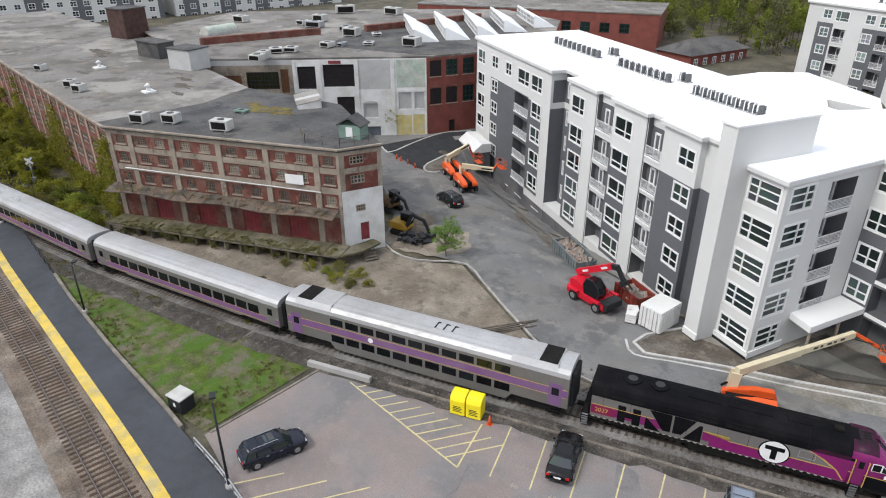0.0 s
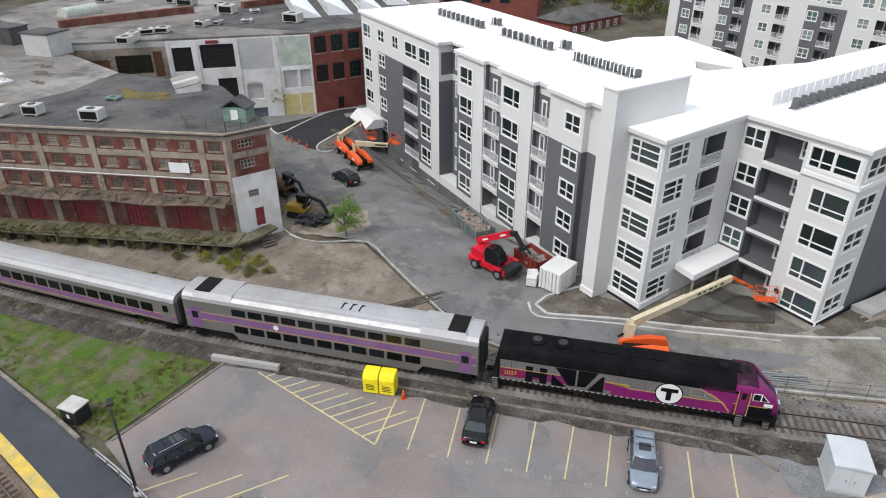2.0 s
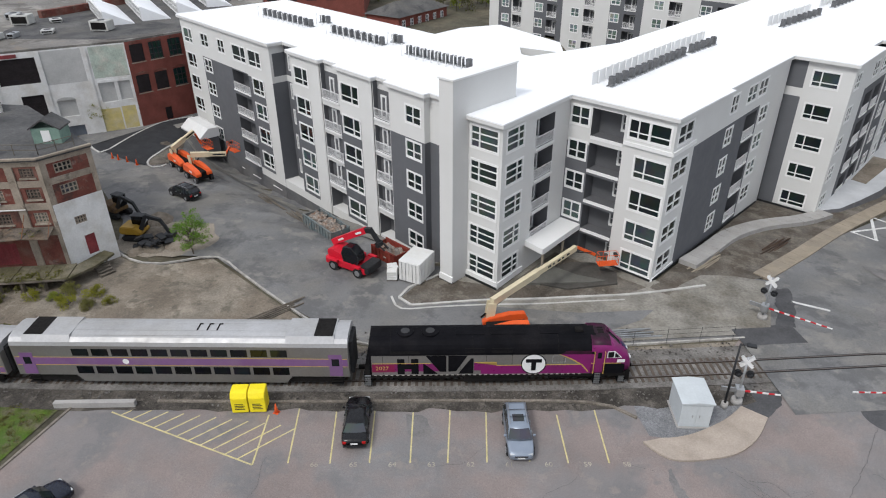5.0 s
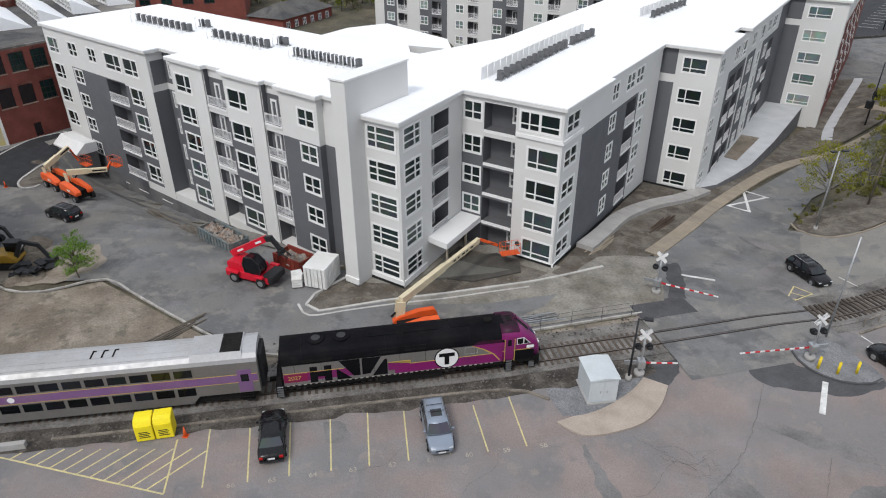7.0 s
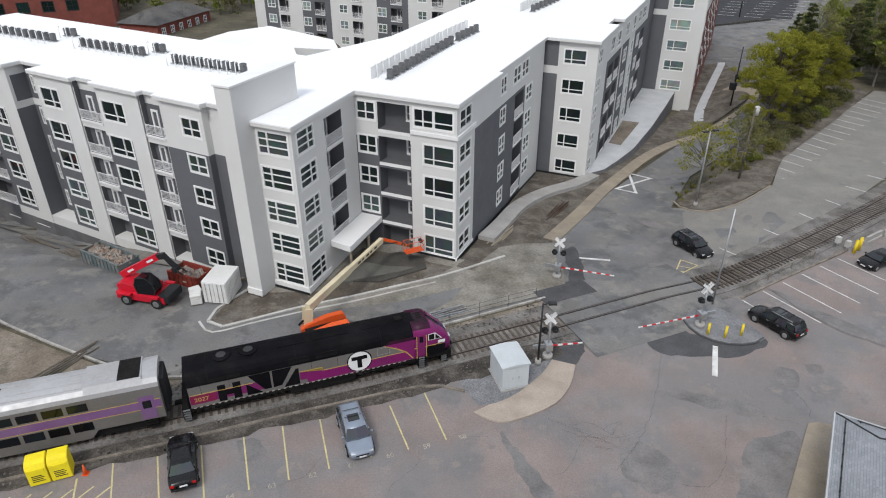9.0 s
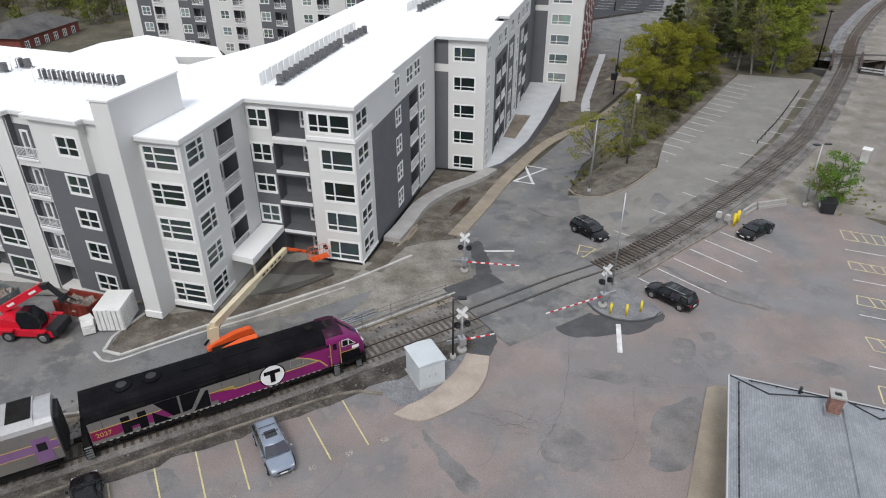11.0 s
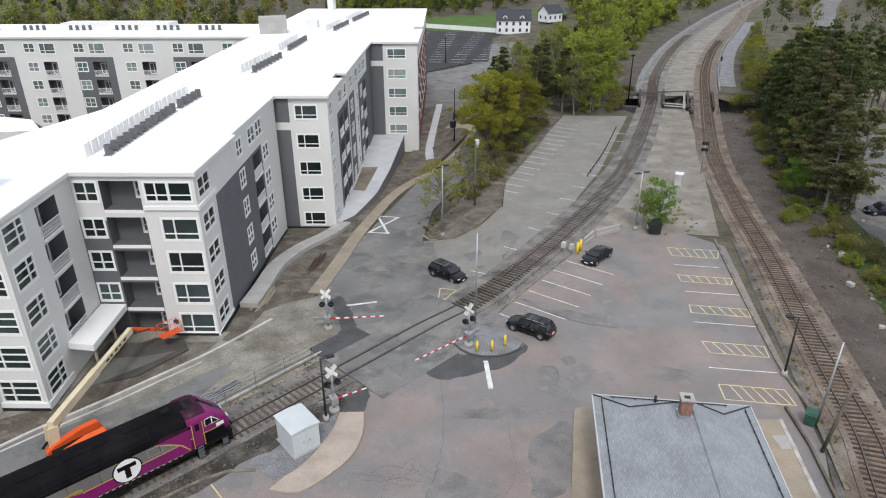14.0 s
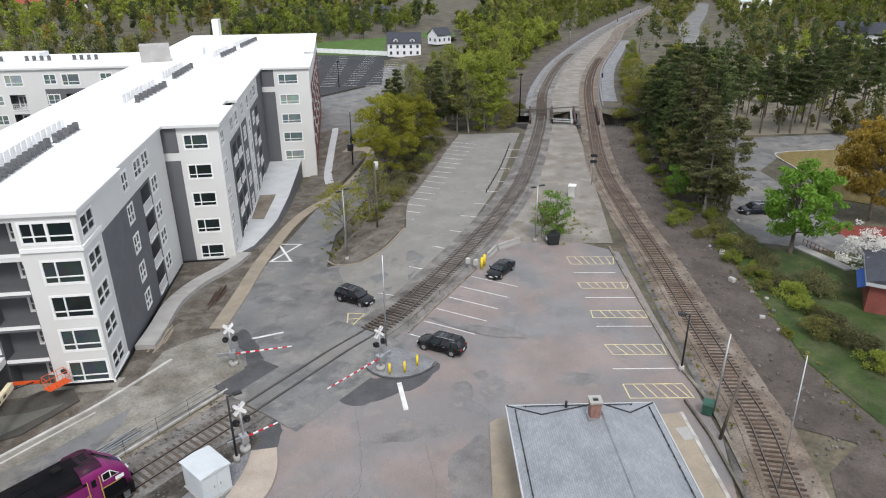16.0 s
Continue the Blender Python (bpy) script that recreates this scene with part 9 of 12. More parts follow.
# excavator among spoil heaps
def excavator(at, reach, paint, label):
    """A small crawler excavator; reach: the bucket's distance in front."""
    ex = thing("excavator", label, "excavator", "excavators", at)
    for s in (-1, 1):
        bm = bm_new()
        pts = [(-1.35, 0.35), (-1.15, 0.62), (1.15, 0.62), (1.35, 0.35), (1.1, 0.02), (-1.1, 0.02)]
        a = [bm.verts.new((s * 0.62, y, z)) for y, z in pts]
        b = [bm.verts.new((s * 1.08, y, z)) for y, z in pts]
        for i in range(6):
            bm.faces.new((a[i], a[(i + 1) % 6], b[(i + 1) % 6], b[i]))
        bm.faces.new(a[::-1]), bm.faces.new(b)
        for k in range(9):
            box(bm, s * 0.85 - 0.25, s * 0.85 + 0.25, -1.1 + 0.26 * k, -0.98 + 0.26 * k, 0.6, 0.66)
        part("crawler", bm, M_rubber, ex)
    bm = bm_new()
    prof = [(-1.5, 0.75), (-1.6, 1.2), (-1.35, 1.65), (0.2, 1.6), (0.95, 1.1), (0.95, 0.75)]
    a = [bm.verts.new((-0.95, y, z)) for y, z in prof]
    b = [bm.verts.new((0.95, y, z)) for y, z in prof]
    for i in range(6):
        bm.faces.new((a[i], a[(i + 1) % 6], b[(i + 1) % 6], b[i]))
    bm.faces.new(a[::-1]), bm.faces.new(b)
    bmesh.ops.bevel(bm, geom=bm.edges[:], offset=0.08, segments=2, affect="EDGES")
    part("house", bm, paint, ex)
    bm = bm_new()
    box(bm, -0.9, 0.0, -0.45, 0.9, 1.2, 2.5, bevel=0.1)
    cab = part("cab", bm, M_tint, ex, "dark glazed cab")
    bm = bm_new()
    box(bm, -0.94, 0.04, -0.5, 0.95, 2.5, 2.6, bevel=0.04)
    part("cab_roof", bm, M_dark, cab)
    bm = bm_new()
    beam(bm, (0.35, 0.7, 1.2), (0.35, 0.4 * reach, 2.9), 0.3, 0.42)
    beam(bm, (0.35, 0.39 * reach, 2.9), (0.35, 0.78 * reach, 2.5), 0.28, 0.36)
    part("boom", bm, M_dark, ex, "dark boom")
    bm = bm_new()
    tube(bm, (0.35, 0.9, 1.5), (0.35, 0.42 * reach, 2.5), 0.08, seg=8)
    part("cylinder", bm, M_galv, ex)
    bm = bm_new()
    beam(bm, (0.35, 0.77 * reach, 2.6), (0.35, reach, 0.95), 0.24, 0.32)
    part("arm", bm, M_dark, ex)
    bm = bm_new()
    extrude(bm, [(-0.2, 1.05), (0.9, 1.05), (0.9, 0.5), (0.8, 0.1), (-0.1, 0.1), (-0.2, 0.5)], reach - 0.55, reach + 0.45)
    part("bucket", bm, M_dark, ex, "black bucket")
    return ex


excavator(on(-52.4, 49.3, heading((-52.4, 49.3), (-48.6, 50.1))), 4.0, M_mach_yellow, "small yellow and black excavator standing in spoil")
excavator(on(-58.6, 53.0, heading((-58.6, 53.0), (-54.6, 52.4))), 4.6, M_mach_dull, "dark mud-caked excavator by the warehouse")
for cx, cy, rr, hh in ((-51.4, 50.4, 2.0, 0.9), (-49.4, 48.0, 1.6, 0.7), (-47.4, 49.6, 2.2, 0.6), (-53.2, 53.6, 1.8, 1.1), (-50.4, 46.8, 1.2, 0.5)):
    bm = bm_new()
    rings = [[bm.verts.new((cx, cy, gz(cx, cy) + hh))]]
    for k in range(1, 6):
        ring = []
        for i in range(18):
            a = i / 18 * 6.283
            q = rr * k / 5 * (1 + 0.35 * noise.noise((math.cos(a) + cx, math.sin(a) + cy, k * 0.2)))
            x, y = cx + q * math.cos(a), cy + q * math.sin(a)
            ring.append(bm.verts.new((x, y, gz(x, y) + hh * (1 - (k / 5) ** 1.3) + 0.12 * noise.noise((x * 2, y * 2, 0)) - (0.1 if k == 5 else 0))))
        rings.append(ring)
    for i in range(18):
        bm.faces.new((rings[0][0], rings[1][i], rings[1][(i + 1) % 18]))
    for a, b in zip(rings[1:], rings[2:]):
        for i in range(18):
            bm.faces.new((a[i], b[i], b[(i + 1) % 18], a[(i + 1) % 18]))
    tagged(new("earth_mound", mesh_of(bm, "earth_mound", M_dirt)), "heap of pale dug-out earth", "spoil heap", "spoil heaps")
for x, y, tn in ((-50.0, 47.6, 30), (-48.6, 48.4, 80)):
    bm = bm_new()
    for i in range(9):
        box(bm, -0.5, 0.5, -0.3, 0.3, -0.1, 0.1, Matrix.Translation((random.uniform(-0.8, 0.8), random.uniform(-0.8, 0.8), 0.3 + 0.1 * i)) @ Euler((random.uniform(-0.5, 0.5), random.uniform(-0.5, 0.5), random.uniform(0, 6))).to_matrix().to_4x4())
    for v in bm.verts:
        v.co = on(x, y, tn) @ v.co
    tagged(new("scrap_heap", mesh_of(bm, "scrap_heap", M_dark)), "heap of dark broken scrap", "scrap heap", kind="stuff")

# clothes banks, cone, signal cabinet
for k, (x, y) in enumerate(((-26.25, 30.0), (-25.05, 30.47))):
    root = thing("donation_bin", "bright yellow steel donation bin with dark unreadable lines", "donation bin", "donation bins", on(x, y, heading((-26.7, 29.1), (-24.4, 30.0)) + 90))
    bm = bm_new()
    prof = [(-0.57, 0.08), (-0.57, 1.45), (-0.4, 1.76), (-0.1, 1.85), (0.57, 1.85), (0.57, 0.08)]
    a = [bm.verts.new((-0.6, y_, z_)) for y_, z_ in prof]
    b = [bm.verts.new((0.6, y_, z_)) for y_, z_ in prof]
    for i in range(6):
        bm.faces.new((a[i], a[(i + 1) % 6], b[(i + 1) % 6], b[i]))
    bm.faces.new(a[::-1]), bm.faces.new(b)
    bmesh.ops.bevel(bm, geom=bm.edges[:], offset=0.03, segments=2, affect="EDGES")
    part("body", bm, M_bin, root)
    bm = bm_new()
    box(bm, -0.45, 0.45, -0.61, -0.57, 1.2, 1.42)
    part("chute_door", bm, M_bin, root)
    for i in range(4):
        bm = bm_new()
        box(bm, -0.36, 0.36 - 0.1 * (i % 2), -0.582, -0.575, 0.38 + 0.15 * i, 0.45 + 0.15 * i)
        part("text_bar", bm, M_dark, root)
cone = thing("traffic_cone", "orange traffic cone beside the donation bins", "traffic cone", "", on(-23.6, 30.4))
bm = bm_new()
box(bm, -0.2, 0.2, -0.2, 0.2, 0, 0.05)
part("base", bm, M_orange, cone)
bm = bm_new()
tube(bm, (0, 0, 0.05), (0, 0, 0.85), 0.16, 0.04, 12)
part("body", bm, M_orange, cone)
for x, y in ((-72.9, 67.6), (-71.9, 67.6), (-70.3, 67.5), (-68.4, 67.2)):
    copy_thing(cone, on(x, y))
cabn = thing("signal_cabinet", "pale grey steel signal cabinet on gravel", "signal cabinet", "", on(5.1, 39.9, heading((4.4, 38.1), (3.7, 41.2)) + 4, 0.03))
bm = bm_new()
box(bm, -1.08, 1.08, -1.32, 1.32, 0.1, 2.2, bevel=0.03)
M_cabinet = mat("dull_cabinet_paint", (0.5, 0.535, 0.55), 0.5, var=0.05, scale=2, fine=6, tint=(0.44, 0.47, 0.48), stain=0.25)
part("body", bm, M_cabinet, cabn)
bm = bm_new()
extrude(bm, [(-1.17, 2.2), (-1.17, 2.29), (0, 2.4), (1.17, 2.29), (1.17, 2.2)], -1.42, 1.42)
part("roof", bm, M_cabinet, cabn)
for x in (-0.5, 0.5):
    bm = bm_new()
    box(bm, x - 0.46, x + 0.46, -1.35, -1.32, 0.2, 2.05)
    d = part("door", bm, M_cabinet, cabn)
    bm = bm_new()
    box(bm, x * 0.5 - 0.03, x * 0.5 + 0.03, -1.39, -1.35, 1.0, 1.2)
    part("handle", bm, M_galv, d)
bm = bm_new()
box(bm, -1.17, 1.17, -1.42, 1.42, 0, 0.1)
part("plinth", bm, M_concrete, cabn)


# ---------------------------------------------------------------- level crossing signals
def crossbuck(root, x, z, face):
    for a in (45, -45):
        bm = bm_new()
        box(bm, -0.6, 0.6, -0.015, 0.015, -0.11, 0.11, Matrix.Translation((x, face * 0.12 - 0.001 * a, z)) @ Matrix.Rotation(radians(a), 4, "Y"))
        part("crossbuck_board", bm, M_white, root, "white crossing board")


def crossing_signal(at, label, arm=0.0, mast=M_galv, tall=4.2):
    """Faces -y; the gate arm lies along +x."""
    root = thing("crossing_signal", label, "crossing signal", "crossing signals", at)
    bm = bm_new()
    tube(bm, (0, 0, 0), (0, 0, tall), 0.09, seg=10)
    part("mast", bm, mast, root)
    bm = bm_new()
    tube(bm, (0, 0, 0), (0, 0, 0.35), 0.45, 0.4, 12)
    part("footing", bm, M_concrete, root)
    for face in (-1, 1):
        crossbuck(root, 0, tall - 0.35, face)
        for s in (-1, 1):
            bm = bm_new()
            tube(bm, (s * 0.42, face * 0.05, 2.75), (s * 0.42, face * 0.1, 2.75), 0.27, seg=18)
            disc = part("signal_disc", bm, M_dark, root)
            bm = bm_new()
            tube(bm, (s * 0.42, face * 0.1, 2.75), (s * 0.42, face * 0.32, 2.72), 0.13, seg=12)
            part("lamp_hood", bm, M_dark, disc)
    bm = bm_new()
    tube(bm, (-0.5, 0, 2.75), (0.5, 0, 2.75), 0.04, seg=6)
    part("lamp_arm", bm, M_dark, root)
    bm = bm_new()
    box(bm, -0.3, 0.3, -0.35, 0.35, 0.8, 1.45, bevel=0.04)
    part("gate_box", bm, M_galv, root)
    if arm:
        g = new("gate_arm", None)
        n = int(abs(arm) / 0.42)
        for i in range(n):
            bm = bm_new()
            s = 1 if arm > 0 else -1
            x0 = s * (0.35 + i * 0.42)
            r = 0.075 - 0.03 * i / n
            box(bm, min(x0, x0 + s * 0.42), max(x0, x0 + s * 0.42), -0.03, 0.03, 1.15 - r, 1.15 + r)
            part("gate_stripe", bm, M_white if i % 2 else M_gate_red, root, "" if i % 2 else "red stripe of the gate arm")
        bpy.data.objects.remove(g)
        bm = bm_new()
        box(bm, -1.3 if arm > 0 else 0.3, -0.3 if arm > 0 else 1.3, -0.06, 0.06, 1.0, 1.35)
        part("counterweight", bm, M_galv, root)
    return root


M_gate_red = mat("gate_red", (0.5, 0.02, 0.03), 0.5, var=0.05)
crossing_signal(on(11.1, 54.8, -18), "crossing signal with a lowered striped gate by the kerb", 5.2)
crossing_signal(on(22.3, 46.6, 197, 0.14), "crossing signal with a lowered striped gate on the island", 6.2)
crossing_signal(on(8.5, 42.5, 8), "crossing signal with a short gate beside the cabinet", 2.6)
crossing_signal(on(-86.6, 18.6, 70, 0.2), "crossing signal at the platform's end", 0)
crossing_signal(on(-101.5, 24.6, 70), "crossing signal across the line beside brush", 0)
for x, y in ((22.6, 45.4), (23.9, 44.95), (25.4, 45.25)):
    root = thing("bollard", "yellow steel bollard on the gravel island", "bollard", "yellow bollards", on(x, y, 0, 0.14))
    bm = bm_new()
    tube(bm, (0, 0, 0), (0, 0, 1.1), 0.11, seg=12)
    tube(bm, (0, 0, 1.1), (0, 0, 1.16), 0.11, 0.04, 12)
    part("post", bm, M_bollard, root)
for x, y in ((42.7, 59.4), (43.5, 60.0)):
    root = thing("bollard", "tall yellow bollard beside the track", "bollard", "yellow bollards", on(x, y))
    bm = bm_new()
    tube(bm, (0, 0, 0), (0, 0, 1.5), 0.16, seg=12)
    tube(bm, (0, 0, 1.5), (0, 0, 1.57), 0.16, 0.06, 12)
    part("post", bm, M_bollard, root)
for x, y, h in ((42.0, 59.7, 1.2), (41.2, 60.2, 1.4)):
    root = thing("signal_box", "small grey relay box on a post beside the track", "signal box", "", on(x, y, 20))
    bm = bm_new()
    tube(bm, (0, 0, 0), (0, 0, h), 0.05, seg=6)
    part("post", bm, M_galv, root)
    bm = bm_new()
    box(bm, -0.25, 0.25, -0.2, 0.2, h - 0.6, h + 0.1, bevel=0.03)
    part("casing", bm, M_pale_casing, root)


# ---------------------------------------------------------------- poles and lamps
def lamp_post(at, h, label, arms=1, mast=M_dark):
    root = thing("street_lamp", label, "street lamp", "lamp posts", at)
    bm = bm_new()
    tube(bm, (0, 0, 0), (0, 0, h), 0.1, 0.07, 10)
    part("mast", bm, mast, root)
    bm = bm_new()
    tube(bm, (0, 0, 0), (0, 0, 0.5), 0.26, 0.24, 12)
    part("footing", bm, M_concrete, root)
    for k in range(arms):
        s = 1 if k == 0 else -1
        bm = bm_new()
        tube(bm, (0, 0, h - 0.1), (s * 0.5, 0, h), 0.04, seg=6)
        box(bm, min(s * 0.4, s * 1.05), max(s * 0.4, s * 1.05), -0.2, 0.2, h - 0.06, h + 0.08, bevel=0.03)
        part("lantern", bm, M_dark, root)
    return root


lamp_post(on(7.6, 41.6, 0), 5.9, "black lamp post beside the crossing")
lamp_post(on(-62, 15.9, 140), 5.4, "black lamp post on the grass by the platform")
lamp_post(on(-32.4, 13.7, 150), 7.4, "black lamp post at the lot's railing")
lamp_post(on(-91, 17.2, 200), 5.2, "lamp post at the platform's far end")
lamp_post(on(30.9, 73, 20), 9.6, "grey lamp post with twin heads on the island", 2, M_galv)
lamp_post(on(45.5, 31.7, 150), 5.9, "black lamp post at the lot's edge")
lamp_post(on(53.6, 62.5, 0), 7.8, "pale lamp post with twin heads by the brush", 2, M_galv)


def utility_pole(at, h, material, label, box_at=None, cross=True):
    root = thing("utility_pole", label, "utility pole", "utility poles", at)
    bm = bm_new()
    k = 0.35 if "whip" in label else 0.55 if material is M_galv else 0.85
    tube(bm, (0, 0, 0), (0, 0, h), 0.17 * k, 0.11 * k, 10)
    part("mast", bm, material, root)
    if cross:
        bm = bm_new()
        box(bm, -0.9, 0.9, -0.06, 0.06, h - 0.8, h - 0.66)
        part("crossarm", bm, M_timber, root)
    if box_at and material is M_dark:
        for x, z in ((0.55, box_at + 0.5), (-0.5, box_at - 0.9)):
            bm = bm_new()
            box(bm, x - 0.5, x + 0.5, -0.4, 0.4, z - 0.65, z + 0.65, bevel=0.05)
            part("equipment_box", bm, M_dark, root, "black equipment box")
    elif box_at:
        bm = bm_new()
        tube(bm, (0.35, 0, box_at - 0.6), (0.35, 0, box_at + 0.5), 0.3, seg=14)
        part("transformer", bm, M_pale_casing, root)
    return root


utility_pole(on(38.8, 79.8, 30), 9.6, M_timber, "timber utility pole with a pale transformer", 9.2, False)
utility_pole(on(52.6, 118, 30), 10.6, M_dark, "dark utility pole with black boxes", 4.6, False)
utility_pole(on(42.6, 26.0, 10) @ pose(0, 0, 0, 0, 3), 7.5, M_galv, "galvanised pole at the end of the lot", None, False)
utility_pole(on(40.4, 23.7, 10) @ pose(0, 0, 0, 4, 6), 6.6, M_timber, "leaning rust-brown timber pole", None, False)
utility_pole(on(83, 122, 40), 11.5, M_timber, "dark utility pole among trees")
utility_pole(on(24.6, 49.9, 20), 9.8, M_galv, "thin lattice mast behind the crossing island", None, False)
utility_pole(on(39.4, 18.1, 0) @ pose(0, 0, 0, -2, 1), 10.8, M_galv, "thin leaning whip mast beside the track", None, False)
for k, (x, y) in enumerate(((50, 106), (61, 118))):
    utility_pole(on(x + 6, y + 2, 40), 8.5, M_timber, "slim utility pole among young trees")
# railway signal mast on the far side
rs = thing("railway_signal", "slender railway signal mast with two black heads", "railway signal", "", on(77.4, 76.6, 140))
bm = bm_new()
tube(bm, (0, 0, 0), (0, 0, 5.2), 0.07, seg=8)
part("mast", bm, M_galv, rs)
for z in (4.0, 5.0):
    bm = bm_new()
    box(bm, -0.55, 0.55, -0.1, 0.1, z - 0.28, z + 0.28, bevel=0.08)
    hd = part("signal_head", bm, M_dark, rs)
    for x in (-0.28, 0.28):
        bm = bm_new()
        tube(bm, (x, -0.1, z), (x, -0.3, z), 0.13, seg=10)
        part("lamp_hood", bm, M_dark, hd)
eb = thing("relay_cabinet", "pale blue-grey relay cabinet beside the track", "relay cabinet", "", on(70.2, 73.6, 40))
bm = bm_new()
box(bm, -0.6, 0.6, -0.5, 0.5, 0.1, 1.9, bevel=0.04)
part("body", bm, M_pale_casing, eb)
bm = bm_new()
box(bm, -0.68, 0.68, -0.58, 0.58, 1.9, 2.0)
part("lid", bm, M_boxwhite, eb)
# wheeled rubbish container and barriers by the brush
du = thing("rubbish_container", "black lidded rubbish container with a white label", "rubbish container", "", on(55.3, 61.0, -30))
bm = bm_new()
prof = [(-0.7, 0.15), (-0.8, 1.15), (0.8, 1.45), (0.7, 0.15)]
extrude(bm, [(p[0], p[1]) for p in prof], -1.0, 1.0)
part("body", bm, M_dark, du)
bm = bm_new()
extrude(bm, [(-0.85, 1.16), (-0.85, 1.24), (0.85, 1.56), (0.85, 1.47)], -1.05, 1.05)
part("lid", bm, M_dark, du)
bm = bm_new()
box(bm, -0.83, -0.76, -0.4, 0.4, 0.5, 0.95)
part("label_bar", bm, M_white, du)
for a, b in (((44.9, 61.3), (47.4, 62.9)), ((47.7, 62.9), (51.6, 63.3))):
    bm = bm_new()
    ribbon(bm, [Vector(a), (Vector(a) + Vector(b)) / 2, Vector(b)], 0.28, -0.28, 0.35, 0.35)
    ribbon(bm, [Vector(a), (Vector(a) + Vector(b)) / 2, Vector(b)], 0.12, -0.12, 0.85, 0.5)
    tagged(new("concrete_barrier", mesh_of(bm, "concrete_barrier", M_concrete)), "pale precast concrete barrier beside the track", "barrier", "concrete barriers")
# black box on the grass, platform railing, lot railing
bb = thing("control_cabinet", "black cabinet with a pale lid on the grass", "control cabinet", "", on(-42.4, 15.6, 12))
bm = bm_new()
box(bm, -0.75, 0.75, -0.65, 0.65, 0, 1.35, bevel=0.03)
part("body", bm, M_dark, bb)
bm = bm_new()
box(bm, -0.82, 0.82, -0.72, 0.72, 1.35, 1.45)
part("lid", bm, M_pale_casing, bb)
bm = bm_new()
box(bm, -0.12, 0.12, -0.66, -0.64, 0.6, 0.95)
part("label_plate", bm, M_white, bb)


def railing_line(pts, h, step, label, material, name="railing", rails=(0.5, 1.0), r=0.03):
    line = spline(pts, step)
    root = thing(name, label, "railing")
    for p in line:
        bm = bm_new()
        z = gz(p.x, p.y)
        tube(bm, (p.x, p.y, z - 0.05), (p.x, p.y, z + h), r * 1.3, seg=6)
        part("post", bm, material, root)
    for f in rails:
        for p, q in zip(line, line[1:]):
            bm = bm_new()
            tube(bm, (p.x, p.y, gz(p.x, p.y) + h * f), (q.x, q.y, gz(q.x, q.y) + h * f), r, seg=5)
            part("rail", bm, material, root)
    return root


railing_line([(-37.6, 14.1), (-34, 13.9), (-30, 13.4)], 1.0, 1.5, "grey steel guard rail between platform and lot", M_galv, r=0.06)
railing_line([(-87.5, 18.3), (-80, 17.4), (-72, 16.6)], 1.0, 2.0, "dark tubular railing at the platform's end", M_dark)
bm = bm_new()
ribbon(bm, spline([(-72, 16.7), (-65.7, 16.0), (-54, 15.1), (-43.5, 14.6), (-38.6, 14.2)], 2.0), 0.14, -0.14, 0.42, 0.45)
tagged(new("platform_wall", mesh_of(bm, "platform_wall", M_oldkerb)), "low weathered wall along the back of the platform", "low wall")
# thin wire fence along the dirt lot
railing_line([(-15.7, 41.0), (-12.8, 41.9), (-9.3, 42.6), (-6.1, 44), (-1.1, 46.2), (4.1, 48.6), (9.2, 50.8)], 1.5, 2.9, "thin wire fence on dark posts beside the kerb", M_dark, "wire_fence", (0.35, 0.65, 0.95), 0.012)
railing_line([(28.4, 52.2), (33, 55.2), (39, 59)], 0.8, 1.9, "low weathered guard rail beside the crossing track", M_oldkerb, "guard_rail", (0.9,), 0.05)
railing_line([(60, 82.6), (70, 92.3), (82, 105)], 0.6, 2.2, "row of dark stub posts along the track", M_under, "post_row", (0.7,), 0.05)
# pallets, planks and rubbish along the kerb
for x, y, tn, mm, lab in ((-6.0, 45.6, 20, M_timber, "weathered timber pallet lying on the road edge"), (-3.0, 46.9, 24, M_boxwhite, "stack of white boards on the road edge"), (-0.4, 48.2, 25, M_galv, "stack of grey scaffold tubes by the fence"), (-38.6, 60.6, 148, M_timber, "long timber planks lying by the wall"), (-45.5, 64.6, 148, M_timber, "stack of long battens by the wall"), (-30.5, 41.4, 60, M_timber, "grey planks lying in the dirt"), (-24.8, 38.0, 100, M_dark, "pile of dark scrap in the dirt"), (6.4, 63.6, 60, M_tan, "planks lying on churned soil"), (13.6, 71.0, 58, M_tie, "dark rusty trench plates beside the walkway")):
    root = thing("plank_stack", lab, "planks", "", on(x, y, tn))
    for i in range(6):
        bm = bm_new()
        l = random.uniform(1.2, 2.2) if "pallet" in lab or "boards" in lab else random.uniform(1.6, 3.4)
        o = random.uniform(-0.15, 0.15)
        box(bm, -l, l, -0.5 + 0.18 * i, -0.36 + 0.18 * i, 0.03 + 0.07 * (i % 3), 0.1 + 0.07 * (i % 3), Matrix.Rotation(o * 0.4, 4, "Z"))
        part("plank", bm, mm, root)


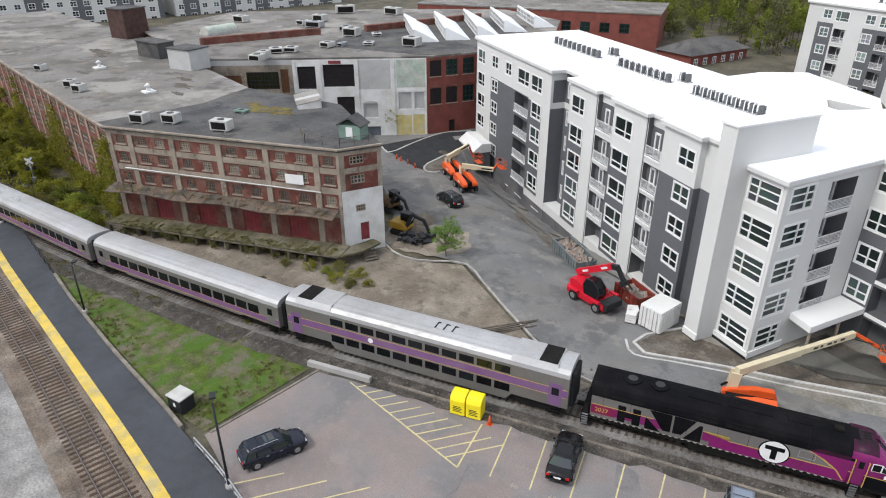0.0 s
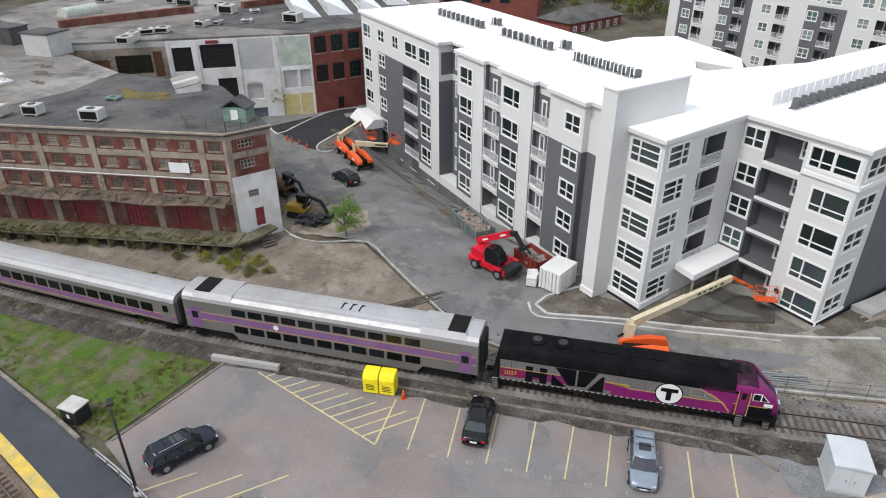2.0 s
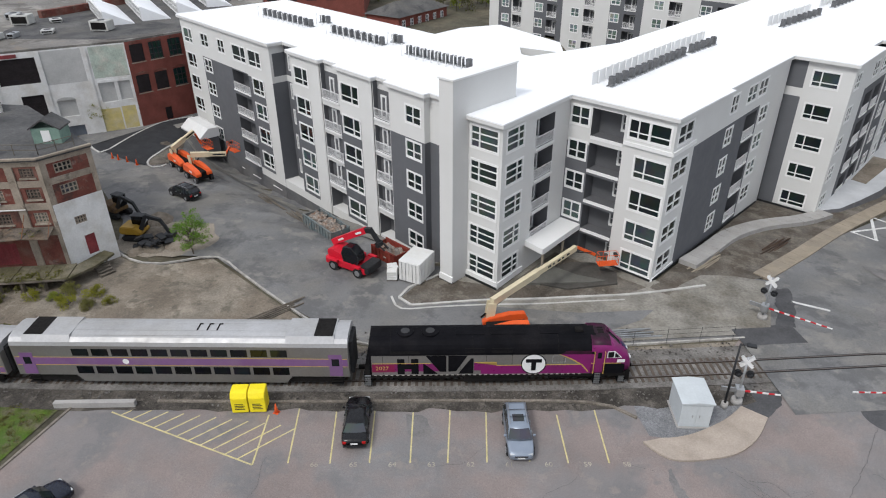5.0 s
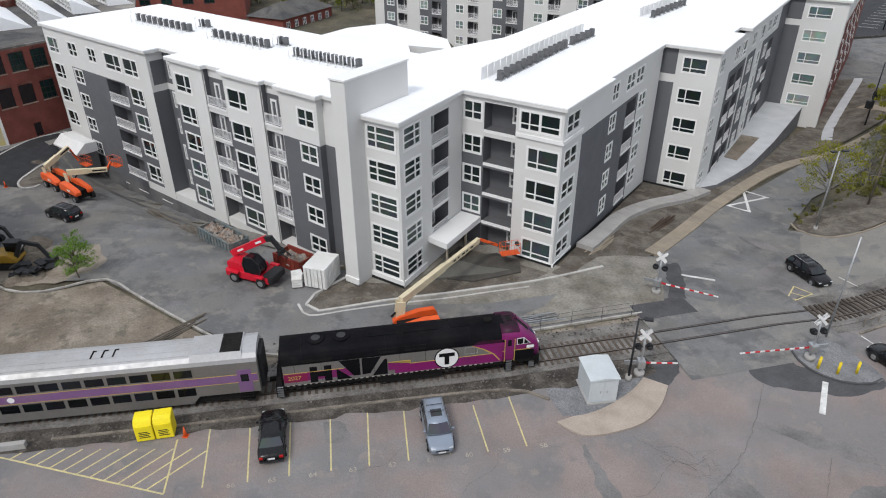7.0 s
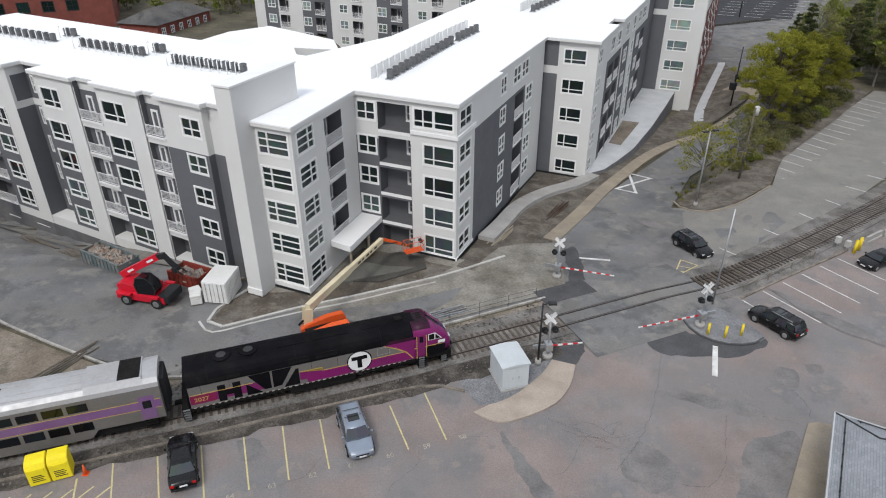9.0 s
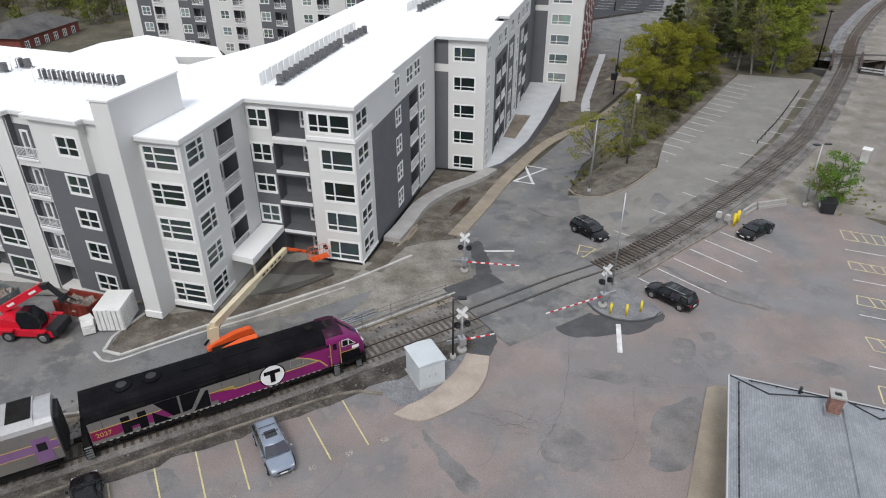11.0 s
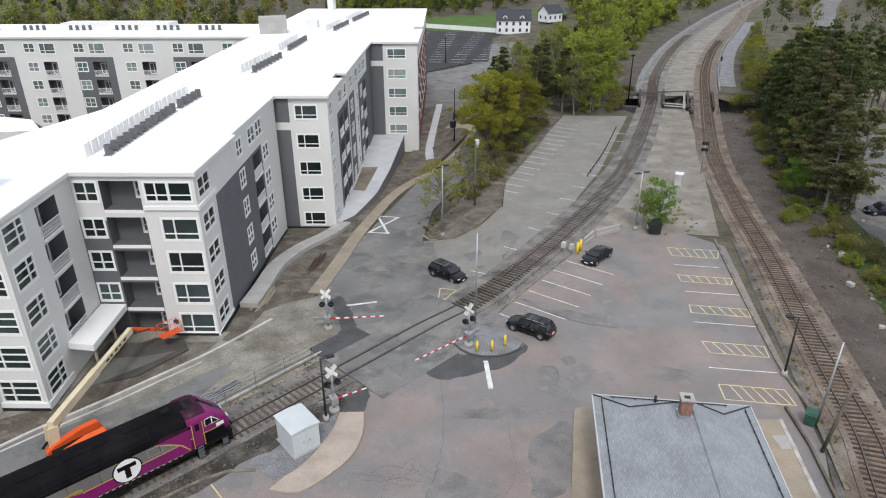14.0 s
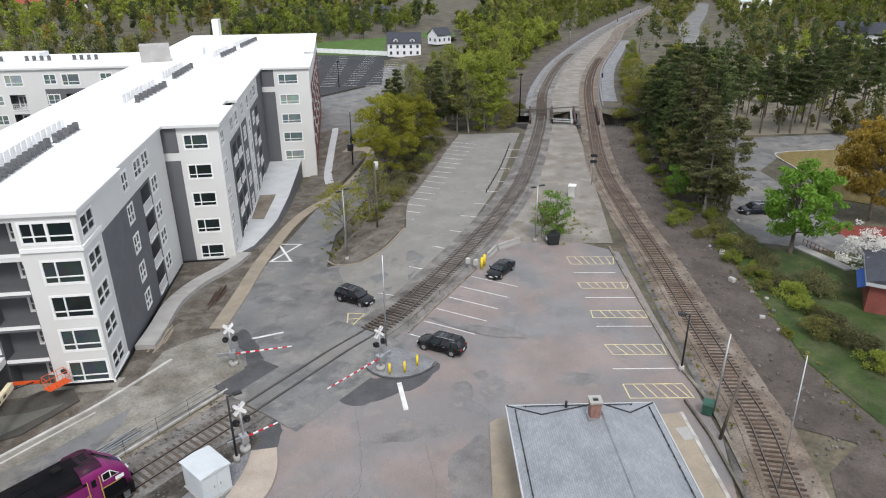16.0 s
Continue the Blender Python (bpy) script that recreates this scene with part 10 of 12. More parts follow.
# ---------------------------------------------------------------- station building
def shingle_mat(name, c1, c2, joint, u, v):
    """Courses of shingles; u runs along the eaves, v is the slope's rise across them."""
    m = bpy.data.materials.new(name)
    m.use_nodes = True
    n, l = m.node_tree.nodes, m.node_tree.links
    b = n["Principled BSDF"]
    b.inputs["Roughness"].default_value = 0.9
    geo = n.new("ShaderNodeNewGeometry")
    du = n.new("ShaderNodeVectorMath")
    dv = n.new("ShaderNodeVectorMath")
    du.operation = dv.operation = "DOT_PRODUCT"
    du.inputs[1].default_value, dv.inputs[1].default_value = u, v
    l.new(geo.outputs["Position"], du.inputs[0]), l.new(geo.outputs["Position"], dv.inputs[0])
    cx = n.new("ShaderNodeCombineXYZ")
    l.new(du.outputs["Value"], cx.inputs[0]), l.new(dv.outputs["Value"], cx.inputs[1])
    br = n.new("ShaderNodeTexBrick")
    br.inputs["Scale"].default_value = 1.0
    br.inputs["Brick Width"].default_value, br.inputs["Row Height"].default_value = 0.33, 0.15
    br.inputs["Mortar Size"].default_value, br.inputs["Mortar Smooth"].default_value = 0.012, 0.4
    br.inputs["Color1"].default_value, br.inputs["Color2"].default_value, br.inputs["Mortar"].default_value = (*c1, 1), (*c2, 1), (*joint, 1)
    l.new(cx.outputs[0], br.inputs["Vector"])
    no = n.new("ShaderNodeTexNoise")
    no.inputs["Scale"].default_value, no.inputs["Detail"].default_value = 0.45, 6
    l.new(geo.outputs["Position"], no.inputs["Vector"])
    rg = n.new("ShaderNodeMapRange")
    rg.inputs[1].default_value, rg.inputs[2].default_value, rg.inputs[3].default_value, rg.inputs[4].default_value = 0.3, 0.7, 0.84, 1.14
    l.new(no.outputs["Fac"], rg.inputs[0])
    mx = n.new("ShaderNodeMix")
    mx.data_type, mx.blend_type = "RGBA", "MULTIPLY"
    mx.inputs[0].default_value = 1.0
    l.new(br.outputs["Color"], mx.inputs[6]), l.new(rg.outputs[0], mx.inputs[7])
    l.new(mx.outputs[2], b.inputs["Base Color"])
    bp = n.new("ShaderNodeBump")
    bp.inputs["Strength"].default_value, bp.inputs["Distance"].default_value = 0.5, 0.02
    l.new(br.outputs["Fac"], bp.inputs["Height"])
    bp.invert = True
    l.new(bp.outputs[0], b.inputs["Normal"])
    return m


HA, HO = Vector((-0.507, -0.862)), Vector((0.862, -0.507))
H0 = Vector((30.7, 29.55))


def hut(k, o, z):
    p = H0 + HA * k + HO * o
    return Vector((p.x, p.y, z))


M_shingle = shingle_mat("grey_shingles", (0.225, 0.24, 0.256), (0.275, 0.29, 0.308), (0.165, 0.175, 0.188), (HA.x, HA.y, 0), (HO.x, HO.y, 0))
# same shingles, lighter greys: the hip end's brighter facing is put into the colour
M_shingle_end = shingle_mat("grey_end_shingles", (0.255, 0.27, 0.29), (0.3, 0.315, 0.335), (0.19, 0.2, 0.215), (HO.x, HO.y, 0), (HA.x, HA.y, 0))
M_fascia = mat("white_fascia", (0.42, 0.43, 0.44), 0.7, var=0.08)
M_iron = mat("dark_iron", (0.035, 0.037, 0.04), 0.6, metal=0.3, var=0.15)
M_chimney = mat("chimney_brick", (0.22, 0.125, 0.1), 0.9, var=0.3, scale=6, fine=9, bump=0.4)
M_stucco = mat("tan_station_wall", (0.42, 0.37, 0.29), 0.9, var=0.12, fine=9)

hut_root = thing("station_building", "low station building under a grey shingled roof with a brick chimney", "building")
EV, RD, KL = 3.5, 5.1, 24.0
GK, GO = 2.0, 3.25
zg = EV + (RD - EV) * (5.6 - GO) / 6.4
bm = bm_new()
for k0, k1, o0, o1 in ((1, KL - 1, -4.6, 4.6),):
    a = [hut(k0, o0, 0), hut(k0, o1, 0), hut(k1, o1, 0), hut(k1, o0, 0)]
    prism(bm, [(p.x, p.y) for p in a], 0, EV - 0.1)
part("wall", bm, M_stucco, hut_root)
# long slopes, the low hip at the end and the small gable above it
ridge_o = 0.8
def slab(bm, pts, t=0.16):
    vs = [bm.verts.new(p) for p in pts]
    ws = [bm.verts.new(p - Vector((0, 0, t))) for p in pts]
    bm.faces.new(vs), bm.faces.new(ws[::-1])
    for i in range(len(vs)):
        j = (i + 1) % len(vs)
        bm.faces.new((vs[i], ws[i], ws[j], vs[j]))
bm = bm_new()
slab(bm, [hut(0, -5.6, EV), hut(KL, -5.6, EV), hut(KL, ridge_o, RD), hut(GK, ridge_o, RD), hut(GK - 0.1, -GO, zg)])
roof_w = part("roof_slope", bm, M_shingle, hut_root, "grey asphalt shingles in fine courses")
bm = bm_new()
slab(bm, [hut(0, 5.6, EV), hut(GK - 0.1, GO, zg), hut(GK, ridge_o, RD), hut(KL, ridge_o, RD), hut(KL, 5.6, EV)])
part("roof_slope", bm, M_shingle, hut_root, "grey asphalt shingles in fine courses")
bm = bm_new()
slab(bm, [hut(0, -5.6, EV), hut(GK - 0.1, -GO, zg), hut(GK - 0.1, GO, zg), hut(0, 5.6, EV)])
part("hip_end", bm, M_shingle_end, hut_root)
bm = bm_new()
vs = [bm.verts.new(hut(GK + e, o, z)) for e in (0.12, 0.25) for o, z in ((-GO, zg - 0.1), (GO, zg - 0.1), (ridge_o, RD - 0.1))]
for f in ((0, 1, 2), (5, 4, 3), (0, 3, 4, 1), (1, 4, 5, 2), (2, 5, 3, 0)):
    bm.faces.new([vs[i] for i in f])
part("gable", bm, M_fascia, hut_root)
for pts in ([hut(-0.04, -5.66, EV), hut(KL, -5.66, EV)], [hut(-0.04, -5.66, EV), hut(-0.04, 5.66, EV)], [hut(-0.04, 5.66, EV), hut(KL, 5.66, EV)]):
    bm = bm_new()
    beam(bm, pts[0] - Vector((0, 0, 0.08)), pts[1] - Vector((0, 0, 0.08)), 0.1, 0.24)
    part("fascia", bm, M_fascia, hut_root)
for o, z in ((-5.05, EV + 0.16), (5.05, EV + 0.19)):
    bm = bm_new()
    tube(bm, hut(0.7, o, z + 0.06), hut(KL, o, z + 0.06), 0.04, seg=6)
    for i in range(22):
        k = 0.9 + i * 1.05
        tube(bm, hut(k, o, z - 0.12), hut(k, o, z + 0.12), 0.055, seg=6)
    part("snow_guard", bm, M_iron, hut_root, "dark snow guard rail near the eaves")
bm = bm_new()
tube(bm, hut(0.35, -4.4, EV + 0.22), hut(0.35, 3.9, EV + 0.22), 0.04, seg=6)
for i in range(6):
    tube(bm, hut(0.35, -4.2 + i * 1.6, EV + 0.02), hut(0.35, -4.2 + i * 1.6, EV + 0.26), 0.05, seg=6)
part("snow_guard", bm, M_iron, hut_root)
bm = bm_new()
edge = [hut(0, -5.6, EV + 0.03), hut(GK - 0.1, -GO, zg + 0.03), hut(GK, ridge_o, RD + 0.03), hut(GK - 0.1, GO, zg + 0.03), hut(0, 5.6, EV + 0.03)]
for p, q in zip(edge, edge[1:]):
    tube(bm, p, q, 0.055, seg=6)
part("edge_flashing", bm, M_iron, hut_root, "dark metal edge along hip and gable")
bm = bm_new()
tube(bm, hut(0.55, -1.2, EV + 0.1), hut(0.55, -1.2, EV + 0.75), 0.1, seg=10)
part("vent_pipe", bm, M_iron, hut_root)
bm = bm_new()
tube(bm, hut(GK, ridge_o, RD + 0.02), hut(KL, ridge_o, RD + 0.02), 0.09, seg=6)
part("ridge_cap", bm, M_shingle, hut_root)
hm = pose(*hut(3.3, 0.15, 0), 0, 0, math.degrees(math.atan2(HO.y, HO.x)))
bm = bm_new()
box(bm, -0.36, 0.36, -0.36, 0.36, RD - 0.7, RD + 1.2, hm)
box(bm, -0.4, 0.4, -0.4, 0.4, RD + 0.98, RD + 1.12, hm)
chim = part("chimney", bm, M_chimney, hut_root, "red brick chimney")
bm = bm_new()
for a, b, c, d in ((-0.46, 0.46, -0.46, -0.2), (-0.46, 0.46, 0.2, 0.46), (-0.46, -0.2, -0.2, 0.2), (0.2, 0.46, -0.2, 0.2)):
    box(bm, a, b, c, d, RD + 1.2, RD + 1.32, hm)
part("chimney_cap", bm, M_concrete, chim)
bm = bm_new()
box(bm, -0.24, 0.24, -0.24, 0.24, RD + 1.19, RD + 1.23, hm)
part("flue", bm, M_iron, chim)
bm = bm_new()
box(bm, -0.47, 0.47, -0.47, 0.47, RD - 0.4, RD - 0.02, hm)
part("flashing", bm, M_galv, chim)

# paving on both sides of the station building
ring = [(27.0, 35.0), (26.2, 34.9), (25.7, 34.2), (21.6, 28.2), (14, 17), (8.5, 9), (12, 7), (26, 30.5), (28.8, 34.3)]
sheet("station_pavement", ring, 0.15, M_tan, "tan concrete pavement beside the station building", "pavement", 0.16)
sheet("station_platform_strip", [(38.6, 28.3), (40.3, 27.5), (35.4, 19.4), (30, 12), (24, 7), (20, 7), (30, 15), (34, 24)], 0.15, M_tan, "tan concrete pavement beside the railway", "pavement", 0.16)
bm = bm_new()
for a, b in (((40.4, 27.5), (35.5, 19.4)), ((35.5, 19.4), (30.1, 12))):
    beam(bm, (*a, 0.08), (*b, 0.08), 0.3, 0.2)
setting("trim", bm, M_kerb, "pale kerb edging the tan pavement", "kerb")
sheet("concrete_slab", [(38.3, 26.4), (39.5, 25.9), (38.9, 24.5), (37.8, 25)], 0.156, M_concrete, "pale new concrete patch", "road patch")
bm = bm_new()
for a, b in (((42.0, 28.4), (40.0, 24.4)), ((40.0, 24.4), (37.0, 19.6)), ((37.0, 19.6), (32.5, 13.4))):
    beam(bm, (*a, 0.14), (*b, 0.14), 0.2, 0.28)
setting("retaining_edge", bm, M_timber, "weathered timber edging along the ballast", "edging")
gb = thing("green_bin", "dark green steel bin beside a pole", "bin", "", on(42.3, 26.4, 30))
bm = bm_new()
prism(bm, [(-0.5, -0.4), (0.5, -0.4), (0.5, 0.4), (-0.5, 0.4)], 0.08, 1.0)
part("body", bm, mat("dark_green_steel", (0.03, 0.085, 0.06), 0.6, var=0.25, scale=3), gb)
bm = bm_new()
extrude(bm, [(-0.54, 1.0), (0.54, 1.0), (0.4, 1.16), (-0.4, 1.16)], -0.44, 0.44)
part("lid", bm, bpy.data.materials["dark_green_steel"], gb)
for sx in (-0.4, 0.4):
    bm = bm_new()
    box(bm, sx - 0.06, sx + 0.06, -0.3, 0.3, 0, 0.08)
    part("foot", bm, M_iron, gb)

# ---------------------------------------------------------------- railway bridge over a sunken street
M_darkstone = mat("dark_stone", (0.065, 0.062, 0.058), 0.95, var=0.3, scale=2, bump=0.4)


def trench(a, b):
    """A plan point of the sunken street: a along the tracks, b across them."""
    return (106 + 0.64 * a + 0.77 * b, 116 + 0.77 * a - 0.64 * b)


for k, (a0, a1, b0, b1) in enumerate(((-11.4, -10.9, -17, 25), (10.9, 11.4, -17, 25), (-10.9, 10.9, -17, -16.5), (-10.9, 10.9, 24.5, 25))):
    bm = bm_new()
    prism(bm, [trench(a0, b0), trench(a1, b0), trench(a1, b1), trench(a0, b1)], -5.2, -0.06)
    setting("trench_wall", bm, M_mud, "dark earth side of the sunken street", "retaining wall")
bm = bm_new()
prism(bm, [(93, 120.6), (97.6, 117.1), (105.2, 111.4), (114.5, 100.5), (116, 101.4), (106.2, 112.6), (98.4, 118.4), (94, 121.8)], -5.2, 0.02)
setting("bridge_abutment", bm, M_darkstone, "dark stone abutment of the railway bridge", "abutment")
bm = bm_new()
prism(bm, [(103, 132), (108, 129.4), (118.2, 125.6), (124.4, 121.4), (134, 112), (135, 113), (125, 123), (119, 127), (108.4, 130.8), (103.6, 133.2)], -5.2, 0.02)
setting("bridge_abutment", bm, M_darkstone, "dark stone abutment of the railway bridge", "abutment")
bm = bm_new()
prism(bm, [trench(a, b) for a, b in ((-11.4, -17), (-11.4, 25), (11.4, 25), (11.4, -17))], -5.4, -5.1)
setting("sunken_street", bm, M_mud, "dark street passing under the railway", "road")
sheet("far_bank", offset(along(TRACK_A, 107.6, 330), -1.6)[::6] + offset(along(TRACK_B, 118.8, 360), 1.6)[::-6], 0.019, M_dustgravel, "bare brown earth between the tracks beyond the bridge", "ground")
sheet("far_bank", offset(along(TRACK_A, 106, 420), 8.5)[::6] + offset(along(TRACK_A, 106, 420), 4.2)[::-6], 0.021, M_brown, "bare brown bank beside the far track", "ground")
sheet("far_shoulder", offset(along(TRACK_A, 106, 420), 4.3)[::6] + offset(along(TRACK_A, 106, 420), 1.6)[::-6], 0.023, M_gravel, "pale gravel shoulder of the far track", "gravel")
sheet("far_shoulder", offset(along(TRACK_B, 120, 400), -1.6)[::6] + offset(along(TRACK_B, 120, 400), -3.0)[::-6], 0.023, M_gravel, "pale gravel shoulder of the far track", "gravel")
sheet("far_platform", offset(along(TRACK_B, 127, 240), -3.4)[::6] + offset(along(TRACK_B, 127, 240), -7.4)[::-6], 0.25, M_gravel, "pale planked platform beside the far track", "platform", 0.3)
M_girder = mat("dark_rusty_girder", (0.055, 0.034, 0.028), 0.85, var=0.3, scale=2)
bridge = thing("railway_bridge", "two rusty girder spans carrying tracks over a sunken street", "bridge")
for p, q in (((97.2, 117.2), (107.0, 129.6)), ((101.4, 114.4), (111.6, 126.6)), ((104.6, 110.2), (116.2, 123.6)), ((109.2, 107.4), (121.4, 121.0))):
    bm = bm_new()
    beam(bm, (*p, 0.25), (*q, 0.25), 0.12, 1.5)
    beam(bm, (*p, 0.98), (*q, 0.98), 0.5, 0.08)
    beam(bm, (*p, -0.5), (*q, -0.5), 0.5, 0.08)
    d = Vector(q) - Vector(p)
    for i in range(9):
        c = Vector(p) + d * (i + 0.5) / 9
        beam(bm, (c.x, c.y, -0.5), (c.x, c.y, 0.98), 0.42, 0.1)
    part("girder", bm, M_girder, bridge, "rusty plate girder")
for p, q in (((99.3, 115.8), (109.3, 128.1)), ((106.9, 108.8), (118.8, 122.3))):
    bm = bm_new()
    beam(bm, (*p, -0.35), (*q, -0.35), 3.9, 0.3)
    part("deck", bm, M_tar, bridge)
for h in (0.55, 1.05):
    bm = bm_new()
    beam(bm, (101.9, 115.3, h), (105.4, 111.6, h), 0.12, 0.24)
    part("guard_board", bm, M_fascia, bridge, "pale painted guard board")
for x, y in ((102, 115.2), (103.6, 113.5), (105.3, 111.7)):
    bm = bm_new()
    box(bm, x - 0.08, x + 0.08, y - 0.08, y + 0.08, -0.2, 1.2)
    part("post", bm, M_timber, bridge)
bm = bm_new()
beam(bm, (105.1, 111.8, 0.1), (115.6, 123.8, 0.1), 0.5, 0.12)
part("footboard", bm, M_concrete, bridge, "pale grey walkway beside the rails")
railing_line([(109.2, 106.2), (111.2, 104.3), (113.4, 101.8), (116.5, 98.4)], 1.6, 0.5, "black picket fence beside the sunken street", M_iron, "fence", rails=(0.2, 1.5), r=0.035)
for x, y, z in ((105.7, 110.9, 1.6), (109.4, 107.2, 1.3), (105.1, 112.6, 2.2)):
    sg = thing("marker_sign", "small white marker plate on a post by the bridge", "sign", "bridge markers", on(x, y, 40))
    bm = bm_new()
    tube(bm, (0, 0, 0), (0, 0, z), 0.04, seg=6)
    part("post", bm, M_galv, sg)
    bm = bm_new()
    box(bm, -0.3, 0.3, -0.05, -0.02, z - 0.42, z)
    part("plate", bm, M_fascia, sg)


# ---------------------------------------------------------------- far houses
M_slate = mat("dark_roof_shingles", (0.05, 0.054, 0.066), 0.85, var=0.2, scale=2)
M_clap = mat("white_clapboard", (0.74, 0.75, 0.77), 0.75, var=0.06)
M_redroof = mat("red_roof", (0.28, 0.06, 0.05), 0.8, var=0.2)
M_pane = mat("dark_pane", (0.05, 0.06, 0.075), 0.15, var=0.1)


def cottage(x, y, turn, w, d, h, roofm, wallm, label, dormers=0, base=0.0, z=None):
    """A gabled house: w along the ridge, d across, h to the eaves."""
    at = pose(x, y, gz(x, y) if z is None else z, 0, 0, turn)
    root = thing("house", label, "house", "far houses", at)
    rise = d * 0.42
    bm = bm_new()
    prof = [(-d / 2, -0.5), (d / 2, -0.5), (d / 2, h), (0, h + rise), (-d / 2, h)]
    extrude(bm, prof, -w / 2, w / 2)
    part("wall", bm, wallm, root)
    for sgn in (-1, 1):
        bm = bm_new()
        o = 0.45
        t = 0.18
        zx = rise / (d / 2)
        extrude(bm, [(0, h + rise + t), (sgn * (d / 2 + o), h - o * zx + t), (sgn * (d / 2 + o), h - o * zx), (0, h + rise)], -w / 2 - 0.4, w / 2 + 0.4)
        part("roof", bm, roofm, root)
    for fl in range(max(1, int(h // 2.7))):
        zc = 0.9 + fl * 2.7
        for yy in [(-w / 2 + w * (i + 0.5) / max(2, int(w / 3))) for i in range(max(2, int(w / 3)))]:
            for sgn in (-1, 1):
                bm = bm_new()
                box(bm, sgn * d / 2 - 0.06, sgn * d / 2 + 0.06, yy - 0.5, yy + 0.5, zc, zc + 1.4)
                win = part("window", bm, M_pane, root)
        for xx in (-d / 4, d / 4):
            for sgn in (-1, 1):
                bm = bm_new()
                box(bm, xx - 0.5, xx + 0.5, sgn * w / 2 - 0.06, sgn * w / 2 + 0.06, zc, zc + 1.4)
                part("window", bm, M_pane, root)
    for i in range(dormers):
        yy = -w / 2 + w * (i + 0.5) / dormers
        for sgn in (-1, 1):
            bm = bm_new()
            m = pose(0, yy, h, 0, 0, 90)
            extrude(bm, [(-1.1, -0.4), (1.1, -0.4), (1.1, 1.2), (0, 2.1), (-1.1, 1.2)], 0, sgn * -(d / 2 - 0.4), m)
            dm = part("dormer", bm, wallm, root)
            bm = bm_new()
            for e in (-1, 1):
                extrude(bm, [(0, 2.28), (e * 1.45, 1.1), (e * 1.45, 0.95), (0, 2.1)], 0.2, sgn * -(d / 2 - 0.1), m)
            part("dormer_roof", bm, roofm, dm)
            bm = bm_new()
            box(bm, -0.4, 0.4, sgn * -(d / 2 - 0.38) - 0.04, sgn * -(d / 2 - 0.38) + 0.04, 0.1, 1.1, m)
            part("window", bm, M_pane, dm)
    return root


cottage(152, 276, 62, 15, 9.5, 6, M_slate, M_clap, "white clapboard house with dark gabled roof and dormers", 2)
cottage(178, 287, 100, 9, 7, 4, M_slate, M_clap, "small white house with a dark gabled roof")
cottage(468, 315, 30, 22, 14, 7, mat("pale_metal_roof", (0.5, 0.53, 0.55), 0.5, var=0.1), M_clap, "large pale house under a light grey roof")
cottage(20, 640, 70, 20, 11, 6, M_redroof, M_cream, "pale house with a red roof among trees")
cottage(48, 610, 20, 16, 10, 5, M_redroof, M_clap, "low white house with a red roof")
cottage(318, 160, 20, 20, 10, 5, M_slate, M_clap, "white house behind pines")
cottage(300, 96, 60, 18, 9, 5, M_slate, M_clap, "white house behind pines")
cottage(240, 470, 60, 15, 9, 5, M_slate, M_cream, "pale house among trees")
# the white fence behind the far black lot
fn = thing("vinyl_fence", "long white board fence behind the far parking lot", "fence")
fa, fb = Vector((100, 337)), Vector((147.5, 274))
nb = 30
for i in range(nb):
    p, q = fa.lerp(fb, i / nb), fa.lerp(fb, (i + 0.94) / nb)
    bm = bm_new()
    beam(bm, (p.x, p.y, gz(p.x, p.y) + 1.0), (q.x, q.y, gz(q.x, q.y) + 1.0), 0.1, 2.0)
    part("panel", bm, M_clap, fn)
    bm = bm_new()
    box(bm, p.x - 0.12, p.x + 0.12, p.y - 0.12, p.y + 0.12, gz(p.x, p.y), gz(p.x, p.y) + 2.2)
    part("post", bm, M_clap, fn)
# bays on the far black lot
bm = bm_new()
for row in range(4):
    for i in range(15):
        a = Vector((80, 222)).lerp(Vector((112, 292)), i / 14) + Vector((11.5, -5.6)) * row * (0.6 + 0.4 * i / 14)
        b = a + Vector((4.6, -2.1))
        beam(bm, (a.x, a.y, gz(a.x, a.y) + 0.12), (b.x, b.y, gz(b.x, b.y) + 0.12), 0.2, 0.02)
bl = setting("bay_lines", bm, M_white_paint, "white bay lines on fresh asphalt", "road marking")
# stones that edge the far lot
rng = random.Random(5)
for i in range(26):
    a = Vector((78.9, 200.4)).lerp(Vector((99.5, 209.6)), i / 25)
    st = thing("boulder", "dark boulder edging the far parking lot", "boulder", "edging boulders", on(a.x, a.y, rng.random() * 90))
    bm = bm_new()
    box(bm, -0.4, 0.4, -0.35, 0.35, -0.1, 0.55 + 0.2 * rng.random(), bevel=0.16)
    part("stone", bm, M_darkstone, st)
# brick shop and its ramp beyond the lawn
shop = thing("brick_shop", "low red brick shop with white fascia and blue awning", "shop")
sm = pose(76.5, 27.2, 0, 0, 0, -61)
bm = bm_new()
box(bm, -4, 4, -4.2, 4.2, 0, 3.2, sm)
part("wall", bm, M_redbrick, shop)
bm = bm_new()
box(bm, -4.5, 4.5, -4.7, 4.7, 3.2, 3.6, sm)
part("fascia", bm, M_fascia, shop)
bm = bm_new()
extrude(bm, [(-4.5, 3.604), (4.5, 3.604), (0, 5.1)], -4.7, 4.7, sm)
part("roof", bm, M_slate, shop)
bm = bm_new()
extrude(bm, [(-4.0, 2.7), (-5.0, 2.1), (-5.0, 2.0), (-4.0, 2.5)], -3.0, 2.0, sm)
part("awning", bm, mat("blue_awning", (0.03, 0.09, 0.3), 0.7, var=0.1), shop, "faded blue awning")
railing_line([(82.2, 42.4), (81.4, 38.6), (80.6, 35.2)], 1.0, 0.6, "dark red ramp railing beside the side street", M_rust, "railing", rails=(0.5, 1.0), r=0.035)
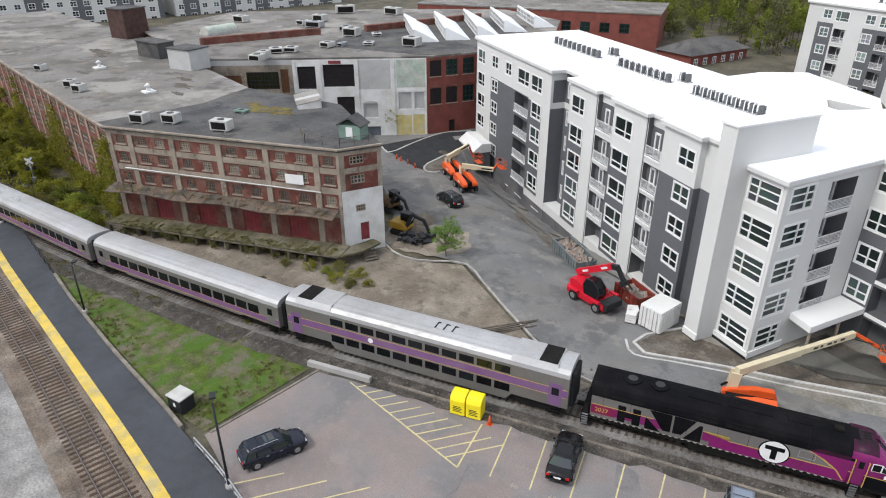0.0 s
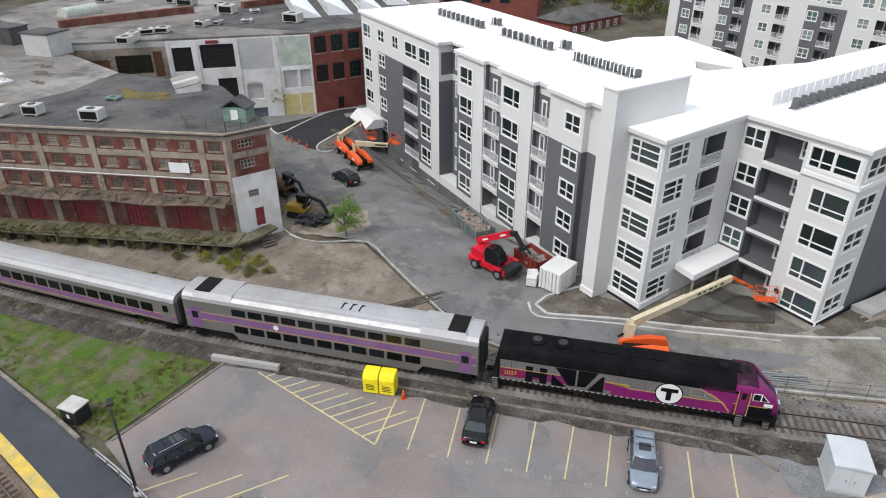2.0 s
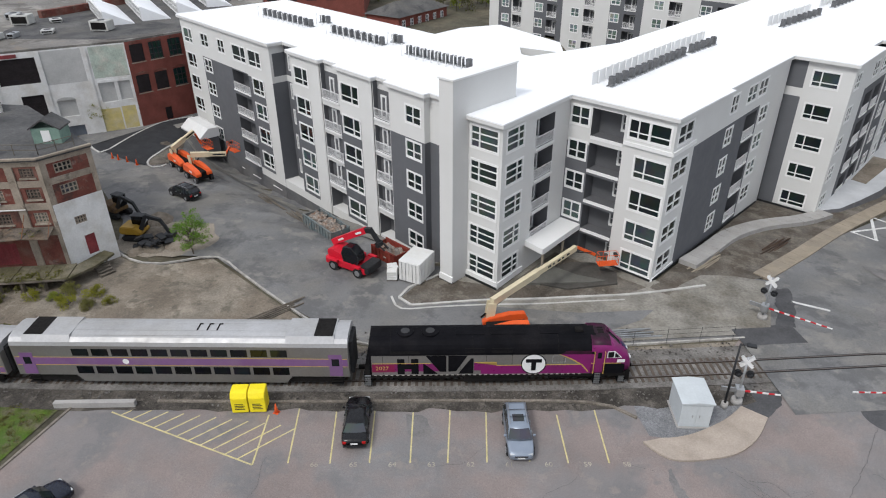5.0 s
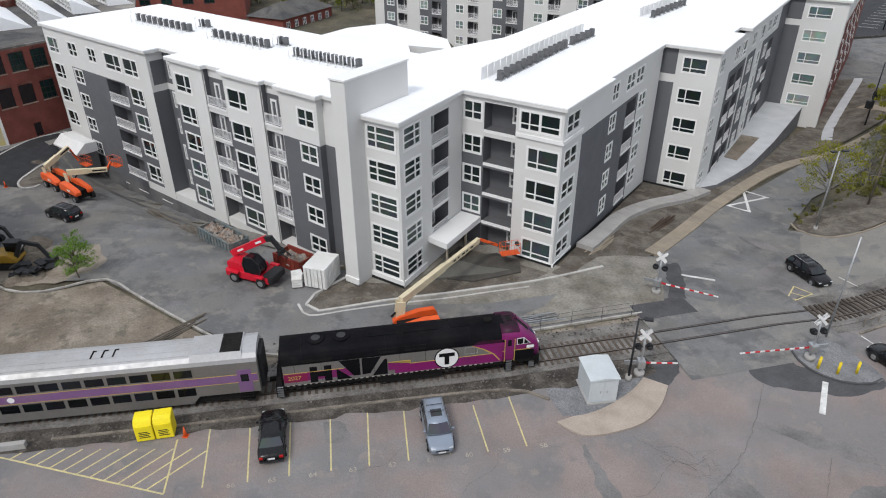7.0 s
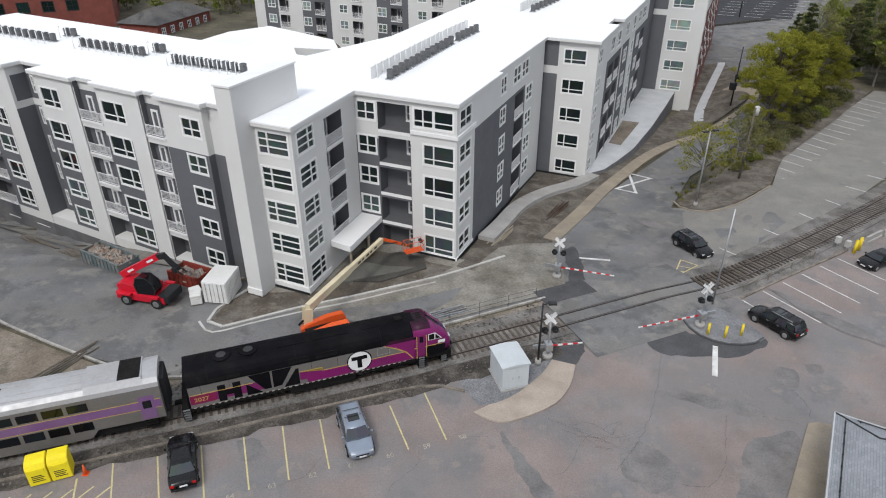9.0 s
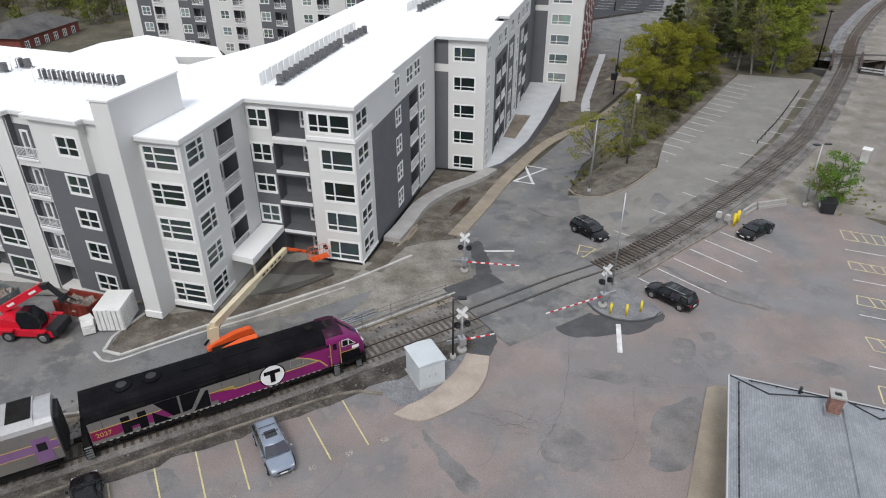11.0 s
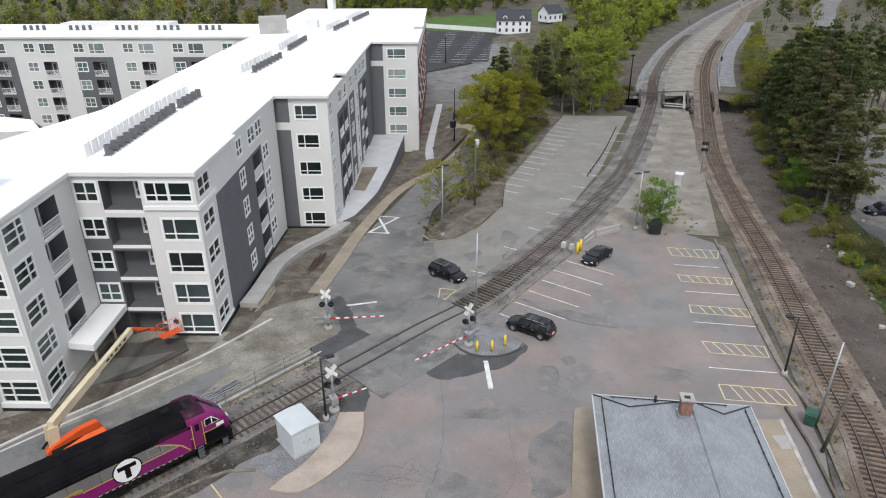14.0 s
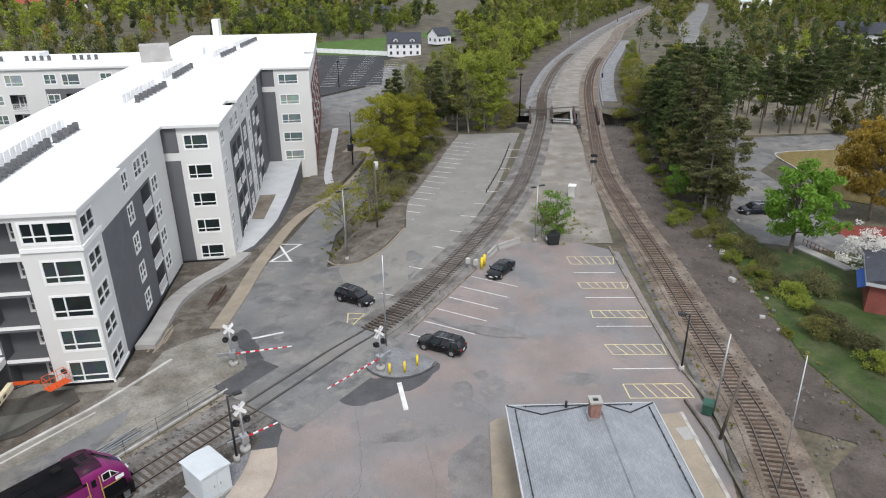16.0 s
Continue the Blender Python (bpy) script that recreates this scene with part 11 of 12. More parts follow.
sheet("ramp", [(80.6, 42.6), (82.0, 42.4), (80.6, 34.8), (79.2, 35.2)], 0.2, M_concrete, "pale concrete ramp", "pavement", 0.2)
bed = sheet("planting_bed", [(92, 45), (97, 41), (100, 38), (96, 36), (90, 41)], 0.03, mat("red_mulch", (0.2, 0.045, 0.035), 0.95, var=0.3, scale=3, bump=0.6), "red mulch bed under an ornamental tree", "flower bed")
sheet("turf_island", [(113.6, 62), (119.6, 70.6), (124, 70.8), (134, 66.4), (128, 56), (118, 50), (106, 46), (104, 52)], 0.06, mat("dry_turf", (0.16, 0.125, 0.045), 0.95, var=0.3, scale=2, fine=7, bump=0.6), "dry brown turf island in the side street", "turf", 0.07)
bm = bm_new()
ring = spline([(104, 52), (113.6, 62), (119.6, 70.6), (124, 70.8), (134, 66.4)], 1.0)
ribbon(bm, ring, 0.15, -0.15, 0.14, 0.16)
setting("kerb_island", bm, M_kerb, "pale kerb round the turf island", "kerb")
sheet("pale_yard", [(128, 84), (146, 75), (190, 84), (300, 110), (300, 170), (200, 150), (165, 118)], 0.024, mat("sandy_yard", (0.19, 0.17, 0.13), 0.95, var=0.12, scale=0.5), "pale sandy yard behind pines", "yard")
sheet("access_road", [(240, 192), (246, 188), (330, 254), (430, 326), (520, 394), (514, 400), (424, 334), (322, 262)], 0.024, M_road, "grey road running beside the railway", "road")
# stones and scraps along the cutting
for i in range(46):
    u = rng.random()
    a = Vector((53, 30)).lerp(Vector((104, 96)), u) + Vector((0.79, -0.61)) * (3.2 + rng.random() ** 2 * 7)
    st = thing("stone", "loose grey stone on bare earth", "stone", "cutting stones", on(a.x, a.y, rng.random() * 180))
    bm = bm_new()
    s = rng.choice((0.16, 0.2, 0.28, 0.42))
    box(bm, -s, s, -s * 0.7, s * 0.7, -0.05, s * 1.1, bevel=s * 0.3)
    part("rock", bm, rng.choice((M_concrete, M_ballast, M_kerb)), st)
for x, y, t in ((98.8, 84.6, 40), (86.4, 70.4, 70), (93, 75.2, 10), (79.4, 62, 55), (101.4, 90.6, 20), (96.6, 80, 80)):
    lg = thing("old_sleeper", "rotting dark timber sleeper dumped on the earth", "sleeper", "dumped sleepers", on(x, y, t))
    bm = bm_new()
    box(bm, -1.2, 1.2, -0.13, 0.13, 0, 0.2, bevel=0.02)
    part("timber", bm, M_tie, lg)

# masts and a pale rail beside the far track
for x, y, h in ((278.9, 284.6, 7.5), (247.6, 237.6, 9), (306.3, 284.4, 8), (137.0, 135.1, 6), (214, 233.2, 7), (330, 300, 8)):
    mst = thing("railway_mast", "slender pale mast with a small dark signal head", "railway mast", "far masts", on(x, y, 40))
    bm = bm_new()
    tube(bm, (0, 0, 0), (0, 0, h), 0.12, 0.09, 8)
    part("post", bm, M_galv, mst)
    bm = bm_new()
    box(bm, -0.3, 0.3, -0.2, 0.2, h - 1.3, h - 0.1, bevel=0.05)
    part("signal_head", bm, M_dark, mst)
railing_line([(x, y) for x, y in [(p.x, p.y) for p in offset(along(TRACK_B, 121, 240), -3.2)[::20]]], 1.1, 4.0, "pale pipe railing beside the far platform", M_galv, "railing", (0.55, 1.05), 0.06)
for x, y, h, lab in ((97.4, 121.6, 11, "dark timber pole at the edge of the trees"), (92, 214, 9, "dark lamp pole on the far parking lot")):
    pl = thing("pole", lab, "pole", "dark poles", on(x, y))
    bm = bm_new()
    tube(bm, (0, 0, -0.2), (0, 0, h), 0.17, 0.11, 8)
    part("post", bm, M_under, pl)
    bm = bm_new()
    box(bm, -0.5, 0.5, -0.12, 0.12, h - 0.5, h - 0.25)
    part("cross_arm", bm, M_under, pl)


# ---------------------------------------------------------------- trees and shrubs
def leaf_mat(name, c1, c2, rough=0.7, wander=0.05):
    """Leaves that differ one from another and from bough to bough, letting some light through."""
    m = bpy.data.materials.new(name)
    m.use_nodes = True
    n, l = m.node_tree.nodes, m.node_tree.links
    b = n["Principled BSDF"]
    b.inputs["Roughness"].default_value = rough
    b.inputs["Specular IOR Level"].default_value = 0.25
    geo = n.new("ShaderNodeNewGeometry")
    no = n.new("ShaderNodeTexNoise")
    no.inputs["Scale"].default_value, no.inputs["Detail"].default_value = wander * 6, 3
    l.new(geo.outputs["Position"], no.inputs["Vector"])
    ad = n.new("ShaderNodeMath")
    ad.operation = "MULTIPLY_ADD"
    ad.inputs[1].default_value, ad.inputs[2].default_value = 0.36, 0.06
    l.new(geo.outputs["Random Per Island"], ad.inputs[0])
    sm_ = n.new("ShaderNodeMapRange")
    sm_.inputs[1].default_value, sm_.inputs[2].default_value, sm_.inputs[3].default_value, sm_.inputs[4].default_value = 0.3, 0.7, 0.0, 0.5
    l.new(no.outputs["Fac"], sm_.inputs[0])
    su = n.new("ShaderNodeMath")
    su.operation = "ADD"
    l.new(ad.outputs[0], su.inputs[0]), l.new(sm_.outputs[0], su.inputs[1])
    mx = n.new("ShaderNodeMix")
    mx.data_type = "RGBA"
    mx.inputs[6].default_value, mx.inputs[7].default_value = (*c1, 1), (*c2, 1)
    l.new(su.outputs[0], mx.inputs[0])
    oi = n.new("ShaderNodeObjectInfo")
    pr = n.new("ShaderNodeMapRange")
    pr.inputs[3].default_value, pr.inputs[4].default_value = 0.68, 1.32
    l.new(oi.outputs["Random"], pr.inputs[0])
    ml = n.new("ShaderNodeMix")
    ml.data_type, ml.blend_type = "RGBA", "MULTIPLY"
    ml.inputs[0].default_value = 1.0
    l.new(mx.outputs[2], ml.inputs[6]), l.new(pr.outputs[0], ml.inputs[7])
    l.new(ml.outputs[2], b.inputs["Base Color"])
    tr = n.new("ShaderNodeBsdfTranslucent")
    l.new(ml.outputs[2], tr.inputs["Color"])
    mixs = n.new("ShaderNodeMixShader")
    mixs.inputs[0].default_value = 0.4
    l.new(b.outputs[0], mixs.inputs[1]), l.new(tr.outputs[0], mixs.inputs[2])
    l.new(mixs.outputs[0], n["Material Output"].inputs["Surface"])
    return m


L_maple = leaf_mat("maple_leaves", (0.125, 0.13, 0.013), (0.325, 0.32, 0.042))
L_green = leaf_mat("spring_leaves", (0.115, 0.15, 0.022), (0.29, 0.325, 0.055))
L_fresh = leaf_mat("bright_leaves", (0.075, 0.155, 0.016), (0.19, 0.33, 0.05))
L_olive = leaf_mat("olive_leaves", (0.11, 0.112, 0.028), (0.24, 0.23, 0.074))
L_pine = leaf_mat("pine_needles", (0.052, 0.075, 0.026), (0.135, 0.165, 0.06))
L_drypine = leaf_mat("dull_needles", (0.078, 0.08, 0.033), (0.165, 0.16, 0.072))
L_rust = leaf_mat("orange_leaves", (0.2, 0.14, 0.02), (0.4, 0.28, 0.05))
L_white = leaf_mat("white_blossom", (0.62, 0.6, 0.56), (0.85, 0.84, 0.8))
L_bud = leaf_mat("pale_buds", (0.12, 0.122, 0.038), (0.26, 0.26, 0.09))
M_bark = mat("bark", (0.11, 0.09, 0.072), 0.95, var=0.3, scale=3, fine=12, bump=0.6, bscale=14)
M_greybark = mat("grey_bark", (0.2, 0.185, 0.165), 0.95, var=0.3, scale=3, fine=12, bump=0.5, bscale=14)


def leaf_mesh(name, clumps, material, size, seed, flat=0.0, lift=0.9):
    """Many small bent leaves round clump centres (x, y, z, r, rz, count)."""
    g = np.random.default_rng(seed)
    cs, sz = [], []
    for x, y, z, r, rz, k, *big in clumps:
        d = g.normal(size=(k, 3))
        d /= np.linalg.norm(d, axis=1)[:, None]
        q = g.random(k) ** 0.4
        cs.append(np.array([x, y, z]) + d * q[:, None] * np.array([r, r, rz]))
        sz.append(np.full(k, big[0] if big else size) * g.uniform(0.6, 1.35, k))
    c, s = np.concatenate(cs), np.concatenate(sz)
    k = len(c)
    nrm = g.normal(size=(k, 3)) + np.array([0, 0, lift + flat])
    nrm /= np.linalg.norm(nrm, axis=1)[:, None]
    u = np.cross(nrm, g.normal(size=(k, 3)))
    u /= np.linalg.norm(u, axis=1)[:, None] + 1e-9
    v = np.cross(nrm, u)
    s = s[:, None]
    droop = np.array([0, 0, -1.0]) * s * 0.22
    pts = np.stack([c - u * s * 0.5, c + v * s * 0.34, c + u * s * 0.5 + droop, c - v * s * 0.34], 1).reshape(-1, 3)
    me = bpy.data.meshes.new(name)
    idx = np.arange(4 * k).reshape(-1, 4)
    me.from_pydata(pts.tolist(), [], idx.tolist())
    me.materials.append(material)
    return me


def limb(bm, p, q, r0, r1, rng, bend=0.12, seg=5):
    """A crooked, tapering branch."""
    p, q = Vector(p), Vector(q)
    n = 4
    ln = (q - p).length
    prev = p
    for i in range(1, n + 1):
        c = p.lerp(q, i / n) + (Vector((rng.uniform(-1, 1), rng.uniform(-1, 1), rng.uniform(-0.4, 1))) * bend * ln * (0.5 if i < n else 0))
        a, b = r0 + (r1 - r0) * (i - 1) / n, r0 + (r1 - r0) * i / n
        tube(bm, prev, c, a, b, seg=seg, caps=i == n)
        prev = c


KINDS = {}


def broadleaf(kind, h, spread, clear, clumps, leaf, material, bark, seed, count=150, r_clump=0.9, r_trunk=0.2, lean=1.0, stems=1):
    """Trunk and crown meshes of a leafy tree, h high and spread wide in radius, clear of boughs below."""
    rng = random.Random(seed)
    bm = bm_new()
    cl = []
    bases = [(0.25 * i * math.cos(2.4 * i), 0.25 * i * math.sin(2.4 * i)) for i in range(stems)]
    for bx, by in bases:
        tx, ty = rng.uniform(-0.1, 0.1) * h + 1.6 * bx, rng.uniform(-0.1, 0.1) * h + 1.6 * by
        limb(bm, (bx, by, -0.2), (tx, ty, h * 0.82), r_trunk / stems ** 0.5, 0.03, rng, 0.03, 7)
    for i in range(clumps):
        f = (i + 0.5) / clumps
        a = i * 2.399 + rng.uniform(-0.4, 0.4)
        zz = clear + (h - clear) * (0.1 + 0.85 * f)
        u = (zz - clear) / (h - clear)
        wide = spread * lean * max(0.18, math.sin(math.pi * min(1, 0.16 + 0.8 * u)) ** 0.7) * rng.uniform(0.45, 1.0)
        c = Vector((wide * math.cos(a), wide * math.sin(a), zz + rng.uniform(-0.06, 0.06) * h))
        bx, by = bases[i % stems]
        root_z = clear * 0.8 + (zz - clear) * 0.62
        limb(bm, (bx + 0.1 * c.x, by + 0.1 * c.y, max(0.5, root_z)), c, 0.05 + 0.12 * r_trunk, 0.012, rng)
        r = r_clump * rng.uniform(0.65, 1.3)
        cl.append((c.x, c.y, c.z, r, r * 0.62, int(count * r * r)))
        for _ in range(2):
            e = c + Vector((rng.uniform(-1, 1), rng.uniform(-1, 1), rng.uniform(-0.5, 0.7))) * r * 1.4
            cl.append((e.x, e.y, e.z, r * 0.55, r * 0.35, int(count * r * r * 0.3)))
            limb(bm, c, e, 0.018, 0.006, rng, seg=3)
    KINDS[kind] = (mesh_of(bm, "trunk", bark), leaf_mesh("crown", cl, material, leaf, seed))


def pine(kind, h, clear, reach, material, seed, dead=10, count=60):
    rng = random.Random(seed)
    bm = bm_new()
    limb(bm, (0, 0, -0.2), (rng.uniform(-0.3, 0.3), rng.uniform(-0.3, 0.3), h), 0.24, 0.03, rng, 0.01, 7)
    cl = []
    z = clear
    while z < h - 0.3:
        f = (z - clear) / (h - clear)
        for j in range(rng.randint(3, 5)):
            a = rng.uniform(0, 6.28)
            ln = reach * (0.35 + 0.65 * math.sin(math.pi * min(1.0, 0.25 + 0.72 * f))) * rng.uniform(0.6, 1.1) * (1.15 - f * 0.75)
            e = Vector((ln * math.cos(a), ln * math.sin(a), z + ln * rng.uniform(0.05, 0.35)))
            limb(bm, (0, 0, z), e, 0.05, 0.012, rng, 0.05, 4)
            for q in (0.55, 0.8, 1.0):
                p = Vector((0, 0, z)).lerp(e, q)
                cl.append((p.x, p.y, p.z + 0.1, 0.62 * (0.6 + ln / 5), 0.26, int(count * (0.5 + 0.3 * ln / 2))))
        z += rng.uniform(0.5, 0.85)
    for i in range(dead):
        a, z = rng.uniform(0, 6.28), rng.uniform(0.22 * clear, clear)
        ln = rng.uniform(0.6, 0.9) * reach
        limb(bm, (0, 0, z), (ln * math.cos(a), ln * math.sin(a), z + rng.uniform(-0.3, 0.5)), 0.035, 0.008, rng, 0.08, 3)
    KINDS[kind] = (mesh_of(bm, "trunk", M_greybark if dead > 14 else M_bark), leaf_mesh("crown", cl, material, 0.3, seed, 0.6))


def bush(kind, h, wide, material, seed, count=170, leaf=0.2):
    rng = random.Random(seed)
    bm = bm_new()
    cl = []
    for i in range(13):
        a = rng.uniform(0, 6.28)
        d = wide * rng.random() ** 0.6
        c = Vector((d * math.cos(a), d * math.sin(a), h * rng.uniform(0.25, 0.85) * (1.05 - 0.4 * d / wide)))
        limb(bm, (0.15 * c.x, 0.15 * c.y, -0.1), c, 0.04, 0.01, rng, 0.1, 4)
        r = rng.uniform(0.35, 0.6) * min(h, wide)
        cl.append((c.x, c.y, c.z, r, r * 0.7, int(count * r)))
    KINDS[kind] = (mesh_of(bm, "trunk", M_bark), leaf_mesh("crown", cl, material, leaf, seed))


def bare(kind, h, seed):
    """A leafless grey tree with a haze of twigs and buds."""
    rng = random.Random(seed)
    bm = bm_new()
    limb(bm, (0, 0, -0.2), (0.3, 0.2, h), 0.14, 0.02, rng, 0.03, 6)
    cl = []
    for i in range(34):
        z = h * rng.uniform(0.2, 0.95)
        a, ln = rng.uniform(0, 6.28), h * 0.3 * rng.uniform(0.5, 1.0) * (1.15 - z / h)
        e = Vector((ln * math.cos(a), ln * math.sin(a), z + ln * rng.uniform(0.3, 0.9)))
        limb(bm, (0, 0, z), e, 0.03, 0.008, rng, 0.08, 4)
        for j in range(5):
            p = Vector((0, 0, z)).lerp(e, rng.uniform(0.4, 1))
            limb(bm, p, p + Vector((rng.uniform(-1, 1), rng.uniform(-1, 1), rng.uniform(0, 1))) * ln * 0.4, 0.01, 0.004, rng, 0.1, 3)
        cl.append((e.x, e.y, e.z, 0.8, 0.6, 26))
    KINDS[kind] = (mesh_of(bm, "trunk", M_greybark), leaf_mesh("crown", cl, L_bud, 0.14, seed))


broadleaf("maple", 11.5, 5.6, 2.6, 34, 0.21, L_maple, M_bark, 11, 300, 1.15, 0.22, stems=3)
broadleaf("maple_b", 10.0, 4.6, 2.2, 28, 0.21, L_maple, M_bark, 12, 290, 1.05, 0.2, stems=2)
broadleaf("poplar", 12.5, 2.7, 1.6, 34, 0.27, L_green, M_greybark, 13, 120, 0.92, 0.17)
broadleaf("ash", 12.0, 3.8, 3.0, 28, 0.27, L_bud, M_greybark, 14, 80, 1.0, 0.2)
broadleaf("scrub_tree", 9.0, 3.4, 1.5, 22, 0.27, L_olive, M_bark, 15, 95, 0.9, 0.14, stems=2)
broadleaf("thin_tree", 6.4, 2.6, 2.0, 18, 0.24, L_bud, M_greybark, 16, 60, 0.7, 0.09)
broadleaf("young_tree", 6.4, 2.4, 2.4, 24, 0.13, L_maple, M_greybark, 26, 230, 0.62, 0.09)
broadleaf("lime", 11.5, 4.0, 2.4, 30, 0.42, L_fresh, M_bark, 17, 120, 1.25, 0.3)
broadleaf("rusty_tree", 12.5, 5.6, 2.6, 34, 0.38, L_rust, M_bark, 18, 130, 1.35, 0.26)
broadleaf("blossom", 5.2, 3.2, 1.2, 26, 0.22, L_white, M_greybark, 19, 150, 0.75, 0.12)
broadleaf("small_lime", 4.6, 1.7, 0.8, 22, 0.15, L_fresh, M_bark, 20, 290, 0.66, 0.08)
pine("tall_pine", 17, 6.5, 3.6, L_pine, 21)
pine("dull_pine", 15, 4.2, 3.2, L_drypine, 22, 22, 48)
pine("spruce", 12.5, 1.6, 2.9, L_pine, 23, 4)
bush("bush", 2.2, 1.5, L_green, 24)
bush("olive_bush", 2.0, 1.6, L_olive, 25)
bush("gold_bush", 2.4, 1.6, L_maple, 27)
bush("dark_bush", 1.8, 1.7, L_drypine, 28)
bare("bare_tree", 9.5, 29)

TREE_LABELS = {"maple": "spreading maple with yellow-green spring leaves", "maple_b": "yellow-green maple beside the parking lot", "poplar": "slender bright green young tree",
               "ash": "tall airy tree with light green leaves", "scrub_tree": "scrubby olive-green tree with several stems", "thin_tree": "small sparse tree with pale buds", "young_tree": "small sparse tree with yellow-green leaves",
               "lime": "full bright green tree beside the side street", "rusty_tree": "broad tree with orange-brown leaves", "blossom": "small tree covered in white blossom",
               "small_lime": "small bright green tree in full leaf", "tall_pine": "tall dark pine with a bare lower trunk", "dull_pine": "dull half-bare pine with dead lower boughs", "spruce": "dense dark green conifer",
               "bush": "low bright green leafy bush", "olive_bush": "low olive-green leafy bush", "gold_bush": "yellow-green bush in young leaf", "dark_bush": "dark low shrub on grass", "bare_tree": "leafless grey tree with fine twigs"}
TREE_RNG = random.Random(77)


def tree(kind, x, y, size=1.0, z=None, label=""):
    low = kind.endswith("bush")
    at = pose(x, y, gz(x, y) if z is None else z, 0, 0, TREE_RNG.uniform(0, 360))
    root = thing("bush" if low else "tree", label or TREE_LABELS[kind], "bush" if low else "tree", "bushes" if low else "trees", at)
    root.scale = (size * TREE_RNG.uniform(0.9, 1.1), size * TREE_RNG.uniform(0.9, 1.1), size)
    trunk, crown = KINDS[kind]
    part("stem" if low else "trunk", trunk, None, root)
    part("foliage" if low else "crown", crown, None, root)


# the planted strip beside the upper lot
for kind, x, y, s in (("maple", 53, 104, 1.15), ("maple_b", 58.5, 108.5, 1.2), ("maple_b", 49.5, 98.5, 0.85), ("maple", 63.5, 112, 0.95), ("young_tree", 32.6, 77.5, 1.5), ("thin_tree", 40, 84.5, 1.2),
                      ("scrub_tree", 45, 91.5, 0.62), ("scrub_tree", 66, 115, 0.7), ("bush", 43, 86, 0.8), ("olive_bush", 46, 88.5, 1.0), ("dark_bush", 51, 94.5, 1.2), ("olive_bush", 55, 98.6, 1.1), ("dark_bush", 57.4, 101.4, 1.3), ("dark_bush", 48.4, 92, 1.2), ("bush", 60, 103.5, 1.0), ("dark_bush", 62, 106.4, 1.4), ("olive_bush", 64.6, 108.6, 1.1), ("dark_bush", 67, 111.4, 1.3), ("scrub_tree", 55.6, 103.6, 0.75), ("scrub_tree", 60.6, 108, 0.7), ("maple_b", 55.4, 107.4, 0.95), ("dark_bush", 69, 113.4, 1.2), ("olive_bush", 40, 82.5, 0.7), ("thin_tree", 41.4, 86, 0.9)):
    tree(kind, x, y, s)
# between the upper lot and the bridge
for kind, x, y, s in (("poplar", 86.5, 119.5, 1.35), ("poplar", 82.5, 121, 1.3), ("poplar", 89.5, 122, 1.3), ("poplar", 84.5, 117.8, 1.0), ("ash", 80.6, 118, 1.0), ("spruce", 78, 127, 1.15), ("dull_pine", 79.5, 121, 0.9), ("ash", 84, 133, 1.25), ("dull_pine", 74, 123.5, 0.95), ("ash", 76, 138, 1.15), ("poplar", 92.5, 127, 1.2), ("spruce", 71.5, 138, 0.8),
                      ("spruce", 69, 129, 1.05), ("ash", 90, 142, 1.2), ("poplar", 97, 136, 1.0), ("bare_tree", 80, 129, 1.2), ("bare_tree", 88, 130, 1.1), ("scrub_tree", 97, 146, 1.1), ("scrub_tree", 104, 150, 0.9), ("ash", 98, 160, 1.1), ("scrub_tree", 112, 158, 0.9),
                      ("poplar", 84, 148, 1.1), ("poplar", 95, 131, 1.35), ("poplar", 100, 143, 1.3), ("poplar", 88, 136, 1.4), ("ash", 94, 149, 1.3), ("poplar", 104, 156, 1.3), ("maple_b", 101, 150, 1.2), ("maple_b", 92, 155, 1.2), ("scrub_tree", 86, 162, 1.1), ("ash", 106, 168, 1.2), ("olive_bush", 90, 117.4, 0.9), ("bush", 83.5, 118.2, 0.8), ("olive_bush", 94.6, 121.6, 1.3), ("olive_bush", 99.6, 130, 1.5), ("olive_bush", 103.6, 140, 1.4),
                      ("olive_bush", 108, 136, 1.2), ("bush", 113, 147, 1.2), ("maple_b", 120, 172, 1.0), ("scrub_tree", 130, 182, 1.1), ("scrub_tree", 126, 172, 0.8), ("bush", 122, 160, 1.2), ("ash", 118, 190, 1.1), ("scrub_tree", 140, 190, 1.0), ("bush", 135, 172, 1.1), ("scrub_tree", 152, 202, 1.1), ("gold_bush", 148, 186, 1.3)):
    tree(kind, x, y, s)
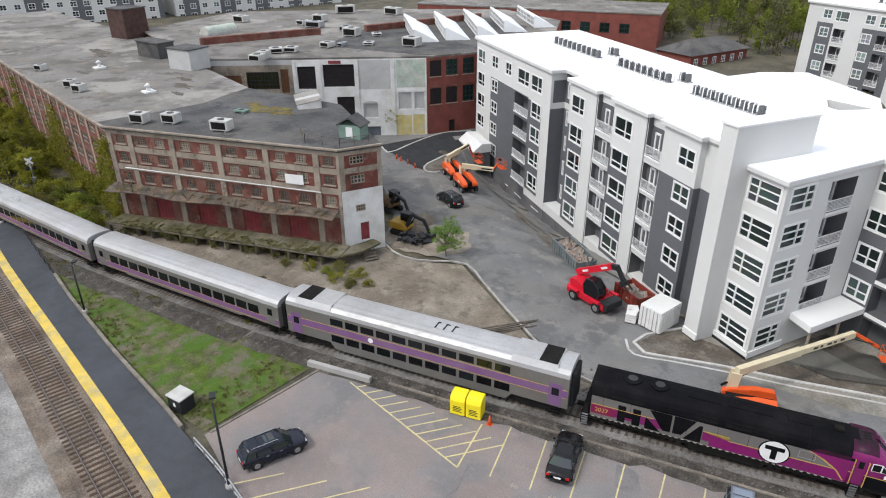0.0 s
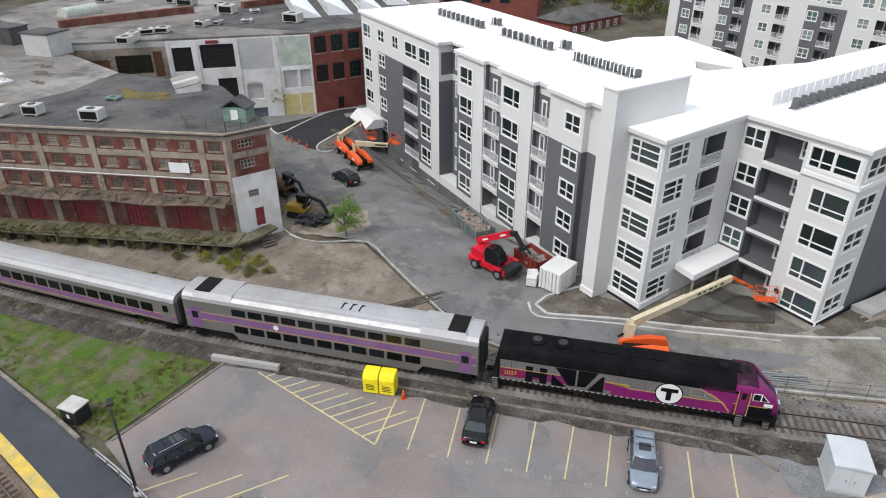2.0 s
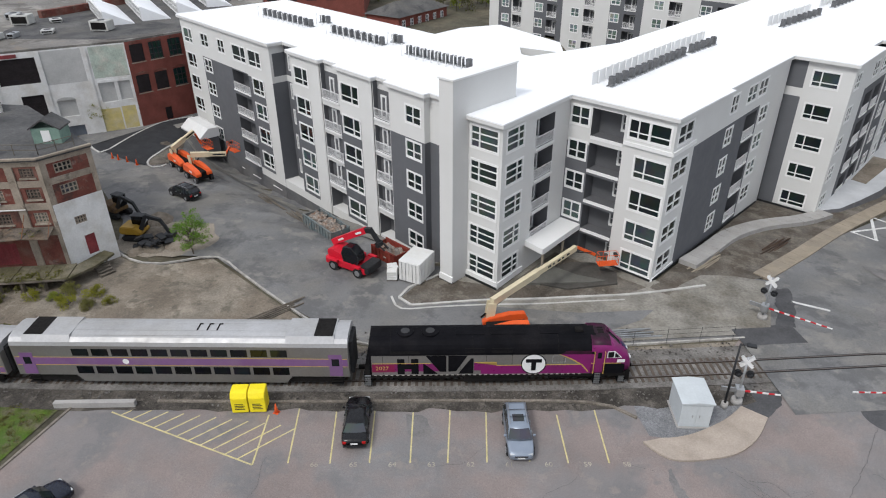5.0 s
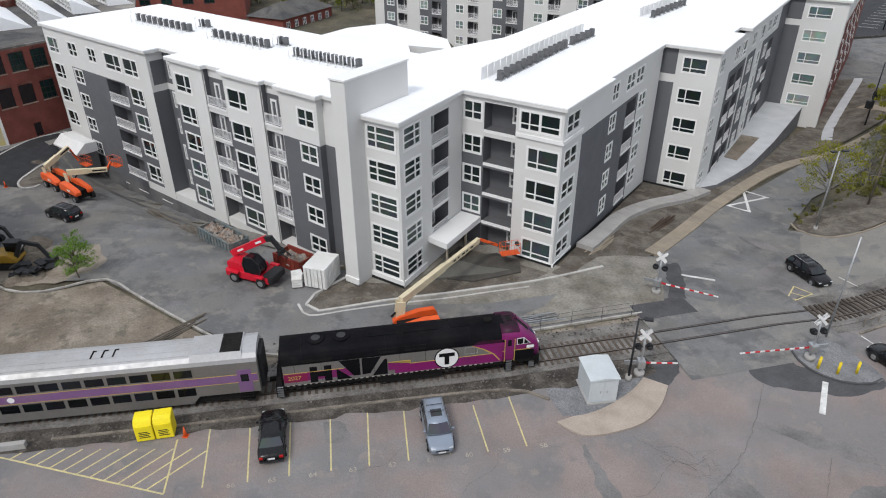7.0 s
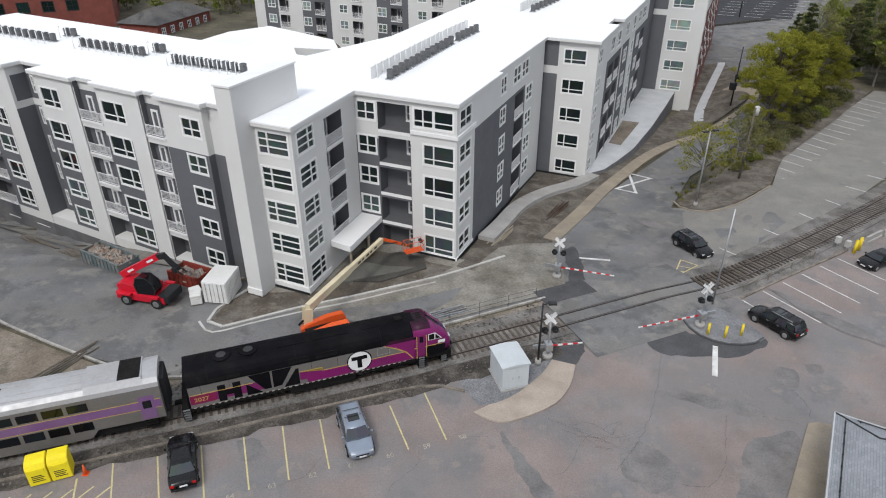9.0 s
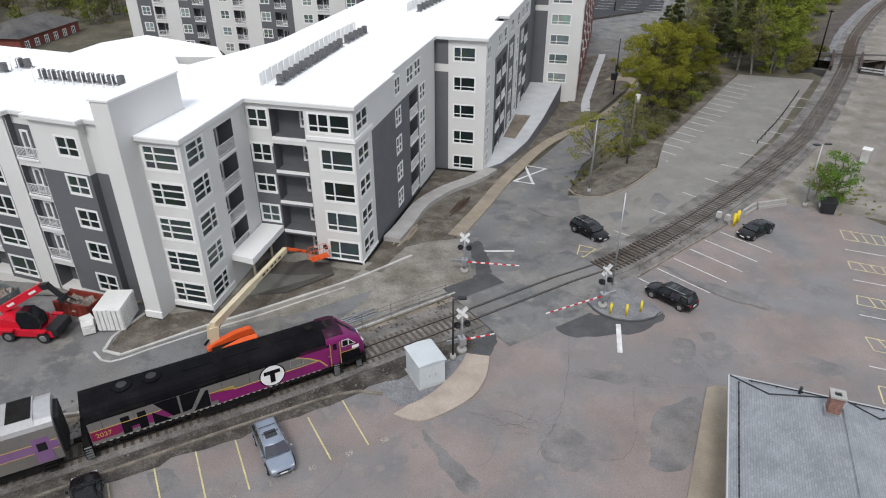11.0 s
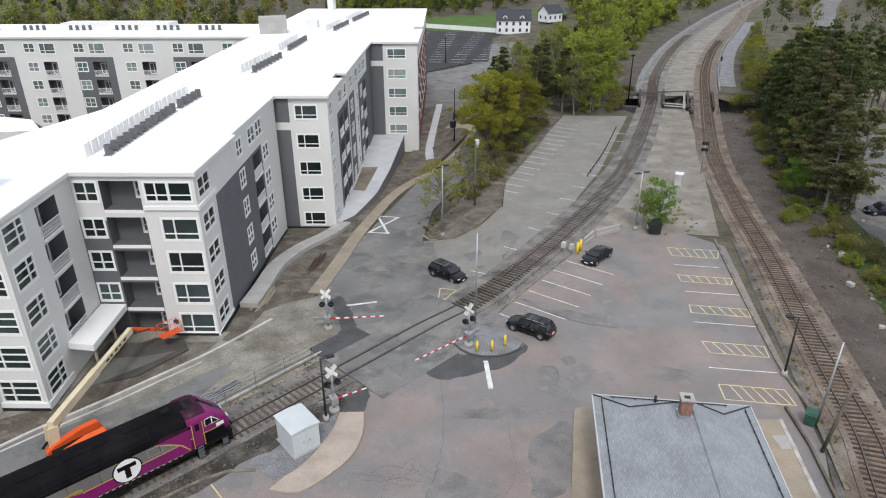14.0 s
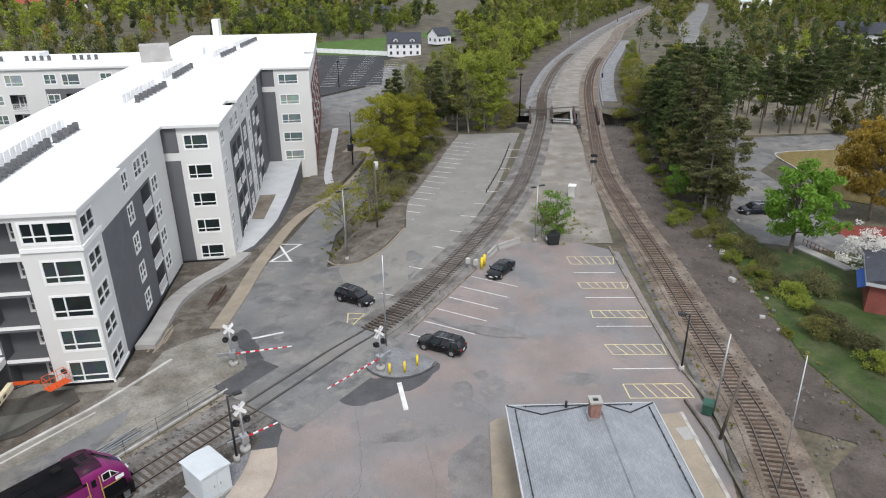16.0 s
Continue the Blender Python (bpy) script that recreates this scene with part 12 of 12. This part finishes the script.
# right of the railway: brush, pines and garden trees
for kind, x, y, s in (("dull_pine", 80.5, 56.6, 0.95), ("dull_pine", 82.2, 54.2, 1.0), ("spruce", 88.5, 67, 1.0), ("dull_pine", 86, 62, 0.95), ("scrub_tree", 91, 71, 1.0), ("spruce", 94.5, 75, 1.1), ("dull_pine", 97, 74, 1.1), ("dull_pine", 92, 66, 1.0),
                      ("spruce", 100, 80, 1.15), ("dull_pine", 103.5, 79, 1.15), ("spruce", 106, 86, 1.2), ("tall_pine", 110, 84, 1.1), ("tall_pine", 113, 90, 1.15), ("spruce", 111, 92, 1.1), ("dull_pine", 116, 86, 1.1), ("tall_pine", 121, 92, 1.15), ("tall_pine", 118, 98, 1.1), ("spruce", 117, 101, 1.0),
                      ("tall_pine", 128, 86, 1.0), ("tall_pine", 133, 83, 1.05), ("tall_pine", 136.5, 81, 0.95), ("tall_pine", 138.5, 79.6, 1.05), ("tall_pine", 141, 77.6, 1.0), ("tall_pine", 146, 78, 1.1), ("tall_pine", 150, 84, 1.0), ("tall_pine", 158, 82, 1.1), ("tall_pine", 166, 88, 1.1), ("tall_pine", 154, 74, 1.0), ("tall_pine", 176, 84, 1.1), ("tall_pine", 148, 92, 0.9),
                      ("scrub_tree", 122, 108, 1.1), ("gold_bush", 120, 110.5, 1.3), ("maple_b", 128, 113, 0.9), ("scrub_tree", 132, 110, 1.1), ("scrub_tree", 126, 104, 1.2), ("ash", 134, 118, 0.9), ("scrub_tree", 140, 118, 1.0), ("maple_b", 148, 124, 0.9), ("ash", 156, 128, 1.0), ("scrub_tree", 164, 134, 1.0), ("scrub_tree", 172, 140, 1.0), ("maple_b", 182, 146, 1.0), ("thin_tree", 196, 156, 1.2),
                      ("bare_tree", 96, 69, 1.0), ("bare_tree", 101, 74, 1.0), ("bare_tree", 108, 79, 1.1), ("bare_tree", 88, 61, 0.9), ("bare_tree", 118, 80, 1.1), ("lime", 78.6, 41.9, 1.02), ("rusty_tree", 99, 42.6, 1.05), ("rusty_tree", 110, 48, 1.0), ("blossom", 79.6, 33.6, 1.0), ("blossom", 82.5, 31.5, 0.9),
                      ("bush", 74.2, 56.2, 0.9), ("bush", 76.6, 58, 0.9), ("bush", 72.2, 47.4, 0.85), ("bush", 70.6, 44.2, 0.8), ("olive_bush", 73.4, 51.6, 0.6), ("dark_bush", 71.6, 33.6, 1.1), ("dark_bush", 73.4, 36, 0.9), ("olive_bush", 68.6, 40.6, 0.6), ("olive_bush", 66.4, 37.4, 0.6), ("dark_bush", 63, 25, 1.0), ("bush", 61.4, 20, 0.9), ("olive_bush", 62.4, 28.4, 0.9), ("gold_bush", 59.4, 30.2, 0.35),
                      ("small_lime", 56.8, 62.4, 1.35), ("young_tree", 55.2, 63, 0.75), ("bush", 58.4, 62.6, 0.7), ("small_lime", 84, 64.4, 1.1), ("bush", 79.6, 61, 0.8), ("bush", 83.6, 66, 0.8), ("bush", 90.6, 74.6, 1.0), ("olive_bush", 96.4, 81.4, 1.0), ("olive_bush", 104, 90.4, 1.2), ("olive_bush", 110.6, 98, 1.2), ("olive_bush", 86.6, 69.4, 0.8), ("bush", 100, 85.6, 0.9)):
    tree(kind, x, y, s)
# west end: shrubs along the warehouse and in the yard
for kind, x, y, s in (("small_lime", -44.4, 48.2, 0.95), ("gold_bush", -84, 21.6, 0.7), ("gold_bush", -88, 23, 0.9), ("olive_bush", -92, 22.6, 0.9), ("gold_bush", -97, 24.6, 1.1), ("maple_b", -104, 25, 0.5), ("gold_bush", -108, 28, 1.2), ("maple_b", -114, 27.5, 0.55), ("olive_bush", -119, 30.5, 1.2), ("maple_b", -126, 31, 0.6), ("maple_b", -138, 33.5, 0.7), ("gold_bush", -132, 31, 1.3), ("scrub_tree", -150, 35, 0.8), ("maple_b", -163, 38, 0.8), ("scrub_tree", -110, 22, 0.5), ("scrub_tree", -124, 24.5, 0.6), ("scrub_tree", -142, 27, 0.7),
                      ("young_tree", -82.6, 75.8, 0.75), ("olive_bush", -42, 32.6, 0.32), ("bush", -40, 31.4, 0.26), ("olive_bush", -44.4, 33.8, 0.3), ("bush", -49, 25.6, 0.22), ("olive_bush", -38.6, 30.2, 0.22), ("gold_bush", -49.5, 36.4, 0.5), ("olive_bush", -47.1, 36.7, 0.45), ("gold_bush", -48.2, 38.4, 0.5), ("bush", -51.2, 36.8, 0.4), ("olive_bush", -50.6, 38.3, 0.55), ("gold_bush", -53.4, 36.2, 0.45), ("olive_bush", -56, 35, 0.4), ("gold_bush", -46, 38, 0.35)):
    tree(kind, x, y, s)


# ---------------------------------------------------------------- woods
def inside(x, y, poly):
    hit = False
    for (ax, ay), (bx, by) in zip(poly, poly[1:] + poly[:1]):
        if (ay > y) != (by > y) and x < (bx - ax) * (y - ay) / (by - ay) + ax:
            hit = not hit
    return hit


CLEAR = [[(60, 180), (100, 185), (140, 250), (163, 268), (190, 282), (192, 296), (165, 303), (120, 336), (75, 345), (55, 300)],
         [(236, 192), (250, 184), (530, 392), (516, 404)], [(120, 60), (150, 60), (310, 96), (310, 175), (205, 158), (150, 120), (126, 92)],
         [(-60, 55), (1, 57), (65, 198), (30, 260), (-40, 200), (-90, 210), (-100, 190)], [(450, 300), (490, 300), (490, 335), (440, 330)], [(0, 590), (70, 590), (60, 640), (6, 655)], [(-300, 40), (-225, 40), (-60, 150), (-90, 200), (-260, 200)]]
LINES = [p for i, p in enumerate(TRACK_A + TRACK_B) if i % 8 == 0 and p.x > 60]


def woods(name, label, region, count, hs, material, seed, leaf, leaves, shape=0.36):
    """A stand of far trees, crowns of loose leaves on thin stems, as one mass."""
    rng = random.Random(seed)
    cl, bm = [], bm_new()
    xs, ys = [p[0] for p in region], [p[1] for p in region]
    done, tries = 0, 0
    while done < count and tries < count * 30:
        tries += 1
        x, y = rng.uniform(min(xs), max(xs)), rng.uniform(min(ys), max(ys))
        if not inside(x, y, region) or any(inside(x, y, c) for c in CLEAR):
            continue
        if any((p.x - x) ** 2 + (p.y - y) ** 2 < 13.0 ** 2 for p in LINES):
            continue
        done += 1
        h = rng.uniform(*hs)
        z0 = gz(x, y)
        tube(bm, (x, y, z0 - 0.2), (x, y, z0 + h * 0.8), 0.16, 0.05, seg=4, caps=False)
        w = h * shape * rng.uniform(0.7, 1.1)
        for j in range(7):
            a, f = rng.uniform(0, 6.28), rng.uniform(0.12, 0.92)
            d = w * rng.uniform(0.2, 0.75) * (1.2 - f)
            cl.append((x + d * math.cos(a), y + d * math.sin(a), z0 + h * f, w * 0.5 * rng.uniform(0.7, 1.2), w * 0.42, leaves // 7, max(leaf, math.hypot(x, y) / 350)))
    root = thing(name, label, "woods")
    tagged(root, label=label, category="woods", kind="stuff")
    part("stems", bm, M_bark, root, kind="stuff")
    part("leaves", leaf_mesh("leaves", cl, material, leaf, seed, 0.0, 0.3), None, root, kind="stuff")


EAST_FAR = [(190, 205), (150, 215), (180, 270), (300, 420), (480, 700), (760, 640), (820, 400), (520, 200), (330, 118), (250, 170)]
NORTH = [(-80, 215), (70, 215), (130, 330), (240, 500), (480, 760), (-160, 760), (-230, 420), (-150, 240)]
woods("green_woods", "light green spring woods in the distance", EAST_FAR, 600, (9, 15), L_green, 31, 0.7, 224)
woods("olive_woods", "olive and brown budding woods in the distance", EAST_FAR, 500, (8, 14), L_olive, 32, 0.7, 224)
woods("budding_woods", "pale budding trees in the distance", EAST_FAR, 260, (8, 13), L_bud, 33, 0.6, 182)
woods("pine_woods", "dark pines in the distance", EAST_FAR, 230, (11, 17), L_pine, 34, 0.6, 210, 0.26)
woods("green_woods", "light green woods behind the apartment house", NORTH, 340, (10, 16), L_green, 35, 0.7, 224)
woods("olive_woods", "olive woods behind the apartment house", NORTH, 340, (9, 15), L_olive, 36, 0.7, 224)
woods("pine_woods", "dark conifers behind the apartment house", NORTH, 170, (11, 17), L_pine, 37, 0.6, 210, 0.28)
woods("budding_woods", "reddish budding trees behind the apartment house", NORTH, 30, (8, 13), L_rust, 38, 0.6, 182)
NEAR_EAST = [(112, 128), (150, 165), (235, 225), (215, 268), (170, 240), (130, 215), (104, 176), (92, 150)]
woods("green_woods", "bright green young trees beside the railway", NEAR_EAST, 90, (7, 12), L_green, 39, 0.6, 420)
woods("olive_woods", "olive brush beside the railway", NEAR_EAST, 90, (4, 9), L_olive, 40, 0.55, 380)
MIDDLE = [(150, 222), (188, 278), (205, 320), (330, 440), (300, 360), (235, 290), (200, 245)]
woods("green_woods", "green trees left of the far track", MIDDLE, 75, (7, 12), L_green, 57, 0.6, 320)
woods("olive_woods", "olive trees left of the far track", MIDDLE, 75, (6, 11), L_olive, 58, 0.6, 320)
SCRUB = [(76, 58), (84, 62), (96, 73), (112, 92), (122, 104), (134, 108), (122, 92), (104, 74), (92, 62), (82, 53)]
woods("dark_scrub", "dark mixed scrub and conifers above the cutting", SCRUB, 110, (4, 11), L_drypine, 41, 0.42, 520, 0.3)
woods("olive_scrub", "olive undergrowth above the cutting", SCRUB, 80, (2, 6), L_olive, 42, 0.38, 330, 0.45)
for i, p in enumerate(offset(along(TRACK_B, 124, 178), -11.5)[::7]):
    kind = ("poplar", "scrub_tree", "olive_bush", "maple_b", "scrub_tree", "ash")[i % 6]
    tree(kind, p.x + TREE_RNG.uniform(-1, 1.5), p.y + TREE_RNG.uniform(-1.5, 1), 1.2 if kind == "olive_bush" else TREE_RNG.uniform(0.55, 0.8))
for kind, x, y, s in (("spruce", 84.5, 60.5, 0.8), ("spruce", 91.5, 70, 0.95), ("spruce", 98, 77.5, 1.05), ("spruce", 103, 84, 1.1), ("tall_pine", 99, 71, 1.0), ("tall_pine", 106, 76, 1.1), ("tall_pine", 112, 80, 1.15), ("tall_pine", 105, 82, 1.05), ("spruce", 109, 89, 1.1), ("spruce", 114, 96, 1.1), ("dull_pine", 94, 69, 1.05), ("dull_pine", 88, 64.5, 0.95), ("tall_pine", 124, 97, 1.1), ("tall_pine", 122, 86, 1.1), ("tall_pine", 117, 84, 1.15)):
    tree(kind, x, y, s)
BEHIND = [(-80, 218), (70, 216), (84, 300), (-80, 310)]
woods("olive_woods", "olive trees close behind the apartment house", BEHIND, 90, (9, 14), L_olive, 62, 0.6, 300)
woods("pine_woods", "dark conifers close behind the apartment house", BEHIND, 60, (9, 15), L_pine, 63, 0.6, 260, 0.28)
LAWN_BACK = [(84, 352), (140, 349), (186, 352), (260, 420), (200, 470), (120, 440)]
woods("green_woods", "light green trees behind the far lawn", LAWN_BACK, 70, (10, 15), L_green, 64, 0.8, 240)
woods("dark_woods", "dark conifers behind the far lawn", LAWN_BACK, 70, (10, 16), L_pine, 65, 0.8, 240)
WEST = [(-140, 225), (-92, 188), (-60, 192), (-40, 203), (-40, 300), (-130, 300)]
CLEAR.pop(3), CLEAR.pop()
woods("green_woods", "green trees behind the brick house", WEST, 80, (9, 15), L_green, 44, 0.7, 380)
woods("olive_woods", "dark olive trees behind the brick house", WEST, 70, (8, 14), L_drypine, 45, 0.7, 380)
SCRUB_W = [(-92, 20.5), (-100, 24.2), (-130, 30.5), (-170, 38), (-175, 32), (-130, 25), (-100, 20.5)]
woods("yellow_scrub", "yellow-green brush along the warehouse wall", SCRUB_W, 60, (1.5, 4), L_maple, 46, 0.3, 240, 0.5)
for i in range(34):
    f = i / 33
    p = Vector((60.2, 22)).lerp(Vector((81, 58)), f) + Vector((TREE_RNG.uniform(-1.4, 1.6), TREE_RNG.uniform(-1.2, 1.2)))
    tree(TREE_RNG.choice(("olive_bush", "dark_bush", "bush", "dark_bush")), p.x, p.y, TREE_RNG.uniform(0.45, 0.95))
GROVE = [(128, 92), (150, 66), (190, 78), (330, 100), (340, 170), (260, 175), (200, 160), (150, 122)]
CLEAR.clear()
woods("pine_grove", "grove of dark pines over a pale yard", GROVE, 48, (10, 16), L_pine, 43, 0.6, 300, 0.22)
woods("olive_grove", "olive brush and young trees over a pale yard", GROVE, 95, (4, 10), L_olive, 48, 0.6, 280, 0.4)
woods("low_scrub", "low olive scrub under the pines", GROVE, 80, (1.5, 4.5), L_olive, 50, 0.55, 140, 0.6)
woods("green_grove", "young green trees over a pale yard", GROVE, 70, (5, 11), L_green, 49, 0.6, 280, 0.35)


def weeds(name, label, spots, material, leaf, seed, high=0.2):
    """Low tufts of weeds and grass."""
    rng = random.Random(seed)
    cl = []
    for x, y, r in spots:
        for _ in range(max(1, int(r * 3))):
            a, d = rng.uniform(0, 6.28), r * rng.random() ** 0.5
            px, py = x + d * math.cos(a), y + d * math.sin(a)
            cl.append((px, py, gz(px, py) + 0.06, rng.uniform(0.15, 0.4), high * rng.uniform(0.5, 1.2), rng.randint(16, 34)))
    ob = new(name, leaf_mesh(name, cl, material, leaf, seed, 0.0, 0.2))
    tagged(ob, label=label, category="weeds", kind="stuff")


WR = random.Random(9)
bank = []
while len(bank) < 170:
    x, y = WR.uniform(-90, -39), WR.uniform(15, 27)
    if inside(x, y, [(-47, 25), (-39.2, 26.6), (-38.7, 15.4), (-43.5, 14.8), (-66, 16.2), (-88, 18.6), (-75, 19.4), (-60, 22.4)]) and noise.noise((x * 0.14, y * 0.22, 4)) > 0.02:
        bank.append((x, y, WR.uniform(0.5, 1.2)))
weeds("grass_tufts", "bright tufts of spring grass on the bank", bank, L_olive, 0.11, 51, 0.12)
dock_side = [(p.x + WR.uniform(-1, 1), p.y + WR.uniform(-0.8, 2.2), WR.uniform(0.4, 1.1)) for p in offset(along(TRACK_A, -78, -37), 3.4)[::2] for _ in range(2)]
weeds("dry_weeds", "dry and green weeds between track and loading dock", dock_side, L_olive, 0.24, 52, 0.28)
weeds("green_weeds", "green weeds between track and loading dock", dock_side[::3], L_green, 0.24, 53, 0.35)
line_side = [(p.x + WR.uniform(-0.5, 0.5), p.y + WR.uniform(-0.5, 0.5), WR.uniform(0.3, 0.7)) for p in offset(along(TRACK_B, 40, 112), -6.5 - 2)[::2]] + [(p.x, p.y, 0.4) for p in offset(along(TRACK_B, 38, 62), 2.7)[::4]]
weeds("trackside_weeds", "sparse weeds along the cutting", line_side, L_olive, 0.22, 54, 0.25)
isl_spots = [(WR.uniform(30, 74), 0, WR.uniform(0.4, 0.9)) for _ in range(110)]
isl_spots = [(x, 74.5 + (x - 30) * 0.97 + WR.uniform(0, 5), r) for x, _, r in isl_spots]
weeds("island_weeds", "low brush and weeds on the planted strip", isl_spots, L_olive, 0.24, 55, 0.4)
yard = [(Vector((57, 60)).lerp(Vector((62, 70)), WR.random()).x + WR.uniform(-3, 4), WR.uniform(59, 70), WR.uniform(0.3, 0.7)) for _ in range(26)]
weeds("yard_weeds", "tufts of weeds on the gravel yard", yard, L_green, 0.2, 56, 0.2)

# ivy on the warehouse's long wall and brush at its foot
iv = []
for i in range(900):
    f = WR.random() ** 1.3
    p = A0.lerp(B0, f)
    out = (A0 - B0).normalized()
    q = p + Vector((out.y, -out.x)) * WR.uniform(0.1, 0.5)
    hz = 11.0 * WR.random() ** 1.1 * (0.3 + 0.7 * max(0.0, math.sin(f * 17 + 1.2)))
    iv.append((q.x, q.y, max(0.4, hz), WR.uniform(0.4, 0.9), WR.uniform(0.5, 1.1), 26))
ob = new("ivy", leaf_mesh("ivy", iv, L_maple, 0.26, 61, 0.0, 0.1))
tagged(ob, label="yellow-green ivy climbing the brick warehouse wall", category="ivy", kind="stuff")
for i in range(26):
    f = i / 25
    p = Vector((-81, 24.6)).lerp(Vector((-128, 28.2)), f) + Vector((WR.uniform(-1.2, 1.2), WR.uniform(-1.6, 1.6)))
    tree(TREE_RNG.choice(("olive_bush", "bush", "gold_bush", "bush")), p.x, p.y, TREE_RNG.uniform(0.6, 1.25))
dock_top = [wf(WR.uniform(0, 29), WR.uniform(1.6, 3.1)) for _ in range(150)]
tufts = [(q.x, q.y, 1.42, WR.uniform(0.15, 0.45), 0.12, 22) for q in dock_top]
tufts += [(q.x, q.y, WR.uniform(0.3, 1.2), WR.uniform(0.2, 0.4), 0.35, 24) for q in (wf(WR.uniform(0, 29), WR.uniform(2.9, 3.3)) for _ in range(70))]
tufts += [(q.x, q.y, 5.4, WR.uniform(0.2, 0.5), 0.12, 16) for q in (wf(WR.uniform(0, 29), WR.uniform(0.3, 1.8)) for _ in range(45))]
ob = new("dock_weeds", leaf_mesh("dock_weeds", tufts, L_olive, 0.16, 71, 0.0, 0.3))
tagged(ob, label="moss and trailing weeds on the rotting dock", category="weeds", kind="stuff")
